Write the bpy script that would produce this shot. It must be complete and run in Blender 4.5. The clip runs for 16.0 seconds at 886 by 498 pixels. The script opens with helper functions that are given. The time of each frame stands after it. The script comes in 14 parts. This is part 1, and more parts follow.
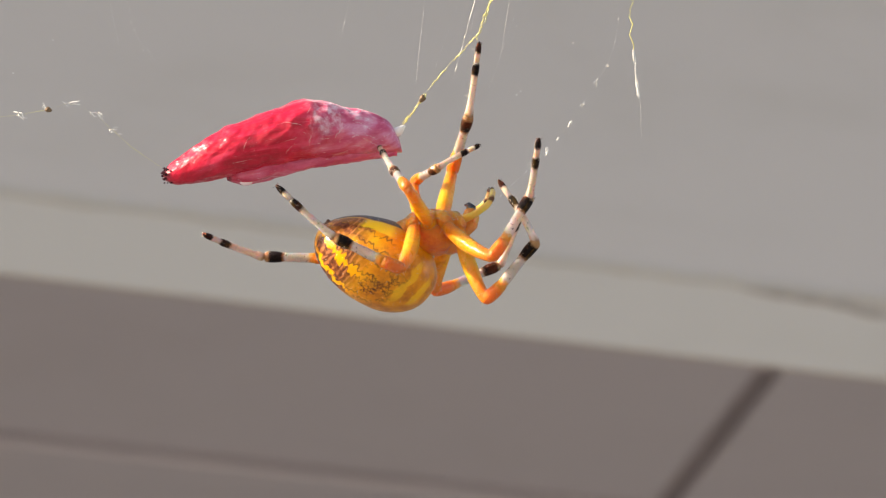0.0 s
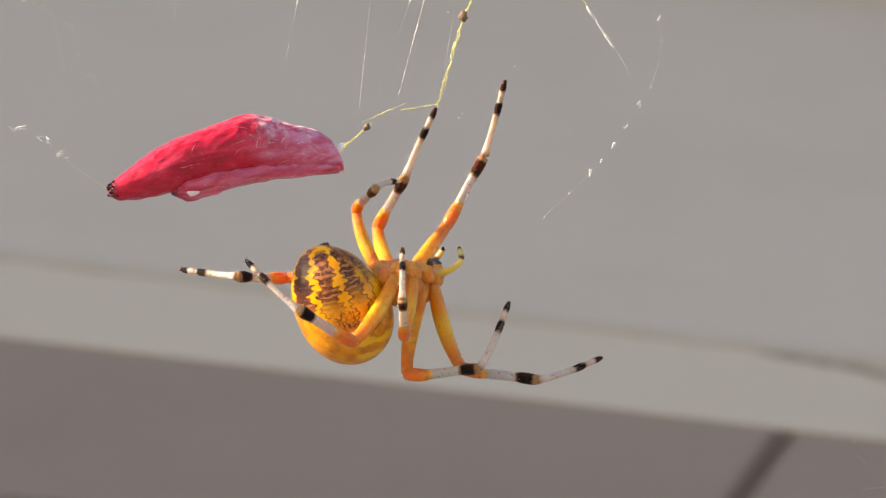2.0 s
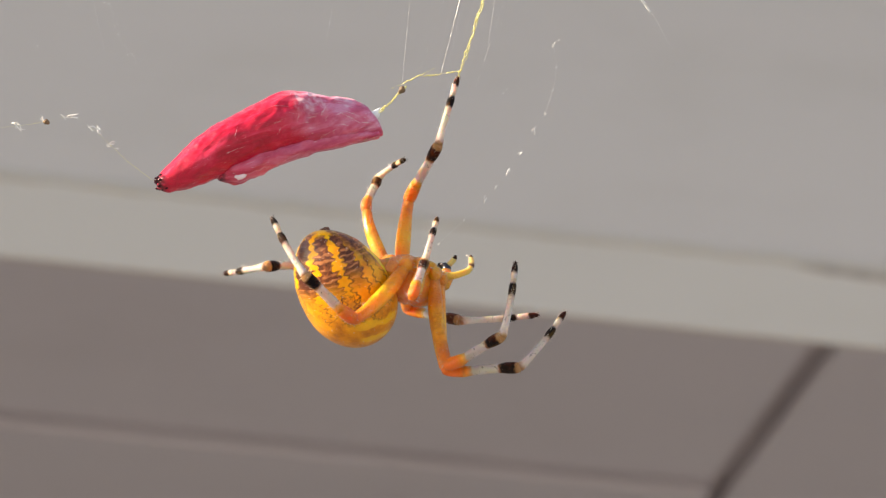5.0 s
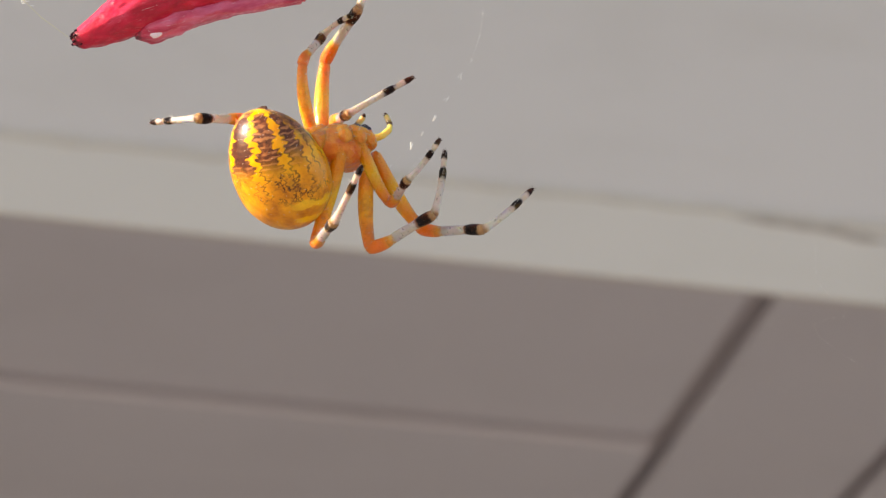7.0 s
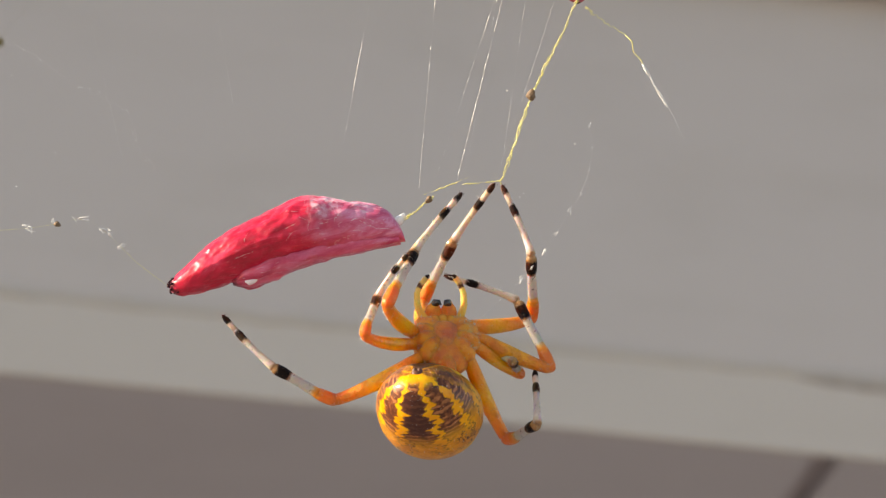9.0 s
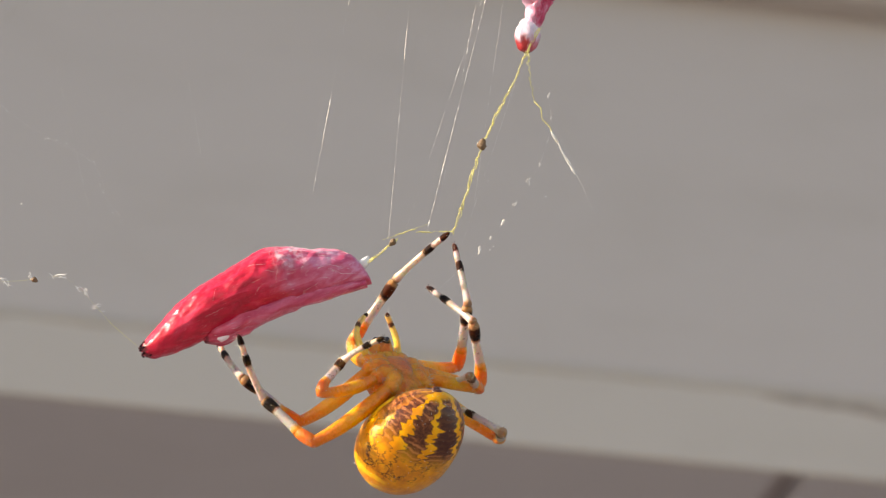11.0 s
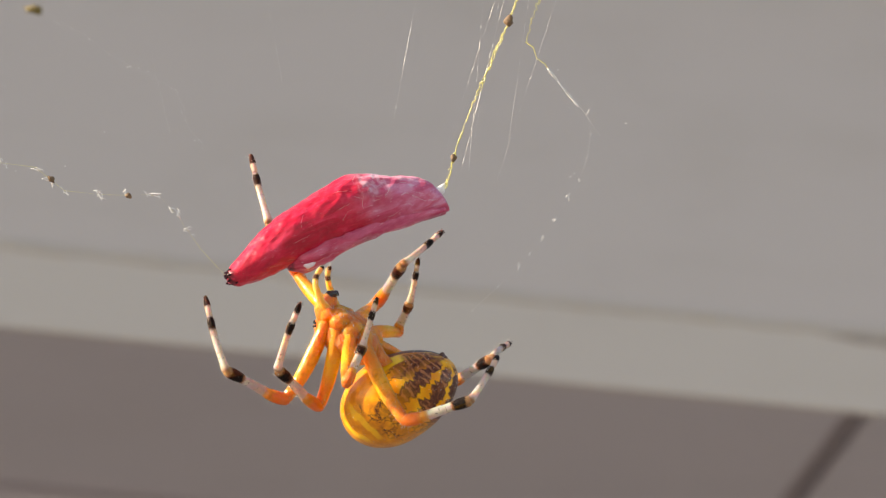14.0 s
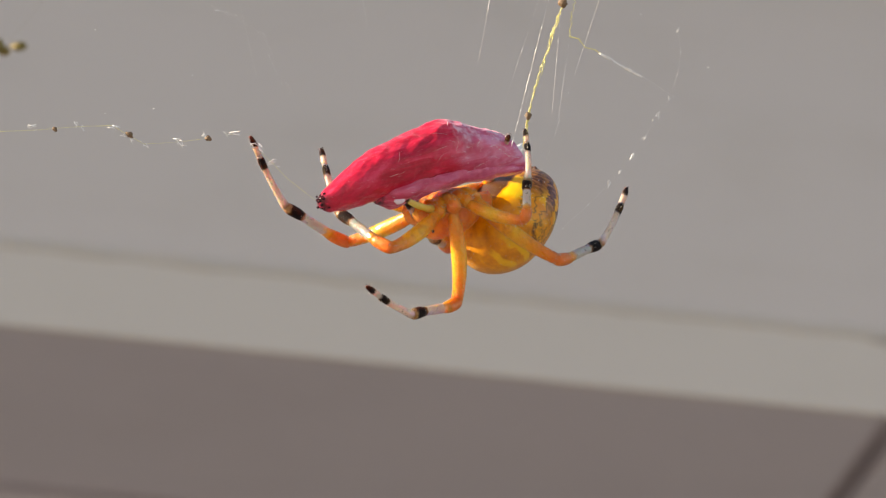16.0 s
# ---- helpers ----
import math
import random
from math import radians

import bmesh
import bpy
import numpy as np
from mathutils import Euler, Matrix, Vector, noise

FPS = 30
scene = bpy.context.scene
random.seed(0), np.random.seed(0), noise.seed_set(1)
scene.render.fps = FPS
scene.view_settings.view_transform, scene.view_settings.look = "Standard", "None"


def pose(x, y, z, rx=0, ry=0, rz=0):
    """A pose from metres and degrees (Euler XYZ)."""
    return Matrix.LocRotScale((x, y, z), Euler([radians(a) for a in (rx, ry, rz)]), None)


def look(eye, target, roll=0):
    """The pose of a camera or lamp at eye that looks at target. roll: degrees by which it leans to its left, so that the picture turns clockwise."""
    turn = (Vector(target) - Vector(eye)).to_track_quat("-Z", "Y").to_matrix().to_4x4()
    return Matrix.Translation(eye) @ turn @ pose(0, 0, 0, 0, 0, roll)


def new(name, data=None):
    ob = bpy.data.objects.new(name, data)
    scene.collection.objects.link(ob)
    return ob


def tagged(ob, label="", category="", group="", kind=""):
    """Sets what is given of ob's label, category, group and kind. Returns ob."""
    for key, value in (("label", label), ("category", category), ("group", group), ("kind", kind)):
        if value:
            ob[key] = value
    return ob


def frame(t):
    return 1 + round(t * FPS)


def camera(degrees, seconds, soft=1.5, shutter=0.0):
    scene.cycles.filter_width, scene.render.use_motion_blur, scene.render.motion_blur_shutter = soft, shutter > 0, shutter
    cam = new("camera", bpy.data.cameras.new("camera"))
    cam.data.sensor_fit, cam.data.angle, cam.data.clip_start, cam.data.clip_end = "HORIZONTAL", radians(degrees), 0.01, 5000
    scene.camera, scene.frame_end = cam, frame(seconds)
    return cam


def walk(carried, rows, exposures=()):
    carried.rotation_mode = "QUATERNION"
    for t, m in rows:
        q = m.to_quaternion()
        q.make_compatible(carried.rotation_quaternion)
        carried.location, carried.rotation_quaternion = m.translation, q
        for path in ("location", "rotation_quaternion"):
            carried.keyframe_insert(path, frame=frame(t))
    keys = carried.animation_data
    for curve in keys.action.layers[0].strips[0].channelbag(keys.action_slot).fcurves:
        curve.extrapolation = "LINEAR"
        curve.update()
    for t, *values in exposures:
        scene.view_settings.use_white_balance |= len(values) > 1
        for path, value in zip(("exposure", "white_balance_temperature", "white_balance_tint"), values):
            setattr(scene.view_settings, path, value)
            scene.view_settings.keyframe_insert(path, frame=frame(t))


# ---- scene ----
MM = 0.001
cam = camera(15.563, 16.0, soft=1.25)
cam.data.dof.use_dof = True
cam.data.dof.focus_distance = 0.300
cam.data.dof.aperture_fstop = 68
walk(cam, [
    (0, pose(-0.00342, 0.00000, 1.70221, 112.158, -3.456, -2.210)),
    (0.5, pose(0.00159, 0.00000, 1.70152, 112.302, -3.522, -1.826)),
    (1, pose(0.00486, 0.00000, 1.69724, 112.528, -3.476, -1.462)),
    (1.5, pose(0.00960, 0.00000, 1.69637, 113.263, -3.567, -1.105)),
    (2, pose(0.00603, 0.00000, 1.69693, 113.546, -3.514, -1.447)),
    (2.5, pose(0.00563, 0.00000, 1.70209, 112.804, -2.962, -2.194)),
    (3, pose(0.00483, 0.00000, 1.70469, 112.723, -2.742, -2.220)),
    (3.5, pose(0.00894, 0.00000, 1.70397, 112.361, -2.562, -1.973)),
    (4, pose(0.00613, 0.00000, 1.69770, 112.494, -2.665, -1.066)),
    (4.5, pose(0.00454, 0.00000, 1.70681, 111.722, -3.279, -0.428)),
    (5.25, pose(0.00442, 0.00000, 1.70386, 111.607, -3.050, -0.849)),
    (6.05, pose(0.00428, 0.00000, 1.70068, 111.483, -2.804, -1.299)),
    (6.8, pose(0.00412, 0.00000, 1.69767, 111.367, -2.569, -1.721)),
    (7, pose(0.00828, 0.00000, 1.69252, 111.443, -2.695, -1.399)),
    (7.5, pose(0.00817, 0.00000, 1.69833, 111.935, -2.654, -1.313)),
    (8, pose(0.00758, 0.00000, 1.70066, 112.656, -2.681, -0.569)),
    (8.5, pose(0.00454, 0.00000, 1.70116, 113.673, -2.912, -0.465)),
    (8.7, pose(0.00315, 0.00000, 1.70255, 113.727, -2.870, -0.497)),
    (9.4, pose(0.00233, 0.00000, 1.70411, 113.648, -2.796, -0.753)),
    (10.1, pose(0.00151, 0.00000, 1.70566, 113.568, -2.723, -1.009)),
    (10.8, pose(0.00070, 0.00000, 1.70720, 113.488, -2.650, -1.266)),
    (11, pose(0.00146, 0.00000, 1.70884, 113.769, -2.656, -1.279)),
    (11.5, pose(-0.00120, 0, 1.70868, 113.826, -3.111, -0.680)),
    (12, pose(-0.00161, 0, 1.70994, 112.976, -3.186, -0.513)),
    (12.5, pose(-0.00035, 0, 1.70810, 112.406, -3.031, -0.801)),
    (13, pose(0.00026, 0, 1.70665, 112.827, -3.347, -0.192)),
    (13.5, pose(-0.00001, 0, 1.70873, 112.911, -3.050, -0.660)),
    (14, pose(-0.00045, 0, 1.70683, 112.765, -2.971, -0.278)),
    (14.5, pose(-0.00373, 0, 1.70679, 112.792, -3.275, -0.049)),
    (15, pose(-0.00911, 0, 1.70622, 113.949, -3.355, -0.390)),
    (15.5, pose(-0.00274, 0, 1.70035, 114.164, -3.175, 0.034)),
    (16, pose(-0.00549, 0, 1.69780, 113.253, -3.232, 0.083)),
], [(0, 0.93, 7700, 14), (3, 0.89, 7700, 14), (4.5, 0.97, 7700, 14), (7, 1.10, 7700, 14), (7.5, 1.05, 7700, 14), (8.5, 0.82, 7720, 14), (11, 0.78, 7760, 15), (12.5, 0.83, 7760, 15), (14.5, 0.815, 7760, 15), (15.5, 0.79, 7760, 15), (16, 0.83, 7760, 15)])
scene.view_settings.use_white_balance = True
scene.view_settings.white_balance_temperature = 7900
scene.view_settings.white_balance_tint = 14

# ---- light ----
SUN_TO = Vector((-0.92, -0.12, 0.37)).normalized()
world = bpy.data.worlds.new("sky")
scene.world = world
world.use_nodes = True
wn = world.node_tree.nodes
sky = wn.new("ShaderNodeTexSky")
sky.sky_type = "NISHITA"
sky.sun_disc = False
sky.sun_elevation = math.asin(SUN_TO.z)
sky.sun_rotation = math.atan2(SUN_TO.x, SUN_TO.y)
wn["Background"].inputs["Strength"].default_value = 0.14
world.node_tree.links.new(sky.outputs["Color"], wn["Background"].inputs["Color"])
sun_data = bpy.data.lights.new("sun", "SUN")
sun_data.energy = 5.0
sun_data.angle = radians(0.53)
sun_data.color = (1.0, 0.95, 0.87)
sun = new("sun", sun_data)
sun.matrix_basis = look(SUN_TO * 5, (0, 0, 0))


# ---- materials ----
def material(name, color, rough=0.5, metal=0.0, sss=0.0, sss_radius=(1, 0.4, 0.15), sss_scale=0.0006, spec=0.5, coat=0.0):
    m = bpy.data.materials.new(name)
    m.use_nodes = True
    b = m.node_tree.nodes["Principled BSDF"]
    b.inputs["Base Color"].default_value = (*color, 1)
    b.inputs["Roughness"].default_value = rough
    b.inputs["Metallic"].default_value = metal
    b.inputs["Subsurface Weight"].default_value = sss
    b.inputs["Subsurface Radius"].default_value = sss_radius
    b.inputs["Subsurface Scale"].default_value = sss_scale
    b.inputs["Specular IOR Level"].default_value = spec
    b.inputs["Coat Weight"].default_value = coat
    b.inputs["Coat Roughness"].default_value = 0.16
    return m


class Graph:
    """Short hand for a material's node tree."""

    def __init__(self, m):
        self.t = m.node_tree
        self.b = self.t.nodes["Principled BSDF"]

    def node(self, kind, **props):
        n = self.t.nodes.new(kind)
        for k, v in props.items():
            setattr(n, k, v)
        return n

    def put(self, socket, value):
        if hasattr(value, "links"):
            self.t.links.new(value, socket)
        else:
            socket.default_value = value

    def coords(self, which="Object"):
        return self.node("ShaderNodeTexCoord").outputs[which]

    def scaled(self, vec, scale):
        n = self.node("ShaderNodeMapping")
        self.put(n.inputs["Vector"], vec)
        n.inputs["Scale"].default_value = scale
        return n.outputs["Vector"]

    def noise(self, vec, scale, detail=3.0, rough=0.55, dist=0.0, out="Fac"):
        n = self.node("ShaderNodeTexNoise")
        self.put(n.inputs["Vector"], vec)
        n.inputs["Scale"].default_value = scale
        n.inputs["Detail"].default_value = detail
        n.inputs["Roughness"].default_value = rough
        n.inputs["Distortion"].default_value = dist
        return n.outputs[out]

    def math(self, op, a, b=0.0, clamp=False):
        n = self.node("ShaderNodeMath", operation=op, use_clamp=clamp)
        self.put(n.inputs[0], a)
        self.put(n.inputs[1], b)
        return n.outputs[0]

    def step(self, v, lo, hi):
        n = self.node("ShaderNodeMapRange", interpolation_type="SMOOTHSTEP")
        self.put(n.inputs["Value"], v)
        n.inputs["From Min"].default_value = lo
        n.inputs["From Max"].default_value = hi
        return n.outputs["Result"]

    def mix(self, fac, a, b):
        n = self.node("ShaderNodeMix", data_type="RGBA")
        self.put(n.inputs["Factor"], fac)
        self.put(n.inputs[6], (*a, 1) if isinstance(a, tuple) else a)
        self.put(n.inputs[7], (*b, 1) if isinstance(b, tuple) else b)
        return n.outputs[2]

    def ramp(self, fac, stops, mode="LINEAR"):
        n = self.node("ShaderNodeValToRGB")
        r = n.color_ramp
        r.interpolation = mode
        while len(r.elements) < len(stops):
            r.elements.new(0.5)
        for e, (p, c) in zip(r.elements, stops):
            e.position, e.color = p, (*c, 1)
        self.put(n.inputs["Fac"], fac)
        return n.outputs["Color"]

    def xyz(self, vec):
        n = self.node("ShaderNodeSeparateXYZ")
        self.put(n.inputs[0], vec)
        return n.outputs

    def add(self, vec, other, amount):
        s = self.node("ShaderNodeVectorMath", operation="SCALE")
        self.put(s.inputs[0], other)
        s.inputs["Scale"].default_value = amount
        n = self.node("ShaderNodeVectorMath", operation="ADD")
        self.put(n.inputs[0], vec)
        self.put(n.inputs[1], s.outputs[0])
        return n.outputs[0]

    def color(self, value):
        self.put(self.b.inputs["Base Color"], value)

    def bump(self, height, strength, distance):
        n = self.node("ShaderNodeBump")
        n.inputs["Strength"].default_value = strength
        n.inputs["Distance"].default_value = distance
        self.put(n.inputs["Height"], height)
        self.put(self.b.inputs["Normal"], n.outputs[0])

    def gloss(self, height, strength, distance, weight, rough):
        """A clear uneven wax layer that glints in the sun."""
        n = self.node("ShaderNodeBump")
        n.inputs["Strength"].default_value = strength
        n.inputs["Distance"].default_value = distance
        self.put(n.inputs["Height"], height)
        self.put(self.b.inputs["Coat Normal"], n.outputs[0])
        self.b.inputs["Coat Weight"].default_value = weight
        self.b.inputs["Coat Roughness"].default_value = rough
        self.b.inputs["Coat IOR"].default_value = 1.7


def painted(name, color, dirt, amount=0.35):
    m = material(name, color, 0.45)
    g = Graph(m)
    c = g.coords()
    broad = g.step(g.noise(g.scaled(c, (1, 1, 3)), 9, 4, 0.6), 0.45, 0.8)
    fine = g.noise(c, 160, 4, 0.7)
    col = g.mix(g.math("MULTIPLY", broad, amount), color, dirt)
    col = g.mix(g.math("MULTIPLY", g.step(fine, 0.6, 0.85), amount * 0.6), col, dirt)
    g.color(col)
    g.bump(fine, 0.15, 0.0006)
    return m


FASCIA = painted("fascia_paint", (0.533, 0.486, 0.455), (0.446, 0.402, 0.358), 0.45)
LIP = painted("trim_paint", (0.548, 0.500, 0.448), (0.470, 0.426, 0.365), 0.4)
SOFFIT = painted("soffit_paint", (0.513, 0.480, 0.488), (0.424, 0.390, 0.388), 0.35)
GROOVE = painted("groove_tone", (0.424, 0.367, 0.362), (0.301, 0.261, 0.256), 0.5)
JOINT_BROWN = painted("joint_brown", (0.500, 0.452, 0.396), (0.452, 0.400, 0.339), 0.6)
SMUDGE = painted("grime", (0.36, 0.31, 0.27), (0.30, 0.25, 0.21), 0.6)
DRIP = painted("gutter_metal", (0.50, 0.455, 0.415), (0.42, 0.38, 0.335), 0.5)
ROOFING = painted("roofing", (0.08, 0.075, 0.07), (0.05, 0.045, 0.04), 0.5)
WALL = painted("siding", (0.33, 0.33, 0.34), (0.27, 0.27, 0.27), 0.3)


def paving():
    m = material("paving", (0.29, 0.27, 0.26), 0.9)
    g = Graph(m)
    c = g.coords()
    g.color(g.ramp(g.noise(c, 3, 6, 0.7), [(0.3, (0.215, 0.20, 0.195)), (0.7, (0.315, 0.297, 0.288))]))
    return m


PAVING = paving()


def abdomen_skin():
    """Yellow skin with scalloped brown bands that meet at the tail, fine squiggles and a dark belly patch."""
    m = material("abdomen_skin", (0.9, 0.5, 0.02), 0.3, sss=0.15, sss_radius=(1, 0.5, 0.1), sss_scale=0.0006, spec=0.12, coat=0.25)
    g = Graph(m)
    c = g.scaled(g.coords(), (1000, 1000, 1000))
    p = g.add(c, g.noise(c, 0.5, 2, 0.5, out="Color"), 0.9)
    p = g.add(p, g.noise(c, 1.5, 4, 0.65, out="Color"), 0.42)
    off = g.node("ShaderNodeVectorMath", operation="SUBTRACT")
    g.put(off.inputs[0], p)
    off.inputs[1].default_value = (0.66, 0.66, 0.66)
    p = off.outputs[0]

    def along(v):
        n = g.node("ShaderNodeVectorMath", operation="DOT_PRODUCT")
        g.put(n.inputs[0], p)
        n.inputs[1].default_value = v
        return n.outputs["Value"]

    size = g.node("ShaderNodeVectorMath", operation="LENGTH")
    g.put(size.inputs[0], p)
    ahead = g.math("ARCCOSINE", g.math("DIVIDE", along((-0.90, 0, -0.44)), size.outputs["Value"]))
    round_ = g.math("ABSOLUTE", g.math("ARCTAN2", along((0, 1, 0)), along((-0.44, 0, 0.90))))
    yellow = g.ramp(g.noise(c, 0.45, 3, 0.6), [(0.30, (0.78, 0.26, 0.004)), (0.5, (0.90, 0.38, 0.005)), (0.70, (1.0, 0.56, 0.014))])
    golden = g.ramp(g.noise(c, 0.8, 4, 0.6), [(0.28, (0.50, 0.15, 0.012)), (0.48, (0.74, 0.27, 0.012)), (0.7, (0.93, 0.41, 0.014))])
    front = g.step(g.math("ADD", ahead, g.math("MULTIPLY", g.noise(c, 0.4, 2), 0.6)), 1.5, 2.2)
    col = g.mix(front, yellow, golden)
    # brown between the scallops, barred across like a ladder
    mottle = g.ramp(g.noise(c, 2.2, 4, 0.7), [(0.34, (0.065, 0.018, 0.009)), (0.52, (0.145, 0.042, 0.015)), (0.64, (0.27, 0.080, 0.028)), (0.76, (0.56, 0.20, 0.03))])
    rung = g.step(g.math("SINE", g.math("ADD", g.math("MULTIPLY", ahead, 54.0), g.math("MULTIPLY", g.noise(c, 0.9, 3), 6.0))), 0.0, 0.9)
    brown = g.mix(g.math("MULTIPLY", rung, g.step(g.noise(c, 0.7, 2), 0.35, 0.6)), mottle, (0.46, 0.17, 0.060))
    black = (0.032, 0.010, 0.009)
    saw = g.math("SINE", g.math("ADD", g.math("MULTIPLY", ahead, 54.0), g.math("MULTIPLY", g.noise(c, 0.8, 2), 7.0)))
    for centre, wide, lobes, shift, start, end in ((0.0, 0.42, 8.2, 0.3, 0.16, 2.15), (0.80, 0.28, 9.0, 1.2, 0.22, 2.05), (1.40, 0.19, 9.5, 0.5, 0.24, 1.95), (1.92, 0.18, 8.8, 1.8, 0.24, 1.6)):
        lobe = g.math("ABSOLUTE", g.math("SINE", g.math("ADD", g.math("MULTIPLY", ahead, lobes), shift)))
        width = g.math("MULTIPLY", g.math("ADD", 0.48, g.math("ADD", g.math("MULTIPLY", lobe, 0.52), g.math("MULTIPLY", saw, 0.15))), wide)
        d = g.math("SUBTRACT", g.math("ABSOLUTE", g.math("SUBTRACT", round_, centre)), width)
        here = g.math("MULTIPLY", g.step(ahead, start, start + 0.12), g.step(ahead, end + 0.12, end - 0.12))
        fill = g.math("MULTIPLY", g.step(d, 0.012, -0.02), g.math("MULTIPLY", here, g.step(ahead, end - 0.35, end - 0.95)))
        col = g.mix(fill, col, brown)
        if centre == 0.0:
            core = g.math("MULTIPLY", g.step(d, -0.02, -0.08), g.math("MULTIPLY", g.step(ahead, 0.30, 0.45), g.step(ahead, 1.35, 1.1)))
            col = g.mix(g.math("MULTIPLY", core, 0.85), col, (0.065, 0.018, 0.012))
        edge = g.math("SUBTRACT", 1.0, g.step(g.math("ABSOLUTE", d), 0.010, 0.034))
        col = g.mix(g.math("MULTIPLY", g.math("MULTIPLY", edge, here), g.math("MULTIPLY", g.step(g.noise(c, 0.8, 2), 0.34, 0.50), 0.65)), col, black)
    # fine black squiggles ahead of the bands
    v = g.node("ShaderNodeTexVoronoi", feature="DISTANCE_TO_EDGE")
    g.put(v.inputs["Vector"], g.scaled(g.add(c, g.noise(c, 1.9, 4, 0.7, out="Color"), 1.6), (0.8, 1.0, 0.9)))
    v.inputs["Scale"].default_value = 1.0
    line = g.math("SUBTRACT", 1.0, g.step(v.outputs["Distance"], 0.015, 0.075))
    spot = g.math("MULTIPLY", g.step(ahead, 1.45, 1.7), g.step(ahead, 2.3, 2.0))
    spot = g.math("MULTIPLY", spot, g.math("MULTIPLY", g.step(round_, 2.2, 1.9), g.step(g.noise(c, 0.42, 2, 0.5), 0.48, 0.56)))
    col = g.mix(g.math("MULTIPLY", line, spot), col, black)
    smudge = g.math("MULTIPLY", g.math("MULTIPLY", g.step(ahead, 1.2, 1.5), g.step(ahead, 2.3, 1.9)), g.math("MULTIPLY", g.step(round_, 2.1, 1.8), g.step(g.noise(c, 0.75, 4, 0.65, 0.8), 0.50, 0.64)))
    col = g.mix(g.math("MULTIPLY", smudge, 0.45), col, (0.26, 0.085, 0.018))
    # lemon bars on the shoulders
    wave = g.step(g.math("SINE", g.math("ADD", g.math("MULTIPLY", ahead, 17.0), g.math("MULTIPLY", g.noise(c, 0.5, 2), 3.0))), 0.1, 0.7)
    where = g.math("MULTIPLY", g.math("MULTIPLY", g.step(ahead, 2.0, 2.2), g.step(ahead, 2.85, 2.6)), g.math("MULTIPLY", g.step(round_, 0.9, 1.2), g.step(round_, 2.3, 2.0)))
    col = g.mix(g.math("MULTIPLY", g.math("MULTIPLY", wave, where), 0.6), col, (1.0, 0.62, 0.03))
    # dark belly patch between two bright yellow bars
    span = g.math("MULTIPLY", g.step(ahead, 0.75, 0.9), g.step(ahead, 1.55, 1.35))
    tongue = g.step(g.math("SINE", g.math("MULTIPLY", round_, 10.5)), 0.9, 0.1)
    flank = g.math("MULTIPLY", g.step(g.math("SUBTRACT", round_, g.math("MULTIPLY", ahead, 0.35)), 1.10, 1.50), g.step(ahead, 1.35, 0.85))
    col = g.mix(g.math("MULTIPLY", g.math("MULTIPLY", flank, g.math("ADD", g.math("MULTIPLY", tongue, 0.45), 0.5)), 0.9), col, brown)
    bar = g.math("MULTIPLY", g.math("MULTIPLY", g.step(round_, 2.12, 2.18), g.step(round_, 2.56, 2.50)), span)
    col = g.mix(bar, col, (1.0, 0.66, 0.03))
    col = g.mix(g.math("MULTIPLY", g.math("MULTIPLY", g.step(round_, 2.54, 2.60), g.step(ahead, 1.75, 1.5)), 0.95), col, (0.06, 0.025, 0.014))
    g.color(col)
    g.bump(g.math("ADD", g.noise(c, 5.5, 3, 0.6), g.math("MULTIPLY", g.noise(c, 1.2, 2), 1.2)), 0.35, 0.00010)
    g.gloss(g.noise(c, 1.1, 3, 0.55), 0.5, 0.00016, 0.28, 0.14)
    return m


def chitin(name, a, b, rough=0.3, sss=0.9, clear=0.04):
    """Amber skin that lets some light through."""
    m = material(name, a, rough, sss=sss, sss_radius=(1, 0.45, 0.12), sss_scale=0.0013, spec=0.3, coat=0.3)
    g = Graph(m)
    g.b.inputs["IOR"].default_value = 1.32
    g.b.inputs["Transmission Weight"].default_value = clear
    c = g.scaled(g.coords(), (1000, 1000, 1000))
    g.color(g.mix(g.step(g.noise(c, 0.8, 4, 0.6), 0.38, 0.66), a, b))
    g.bump(g.math("ADD", g.noise(c, 4, 4, 0.7), g.math("MULTIPLY", g.noise(c, 1.3, 2), 2.0)), 0.9, 0.00025)
    g.gloss(g.noise(c, 2.6, 3, 0.6), 1.0, 0.00034, 0.55, 0.07)
    return m


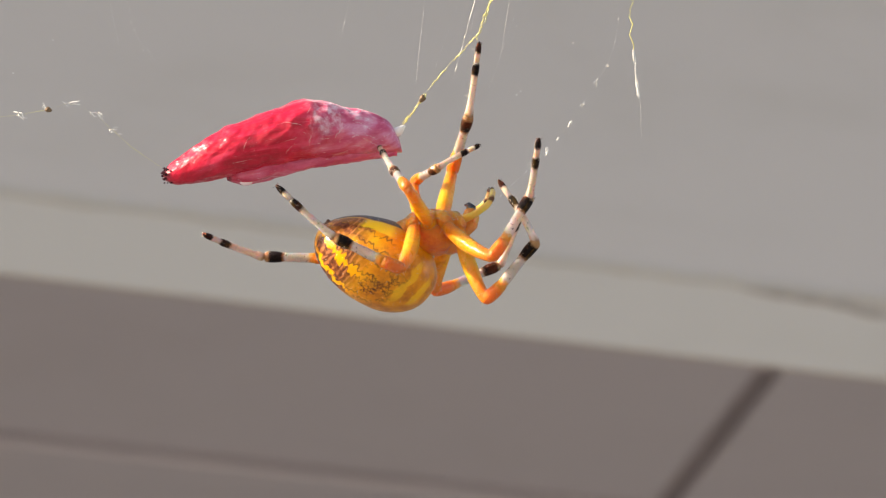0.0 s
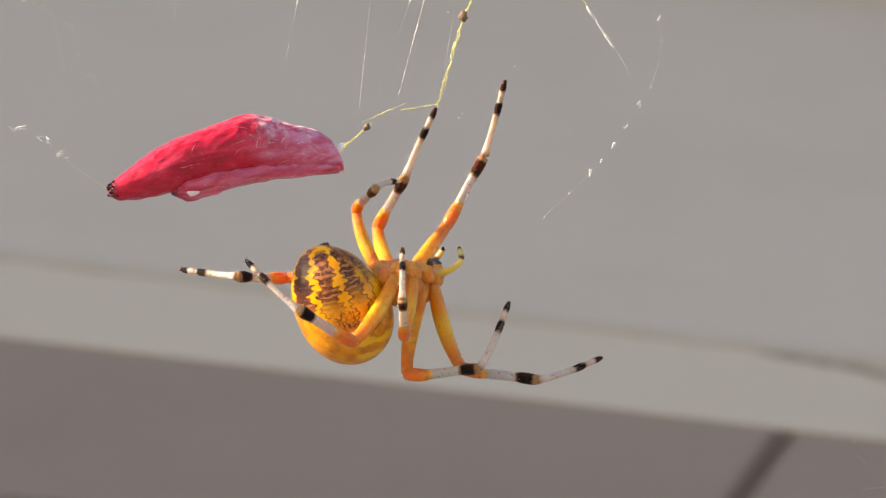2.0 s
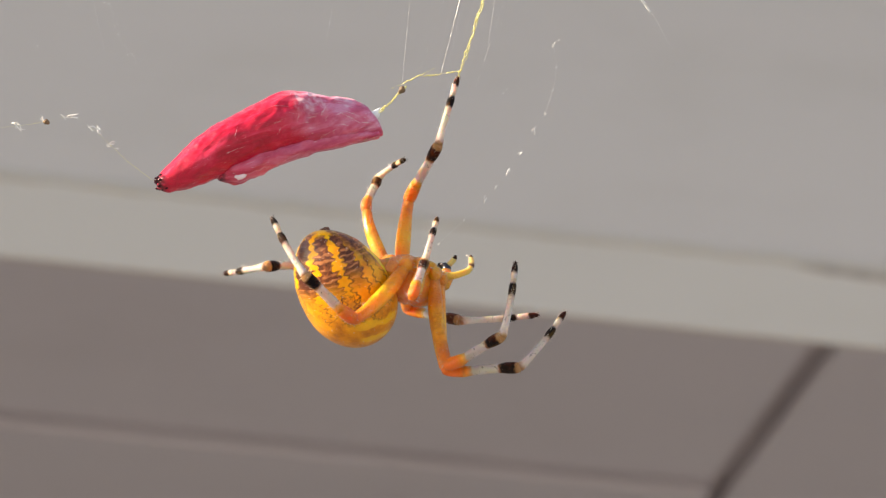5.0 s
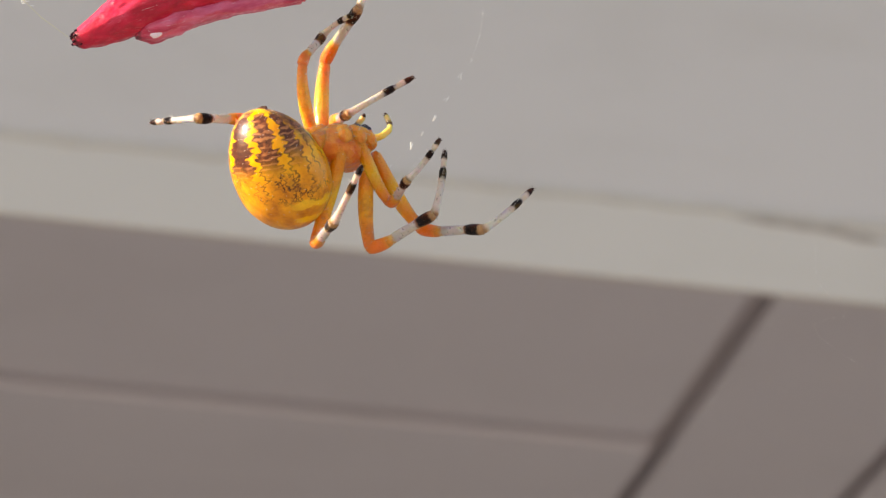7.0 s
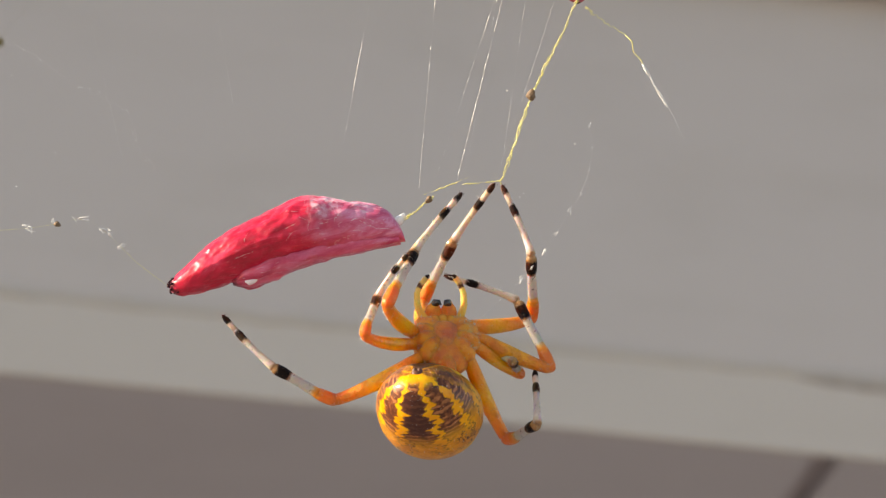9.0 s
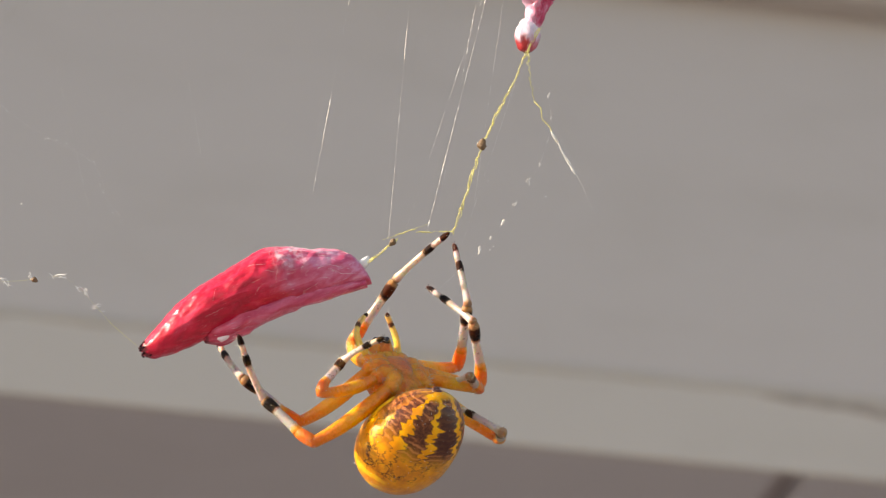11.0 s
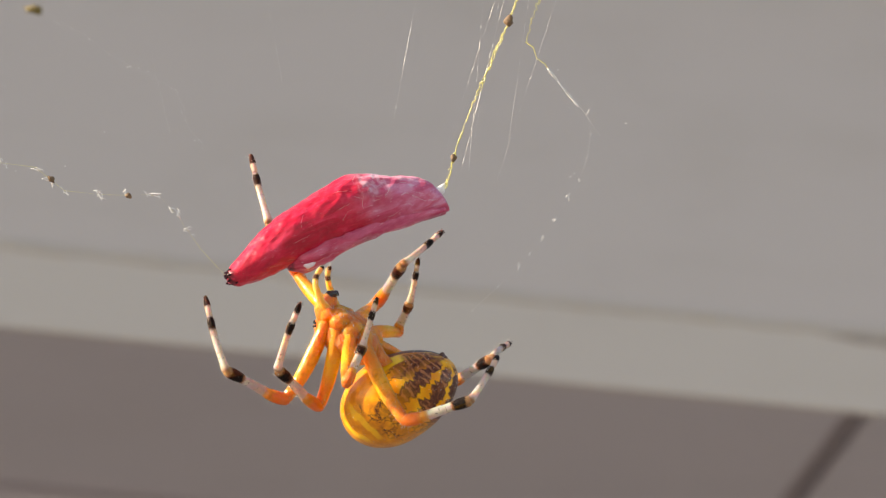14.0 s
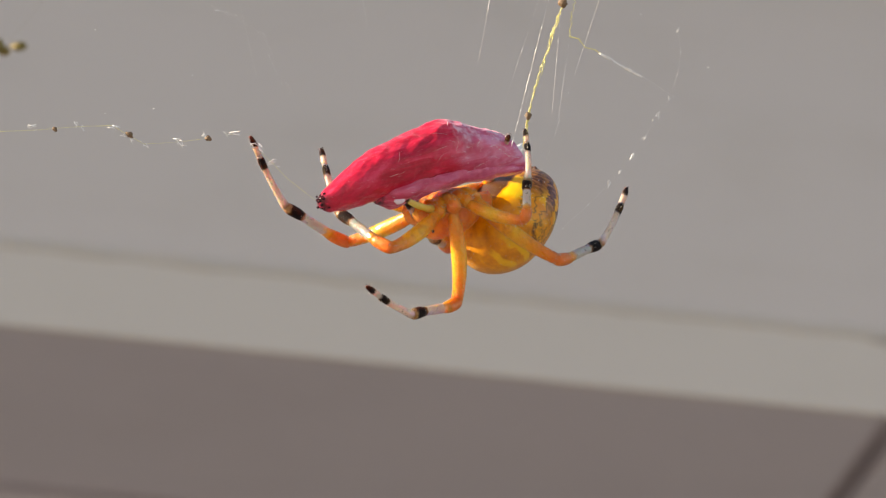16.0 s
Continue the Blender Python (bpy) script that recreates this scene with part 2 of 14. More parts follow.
def ringed(name, stops, rough=0.3, sss=0.8, blush=0.35, clear=0.06, glassy=()):
    """Rings along the length of a leg segment, with translucent, blotchy skin; glassy: the clear stretch."""
    m = material(name, (0.8, 0.5, 0.3), rough, sss=sss, sss_radius=(1, 0.55, 0.22), sss_scale=0.0011, spec=0.3, coat=0.4)
    g = Graph(m)
    g.b.inputs["IOR"].default_value = 1.30
    c = g.scaled(g.coords(), (1000, 1000, 1000))
    each = g.node("ShaderNodeObjectInfo").outputs["Random"]
    x = g.node("ShaderNodeAttribute", attribute_name="along").outputs["Fac"]
    wob = g.math("MULTIPLY", g.math("SUBTRACT", g.noise(c, 3.0, 5, 0.7), 0.5), 0.10)
    x = g.math("ADD", x, wob)
    col = g.ramp(x, stops)
    patch = g.math("ADD", g.noise(c, 0.8, 4, 0.65), g.math("MULTIPLY", g.math("SUBTRACT", each, 0.5), 0.24))
    col = g.mix(g.math("MULTIPLY", g.step(patch, 0.46, 0.70), blush), col, (0.46, 0.085, 0.010))
    pale = g.math("MULTIPLY", g.step(g.noise(g.scaled(c, (0.35, 1, 1)), 1.1, 4, 0.65), 0.56, 0.70), blush * 0.7)
    col = g.mix(pale, col, (1.0, 0.50, 0.03))
    g.color(col)
    if glassy:
        lo, hi, weight = glassy
        see = g.math("MULTIPLY", g.step(x, lo, lo + 0.06), g.step(x, hi, hi - 0.06))
        g.put(g.b.inputs["Transmission Weight"], g.math("MULTIPLY", see, weight))
    else:
        g.b.inputs["Transmission Weight"].default_value = clear
    g.put(g.b.inputs["Roughness"], g.step(g.noise(c, 3.0, 4), -0.2, 1.5))
    g.bump(g.math("ADD", g.noise(c, 4.2, 4, 0.7), g.math("MULTIPLY", g.noise(c, 1.5, 2), 1.5)), 0.8, 0.00022)
    g.gloss(g.noise(c, 2.0, 3, 0.5), 0.7, 0.00014, 0.5, 0.09)
    # the black rings are hairy and dull
    tone = g.node("ShaderNodeRGBToBW")
    g.put(tone.inputs[0], col)
    waxy = g.step(tone.outputs[0], 0.03, 0.16)
    g.put(g.b.inputs["Coat Weight"], g.math("MULTIPLY", waxy, 0.5))
    g.put(g.b.inputs["Specular IOR Level"], g.math("ADD", g.math("MULTIPLY", waxy, 0.2), 0.1))
    return m


ORANGE, ORANGE_D = (0.96, 0.295, 0.008), (0.86, 0.175, 0.008)
PALE, BLACK, TAN = (0.78, 0.71, 0.67), (0.012, 0.008, 0.008), (0.64, 0.50, 0.42)
ROSY = (0.80, 0.66, 0.60)
HAIR = material("pale_hair", (0.78, 0.70, 0.60), 0.3, spec=0.6)
ABDOMEN = abdomen_skin()
CARAPACE = chitin("carapace", (0.93, 0.28, 0.020), (0.78, 0.14, 0.010), 0.28)
JAW = chitin("jaw_skin", (0.92, 0.36, 0.05), (0.82, 0.22, 0.025), 0.25)
COXA = chitin("coxa_skin", (0.98, 0.34, 0.016), (0.84, 0.175, 0.008), 0.28)
BREAST = chitin("breast_skin", (0.82, 0.25, 0.035), (0.64, 0.12, 0.02), 0.28)
FEMUR = ringed("femur_skin", [(0.0, (0.92, 0.28, 0.015)), (0.25, ORANGE), (0.50, (1.0, 0.49, 0.013)), (0.80, ORANGE), (1.0, (0.84, 0.18, 0.006))], blush=0.46)
TIBIA = ringed("tibia_skin", [(0.0, ORANGE_D), (0.20, ORANGE_D), (0.30, ORANGE), (0.35, (0.74, 0.38, 0.12)), (0.39, PALE), (0.70, PALE), (0.735, (0.30, 0.13, 0.06)), (0.765, BLACK), (0.93, BLACK), (0.965, (0.40, 0.20, 0.07)), (1.0, (0.40, 0.20, 0.07))], blush=0.16, glassy=(0.34, 0.74, 0.55))
METATARSUS = ringed("metatarsus_skin", [(0.0, (0.34, 0.18, 0.09)), (0.05, TAN), (0.12, ROSY), (0.44, ROSY), (0.52, TAN), (0.56, BLACK), (0.69, BLACK), (0.73, TAN), (0.83, TAN), (0.87, BLACK), (1.0, BLACK)], blush=0.07, glassy=(0.08, 0.55, 0.36))
PALP = ringed("palp_skin", [(0.0, (0.86, 0.42, 0.03)), (0.40, (0.92, 0.60, 0.10)), (0.56, (0.88, 0.62, 0.16)), (0.60, (0.10, 0.05, 0.03)), (0.67, (0.10, 0.05, 0.03)), (0.71, (0.80, 0.58, 0.22)), (0.84, (0.80, 0.58, 0.22)), (0.88, BLACK), (1.0, BLACK)], blush=0.08)
FANG = material("fang", (0.012, 0.006, 0.006), 0.15, coat=0.6)
EYE = material("eye", (0.006, 0.004, 0.004), 0.08, coat=0.8)
SPIN = material("spinneret_skin", (0.11, 0.04, 0.02), 0.4)


def petal_skin(name, pale_from, pale_to, red=(0.60, 0.005, 0.038)):
    """Crimson petal paling to mauve under a film of silk towards one end."""
    m = material(name, red, 0.34, sss=0.12, sss_radius=(1, 0.15, 0.2), sss_scale=0.0005, spec=0.12)
    b = m.node_tree.nodes["Principled BSDF"]
    b.inputs["Sheen Weight"].default_value = 0.45
    b.inputs["Sheen Roughness"].default_value = 0.35
    b.inputs["Sheen Tint"].default_value = (1.0, 0.55, 0.65, 1)
    g = Graph(m)
    gen = g.coords("Generated")
    c = g.scaled(g.coords(), (1000, 1000, 1000))
    x, y, z = g.xyz(gen)
    long_grain = g.noise(g.scaled(c, (0.30, 0.9, 0.9)), 0.8, 4, 0.62, 0.8)
    xn = g.math("ADD", x, g.math("MULTIPLY", g.math("SUBTRACT", g.noise(c, 0.4, 4, 0.6), 0.5), 0.35))
    pale = g.step(xn, pale_from, pale_to)
    red_mix = g.ramp(long_grain, [(0.30, (0.34, 0.002, 0.018)), (0.42, (0.48, 0.004, 0.028)), (0.54, red), (0.70, (0.72, 0.04, 0.10))])
    mauve = g.ramp(g.noise(g.scaled(c, (0.28, 1.0, 1.0)), 0.8, 5, 0.6, 0.6), [(0.30, (0.46, 0.025, 0.09)), (0.48, (0.62, 0.10, 0.20)), (0.62, (0.70, 0.24, 0.38)), (0.76, (0.84, 0.58, 0.70))])
    col = g.mix(pale, red_mix, mauve)
    silk = g.noise(g.scaled(c, (0.32, 1.7, 1.7)), 1.5, 6, 0.7, 1.8)
    threads = g.step(silk, 0.60, 0.72)
    col = g.mix(g.math("MULTIPLY", threads, g.math("ADD", g.math("MULTIPLY", pale, 0.70), 0.22)), col, (0.86, 0.74, 0.78))
    veil = g.noise(g.add(g.scaled(c, (0.75, 0.9, 0.35)), g.noise(c, 0.5, 2, out="Color"), 1.2), 1.0, 5, 0.65)
    veil = g.math("MULTIPLY", g.math("MULTIPLY", g.step(x, 0.60, 0.70), g.step(z, 0.45, 0.85)), g.step(veil, 0.44, 0.66))
    col = g.mix(g.math("MULTIPLY", veil, 0.7), col, (0.88, 0.76, 0.82))
    tip = g.math("MULTIPLY", g.step(x, 0.045, 0.005), g.step(g.noise(c, 2.5, 3), 0.30, 0.52))
    col = g.mix(g.math("MULTIPLY", tip, 0.9), col, (0.05, 0.008, 0.012))
    g.color(col)
    g.put(g.b.inputs["Roughness"], g.step(g.noise(c, 1.8, 4), 0.05, 1.5))
    g.bump(g.math("ADD", g.math("MULTIPLY", long_grain, 0.5), g.math("ADD", g.math("MULTIPLY", silk, 0.15), g.math("MULTIPLY", g.noise(g.scaled(c, (0.26, 1, 1)), 0.6, 5, 0.6, 0.7), 0.9))), 0.5, 0.0003)
    g.gloss(g.noise(g.scaled(c, (0.22, 0.8, 0.8)), 0.8, 3, 0.6, 0.8), 0.6, 0.0005, 0.42, 0.32)
    return m


PETAL = petal_skin("petal_skin", 0.56, 0.84)
FOLD = petal_skin("petal_fold_skin", -0.30, 0.55)


def silked_pink(name, red, white, share, crown=False):
    """Crumpled pink petal under patchy white silk, streaked along the bud; left highlights are painted."""
    m = material(name, red, 0.4, sss=0.15, sss_radius=(1, 0.3, 0.35), sss_scale=0.0006)
    g = Graph(m)
    c = g.scaled(g.coords(), (1000, 1000, 1000))
    rough = g.noise(g.scaled(c, (1, 1, 0.6)), 0.9, 5, 0.65)
    col = g.ramp(rough, [(0.3, tuple(v * 0.45 for v in red)), (0.5, red), (0.72, (0.80, 0.22, 0.32))])
    film = g.noise(g.scaled(c, (1, 1, 0.5)), 0.9, 5, 0.7)
    x, y, z = g.xyz(c)
    # whiter to the left: silk, with the left-hand highlights put into the colour
    aside = g.math("SUBTRACT", g.math("ADD", g.math("MULTIPLY", z, 0.18), 0.15), x)
    lean = g.math("ADD", g.math("MULTIPLY", aside, 0.16), g.math("MULTIPLY", g.math("SUBTRACT", 5.5, z), 0.05))
    if crown:
        lean = g.math("MULTIPLY", g.math("SUBTRACT", z, 1.15), 0.28)
    col = g.mix(g.math("MULTIPLY", g.step(g.math("ADD", film, lean), share - 0.06, share + 0.30), 0.9), col, white)
    g.color(col)
    g.bump(g.math("ADD", rough, film), 0.7, 0.0003)
    return m


BUDSKIN = silked_pink("bud_skin", (0.66, 0.04, 0.14), (0.82, 0.58, 0.76), 0.46)
BUDTIP = silked_pink("bud_tip_skin", (0.44, 0.03, 0.035), (0.74, 0.66, 0.80), 0.42, True)
SILK = material("silk", (0.86, 0.85, 0.82), 0.25, spec=0.8)
SILK_Y = material("yellow_silk", (0.80, 0.75, 0.25), 0.3, spec=0.8)
SILKED = silked_pink("silk_film", (0.66, 0.14, 0.24), (0.86, 0.76, 0.80), 0.26)
DRIED = material("dried_tip", (0.040, 0.009, 0.016), 0.8, spec=0.15)
DEBRIS = material("debris_bit", (0.19, 0.12, 0.065), 0.7)
LEAFBIT = material("dry_leaf_bit", (0.20, 0.15, 0.04), 0.8)


# ---- mesh helpers ----
def mesh_from(bm, name, mat, smooth=True):
    me = bpy.data.meshes.new(name)
    bmesh.ops.recalc_face_normals(bm, faces=bm.faces)
    bm.to_mesh(me)
    bm.free()
    for mt in mat if isinstance(mat, (list, tuple)) else [mat]:
        me.materials.append(mt)
    if smooth:
        me.polygons.foreach_set("use_smooth", [True] * len(me.polygons))
    return me


def part(name, bm, mat, parent=None, label="", smooth=True):
    ob = new(name, mesh_from(bm, name, mat, smooth))
    if parent:
        ob.parent = parent
    return tagged(ob, label) if label else ob


def tube(bm, pts, radii, n=12, cap=True, values=None):
    """A round tube through pts with the given radii; values: a number for each ring, kept as "along"."""
    mark = bm.verts.layers.float.get("along") or bm.verts.layers.float.new("along") if values else None
    pts = [Vector(p) for p in pts]
    side = None
    rings = []
    for i, p in enumerate(pts):
        d = (pts[min(i + 1, len(pts) - 1)] - pts[max(i - 1, 0)]).normalized()
        if side is None:
            side = d.orthogonal().normalized()
        side = (side - d * side.dot(d)).normalized()
        up = d.cross(side)
        rings.append([bm.verts.new(p + (side * math.cos(a) + up * math.sin(a)) * radii[i]) for a in (2 * math.pi * k / n for k in range(n))])
    for r0, r1 in zip(rings, rings[1:]):
        for k in range(n):
            bm.faces.new((r0[k], r0[(k + 1) % n], r1[(k + 1) % n], r1[k]))
    if cap:
        bm.faces.new(rings[0][::-1])
        bm.faces.new(rings[-1])
    for ring, value in zip(rings, values or ()):
        for v in ring:
            v[mark] = value
    return rings


def ball(bm, centre, radii, u=16, v=10, turn=None):
    m = Matrix.Translation(centre) @ (turn or Matrix.Identity(4)) @ Matrix.Diagonal((*radii, 1))
    return bmesh.ops.create_uvsphere(bm, u_segments=u, v_segments=v, radius=1, matrix=m)["verts"]


def block(bm, lo, hi, bevel=0.0, turn=None):
    c = [(a + b) / 2 for a, b in zip(lo, hi)]
    s = [b - a for a, b in zip(lo, hi)]
    m = (turn or Matrix.Identity(4)) @ Matrix.Translation(c) @ Matrix.Diagonal((*s, 1))
    vs = bmesh.ops.create_cube(bm, size=1, matrix=m)["verts"]
    if bevel:
        es = list({e for v in vs for e in v.link_edges})
        bmesh.ops.bevel(bm, geom=es, offset=bevel, segments=3, affect="EDGES", profile=0.5)


# ---- the eave behind the web ----
# Local frame of the eave: x along the board, y back under the roof, z up; the origin is on the lower front edge.
EAVE = Matrix.Translation((0.00000, 0.98096, 2.07447)) @ Matrix.Rotation(radians(8.0), 4, "Z")
GX = 0.1242


def placed(name, bm, mat, label="", kind="structure", smooth=False):
    ob = part(name, bm, mat, None, label, smooth)
    ob.matrix_basis = EAVE
    return tagged(ob, kind=kind)


def eave():
    bm = bmesh.new()
    block(bm, (-3, 0.0005, 0.0287), (3, 0.020, 0.268), 0.0003)
    placed("fascia_board", bm, FASCIA, "pale grey painted fascia board along the eave")
    bm = bmesh.new()
    block(bm, (-3, 0.0, 0.0), (3, 0.0032, 0.0285), 0.0007)
    placed("trim", bm, LIP, "off-white trim strip along the lower edge of the fascia")
    bm = bmesh.new()
    # open gutter: bottom, front and back as one folded sheet
    fold = [(0.0002, 0.262), (0.0002, 0.1712), (-0.012, 0.1712), (-0.016, 0.1749), (-0.017, 0.210), (-0.022, 0.238), (-0.022, 0.262), (-0.019, 0.262),
            (-0.020, 0.258), (-0.0205, 0.240), (-0.0155, 0.212), (-0.0145, 0.1769), (-0.0115, 0.1729), (-0.0018, 0.1729), (-0.0018, 0.262)]
    ends = [[bm.verts.new((x, y, z)) for y, z in fold] for x in (-3, 3)]
    for k in range(len(fold)):
        j = (k + 1) % len(fold)
        bm.faces.new((ends[0][k], ends[0][j], ends[1][j], ends[1][k]))
    placed("gutter", bm, DRIP, "weathered grey metal gutter along the fascia")
    # soffit boards with shallow joints
    joint, second = 0.162, 0.50
    soffit = tagged(new("soffit"), "shaded grey soffit of painted panels with shallow joints", kind="structure")
    soffit.matrix_basis = EAVE
    spans = ((-3, -1.15, 1), (-1.143, GX - 0.0048, 1), (GX + 0.0048, GX + 0.0815, 0), (GX + 0.0895, 3, 0))
    for a, b, split in spans:
        # the back row hangs a little lower and shows its rounded front edge
        for lo, hi, z, edge in ((0.0036, joint, 0.0015, 0.0008), (joint + 0.0025, second, -0.0035, 0.0018)) if split else ((0.0036, second, 0.0015, 0.0008),):
            bm = bmesh.new()
            block(bm, (a, lo, z), (b, hi, 0.0082), edge)
            for v in bm.verts:
                v.co.x += 0.0133 * v.co.y
            part("panel", bm, SOFFIT, soffit, smooth=False)
    # backing in a darker tone than the panels
    bm = bmesh.new()
    block(bm, (-3, 0.0036, 0.0085), (3, second, 0.0071 + 0.012))
    part("backing", bm, GROOVE, soffit, "darker backing seen in the joints", False)
    bm = bmesh.new()
    slope = lambda y: 0.266 + (y + 0.03) * math.tan(radians(22))
    side = [(second, -2.07), (2.7, -2.07), (2.7, slope(2.7)), (0.022, slope(0.022)), (0.022, 0.021), (second, 0.021)]
    ends = [[bm.verts.new((x, y, z)) for y, z in side] for x in (-2.99, 2.99)]
    bm.faces.new(ends[0])
    bm.faces.new(ends[1][::-1])
    for k in range(len(side)):
        j = (k + 1) % len(side)
        bm.faces.new((ends[0][k], ends[0][j], ends[1][j], ends[1][k]))
    placed("wall_house", bm, WALL, "pale house wall under the eave")
    bm = bmesh.new()
    tilt = Matrix.Translation((0, -0.03, 0.272)) @ Matrix.Rotation(radians(22), 4, "X")
    block(bm, (-3, 0, 0), (3, 3.0, 0.03), 0.002, tilt)
    placed("roof", bm, ROOFING, "dark shingled roof slope above the eave")
    # uneven brown strip over the joint between trim and fascia
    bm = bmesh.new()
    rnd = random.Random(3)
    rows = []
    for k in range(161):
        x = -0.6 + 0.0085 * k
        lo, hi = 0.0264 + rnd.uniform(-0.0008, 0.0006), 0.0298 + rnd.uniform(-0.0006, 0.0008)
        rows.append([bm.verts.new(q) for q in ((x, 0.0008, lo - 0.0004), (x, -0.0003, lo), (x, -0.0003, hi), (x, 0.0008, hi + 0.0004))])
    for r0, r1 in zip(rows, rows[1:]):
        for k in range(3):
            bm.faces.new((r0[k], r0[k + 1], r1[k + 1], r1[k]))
    placed("brown_line", bm, JOINT_BROWN, "thin uneven brown line along the top of the trim", "structure", True)
    bm = bmesh.new()
    # a long smear of dirt on the trim
    for k in range(13):
        ball(bm, (GX - 0.0075 + 0.0036 * k, -0.0002, 0.0262 - 0.00016 * k - 0.0012 * (k > 9)), (0.0048, 0.0005, 0.0008 + 0.0005 * (k % 3)), 12, 6)
    tagged(placed("dirt_smear", bm, SMUDGE, "brown dirt smear on the pale trim", "structure", True))


eave()
# unseen ground, added to bounce light up under the eave
bm = bmesh.new()
bmesh.ops.create_grid(bm, x_segments=2, y_segments=2, size=400)
tagged(part("ground", bm, PAVING, None, "unseen grey concrete paving that bounces light up to the eave", False), kind="structure")


# ---- the spider ----
spider = tagged(new("spider"), "yellow and orange marbled orb-weaver spider with black-ringed legs hanging from silk", "spider")
leg_parts = {}


def egg(x):
    """Half-profile of the abdomen along its length, -1 at the tail to 1 at the front."""
    return math.sqrt(max(0.0, 1 - abs(x) ** (2.5 if x < 0 else 2.0))) * (1 + 0.16 * x - 0.06 * x * x)


def build_abdomen():
    bm = bmesh.new()
    n, rows = 48, 32
    L, W, H = 5.9, 4.85, 4.35
    rings = []
    for i in range(1, rows):
        a = math.pi * i / rows
        x = -math.cos(a)
        r = egg(x)
        cz = 0.10 * x * H - 0.28 * (1 - x) * 0.5 * H * 0.5
        ring = []
        for k in range(n):
            b = 2 * math.pi * k / n
            flat = 0.9 if math.sin(b) < 0 else 1.0
            bump = 1 + 0.012 * noise.noise(Vector((x * 3, math.cos(b) * 3, math.sin(b) * 3)))
            ring.append(bm.verts.new(Vector((x * L, math.cos(b) * r * W * bump, (math.sin(b) * r * H * flat) * bump + cz)) * MM))
        rings.append(ring)
    tail = bm.verts.new(Vector((-L, 0, -0.28 * H * 0.5 - 0.1 * H)) * MM)
    front = bm.verts.new(Vector((L, 0, 0.1 * H)) * MM)
    for r0, r1 in zip(rings, rings[1:]):
        for k in range(n):
            bm.faces.new((r0[k], r0[(k + 1) % n], r1[(k + 1) % n], r1[k]))
    for k in range(n):
        bm.faces.new((tail, rings[0][(k + 1) % n], rings[0][k]))
        bm.faces.new((front, rings[-1][k], rings[-1][(k + 1) % n]))
    rnd = random.Random(17)
    for v in rnd.sample([u for r in rings for u in r], 360):
        # short pale fuzz
        way = (Vector((v.co.x / L ** 2, v.co.y / W ** 2, v.co.z / H ** 2)).normalized() + Vector([rnd.uniform(-0.5, 0.5) for _ in range(3)]) + Vector((-0.3, 0, 0))).normalized()
        q = way.orthogonal().normalized()
        tip = bm.verts.new(v.co + way * rnd.uniform(0.12, 0.28) * MM)
        base = [bm.verts.new(v.co + (q * math.cos(a) + way.cross(q) * math.sin(a)) * 0.014 * MM) for a in (0, 2.094, 4.189)]
        for k in range(3):
            bm.faces.new((base[k], base[(k + 1) % 3], tip)).material_index = 1
    ob = part("abdomen", bm, (ABDOMEN, HAIR), spider, "egg-shaped yellow abdomen with brown marbling")
    bm = bmesh.new()
    for sy, sx in ((0.26, 0.0), (-0.26, 0.0), (0.22, 0.45), (-0.22, 0.45)):
        tube(bm, [((-4.6 + sx) * MM, sy * MM, -2.2 * MM), ((-4.95 + sx) * MM, sy * MM, -2.7 * MM), ((-5.05 + sx) * MM, sy * 0.8 * MM, -2.94 * MM), ((-5.1 + sx) * MM, sy * 0.7 * MM, -3.04 * MM)],
             [0.34 * MM, 0.28 * MM, 0.18 * MM, 0.06 * MM], 10)
    ball(bm, (-4.7 * MM, 0, -2.45 * MM), (0.75 * MM, 0.7 * MM, 0.45 * MM), 16, 10)
    part("spinneret", bm, SPIN, ob, "dark brown spinnerets at the tail")
    return ob


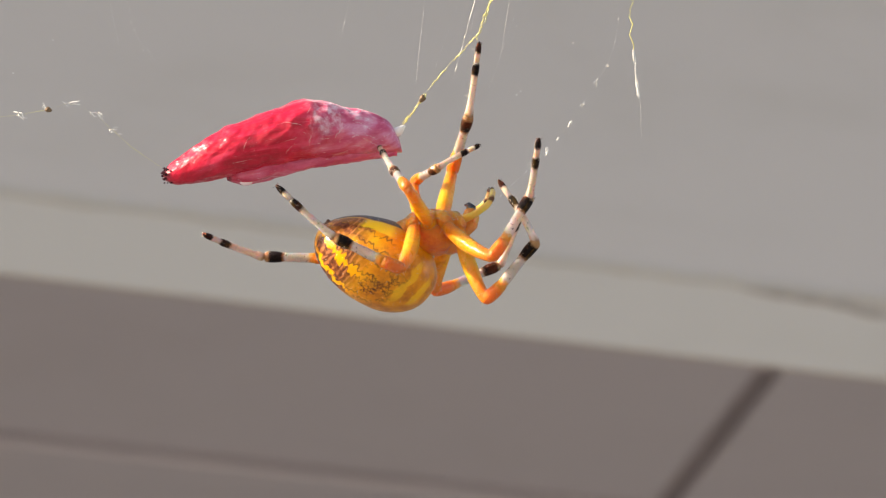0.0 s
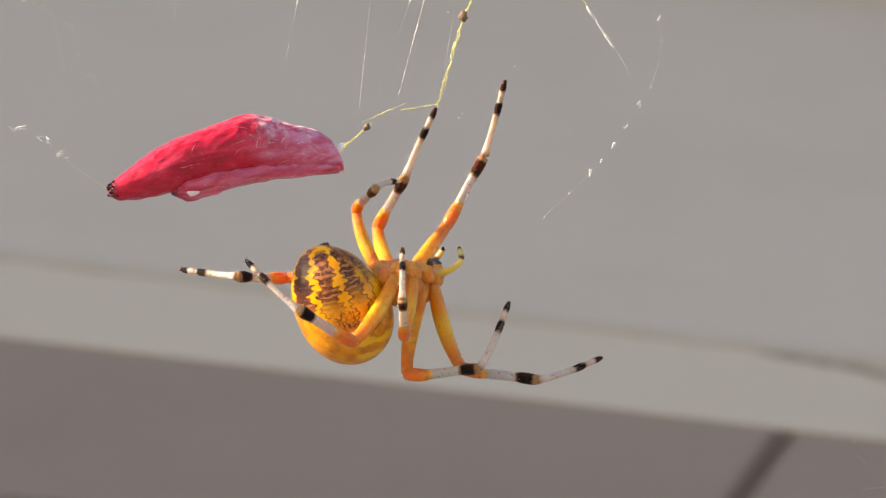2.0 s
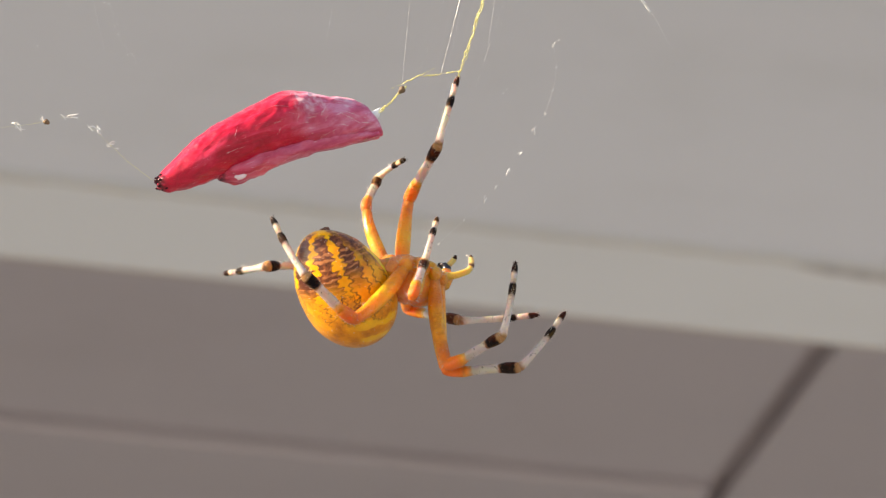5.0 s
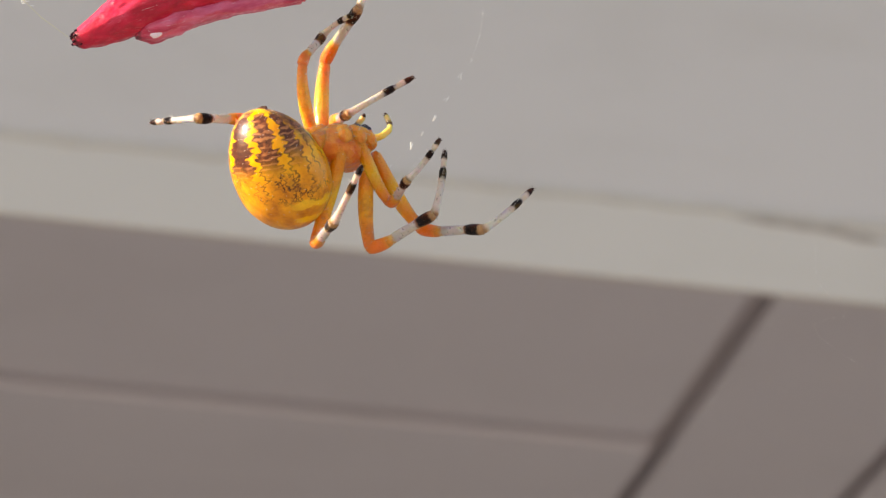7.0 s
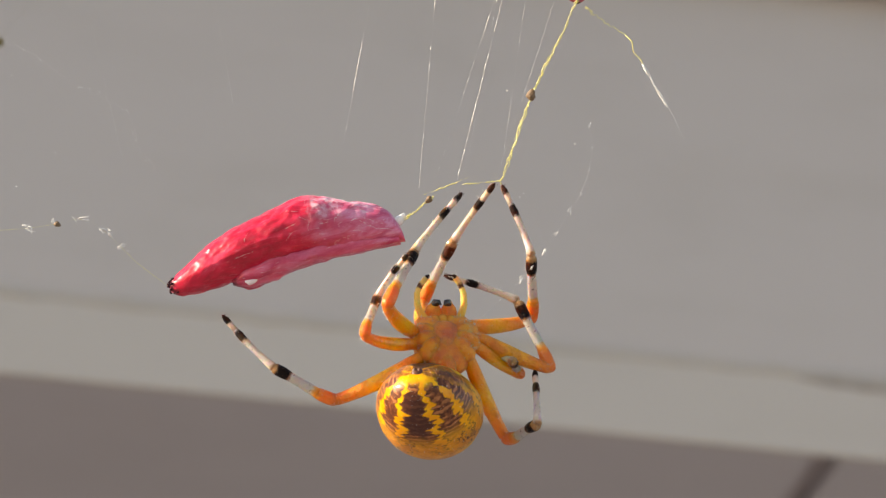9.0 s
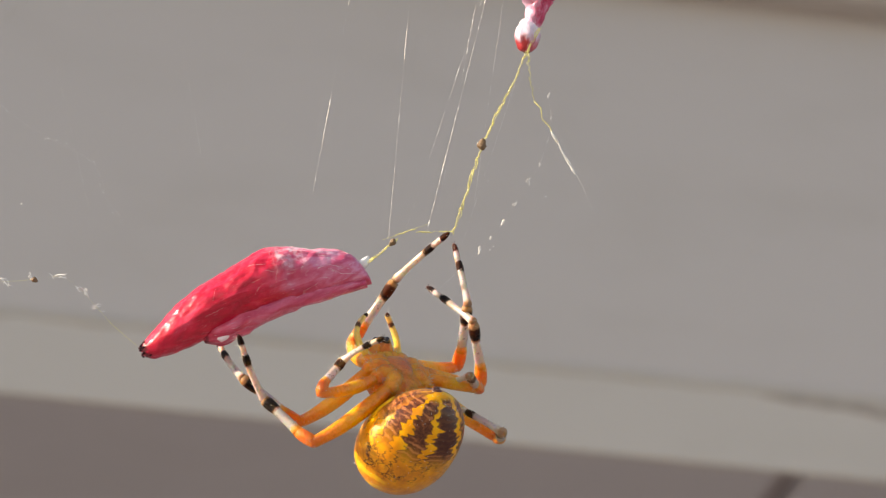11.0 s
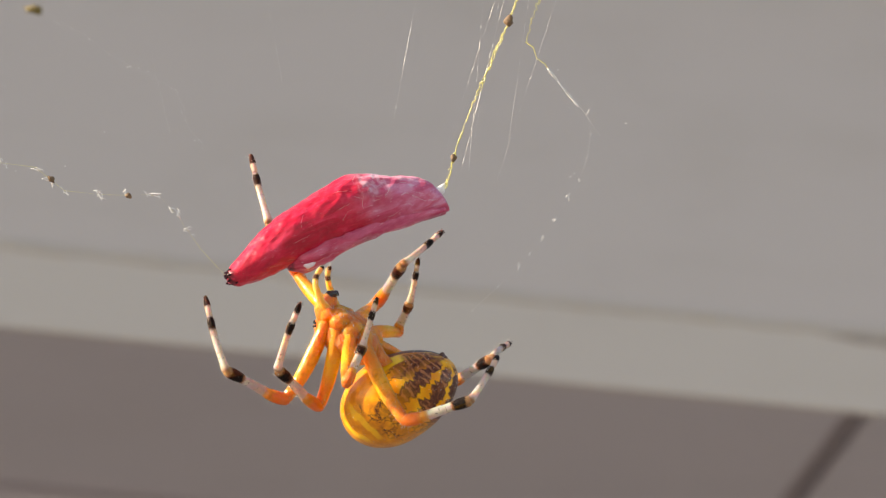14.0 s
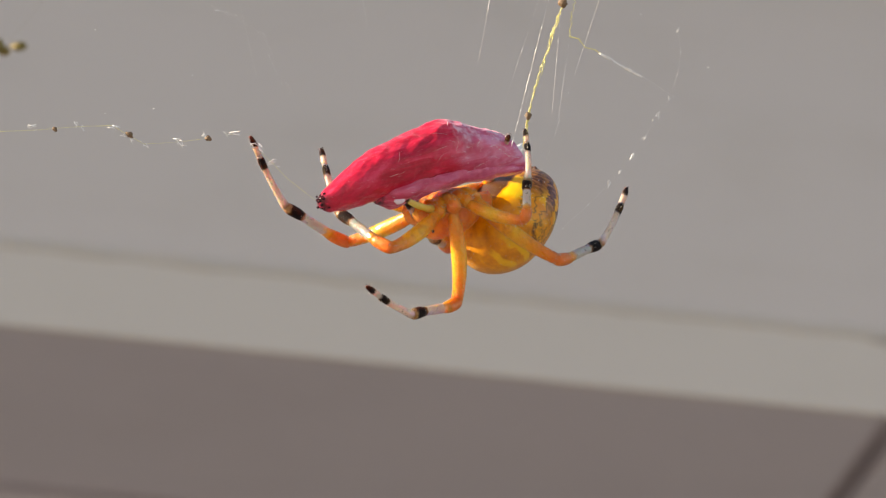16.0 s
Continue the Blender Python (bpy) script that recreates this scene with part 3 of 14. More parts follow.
def build_front():
    bm = bmesh.new()
    vs = ball(bm, (0, 0, 0.45 * MM), (3.5 * MM, 2.85 * MM, 2.1 * MM), 40, 26)
    for v in vs:
        x = v.co.x / (3.5 * MM)
        v.co.y *= 1 - 0.34 * max(0, x) ** 1.3
        v.co.z += 0.35 * MM * max(0, x)
        # a groove between head and chest, and a pit in the middle
        if v.co.z > 0.5 * MM:
            v.co.z -= 0.28 * MM * math.exp(-((x - 0.28 - 0.1 * abs(v.co.y) / MM) / 0.09) ** 2) + 0.3 * MM * math.exp(-((x + 0.25) / 0.16) ** 2 - (v.co.y / (0.5 * MM)) ** 2)
    part("carapace", bm, CARAPACE, spider, "glossy orange-brown carapace")
    bm = bmesh.new()
    vs = ball(bm, (-0.1 * MM, 0, -1.25 * MM), (1.8 * MM, 1.35 * MM, 0.6 * MM), 24, 14)
    for v in vs:
        v.co.y *= 1 + 0.35 * v.co.x / (1.5 * MM)
    part("sternum", bm, BREAST, spider, "reddish-brown breast plate")
    bm = bmesh.new()
    tube(bm, [(-2.5 * MM, 0, 0), (-3.4 * MM, 0, 0.3 * MM), (-4.4 * MM, 0, 0.8 * MM)], [0.95 * MM, 0.8 * MM, 1.1 * MM], 12)
    part("waist", bm, CARAPACE, spider)
    bm = bmesh.new()
    ball(bm, (2.1 * MM, 0, -1.2 * MM), (0.55 * MM, 0.5 * MM, 0.42 * MM), 14, 10)
    for s in (1, -1):
        ball(bm, (1.9 * MM, 0.75 * s * MM, -1.15 * MM), (0.7 * MM, 0.45 * MM, 0.45 * MM), 14, 10)
    part("mouthparts", bm, JAW, spider, "pale amber mouthparts between the jaws")
    for s in (1, -1):
        bm = bmesh.new()
        tube(bm, [(2.4 * MM, 0.6 * s * MM, 0.2 * MM), (2.9 * MM, 0.70 * s * MM, 0.05 * MM), (3.35 * MM, 0.74 * s * MM, -0.45 * MM), (3.6 * MM, 0.72 * s * MM, -1.1 * MM), (3.55 * MM, 0.62 * s * MM, -1.8 * MM)],
             [0.55 * MM, 0.78 * MM, 0.86 * MM, 0.74 * MM, 0.40 * MM], 16)
        ch = part("chelicera", bm, JAW, spider, "orange jaw with a dark fang")
        bm = bmesh.new()
        tube(bm, [(3.6 * MM, 0.65 * s * MM, -1.45 * MM), (3.62 * MM, 0.56 * s * MM, -1.9 * MM), (3.35 * MM, 0.34 * s * MM, -2.2 * MM), (3.0 * MM, 0.14 * s * MM, -2.15 * MM)],
             [0.46 * MM, 0.40 * MM, 0.24 * MM, 0.05 * MM], 12)
        part("fang", bm, FANG, ch, "black glossy fang")
        for ex, ey, ez, er in ((3.02, 0.30, 1.38, 0.19), (3.2, 0.34, 1.02, 0.20), (2.75, 1.12, 1.15, 0.14), (2.9, 1.18, 0.92, 0.13)):
            bm = bmesh.new()
            ball(bm, ((ex + 0.16) * MM, ey * s * MM, (ez + 0.1) * MM), (er * MM, er * MM, er * MM), 10, 7)
            part("eye", bm, EYE, spider)
        # feelers
        bm = bmesh.new()
        pts = [(2.0, 1.1, -0.6), (2.9, 1.8, -0.9), (3.5, 2.05, -1.15), (3.9, 2.2, -1.4), (4.8, 2.2, -2.0), (5.1, 2.05, -2.35), (5.35, 1.85, -2.7), (5.5, 1.4, -3.3), (5.47, 1.25, -3.55), (5.45, 1.15, -3.75)]
        pts = [(a * MM, b * s * MM, c * MM) for a, b, c in pts]
        tube(bm, pts, [r * MM for r in (0.36, 0.38, 0.34, 0.32, 0.30, 0.27, 0.27, 0.27, 0.22, 0.09)], 12, values=[i / 9 for i in range(10)])
        bristles(bm, pts[2:], 0.3 * MM, 26, 0.5 * MM, 5 + s)
        part("palp", bm, (PALP, HAIR), spider, "short yellowish feeler with a black tip")


def bristles(bm, pts, radius, count, length, seed, thick=0.012, slot=1, value=0.0):
    """Fine stiff hairs standing off a limb."""
    rnd = random.Random(seed)
    pts = [Vector(p) for p in pts]
    mark = bm.verts.layers.float.get("along") or bm.verts.layers.float.new("along")
    for _ in range(count):
        i = rnd.randrange(len(pts) - 1)
        w = rnd.random()
        p = pts[i].lerp(pts[i + 1], w)
        d = (pts[i + 1] - pts[i]).normalized()
        o = d.orthogonal().normalized()
        o.rotate(Matrix.Rotation(rnd.uniform(0, 6.283), 3, d))
        way = (o + d * rnd.uniform(0.1, 0.8)).normalized()
        base = p + o * radius * 0.7
        tip = base + way * length * rnd.uniform(0.6, 1.25)
        t = thick * MM
        q = way.orthogonal().normalized()
        q2 = way.cross(q)
        vs = [bm.verts.new(base + (q * math.cos(a) + q2 * math.sin(a)) * t * 1.6) for a in (0, 2.094, 4.189)]
        end = bm.verts.new(tip)
        for u in (*vs, end):
            u[mark] = value
        for k in range(3):
            bm.faces.new((vs[k], vs[(k + 1) % 3], end)).material_index = slot


def limb(name, stations, mat, length, seed, hairs, parent, label=""):
    """A leg segment along x; stations: (share of the length, radius in mm, sag in mm)."""
    bm = bmesh.new()
    pts = [(s * length, 0, z * MM) for s, _, z in stations]
    tube(bm, pts, [r * MM for _, r, _ in stations], 14, values=[s for s, _, _ in stations])
    thick = max(r for _, r, _ in stations)
    bristles(bm, pts[1:-1], thick * 0.8 * MM, hairs, 0.50 * MM, seed, 0.013)
    dark = [p for p, (s, _, _) in zip(pts, stations) if DARK.get(name, (2, 2))[0] <= s <= DARK.get(name, (2, 2))[1]]
    if len(dark) > 1:
        bristles(bm, dark, thick * 0.95 * MM, 60 if name == "tibia" else 26, (0.26 if name == "tibia" else 0.15) * MM, seed + 50, 0.018, 0, 0.95 if name != "metatarsus" else 0.62)
    return part(name, bm, (mat, HAIR), parent, label)


DARK = {"tibia": (0.74, 1.0), "metatarsus": (0.56, 0.70), "tarsus": (0.86, 1.0)}
FEMUR_ST = [(-0.03, 0.27, 0), (0.02, 0.51, 0), (0.12, 0.62, 0.12), (0.25, 0.69, 0.24), (0.4, 0.73, 0.33), (0.55, 0.71, 0.36), (0.7, 0.66, 0.33), (0.82, 0.59, 0.24), (0.91, 0.56, 0.12), (0.97, 0.55, 0.02), (1.01, 0.42, -0.02), (1.03, 0.18, -0.04)]
TIBIA_ST = [(-0.05, 0.22, 0), (-0.025, 0.48, 0), (0.03, 0.60, 0.05), (0.10, 0.62, 0.13), (0.18, 0.60, 0.2), (0.26, 0.55, 0.23), (0.30, 0.48, 0.22), (0.34, 0.46, 0.2), (0.42, 0.47, 0.16), (0.55, 0.45, 0.1), (0.68, 0.42, 0.05), (0.75, 0.46, 0.02), (0.82, 0.54, 0), (0.92, 0.55, 0), (0.97, 0.50, 0), (1.0, 0.38, 0), (1.015, 0.18, 0)]
META_ST = [(-0.02, 0.2, 0), (0.0, 0.40, 0), (0.04, 0.42, 0.03), (0.12, 0.35, 0.1), (0.24, 0.32, 0.16), (0.36, 0.31, 0.2), (0.5, 0.31, 0.2), (0.58, 0.34, 0.18), (0.64, 0.36, 0.16), (0.69, 0.31, 0.14), (0.72, 0.27, 0.12), (0.80, 0.28, 0.08), (0.86, 0.30, 0.05), (0.92, 0.28, 0.02), (0.97, 0.18, 0), (1.0, 0.06, 0)]
PXM = 0.30 / 5737
SEGMENTS = {"1": (155, 142, 146), "2": (155, 134, 140), "3": (130, 78, 92), "4": (182, 124, 133)}
BASES = {"1": (42, 34, -6), "2": (18, 48, -8), "3": (-10, 48, -8), "4": (-36, 36, -6)}


def build_legs():
    for s, side in ((1, "L"), (-1, "R")):
        for k in "1234":
            size = 0.86 if k == "3" else 1.0
            f, t, m = [v * PXM for v in SEGMENTS[k]]
            n = side + k
            seed = int(k) * 7 + (s > 0)
            scl = lambda st: [(a, r * size, z) for a, r, z in st]
            leg_parts[n, "femur"] = limb("femur", scl(FEMUR_ST), FEMUR, f, seed, 80, spider, "translucent amber thigh")
            shin, foot = scl(TIBIA_ST), scl(META_ST)
            leg_parts[n, "tibia"] = limb("tibia", [q for q in shin if q[0] >= 0.26], TIBIA, t, seed + 1, 40, spider, "glassy white shin with a hairy black ring")
            limb("patella", [q for q in shin if q[0] <= 0.28] + [(0.29, 0.40 * size, 0.22)], TIBIA, t, seed + 3, 26, leg_parts[n, "tibia"], "orange knee")
            leg_parts[n, "metatarsus"] = limb("metatarsus", [q for q in foot if q[0] <= 0.73], METATARSUS, m, seed + 2, 30, spider, "glassy white foot segment with black bands")
            limb("tarsus", [q for q in foot if q[0] >= 0.71], METATARSUS, m, seed + 4, 6, leg_parts[n, "metatarsus"], "tapering foot tip ending in black")
            bm = bmesh.new()
            b = Vector(BASES[k]) * PXM
            b.y *= s
            d = Vector((0, 0, -0.30 * MM))
            tube(bm, [b * 0.25 + d * 2, b * 0.45 + d * 2.2, b * 0.70 + d * 1.8, b * 0.88 + d * 1.2, b * 0.97 + d * 0.8, b * 1.07 + d * 0.3, b * 1.20, b * 1.28], [0.5 * MM, 0.78 * MM, 0.90 * MM, 0.84 * MM, 0.66 * MM, 0.74 * MM, 0.62 * MM, 0.25 * MM], 16)
            bristles(bm, [b * 0.5 + d * 2, b * 0.9 + d, b * 1.1], 1.1 * MM, 22, 0.45 * MM, seed + 9, 0.018)
            part("coxa", bm, (COXA, HAIR), spider, "amber hip joint")


abdomen = build_abdomen()
build_front()
build_legs()


# ---- the wrapped petal and the bud ----
def loft(bm, sections, n=28, rough=0.0, seed=0, fold=0.0):
    """Closed skin over sections: (x, lower z, upper z, half depth), all in mm; fold: height of its lengthwise wrinkles."""
    rings = []
    for x, lo, hi, hd in sections:
        c, h = (lo + hi) / 2, (hi - lo) / 2
        ring = []
        for k in range(n):
            a = 2 * math.pi * k / n
            sn, cs = math.sin(a), math.cos(a)
            q = Vector((x, math.copysign(abs(cs) ** 1.25, cs) * hd, math.copysign(abs(sn) ** 0.9, sn) * h + c))
            d = noise.noise(Vector((x * 0.6 + seed, q.y * 0.9, q.z * 0.9))) + 0.5 * noise.noise(Vector((x * 1.7 + seed, q.y * 2.2, q.z * 2.2)))
            q.y *= 1 + rough * d
            q.z = c + (q.z - c) * (1 + rough * d)
            if fold:
                slant = q.z - 0.35 * x
                crease = 0.55 - abs(noise.noise(Vector((x * 0.30, q.y * 0.8 + seed, slant * 0.75)))) * 2.2
                crease += 0.28 * (0.5 - abs(noise.noise(Vector((x * 0.75 + 9, q.y * 1.7, slant * 1.9 + seed)))) * 2.2)
                crease += 0.10 * noise.noise(Vector((x * 2.2, q.y * 3.1, q.z * 3.1 + seed)))
                out = Vector((0, cs, sn)) * fold * crease * min(1.0, h)
                q += out
            ring.append(bm.verts.new(q * MM))
        rings.append(ring)
    for r0, r1 in zip(rings, rings[1:]):
        for k in range(n):
            bm.faces.new((r0[k], r0[(k + 1) % n], r1[(k + 1) % n], r1[k]))
    bm.faces.new(rings[0][::-1])
    bm.faces.new(rings[-1])
    return [[v.co.copy() for v in r] for r in rings]


def spread(keys, count):
    """Smooth in-between sections."""
    xs = [k[0] for k in keys]
    out = []
    for i in range(count):
        x = xs[0] + (xs[-1] - xs[0]) * i / (count - 1)
        out.append((x, *[float(np.interp(x, xs, [k[j] for k in keys])) for j in (1, 2, 3)]))
    for _ in range(2):
        out = [out[0]] + [(b[0], *[(a[j] + 2 * b[j] + c[j]) / 4 for j in (1, 2, 3)]) for a, b, c in zip(out, out[1:], out[2:])] + [out[-1]]
    return out


def lump(bm, p, r, seed):
    """An uneven crumb."""
    small = r < 0.0002
    for v in ball(bm, p, (r, r * 0.8, r * 0.66), 6 if small else 14, 4 if small else 10):
        v.co += (v.co - Vector(p)) * (0.6 * noise.noise((v.co - Vector(p)) * 1.3 / r + Vector((seed * 3.1, seed, 0))) + 0.25 * noise.noise((v.co - Vector(p)) * 3.5 / r + Vector((0, seed, 0))))


petal = tagged(new("wrapped_petal"), "crimson curled flower petal wrapped in silk hanging in the web", "petal")
bm = bmesh.new()
keys = [(-11.25, -0.45, 0.30, 0.30), (-11.0, -0.75, 0.62, 0.65), (-10.4, -1.0, 1.05, 1.0), (-9.0, -1.2, 1.75, 1.5), (-6.8, -1.2, 2.8, 2.0), (-4.6, -1.2, 3.6, 2.4), (-2.0, -1.3, 4.05, 2.7), (0.0, -1.2, 4.4, 2.9),
        (1.8, -1.2, 4.75, 2.9), (3.2, -1.3, 4.7, 2.8), (4.6, -1.4, 4.25, 2.6), (6.3, -1.5, 3.3, 2.3), (7.6, -1.65, 2.85, 2.1), (9.0, -1.85, 2.1, 1.8), (10.0, -1.95, 1.35, 1.5), (10.6, -2.0, 0.2, 1.2), (10.8, -2.05, -0.9, 0.8)]
skin = loft(bm, spread(keys, 170), 96, 0.04, 3, 0.11)
part("petal_body", bm, PETAL, petal, "crimson petal paling to mauve at the stalk end")
bm = bmesh.new()
rnd = random.Random(44)
for k in range(80):
    # fine silk drawn over the skin, thicker towards the stalk; also models sheen
    i, j = int(min(150, max(6, rnd.triangular(50, 168, 140)))), rnd.randrange(96)
    reach, drift = rnd.randrange(4, 15), rnd.choice((-1, -1, 0, 1)) * rnd.uniform(0.2, 1.3)
    mid = Vector((0, 0, 1.2 * MM))
    line = []
    for f in range(6):
        p = skin[min(168, i + reach * f // 5)][int(j + drift * f) % 96]
        line.append(p + Vector((0, p.y, p.z - mid.z)).normalized() * 0.02 * MM)
    tube(bm, line, [rnd.uniform(0.004, 0.013) * MM * w for w in (0.3, 0.8, 1, 1, 0.7, 0.2)], 5)
tagged(part("silk_and_sheen", bm, SILK, petal, "fine white silk threads wound over the petal, also shaping sheen streaks"), kind="stuff")
bm = bmesh.new()
flap = [(-5.6, -1.3, -0.6, 0.5), (-4.9, -1.7, -0.1, 1.2), (-4.2, -2.1, 0.4, 1.65), (-3.4, -2.05, 0.7, 1.9), (-1.0, -1.75, 0.9, 2.05), (2.0, -1.6, 0.8, 1.95), (5.0, -1.65, 0.3, 1.6), (8.5, -1.85, -0.4, 1.2), (10.3, -2.05, -1.0, 0.85)]
loft(bm, spread(flap, 90), 48, 0.12, 9, 0.08)
flap_ob = part("petal_fold", bm, FOLD, petal, "pale folded petal edge under the roll")
flap_ob.location = (0, -0.35 * MM, -0.1 * MM)
bm = bmesh.new()
# white lump on the folded lip, for the silk film and its glint
for v in ball(bm, (-3.9 * MM, -1.7 * MM, -1.45 * MM), (0.66 * MM, 0.24 * MM, 0.30 * MM), 20, 12):
    v.co += (v.co - Vector((-3.9, -1.7, -1.45)) * MM) * 0.45 * noise.noise(v.co * 1900)
part("silk_glint_patch", bm, SILKED, petal, "white glossy silk film on the folded lip, its glint built in")
bm = bmesh.new()
tube(bm, [(10.2 * MM, 0, -0.2 * MM), (10.9 * MM, 0, 0.1 * MM), (11.5 * MM, 0, 0.5 * MM)], [0.5 * MM, 0.45 * MM, 0.12 * MM], 10)
part("silk_knot", bm, SILK, petal, "white silk knot")
bm = bmesh.new()
rnd = random.Random(21)
for k in range(48):
    x = rnd.triangular(-11.4, -10.3, -11.3)
    wide = 0.55 + 0.45 * (x + 11.3)
    lump(bm, Vector((x, rnd.uniform(-1.1, 0.6) * wide, (x + 11.2) * 0.2 + rnd.uniform(-0.9, 1.0) * wide)) * MM, rnd.uniform(0.05, 0.17) * MM, k)
bristles(bm, [(-11.1 * MM, 0, 0.1 * MM), (-9.8 * MM, 0, 0.6 * MM)], 0.5 * MM, 16, 0.5 * MM, 4)
part("petal_tip", bm, DRIED, petal, "dark dried crumbs at the tip")


bud = tagged(new("flower_bud"), "pink silk-wrapped flower bud hanging tip down", "flower bud")
bm = bmesh.new()
prof = [(2.2, 0.55), (2.7, 0.80), (3.4, 0.95), (4.6, 1.25), (5.5, 1.9), (6.5, 2.5), (8.5, 3.0), (11.0, 3.15), (15.0, 3.0), (19.0, 2.4), (22.0, 1.2), (23.0, 0.3)]
zs = [z for z, _ in prof]
pts, rad = [], []
for i in range(90):
    z = 2.2 + 20.8 * i / 89
    pts.append(((0.55 + 0.18 * (z - 2.2)) * MM, 0, z * MM))
    rad.append(float(np.interp(z, zs, [r for _, r in prof])) * MM)
tube(bm, pts, rad, 36)
for v in bm.verts:
    a = v.co.copy()
    v.co += Vector((1, 1, 0)) * MM * (0.34 * noise.noise(a * 600) + 0.34 * (0.4 - abs(noise.noise(a * 1300)) * 2)) * min(1.0, max(0.0, (a.z / MM - 2.4) / 2))
part("bud_body", bm, BUDSKIN, bud, "crumpled pink petals under white silk, left highlights painted in")
bm = bmesh.new()
knob = [(0, 0.45, 0), (0.25, 0.80, 0), (0.9, 1.12, 0.05), (1.7, 1.22, 0.1), (2.4, 1.02, 0.3), (2.9, 0.6, 0.55)]
heights = [2.9 * i / 23 for i in range(24)]
tube(bm, [(float(np.interp(z, [k[0] for k in knob], [k[2] for k in knob])) * MM, 0, z * MM) for z in heights], [float(np.interp(z, [k[0] for k in knob], [k[1] for k in knob])) * MM for z in heights], 40)
for v in bm.verts:
    v.co += v.co.normalized() * 0.14 * MM * noise.noise(v.co * 1800)
part("bud_tip", bm, BUDTIP, bud, "red knob wrapped in white silk")
bm = bmesh.new()
tube(bm, [(0, 0, -0.15 * MM), (0, 0, 0.1 * MM), (0, 0, 0.35 * MM)], [0.2 * MM, 0.5 * MM, 0.62 * MM], 14)
part("bud_scar", bm, DEBRIS, bud, "brown dried scar")


# ---- silk ----
def kinked(length, steps, jitter, seed, sag=0.0):
    rnd = random.Random(seed)
    return [((length * i / steps), rnd.uniform(-jitter, jitter) + sag * math.sin(math.pi * i / steps), rnd.uniform(-jitter, jitter)) for i in range(steps + 1)]


def strand(name, label, pts, radius, mat, knots=(), beads=(), seed=1, filaments=1):
    """A silk strand with debris knots and bright beads along it: fluff and modelled glints."""
    ob = tagged(new(name), label, "silk strand", "silk of the web")
    bm = bmesh.new()
    rnd = random.Random(seed)
    fineness = 3
    steps = [Vector(p).lerp(Vector(q), f / fineness) for p, q in zip(pts, pts[1:]) for f in range(fineness)] + [Vector(pts[-1])]
    for k in range(filaments):
        fine, gap = radius / filaments ** 0.6, radius * 1.9 if filaments > 1 else 0.0
        side = rnd.uniform(0, 6.28)
        way = []
        for q in steps:
            side += rnd.uniform(-0.5, 0.5)
            shake = radius * 0.45
            way.append(q + Vector((rnd.uniform(-1, 1) * gap, math.cos(side) * gap + rnd.uniform(-shake, shake), math.sin(side) * gap + rnd.uniform(-shake, shake))))
        level, rad = 0.7, []
        for _ in steps:
            level = min(1.7, max(0.15, level + rnd.uniform(-0.55, 0.55)))
            rad.append(fine * level)
        tube(bm, way, rad, 5)
    if mat == SILK_Y and filaments > 1:
        # nubs and frayed ends along the yellow lines
        for q in rnd.sample(steps, len(steps) // 3):
            lump(bm, q + Vector((0, rnd.uniform(-1, 1), rnd.uniform(-1, 1))) * radius, radius * rnd.uniform(0.5, 1.25), rnd.random() * 9)
        for q in rnd.sample(steps, len(steps) // 6):
            end = Vector((rnd.uniform(2, 6), rnd.uniform(-2.5, 2.5), rnd.uniform(-2, 2))) * radius
            tube(bm, [q, q + end * 0.5 + Vector((0, 0.4 * radius, 0)), q + end], [0.22 * radius, 0.16 * radius, 0.05 * radius], 4)
    part("thread", bm, mat, ob)
    for i, (p, r) in enumerate(knots):
        bm = bmesh.new()
        lump(bm, p, r, seed + i)
        part("debris_knot", bm, DEBRIS, ob, "brown crumb caught in the silk")
    if beads:
        bm = bmesh.new()
        for i, (p, r) in enumerate(beads):
            lean = rnd.uniform(-0.9, 0.9)
            for k in range(2):
                q = Vector(p) + Vector((rnd.uniform(-1, 1), rnd.uniform(-1, 1), 0)) * r * 0.8
                way = Vector((1.0, lean + rnd.uniform(-0.25, 0.25), rnd.uniform(-0.3, 0.3))).normalized() * r * rnd.uniform(1.2, 3.4)
                curl = Vector((rnd.uniform(-1, 1), rnd.uniform(-1, 1), 0)) * r * 1.2
                tube(bm, [q - way, q - way * 0.3 + curl, q + way * 0.4 - curl * 0.5, q + way], [0.12 * r, 0.32 * r, 0.28 * r, 0.08 * r], 5)
        tagged(part("silk_tuft_glint", bm, SILK, ob, "white bits of silk: fluff and modelled glints"), kind="stuff")
    return ob


P = PXM
strand_main = strand("silk_strand", "kinked yellow silk line holding the spider", kinked(165 * P, 34, 1.4 * P, 11), 1.15 * P, SILK_Y, [((0, 0, 0), 10 * P)], filaments=3)
strand_tie = strand("silk_strand", "yellow silk line tied to the wrapped petal", kinked(67 * P, 20, 0.9 * P, 12), 1.1 * P, SILK_Y, [((58 * P, 0, 0), 7 * P)], filaments=2)
strand_loop = strand("silk_strand", "slack yellow silk line between knots", kinked(66 * P, 24, 1.1 * P, 14), 0.8 * P, SILK_Y)
strand_slack = strand("silk_strand", "slack yellow silk line between knots", kinked(84 * P, 26, 1.2 * P, 15), 0.8 * P, SILK_Y)
strand_upper = strand("silk_strand", "yellow silk line above a brown crumb", kinked(230 * P, 46, 1.4 * P, 13), 1.1 * P, SILK_Y, filaments=3)
rnd = random.Random(5)
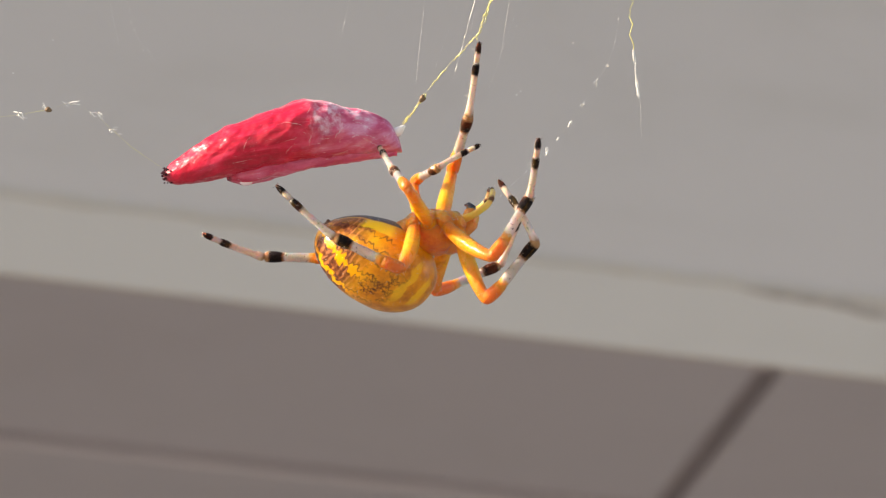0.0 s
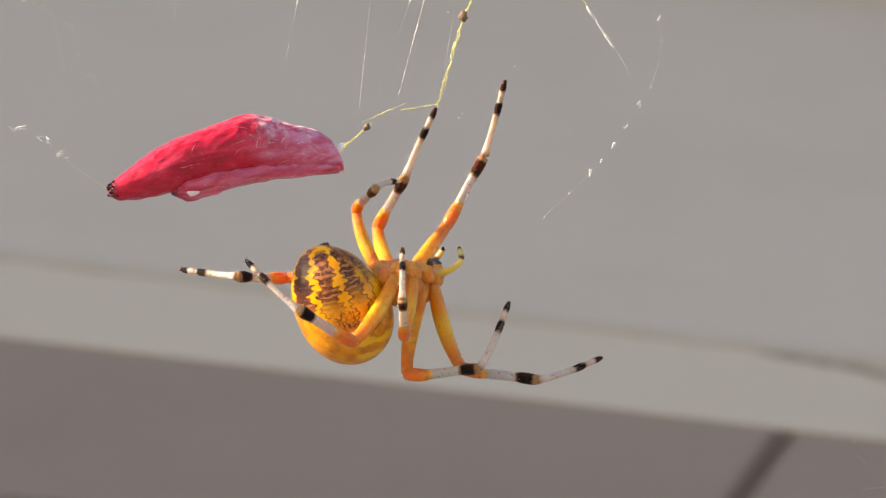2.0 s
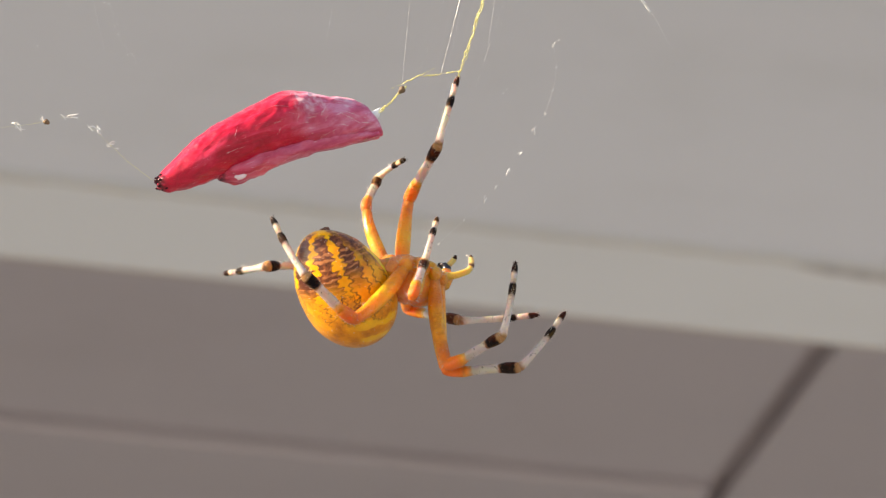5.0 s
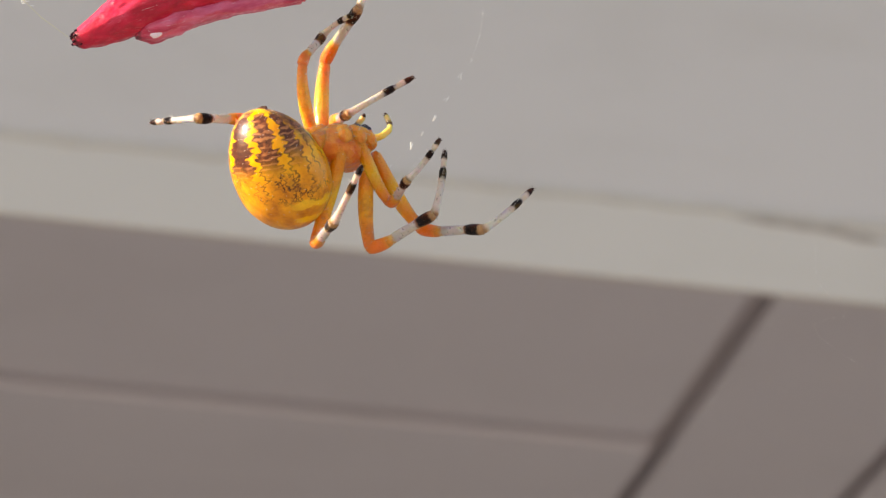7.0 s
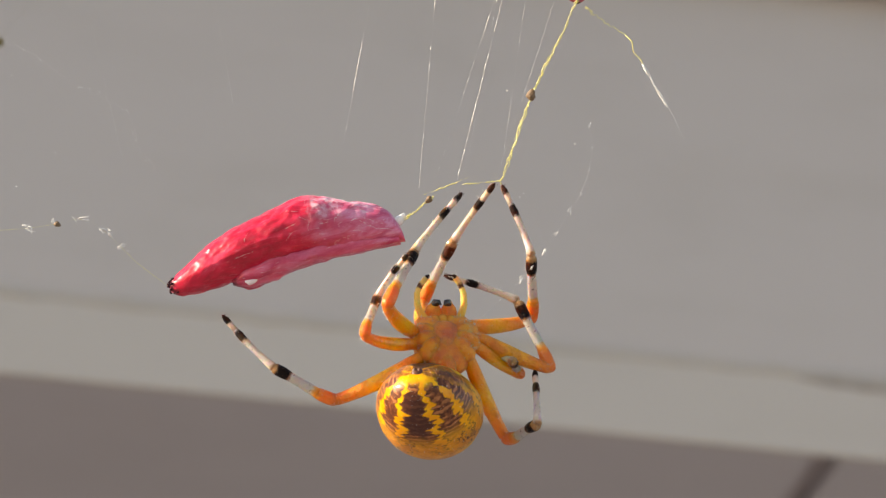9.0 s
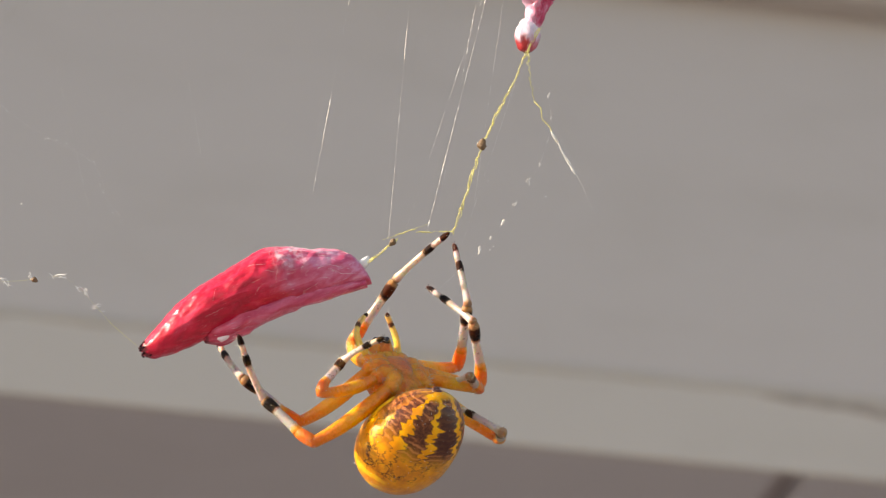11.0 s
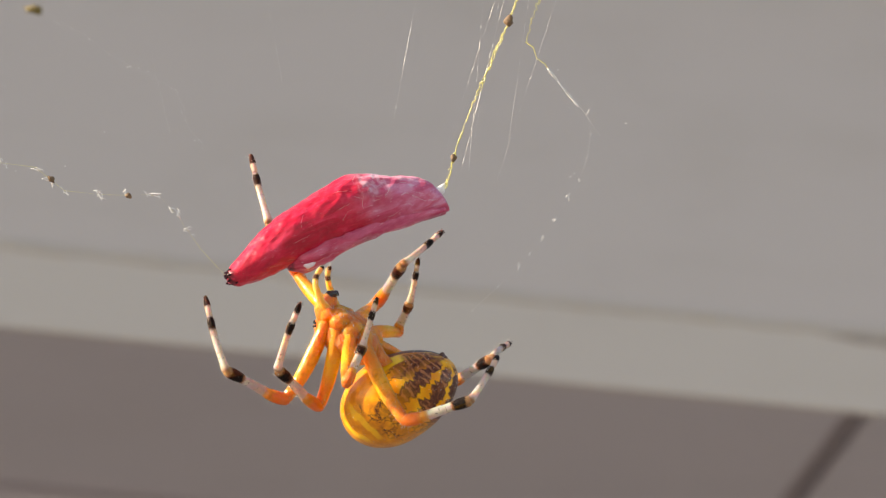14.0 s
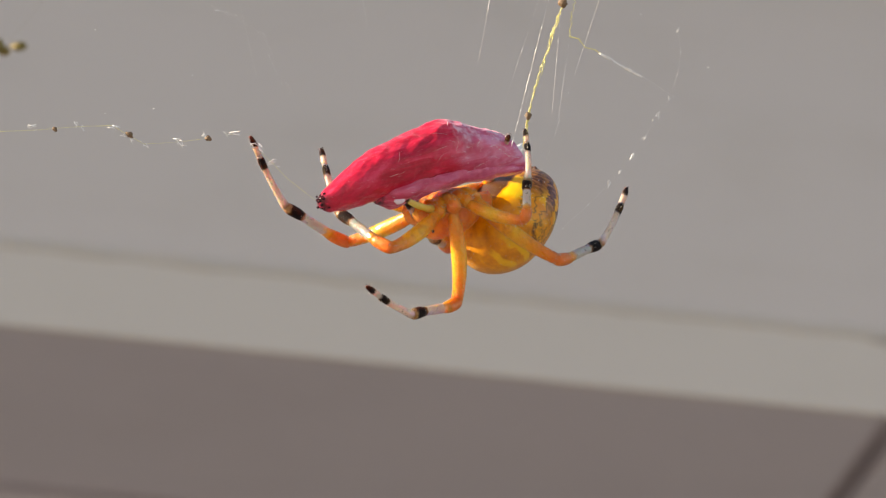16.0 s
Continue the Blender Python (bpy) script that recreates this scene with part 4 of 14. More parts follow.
chain = [(0, 0, 0), (40, -4, 0), (75, -8, 0), (108, -17, 0), (150, -25, 0), (188, -30, 0), (210, -12, 0), (232, 8, 0), (275, 40, 0), (322, 75, 0), (353, 76, 0), (388, 81, 0), (434, 110, 0), (500, 160, 0), (590, 220, 0), (700, 290, 0)]
chain = [(a * P, (b + rnd.uniform(-3, 3)) * P, c * P) for a, b, c in chain]
strand_debris = strand("silk_strand", "sagging silk line strung with brown crumbs and fluff", chain, 0.24 * P, SILK_Y,
                       [((232 * P, 8 * P, 0), 6 * P), ((353 * P, 76 * P, 0), 7 * P), ((470 * P, 138 * P, 0), 5 * P)],
                       [((a + rnd.uniform(-9, 9) * P, b + rnd.uniform(-4, 4) * P, 0), rnd.uniform(1.2, 3.4) * P) for a, b, c in chain[3:] for _ in range(3)])
strand_kink = strand("silk_strand", "short kinked yellow silk line below the bud", kinked(86 * P, 14, 3.2 * P, 18), 0.9 * P, SILK_Y, seed=18, filaments=2)
right_pts = [(0, 0), (16, 5), (34, -3), (52, 2), (80, -2), (120, 2), (150, 1), (175, 0), (195, -3), (215, -4)]
strand_right = tagged(new("silk_strand"), "kinked silk line with a white shining stretch", "silk strand", "silk of the web")
rnd = random.Random(8)
bm = bmesh.new()
tube(bm, [(a * P, b * P, 0) for a, b in right_pts[:5]], [0.9 * P, 1.1 * P, 0.7 * P, 1.0 * P, 0.6 * P], 5)
part("thread", bm, SILK_Y, strand_right, "yellow kinked upper part")
bm = bmesh.new()
# the thread's shine is built in as thicker white silk
for k in range(4):
    tube(bm, [((60 + 8 * i) * P, rnd.uniform(-2.2, 2.2) * P, rnd.uniform(-2, 2) * P) for i in range(12)], [rnd.uniform(0.3, 1.5) * P for _ in range(12)], 5)
part("shining_stretch", bm, SILK, strand_right, "frayed white stretch standing for shine")
bm = bmesh.new()
tube(bm, [(a * P, b * P, 0) for a, b in right_pts[5:]], [0.4 * P, 0.15 * P, 0.22 * P, 0.10 * P, 0.12 * P], 5)
part("thread", bm, SILK, strand_right, "hair-thin lower end")
arc_pts = [(0, 0), (23, -41), (60, -54), (101, -56), (145, -50), (180, -37), (222, -20), (260, -5), (290, 11), (317, 26), (360, 55), (409, 91)]
# the white beads on this line give its sun glints a shape
strand_arc = strand("silk_strand", "thin curved silk line with bright glints", [(a * P, -b * P, 0) for a, b in arc_pts], 0.06 * P, SILK,
                    beads=[((a * P, -b * P, 0), r * P) for (a, b), r in zip(arc_pts[1:], (2.0, 1.4, 1.2, 1.6, 2.6, 2.2, 3.4, 2.0, 2.6, 1.4, 1.8))], seed=9)

# The still part of the web hangs in the plane of the petal; u to the side, w upwards, in units of PXM from the petal's stalk end.
WEB_O = Vector((-0.00433, 0.27163, 1.82454))
WEB_U, WEB_W, WEB_N = Vector((0.9978, -0.0252, 0.0613)), Vector((-0.0663, -0.3979, 0.9150)), Vector((0.0013, -0.9171, -0.3987))


def web(u, w, n=0.0):
    return WEB_O + (WEB_U * u + WEB_W * w + WEB_N * n) * PXM


def still_strand(a, b, r, seed, n=-90):
    rnd = random.Random(seed)
    k = 110
    pts = [web(a[0] + (b[0] - a[0]) * i / k + rnd.uniform(-0.35, 0.35), a[1] + (b[1] - a[1]) * i / k, n) for i in range(k + 1)]
    ob = tagged(new("silk_strand"), "hair-thin pale silk line of the web", "silk strand", "silk of the web")
    bm = bmesh.new()
    # thick stretches stand for glints, thin ones for thread that catches no sun
    level, rad, on = 0.5, [], 0.6
    for _ in pts:
        level = min(2.2, max(0.08, level * rnd.uniform(0.45, 1.95)))
        gate = 1.0 if rnd.random() < on else 0.1
        on = min(0.97, max(0.06, on + rnd.uniform(-0.3, 0.3)))
        rad.append(0.85 * r * P * level * gate)
    tube(bm, pts, rad, 5)
    part("thread", bm, SILK, ob)
    return ob


swaying = []
for i, (a, b, r) in enumerate((((-10, 620), (-105, 155), 0.5), ((85, 620), (28, 70), 0.36), ((240, 620), (95, 82), 0.5), ((215, 620), (118, 130), 0.45), ((250, 640), (60, 95), 0.3),
                               ((255, 600), (180, 130), 0.14), ((330, 560), (160, 70), 0.11), ((-560, 420), (-500, 140), 0.08), ((-330, 420), (-300, 230), 0.08))):
    line = still_strand(a, b, r, 40 + i)
    if 2 <= i <= 6:
        swaying.append(line)
beaded = tagged(new("silk_strand"), "faint drooping silk line strung with tiny bright beads", "silk strand", "silk of the web")
bow = [(-690, 345), (-640, 318), (-600, 285), (-560, 262), (-520, 240), (-488, 222), (-470, 190), (-464, 155), (-430, 110)]
bm = bmesh.new()
tube(bm, [web(u, w, -25) for u, w in bow], [0.04 * P] * len(bow), 5)
part("thread", bm, SILK, beaded)
rnd = random.Random(31)
bm = bmesh.new()
for (u0, w0), (u1, w1) in zip(bow, bow[1:]):
    for k in range(4):
        f = rnd.random()
        lump(bm, web(u0 + (u1 - u0) * f + rnd.uniform(-5, 5), w0 + (w1 - w0) * f + rnd.uniform(-5, 5), -25), rnd.uniform(0.5, 1.5) * P, k)
tagged(part("silk_beads", bm, SILK, beaded, "tiny bright beads"), kind="stuff")
curl = tagged(new("silk_strand"), "loose curl of silk strung with tiny bright beads", "silk strand", "silk of the web")
bend = [(880, -400), (908, -473), (911, -540), (968, -602), (930, -606), (904, -617), (916, -640), (954, -669), (991, -692)]
bm = bmesh.new()
tube(bm, [web(u, w, -25) for u, w in bend], [0.025 * P] * len(bend), 5)
part("thread", bm, SILK, curl)
bm = bmesh.new()
for (u0, w0), (u1, w1) in zip(bend[1:], bend[2:]):
    for k in range(3):
        f = rnd.random()
        lump(bm, web(u0 + (u1 - u0) * f, w0 + (w1 - w0) * f, -25), rnd.uniform(0.5, 1.4) * P, k)
tagged(part("silk_beads", bm, SILK, curl, "tiny bright beads"), kind="stuff")
rnd = random.Random(77)
bm = bmesh.new()
for i in range(11):
    u, w = (rnd.uniform(180, 470), rnd.uniform(-120, 260)) if i % 2 else (rnd.uniform(-820, -560), rnd.uniform(60, 330))
    lump(bm, web(u, w, rnd.uniform(-60, 20)), rnd.uniform(0.7, 1.7) * P, i)
tagged(part("silk_specks", bm, SILK, None, "scattered bright specks of silk in the web"), category="silk", kind="stuff")
for place, r in (((-0.06564, 0.40149, 1.90774), 0.9), ((-0.07849, 0.40499, 1.89909), 1.6)):
    bm = bmesh.new()
    for k in range(5):
        lump(bm, Vector(place) + Vector((rnd.uniform(-1, 1) * r, rnd.uniform(-0.5, 0.5) * r, rnd.uniform(-0.4, 0.4) * r)) * MM, r * 0.6 * MM, k)
    tube(bm, [Vector(place), Vector((place[0] - 0.01, 0.7, 2.12)), Vector((place[0] - 0.02, 1.03, 2.28))], [0.00001, 0.00001, 0.00001], 5)
    tagged(part("dry_leaf_bit", bm, LEAFBIT, None, "small brown dry leaf crumb caught in the web"), category="leaf bit")


def motions():
    walk(spider, [(0, pose(-0.00064, 0.27723, 1.81684, -158.2, -5.8, 2.3)),
        (0.5, pose(-0.00157, 0.27719, 1.81635, -158.5, 0.2, 8.3)),
        (1, pose(-0.00121, 0.27603, 1.81479, -160.6, -2.5, 22.5)),
        (1.5, pose(0.00161, 0.27590, 1.81407, -164.0, -8.7, 37.6)),
        (2, pose(0.00196, 0.27634, 1.81373, -163.7, -10.1, 36.9)),
        (2.5, pose(0.00159, 0.27811, 1.81491, -164.4, -11.2, 37.7)),
        (3, pose(0.00108, 0.27978, 1.81353, -164.1, -0.2, 38.6)),
        (3.5, pose(0.00009, 0.27948, 1.81356, -163.4, 1.0, 36.1)),
        (4, pose(-0.00110, 0.27694, 1.81304, -162.7, 6.9, 36.9)),
        (4.5, pose(-0.00153, 0.28028, 1.81372, -163.8, 4.4, 36.6)),
        (5.25, pose(-0.00149, 0.27955, 1.81264, -165.4, 0.6, 41.2)),
        (6.05, pose(-0.00146, 0.27881, 1.81149, -167.3, -3.2, 46.3)),
        (6.8, pose(-0.00143, 0.27813, 1.81040, -169.0, -6.7, 51.3)),
        (7, pose(-0.00018, 0.27597, 1.81067, -170.6, -12.2, 55.7)),
        (7.5, pose(-0.00040, 0.27746, 1.81254, -171.3, -40.3, 59.8)),
        (8, pose(0.00194, 0.27771, 1.81407, -178.2, -49.3, 78.8)),
        (8.5, pose(0.00169, 0.27729, 1.81581, 170.7, -57.9, 102.0)),
        (8.7, pose(0.00071, 0.27781, 1.81603, 169.2, -63.2, 103.8)),
        (9.4, pose(-0.00023, 0.27834, 1.81634, 164.7, -55.3, 115.8)),
        (10.1, pose(-0.00116, 0.27888, 1.81663, 161.6, -47.8, 126.2)),
        (10.8, pose(-0.00208, 0.27942, 1.81692, 159.5, -40.6, 135.5)),
        (11, pose(-0.00178, 0.27952, 1.81847, 156.1, -45.4, 142.2)),
        (11.5, pose(-0.00373, 0.27974, 1.81780, 157.2, -36.7, 143.6)),
        (12, pose(-0.00605, 0.28020, 1.81748, 160.3, -26.2, 138.8)),
        (12.5, pose(-0.00697, 0.28043, 1.81484, 159.2, -15.9, 148.9)),
        (13, pose(-0.00767, 0.28126, 1.81478, 155.7, -27.5, 160.7)),
        (13.5, pose(-0.01007, 0.28237, 1.81695, 152.9, -32.5, 174.5)),
        (14, pose(-0.01335, 0.28184, 1.81599, 152.0, -34.6, -178.2)),
        (14.5, pose(-0.01265, 0.28082, 1.81852, 154.4, -25.6, -179.6)),
        (15, pose(-0.01197, 0.27951, 1.82169, 155.7, -4.6, 174.8)),
        (15.5, pose(-0.01252, 0.27759, 1.81972, 156.1, 6.6, -175.6)),
        (16, pose(-0.01245, 0.27629, 1.82043, 159.6, 33.5, -153.2))])
    walk(abdomen, [(0, pose(-0.00532, -0.00073, 0.00314, 0.0, -12.5, -0.0)),
        (0.5, pose(-0.00584, -0.00116, 0.00312, 0.0, -4.8, 0.0)),
        (1, pose(-0.00543, -0.00145, 0.00304, 0.0, -22.4, -0.0)),
        (1.5, pose(-0.00469, -0.00260, 0.00293, -0.0, -36.3, 0.0)),
        (2, pose(-0.00481, -0.00270, 0.00297, -0.0, -37.8, 0.0)),
        (2.5, pose(-0.00496, -0.00286, 0.00301, 0.0, -42.2, -0.0)),
        (3, pose(-0.00478, -0.00264, 0.00274, 0.0, -33.6, -0.0)),
        (3.5, pose(-0.00491, -0.00270, 0.00279, 0.0, -31.6, 0.0)),
        (4, pose(-0.00501, -0.00273, 0.00273, -0.0, -19.8, -0.0)),
        (4.5, pose(-0.00491, -0.00266, 0.00273, -0.0, -22.4, 0.0)),
        (5.25, pose(-0.00492, -0.00278, 0.00279, 1.5, -25.9, 3.7)),
        (6.05, pose(-0.00494, -0.00298, 0.00286, 2.7, -29.8, 7.8)),
        (6.8, pose(-0.00492, -0.00325, 0.00293, 3.4, -33.4, 11.8)),
        (7, pose(-0.00508, -0.00316, 0.00309, 2.5, -38.0, 14.0)),
        (7.5, pose(-0.00571, -0.00305, 0.00322, -10.2, -50.0, 26.6)),
        (8, pose(-0.00576, -0.00314, 0.00317, -14.5, -43.6, 31.8)),
        (8.5, pose(-0.00570, -0.00337, 0.00320, -18.6, -43.0, 32.9)),
        (8.7, pose(-0.00579, -0.00219, 0.00317, -22.8, -47.3, 35.9)),
        (9.4, pose(-0.00554, -0.00177, 0.00328, -12.4, -48.8, 21.6)),
        (10.1, pose(-0.00534, -0.00145, 0.00331, -3.9, -49.3, 7.7)),
        (10.8, pose(-0.00519, -0.00117, 0.00331, 2.5, -49.2, -5.6)),
        (11, pose(-0.00560, -0.00049, 0.00319, 4.8, -57.3, -8.5)),
        (11.5, pose(-0.00642, 0.00058, 0.00275, 7.2, -64.5, -13.9)),
        (12, pose(-0.00610, 0.00014, 0.00293, 2.1, -52.2, -7.5)),
        (12.5, pose(-0.00465, 0.00064, 0.00321, 0.5, -37.2, -4.3)),
        (13, pose(-0.00378, 0.00163, 0.00403, 0.0, -42.9, 0.0)),
        (13.5, pose(-0.00563, 0.00259, 0.00350, 0.0, -50.5, 0.0)),
        (14, pose(-0.00679, 0.00294, 0.00276, 0.0, -50.9, 0.0)),
        (14.5, pose(-0.00656, 0.00279, 0.00299, 0.0, -38.5, -0.0)),
        (15, pose(-0.00506, 0.00250, 0.00332, -0.0, -17.1, 0.0)),
        (15.5, pose(-0.00584, 0.00264, 0.00323, -0.0, -12.5, 0.0)),
        (16, pose(-0.00779, 0.00189, 0.00369, 0.0, -11.3, 0.0))])
    walk(leg_parts['L1', 'femur'], [(0, pose(0.00219, 0.00178, -0.00030, -17.4, -58.1, 58.7)),
        (0.25, pose(0.00222, 0.00178, -0.00024, 1.3, -68.0, 40.4)),
        (0.5, pose(0.00225, 0.00178, -0.00017, 40.5, -73.6, 4.5)),
        (0.75, pose(0.00223, 0.00178, -0.00022, 39.2, -72.9, 7.6)),
        (1, pose(0.00222, 0.00178, -0.00028, 35.0, -72.3, 10.4)),
        (1.25, pose(0.00226, 0.00178, 0.00008, 39.0, -76.8, 7.2)),
        (1.5, pose(0.00231, 0.00178, 0.00044, 49.0, -81.2, 0.9)),
        (1.75, pose(0.00234, 0.00182, 0.00027, 32.3, -73.9, 20.5)),
        (2, pose(0.00236, 0.00186, 0.00010, 26.5, -65.9, 27.8)),
        (2.25, pose(0.00229, 0.00177, 0.00062, 38.0, -78.1, 17.8)),
        (2.5, pose(0.00222, 0.00168, 0.00113, 132.2, -85.9, -73.3)),
        (2.75, pose(0.00222, 0.00170, 0.00058, 138.8, -82.5, -76.6)),
        (3, pose(0.00221, 0.00172, 0.00002, 142.3, -79.0, -77.9)),
        (3.25, pose(0.00228, 0.00169, 0.00042, 126.8, -80.2, -60.5)),
        (3.5, pose(0.00235, 0.00165, 0.00082, 108.3, -80.3, -40.7)),
        (3.75, pose(0.00236, 0.00159, 0.00100, 116.4, -79.3, -49.3)),
        (4, pose(0.00237, 0.00152, 0.00117, 121.8, -78.1, -56.3)),
        (4.25, pose(0.00234, 0.00165, 0.00059, 84.0, -75.8, -20.0)),
        (4.5, pose(0.00231, 0.00178, 0.00001, 61.7, -69.9, 0.9)),
        (4.75, pose(0.00228, 0.00178, -0.00008, 57.2, -69.4, 4.0)),
        (5, pose(0.00225, 0.00178, -0.00017, 53.6, -68.8, 7.0)),
        (5.25, pose(0.00222, 0.00178, -0.00026, 50.7, -68.1, 9.8)),
        (5.517, pose(0.00221, 0.00178, -0.00028, 38.1, -69.2, 23.2)),
        (5.783, pose(0.00220, 0.00178, -0.00030, 24.9, -69.2, 37.3)),
        (6.05, pose(0.00219, 0.00177, -0.00031, 12.5, -68.1, 50.6)),
        (6.3, pose(0.00219, 0.00177, -0.00032, 6.7, -66.9, 56.3)),
        (6.55, pose(0.00219, 0.00177, -0.00032, 1.2, -65.6, 61.5)),
        (6.8, pose(0.00219, 0.00177, -0.00032, -4.0, -64.1, 66.2)),
        (6.9, pose(0.00241, 0.00202, 0.00014, 8.9, -59.2, 56.0)),
        (7, pose(0.00264, 0.00228, 0.00060, 24.6, -53.8, 48.4)),
        (7.25, pose(0.00239, 0.00226, 0.00055, 11.8, -58.6, 70.3)),
        (7.5, pose(0.00214, 0.00225, 0.00049, -9.4, -58.9, 95.5)),
        (7.75, pose(0.00217, 0.00201, 0.00009, -1.2, -42.9, 77.1)),
        (8, pose(0.00219, 0.00177, -0.00031, -5.6, -25.2, 66.8)),
        (8.25, pose(0.00219, 0.00178, -0.00030, -6.7, -17.6, 56.0)),
        (8.5, pose(0.00218, 0.00179, -0.00029, -6.0, -9.4, 46.1)),
        (8.6, pose(0.00218, 0.00179, -0.00029, -7.9, -13.7, 54.7)),
        (8.7, pose(0.00217, 0.00179, -0.00029, -10.1, -17.6, 63.6)),
        (8.933, pose(0.00217, 0.00179, -0.00028, -9.4, -14.9, 65.5)),
        (9.167, pose(0.00217, 0.00178, -0.00028, -8.0, -12.2, 67.3)),
        (9.4, pose(0.00217, 0.00178, -0.00027, -6.2, -9.4, 69.1)),
        (9.633, pose(0.00217, 0.00178, -0.00027, -4.1, -7.1, 71.5)),
        (9.867, pose(0.00217, 0.00177, -0.00026, -1.8, -4.7, 74.0)),
        (10.1, pose(0.00217, 0.00177, -0.00025, 0.7, -2.3, 76.4)),
        (10.333, pose(0.00217, 0.00176, -0.00025, 3.2, -0.3, 79.3)),
        (10.567, pose(0.00218, 0.00176, -0.00024, 5.9, 1.7, 82.2)),
        (10.8, pose(0.00218, 0.00175, -0.00024, 8.6, 3.7, 85.1)),
        (11, pose(0.00217, 0.00175, -0.00023, 7.9, -8.8, 82.8)),
        (11.25, pose(0.00216, 0.00177, -0.00022, 8.1, -2.5, 88.9)),
        (11.5, pose(0.00216, 0.00178, -0.00022, 10.6, 3.9, 94.8)),
        (11.75, pose(0.00217, 0.00177, -0.00022, 14.9, 7.1, 100.2)),
        (12, pose(0.00218, 0.00177, -0.00023, 20.5, 10.3, 105.7)),
        (12.25, pose(0.00221, 0.00176, -0.00024, 27.6, 29.6, 112.1)),
        (12.5, pose(0.00223, 0.00175, -0.00024, 39.4, 48.4, 121.5)),
        (12.75, pose(0.00222, 0.00176, -0.00025, 24.5, 61.0, 96.6)),
        (13, pose(0.00220, 0.00176, -0.00025, -7.4, 65.0, 55.3)),
        (13.25, pose(0.00221, 0.00176, -0.00024, -1.1, 54.6, 59.7)),
        (13.5, pose(0.00223, 0.00175, -0.00023, 0.6, 44.2, 62.3)),
        (13.75, pose(0.00223, 0.00176, -0.00024, -13.0, 23.0, 45.8)),
        (14, pose(0.00224, 0.00176, -0.00024, -25.3, 0.6, 34.0)),
        (14.25, pose(0.00223, 0.00176, -0.00026, -36.6, 2.8, 39.7)),
        (14.5, pose(0.00222, 0.00177, -0.00028, -45.5, 5.0, 45.3)),
        (14.75, pose(0.00222, 0.00177, -0.00027, -52.1, -8.5, 41.7)),
        (15, pose(0.00221, 0.00178, -0.00027, -55.8, -22.0, 37.8)),
        (15.25, pose(0.00223, 0.00178, -0.00028, -60.0, -24.5, 44.9)),
        (15.5, pose(0.00224, 0.00178, -0.00030, -61.4, -26.6, 52.3)),
        (15.75, pose(0.00223, 0.00179, -0.00031, -59.2, -19.2, 58.0)),
        (16, pose(0.00221, 0.00179, -0.00032, -54.5, -11.7, 63.2))])
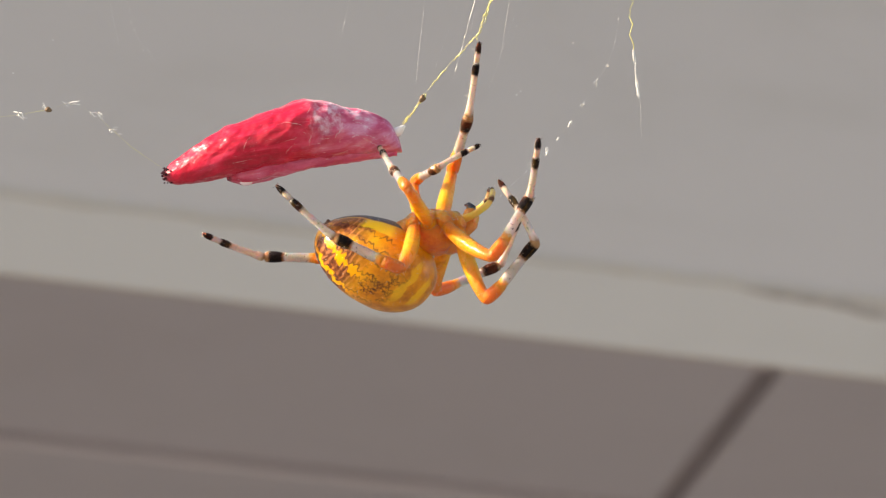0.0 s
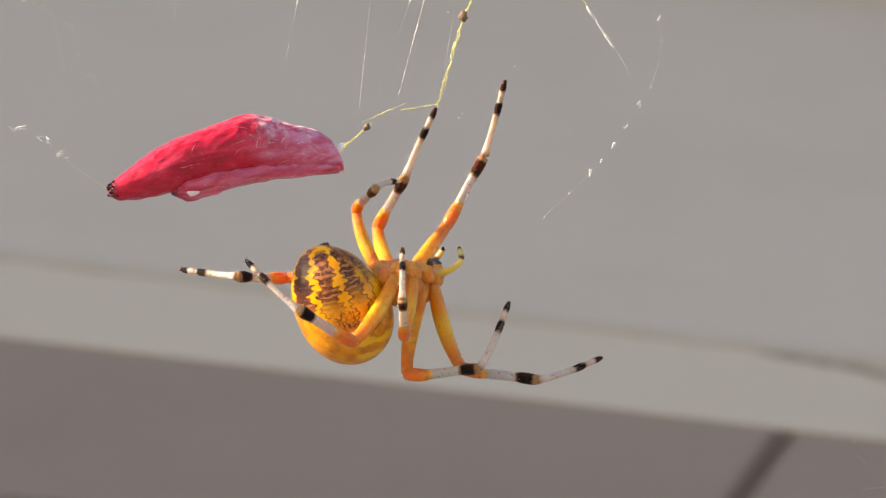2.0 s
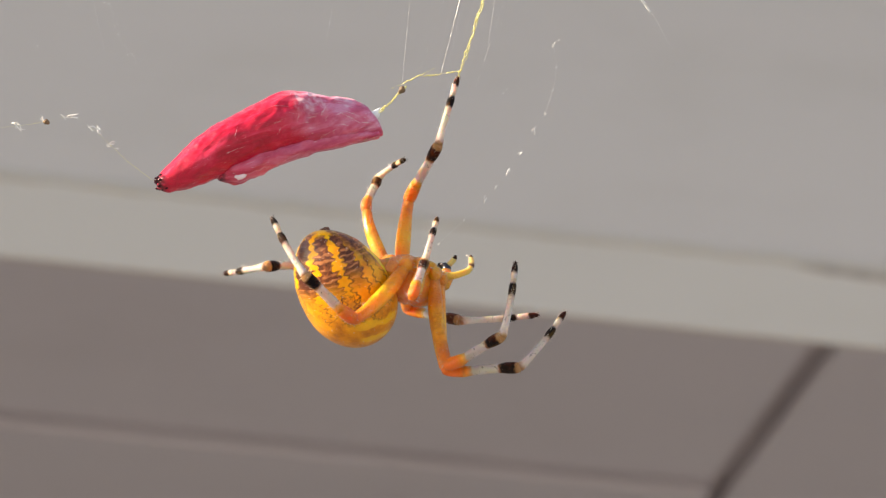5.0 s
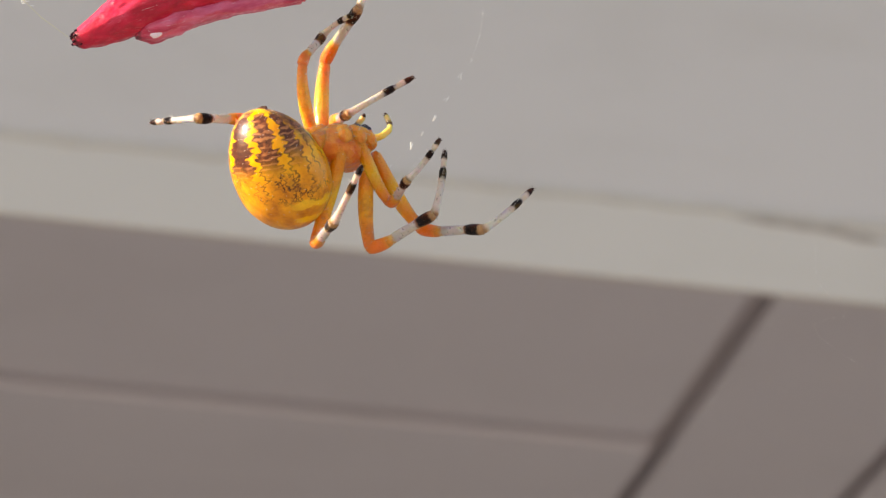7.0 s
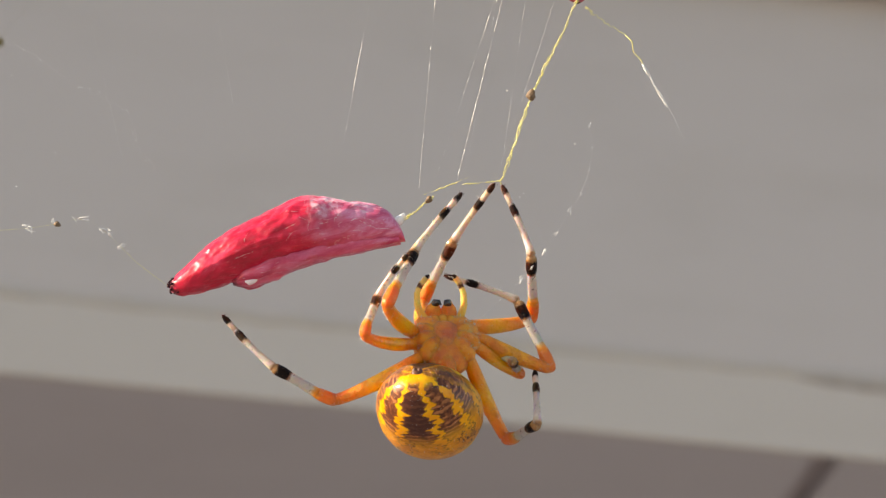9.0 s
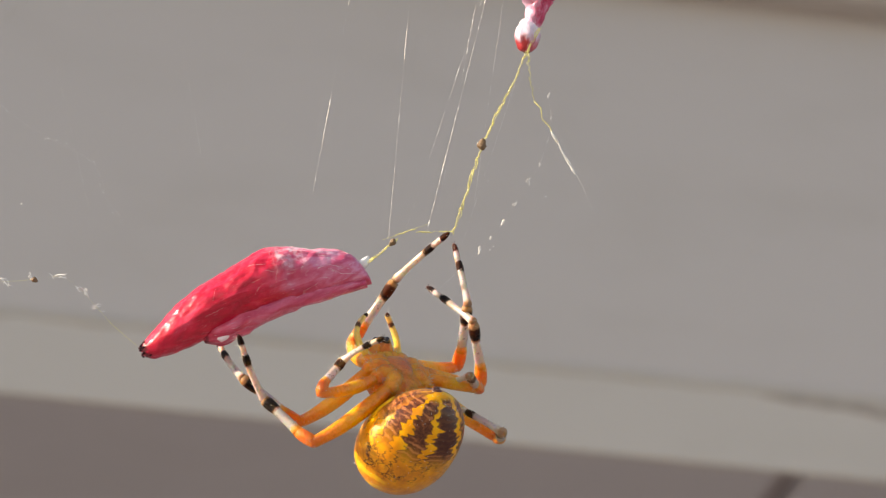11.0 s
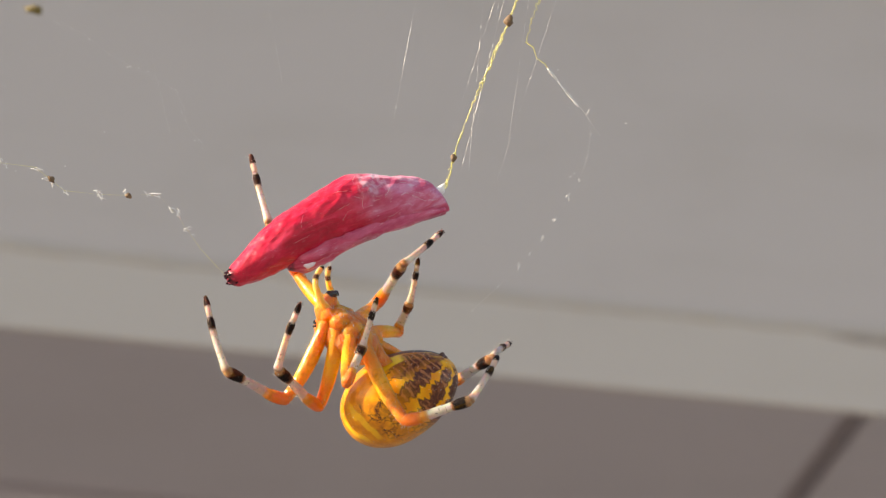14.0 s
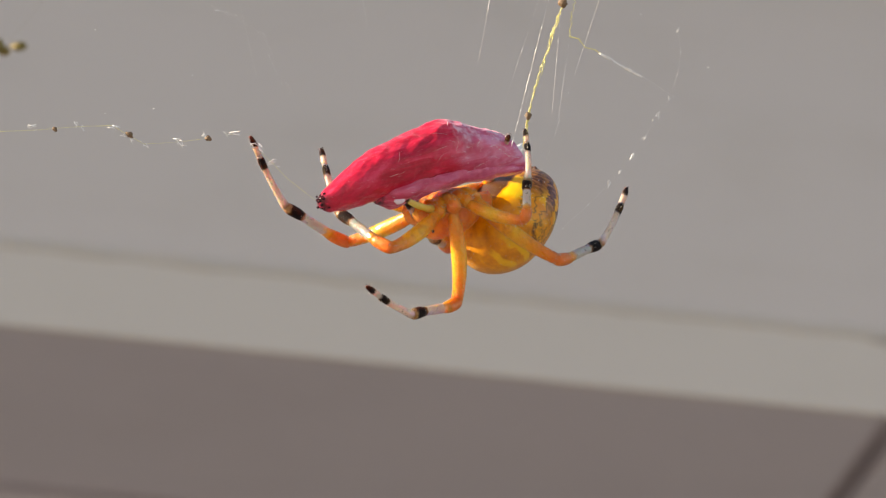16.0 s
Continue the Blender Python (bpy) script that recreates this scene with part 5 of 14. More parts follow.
    walk(leg_parts['L1', 'tibia'], [(0, pose(0.00439, 0.00539, 0.00650, -12.8, 44.6, 34.7)),
        (0.25, pose(0.00451, 0.00373, 0.00721, -4.8, 21.7, 47.7)),
        (0.5, pose(0.00452, 0.00196, 0.00756, -0.3, -1.9, 56.9)),
        (0.75, pose(0.00458, 0.00210, 0.00750, 2.5, 6.0, 48.7)),
        (1, pose(0.00464, 0.00223, 0.00742, 3.0, 13.7, 40.3)),
        (1.25, pose(0.00410, 0.00202, 0.00796, 6.2, 8.4, 51.2)),
        (1.5, pose(0.00356, 0.00180, 0.00845, 7.3, 2.8, 61.9)),
        (1.75, pose(0.00445, 0.00261, 0.00806, 8.0, -0.8, 57.4)),
        (2, pose(0.00529, 0.00341, 0.00750, 9.1, -4.4, 53.0)),
        (2.25, pose(0.00388, 0.00228, 0.00855, 8.8, -2.7, 61.7)),
        (2.5, pose(0.00239, 0.00113, 0.00922, 7.3, -0.8, 70.3)),
        (2.75, pose(0.00246, 0.00066, 0.00861, 6.3, 1.8, 70.4)),
        (3, pose(0.00254, 0.00020, 0.00797, 6.1, 4.4, 70.5)),
        (3.25, pose(0.00296, 0.00048, 0.00840, 6.4, 4.1, 70.6)),
        (3.5, pose(0.00338, 0.00077, 0.00881, 7.0, 3.9, 70.7)),
        (3.75, pose(0.00334, 0.00045, 0.00895, 7.4, 7.0, 66.9)),
        (4, pose(0.00330, 0.00013, 0.00909, 7.8, 10.1, 63.0)),
        (4.25, pose(0.00421, 0.00097, 0.00844, 9.2, 10.2, 60.7)),
        (4.5, pose(0.00509, 0.00182, 0.00761, 10.9, 10.3, 58.4)),
        (4.75, pose(0.00512, 0.00198, 0.00750, 12.8, 10.5, 59.4)),
        (5, pose(0.00516, 0.00214, 0.00738, 14.2, 10.8, 60.3)),
        (5.25, pose(0.00519, 0.00230, 0.00726, 15.2, 11.0, 61.2)),
        (5.517, pose(0.00485, 0.00291, 0.00729, 14.8, 11.4, 61.7)),
        (5.783, pose(0.00449, 0.00352, 0.00727, 13.4, 11.8, 62.2)),
        (6.05, pose(0.00411, 0.00411, 0.00718, 11.2, 12.2, 62.7)),
        (6.3, pose(0.00395, 0.00441, 0.00713, 8.5, 13.0, 61.6)),
        (6.55, pose(0.00379, 0.00472, 0.00706, 5.8, 13.7, 60.4)),
        (6.8, pose(0.00362, 0.00501, 0.00697, 3.1, 14.4, 59.3)),
        (6.9, pose(0.00474, 0.00546, 0.00712, 6.5, 6.6, 78.1)),
        (7, pose(0.00582, 0.00587, 0.00716, 11.5, -1.8, 96.2)),
        (7.25, pose(0.00382, 0.00625, 0.00749, 12.7, 0.3, 90.1)),
        (7.5, pose(0.00174, 0.00643, 0.00746, 8.4, 2.4, 84.0)),
        (7.75, pose(0.00350, 0.00785, 0.00565, -2.0, 15.3, 61.0)),
        (8, pose(0.00512, 0.00859, 0.00318, -19.3, 25.6, 35.2)),
        (8.25, pose(0.00656, 0.00827, 0.00218, -24.9, 59.7, 27.6)),
        (8.5, pose(0.00779, 0.00763, 0.00105, -137.1, 82.3, -89.3)),
        (8.6, pose(0.00679, 0.00832, 0.00165, -107.1, 83.3, -58.0)),
        (8.7, pose(0.00566, 0.00883, 0.00220, -79.8, 82.0, -27.6)),
        (8.933, pose(0.00547, 0.00903, 0.00183, -107.3, 83.7, -52.1)),
        (9.167, pose(0.00527, 0.00921, 0.00146, -142.3, 83.8, -84.1)),
        (9.4, pose(0.00506, 0.00936, 0.00108, -170.2, 82.1, -109.2)),
        (9.633, pose(0.00475, 0.00951, 0.00075, 176.2, 79.6, -119.9)),
        (9.867, pose(0.00443, 0.00963, 0.00041, 166.8, 76.9, -126.3)),
        (10.1, pose(0.00410, 0.00973, 0.00008, 159.7, 74.1, -130.5)),
        (10.333, pose(0.00370, 0.00981, -0.00020, 155.5, 71.4, -131.8)),
        (10.567, pose(0.00329, 0.00986, -0.00048, 151.6, 68.7, -132.7)),
        (10.8, pose(0.00288, 0.00988, -0.00076, 147.9, 65.9, -133.4)),
        (11, pose(0.00318, 0.00976, 0.00102, 171.5, 74.0, -107.3)),
        (11.25, pose(0.00233, 0.00995, 0.00013, 159.0, 68.7, -117.9)),
        (11.5, pose(0.00147, 0.00996, -0.00078, 149.6, 63.0, -124.2)),
        (11.75, pose(0.00072, 0.00980, -0.00124, 138.5, 58.0, -132.0)),
        (12, pose(-0.00000, 0.00955, -0.00170, 129.3, 52.7, -137.8)),
        (12.25, pose(-0.00047, 0.00836, -0.00428, 124.2, 47.4, -142.0)),
        (12.5, pose(-0.00060, 0.00637, -0.00635, 123.5, 42.0, -145.5)),
        (12.75, pose(0.00176, 0.00570, -0.00740, 133.6, 45.1, -139.6)),
        (13, pose(0.00417, 0.00460, -0.00768, 147.9, 47.8, -133.1)),
        (13.25, pose(0.00460, 0.00584, -0.00690, 161.4, 51.0, -124.6)),
        (13.5, pose(0.00494, 0.00692, -0.00590, 173.4, 53.6, -114.9)),
        (13.75, pose(0.00750, 0.00717, -0.00344, -153.4, 43.9, -79.7)),
        (14, pose(0.00909, 0.00639, -0.00033, -128.0, 27.0, -57.1)),
        (14.25, pose(0.00857, 0.00702, -0.00067, -118.4, 23.8, -57.4)),
        (14.5, pose(0.00797, 0.00758, -0.00100, -112.4, 20.7, -57.7)),
        (14.75, pose(0.00831, 0.00720, 0.00095, -102.4, 20.7, -50.4)),
        (15, pose(0.00828, 0.00649, 0.00284, -90.8, 20.3, -43.1)),
        (15.25, pose(0.00758, 0.00712, 0.00316, -79.4, 26.1, -31.0)),
        (15.5, pose(0.00680, 0.00768, 0.00343, -68.7, 30.8, -17.8)),
        (15.75, pose(0.00638, 0.00843, 0.00242, -61.3, 38.6, -7.1)),
        (16, pose(0.00585, 0.00901, 0.00135, -53.8, 45.3, 5.9))])
    walk(leg_parts['L1', 'metatarsus'], [(0, pose(0.00865, 0.00834, 0.00140, -166.3, 49.4, -125.9)),
        (0.25, pose(0.00909, 0.00875, 0.00451, -128.9, 48.5, -79.9)),
        (0.5, pose(0.00854, 0.00811, 0.00781, -104.6, 32.7, -46.1)),
        (0.75, pose(0.00942, 0.00760, 0.00673, -95.7, 45.8, -36.0)),
        (1, pose(0.01011, 0.00686, 0.00568, -76.2, 57.6, -20.2)),
        (1.25, pose(0.00868, 0.00771, 0.00689, -58.4, 48.7, -6.4)),
        (1.5, pose(0.00704, 0.00831, 0.00809, -47.5, 38.7, 3.1)),
        (1.75, pose(0.00842, 0.00882, 0.00816, -41.1, 30.4, 4.8)),
        (2, pose(0.00971, 0.00927, 0.00807, -33.3, 22.2, 6.3)),
        (2.25, pose(0.00738, 0.00878, 0.00889, -30.5, 32.1, 7.9)),
        (2.5, pose(0.00489, 0.00812, 0.00933, -32.7, 42.0, 9.8)),
        (2.75, pose(0.00496, 0.00766, 0.00838, -45.6, 52.8, 0.4)),
        (3, pose(0.00502, 0.00720, 0.00741, -65.2, 62.3, -14.8)),
        (3.25, pose(0.00544, 0.00751, 0.00787, -66.4, 57.4, -11.3)),
        (3.5, pose(0.00585, 0.00782, 0.00830, -66.5, 52.5, -8.7)),
        (3.75, pose(0.00625, 0.00725, 0.00805, -71.4, 62.3, -12.6)),
        (4, pose(0.00662, 0.00664, 0.00779, -79.3, 71.8, -20.4)),
        (4.25, pose(0.00777, 0.00731, 0.00713, -68.2, 66.4, -9.9)),
        (4.5, pose(0.00887, 0.00798, 0.00629, -59.1, 60.6, -3.2)),
        (4.75, pose(0.00881, 0.00821, 0.00615, -58.2, 59.9, -4.8)),
        (5, pose(0.00874, 0.00843, 0.00600, -58.1, 59.2, -6.3)),
        (5.25, pose(0.00868, 0.00865, 0.00585, -58.6, 58.5, -7.8)),
        (5.517, pose(0.00827, 0.00928, 0.00583, -59.4, 57.9, -8.7)),
        (5.783, pose(0.00785, 0.00990, 0.00576, -61.0, 57.2, -9.6)),
        (6.05, pose(0.00741, 0.01051, 0.00562, -63.1, 56.5, -10.5)),
        (6.3, pose(0.00737, 0.01073, 0.00547, -64.6, 55.9, -10.9)),
        (6.55, pose(0.00732, 0.01095, 0.00531, -65.9, 55.4, -11.3)),
        (6.8, pose(0.00727, 0.01116, 0.00513, -66.9, 54.8, -11.7)),
        (6.9, pose(0.00626, 0.01265, 0.00626, -55.7, 46.9, 3.4)),
        (7, pose(0.00502, 0.01321, 0.00740, -47.6, 37.6, 14.2)),
        (7.25, pose(0.00380, 0.01365, 0.00745, -53.2, 18.9, 1.9)),
        (7.5, pose(0.00251, 0.01379, 0.00715, -52.8, -0.4, -7.9)),
        (7.75, pose(0.00701, 0.01417, 0.00366, -48.0, 28.7, 7.6)),
        (8, pose(0.01072, 0.01254, -0.00011, -28.3, 54.7, 35.1)),
        (8.25, pose(0.00994, 0.01003, -0.00435, -51.9, 44.9, 4.1)),
        (8.5, pose(0.00781, 0.00662, -0.00640, -61.9, 29.5, -15.9)),
        (8.6, pose(0.00726, 0.00757, -0.00582, -62.8, 27.4, -19.7)),
        (8.7, pose(0.00659, 0.00835, -0.00526, -66.7, 25.2, -23.4)),
        (8.933, pose(0.00598, 0.00838, -0.00566, -67.6, 25.1, -20.4)),
        (9.167, pose(0.00536, 0.00839, -0.00604, -68.0, 25.0, -17.3)),
        (9.4, pose(0.00473, 0.00838, -0.00639, -67.8, 24.7, -14.2)),
        (9.633, pose(0.00407, 0.00833, -0.00667, -67.0, 25.2, -10.9)),
        (9.867, pose(0.00342, 0.00826, -0.00694, -65.7, 25.6, -7.4)),
        (10.1, pose(0.00275, 0.00816, -0.00718, -63.9, 26.0, -4.0)),
        (10.333, pose(0.00209, 0.00801, -0.00736, -61.7, 26.8, -0.4)),
        (10.567, pose(0.00143, 0.00784, -0.00752, -58.9, 27.6, 3.3)),
        (10.8, pose(0.00077, 0.00764, -0.00766, -55.7, 28.4, 7.0)),
        (11, pose(0.00256, 0.00776, -0.00630, -48.4, 20.4, 15.7)),
        (11.25, pose(0.00104, 0.00751, -0.00695, -43.6, 21.9, 20.3)),
        (11.5, pose(-0.00047, 0.00711, -0.00753, -38.1, 23.2, 25.0)),
        (11.75, pose(-0.00195, 0.00683, -0.00765, -34.7, 30.1, 26.2)),
        (12, pose(-0.00338, 0.00649, -0.00768, -31.8, 36.9, 27.6)),
        (12.25, pose(-0.00446, 0.00525, -0.00979, -17.8, 45.5, 43.3)),
        (12.5, pose(-0.00515, 0.00324, -0.01133, 2.1, 51.3, 63.4)),
        (12.75, pose(-0.00224, 0.00230, -0.01266, 11.3, 48.7, 70.6)),
        (13, pose(0.00075, 0.00096, -0.01319, 18.0, 45.6, 77.0)),
        (13.25, pose(0.00193, 0.00196, -0.01272, 19.0, 49.6, 78.3)),
        (13.5, pose(0.00306, 0.00286, -0.01197, 18.5, 53.5, 79.8)),
        (13.75, pose(0.00847, 0.00186, -0.00863, -11.6, 44.9, 47.0)),
        (14, pose(0.01270, 0.00082, -0.00370, -33.1, 29.9, 25.3)),
        (14.25, pose(0.01223, 0.00128, -0.00367, -40.5, 29.3, 28.9)),
        (14.5, pose(0.01169, 0.00169, -0.00363, -47.1, 28.6, 32.4)),
        (14.75, pose(0.01277, 0.00180, -0.00170, -53.2, 32.0, 29.4)),
        (15, pose(0.01344, 0.00167, 0.00022, -55.0, 35.4, 26.1)),
        (15.25, pose(0.01338, 0.00364, -0.00016, -46.6, 46.7, 34.0)),
        (15.5, pose(0.01297, 0.00571, -0.00043, -31.9, 57.2, 46.0)),
        (15.75, pose(0.01217, 0.00771, -0.00225, -36.5, 68.8, 34.3)),
        (16, pose(0.01104, 0.00955, -0.00392, -63.2, 78.1, 2.2))])
    walk(leg_parts['L2', 'femur'], [(0, pose(0.00094, 0.00251, -0.00040, -41.8, -22.2, 60.7)),
        (0.25, pose(0.00096, 0.00251, -0.00040, -38.8, -10.1, 60.3)),
        (0.5, pose(0.00097, 0.00251, -0.00041, -32.8, 2.0, 59.8)),
        (0.75, pose(0.00097, 0.00252, -0.00040, -32.7, -25.7, 67.5)),
        (1, pose(0.00097, 0.00252, -0.00040, -42.0, -52.7, 80.3)),
        (1.25, pose(0.00098, 0.00252, -0.00027, -31.5, -70.8, 68.3)),
        (1.5, pose(0.00099, 0.00252, -0.00015, 44.8, -82.6, -7.7)),
        (1.75, pose(0.00095, 0.00245, 0.00025, 93.2, -85.1, -54.2)),
        (2, pose(0.00091, 0.00238, 0.00066, 146.5, -82.9, -103.6)),
        (2.25, pose(0.00095, 0.00243, 0.00055, 135.0, -84.9, -88.5)),
        (2.5, pose(0.00099, 0.00248, 0.00044, 108.5, -86.2, -59.3)),
        (2.75, pose(0.00097, 0.00250, -0.00001, 131.7, -85.4, -80.1)),
        (3, pose(0.00096, 0.00253, -0.00046, 147.6, -84.2, -93.6)),
        (3.25, pose(0.00091, 0.00232, 0.00042, 159.6, -80.0, -102.4)),
        (3.5, pose(0.00086, 0.00211, 0.00130, 167.0, -75.7, -105.9)),
        (3.75, pose(0.00112, 0.00220, 0.00145, 129.5, -78.9, -69.4)),
        (4, pose(0.00138, 0.00228, 0.00160, 84.0, -76.5, -30.3)),
        (4.25, pose(0.00116, 0.00239, 0.00058, 58.1, -66.7, -5.7)),
        (4.5, pose(0.00093, 0.00251, -0.00044, 52.4, -55.3, 4.2)),
        (4.75, pose(0.00099, 0.00252, -0.00030, 55.1, -59.6, 5.6)),
        (5, pose(0.00105, 0.00253, -0.00016, 57.0, -63.8, 7.4)),
        (5.25, pose(0.00110, 0.00254, -0.00003, 57.6, -68.1, 9.9)),
        (5.517, pose(0.00114, 0.00253, 0.00020, 63.3, -71.1, 6.4)),
        (5.783, pose(0.00117, 0.00251, 0.00043, 69.6, -73.9, 1.6)),
        (6.05, pose(0.00121, 0.00250, 0.00066, 77.6, -76.7, -5.1)),
        (6.3, pose(0.00120, 0.00244, 0.00092, 87.2, -78.4, -13.7)),
        (6.55, pose(0.00119, 0.00239, 0.00117, 99.2, -79.8, -24.9)),
        (6.8, pose(0.00119, 0.00233, 0.00143, 113.7, -80.7, -38.9)),
        (6.9, pose(0.00120, 0.00244, 0.00144, 92.7, -82.0, -17.2)),
        (7, pose(0.00121, 0.00256, 0.00144, 67.9, -81.9, 8.1)),
        (7.25, pose(0.00100, 0.00259, 0.00080, -52.4, -83.6, 122.3)),
        (7.5, pose(0.00079, 0.00262, 0.00015, -90.1, -72.2, 147.0)),
        (7.75, pose(0.00085, 0.00260, -0.00008, -80.8, -61.7, 124.1)),
        (8, pose(0.00091, 0.00259, -0.00032, -82.2, -49.3, 113.6)),
        (8.25, pose(0.00092, 0.00255, -0.00036, -90.6, -44.5, 115.4)),
        (8.5, pose(0.00093, 0.00252, -0.00041, -95.3, -39.6, 116.9)),
        (8.6, pose(0.00087, 0.00265, -0.00035, -98.0, -29.9, 115.6)),
        (8.7, pose(0.00081, 0.00278, -0.00030, -101.2, -20.2, 114.5)),
        (8.933, pose(0.00085, 0.00269, -0.00033, -94.4, -20.3, 105.4)),
        (9.167, pose(0.00089, 0.00260, -0.00036, -78.2, -19.9, 96.4)),
        (9.4, pose(0.00092, 0.00252, -0.00039, -54.3, -19.1, 87.4)),
        (9.633, pose(0.00092, 0.00251, -0.00039, -35.4, -13.4, 85.4)),
        (9.867, pose(0.00092, 0.00251, -0.00038, -21.9, -7.6, 83.4)),
        (10.1, pose(0.00092, 0.00251, -0.00038, -13.5, -1.7, 81.5)),
        (10.333, pose(0.00092, 0.00251, -0.00037, -8.6, 5.8, 83.2)),
        (10.567, pose(0.00092, 0.00250, -0.00036, -5.8, 13.3, 84.9)),
        (10.8, pose(0.00092, 0.00250, -0.00036, -4.4, 20.9, 86.7)),
        (11, pose(0.00091, 0.00250, -0.00035, -5.0, -9.7, 95.4)),
        (11.25, pose(0.00091, 0.00251, -0.00034, -2.1, -4.7, 101.4)),
        (11.5, pose(0.00090, 0.00252, -0.00034, 4.0, 0.3, 107.3)),
        (11.75, pose(0.00091, 0.00251, -0.00034, 11.3, 3.9, 118.8)),
        (12, pose(0.00092, 0.00251, -0.00035, 18.5, 7.4, 130.4)),
        (12.25, pose(0.00094, 0.00250, -0.00035, 22.6, 8.1, 118.6)),
        (12.5, pose(0.00096, 0.00249, -0.00035, 26.4, 8.6, 106.8)),
        (12.75, pose(0.00095, 0.00250, -0.00035, 27.8, 5.9, 92.8)),
        (13, pose(0.00093, 0.00250, -0.00035, 26.4, 2.9, 78.9)),
        (13.25, pose(0.00094, 0.00250, -0.00034, 24.2, 6.3, 83.0)),
        (13.5, pose(0.00095, 0.00249, -0.00033, 21.6, 9.7, 87.3)),
        (13.75, pose(0.00096, 0.00249, -0.00033, 17.9, 9.8, 85.4)),
        (14, pose(0.00097, 0.00249, -0.00034, 14.0, 9.8, 83.6)),
        (14.25, pose(0.00096, 0.00250, -0.00036, 12.3, 5.8, 85.3)),
        (14.5, pose(0.00095, 0.00250, -0.00038, 12.4, 1.7, 86.9)),
        (14.75, pose(0.00094, 0.00251, -0.00037, 10.3, 8.1, 88.0)),
        (15, pose(0.00093, 0.00251, -0.00036, 5.1, 14.4, 89.1)),
        (15.25, pose(0.00096, 0.00251, -0.00038, -5.4, 14.5, 79.1)),
        (15.5, pose(0.00099, 0.00251, -0.00039, -15.7, 14.2, 69.2)),
        (15.75, pose(0.00097, 0.00252, -0.00042, -30.1, -17.0, 98.2)),
        (16, pose(0.00096, 0.00253, -0.00044, -49.4, -42.6, 137.8))])
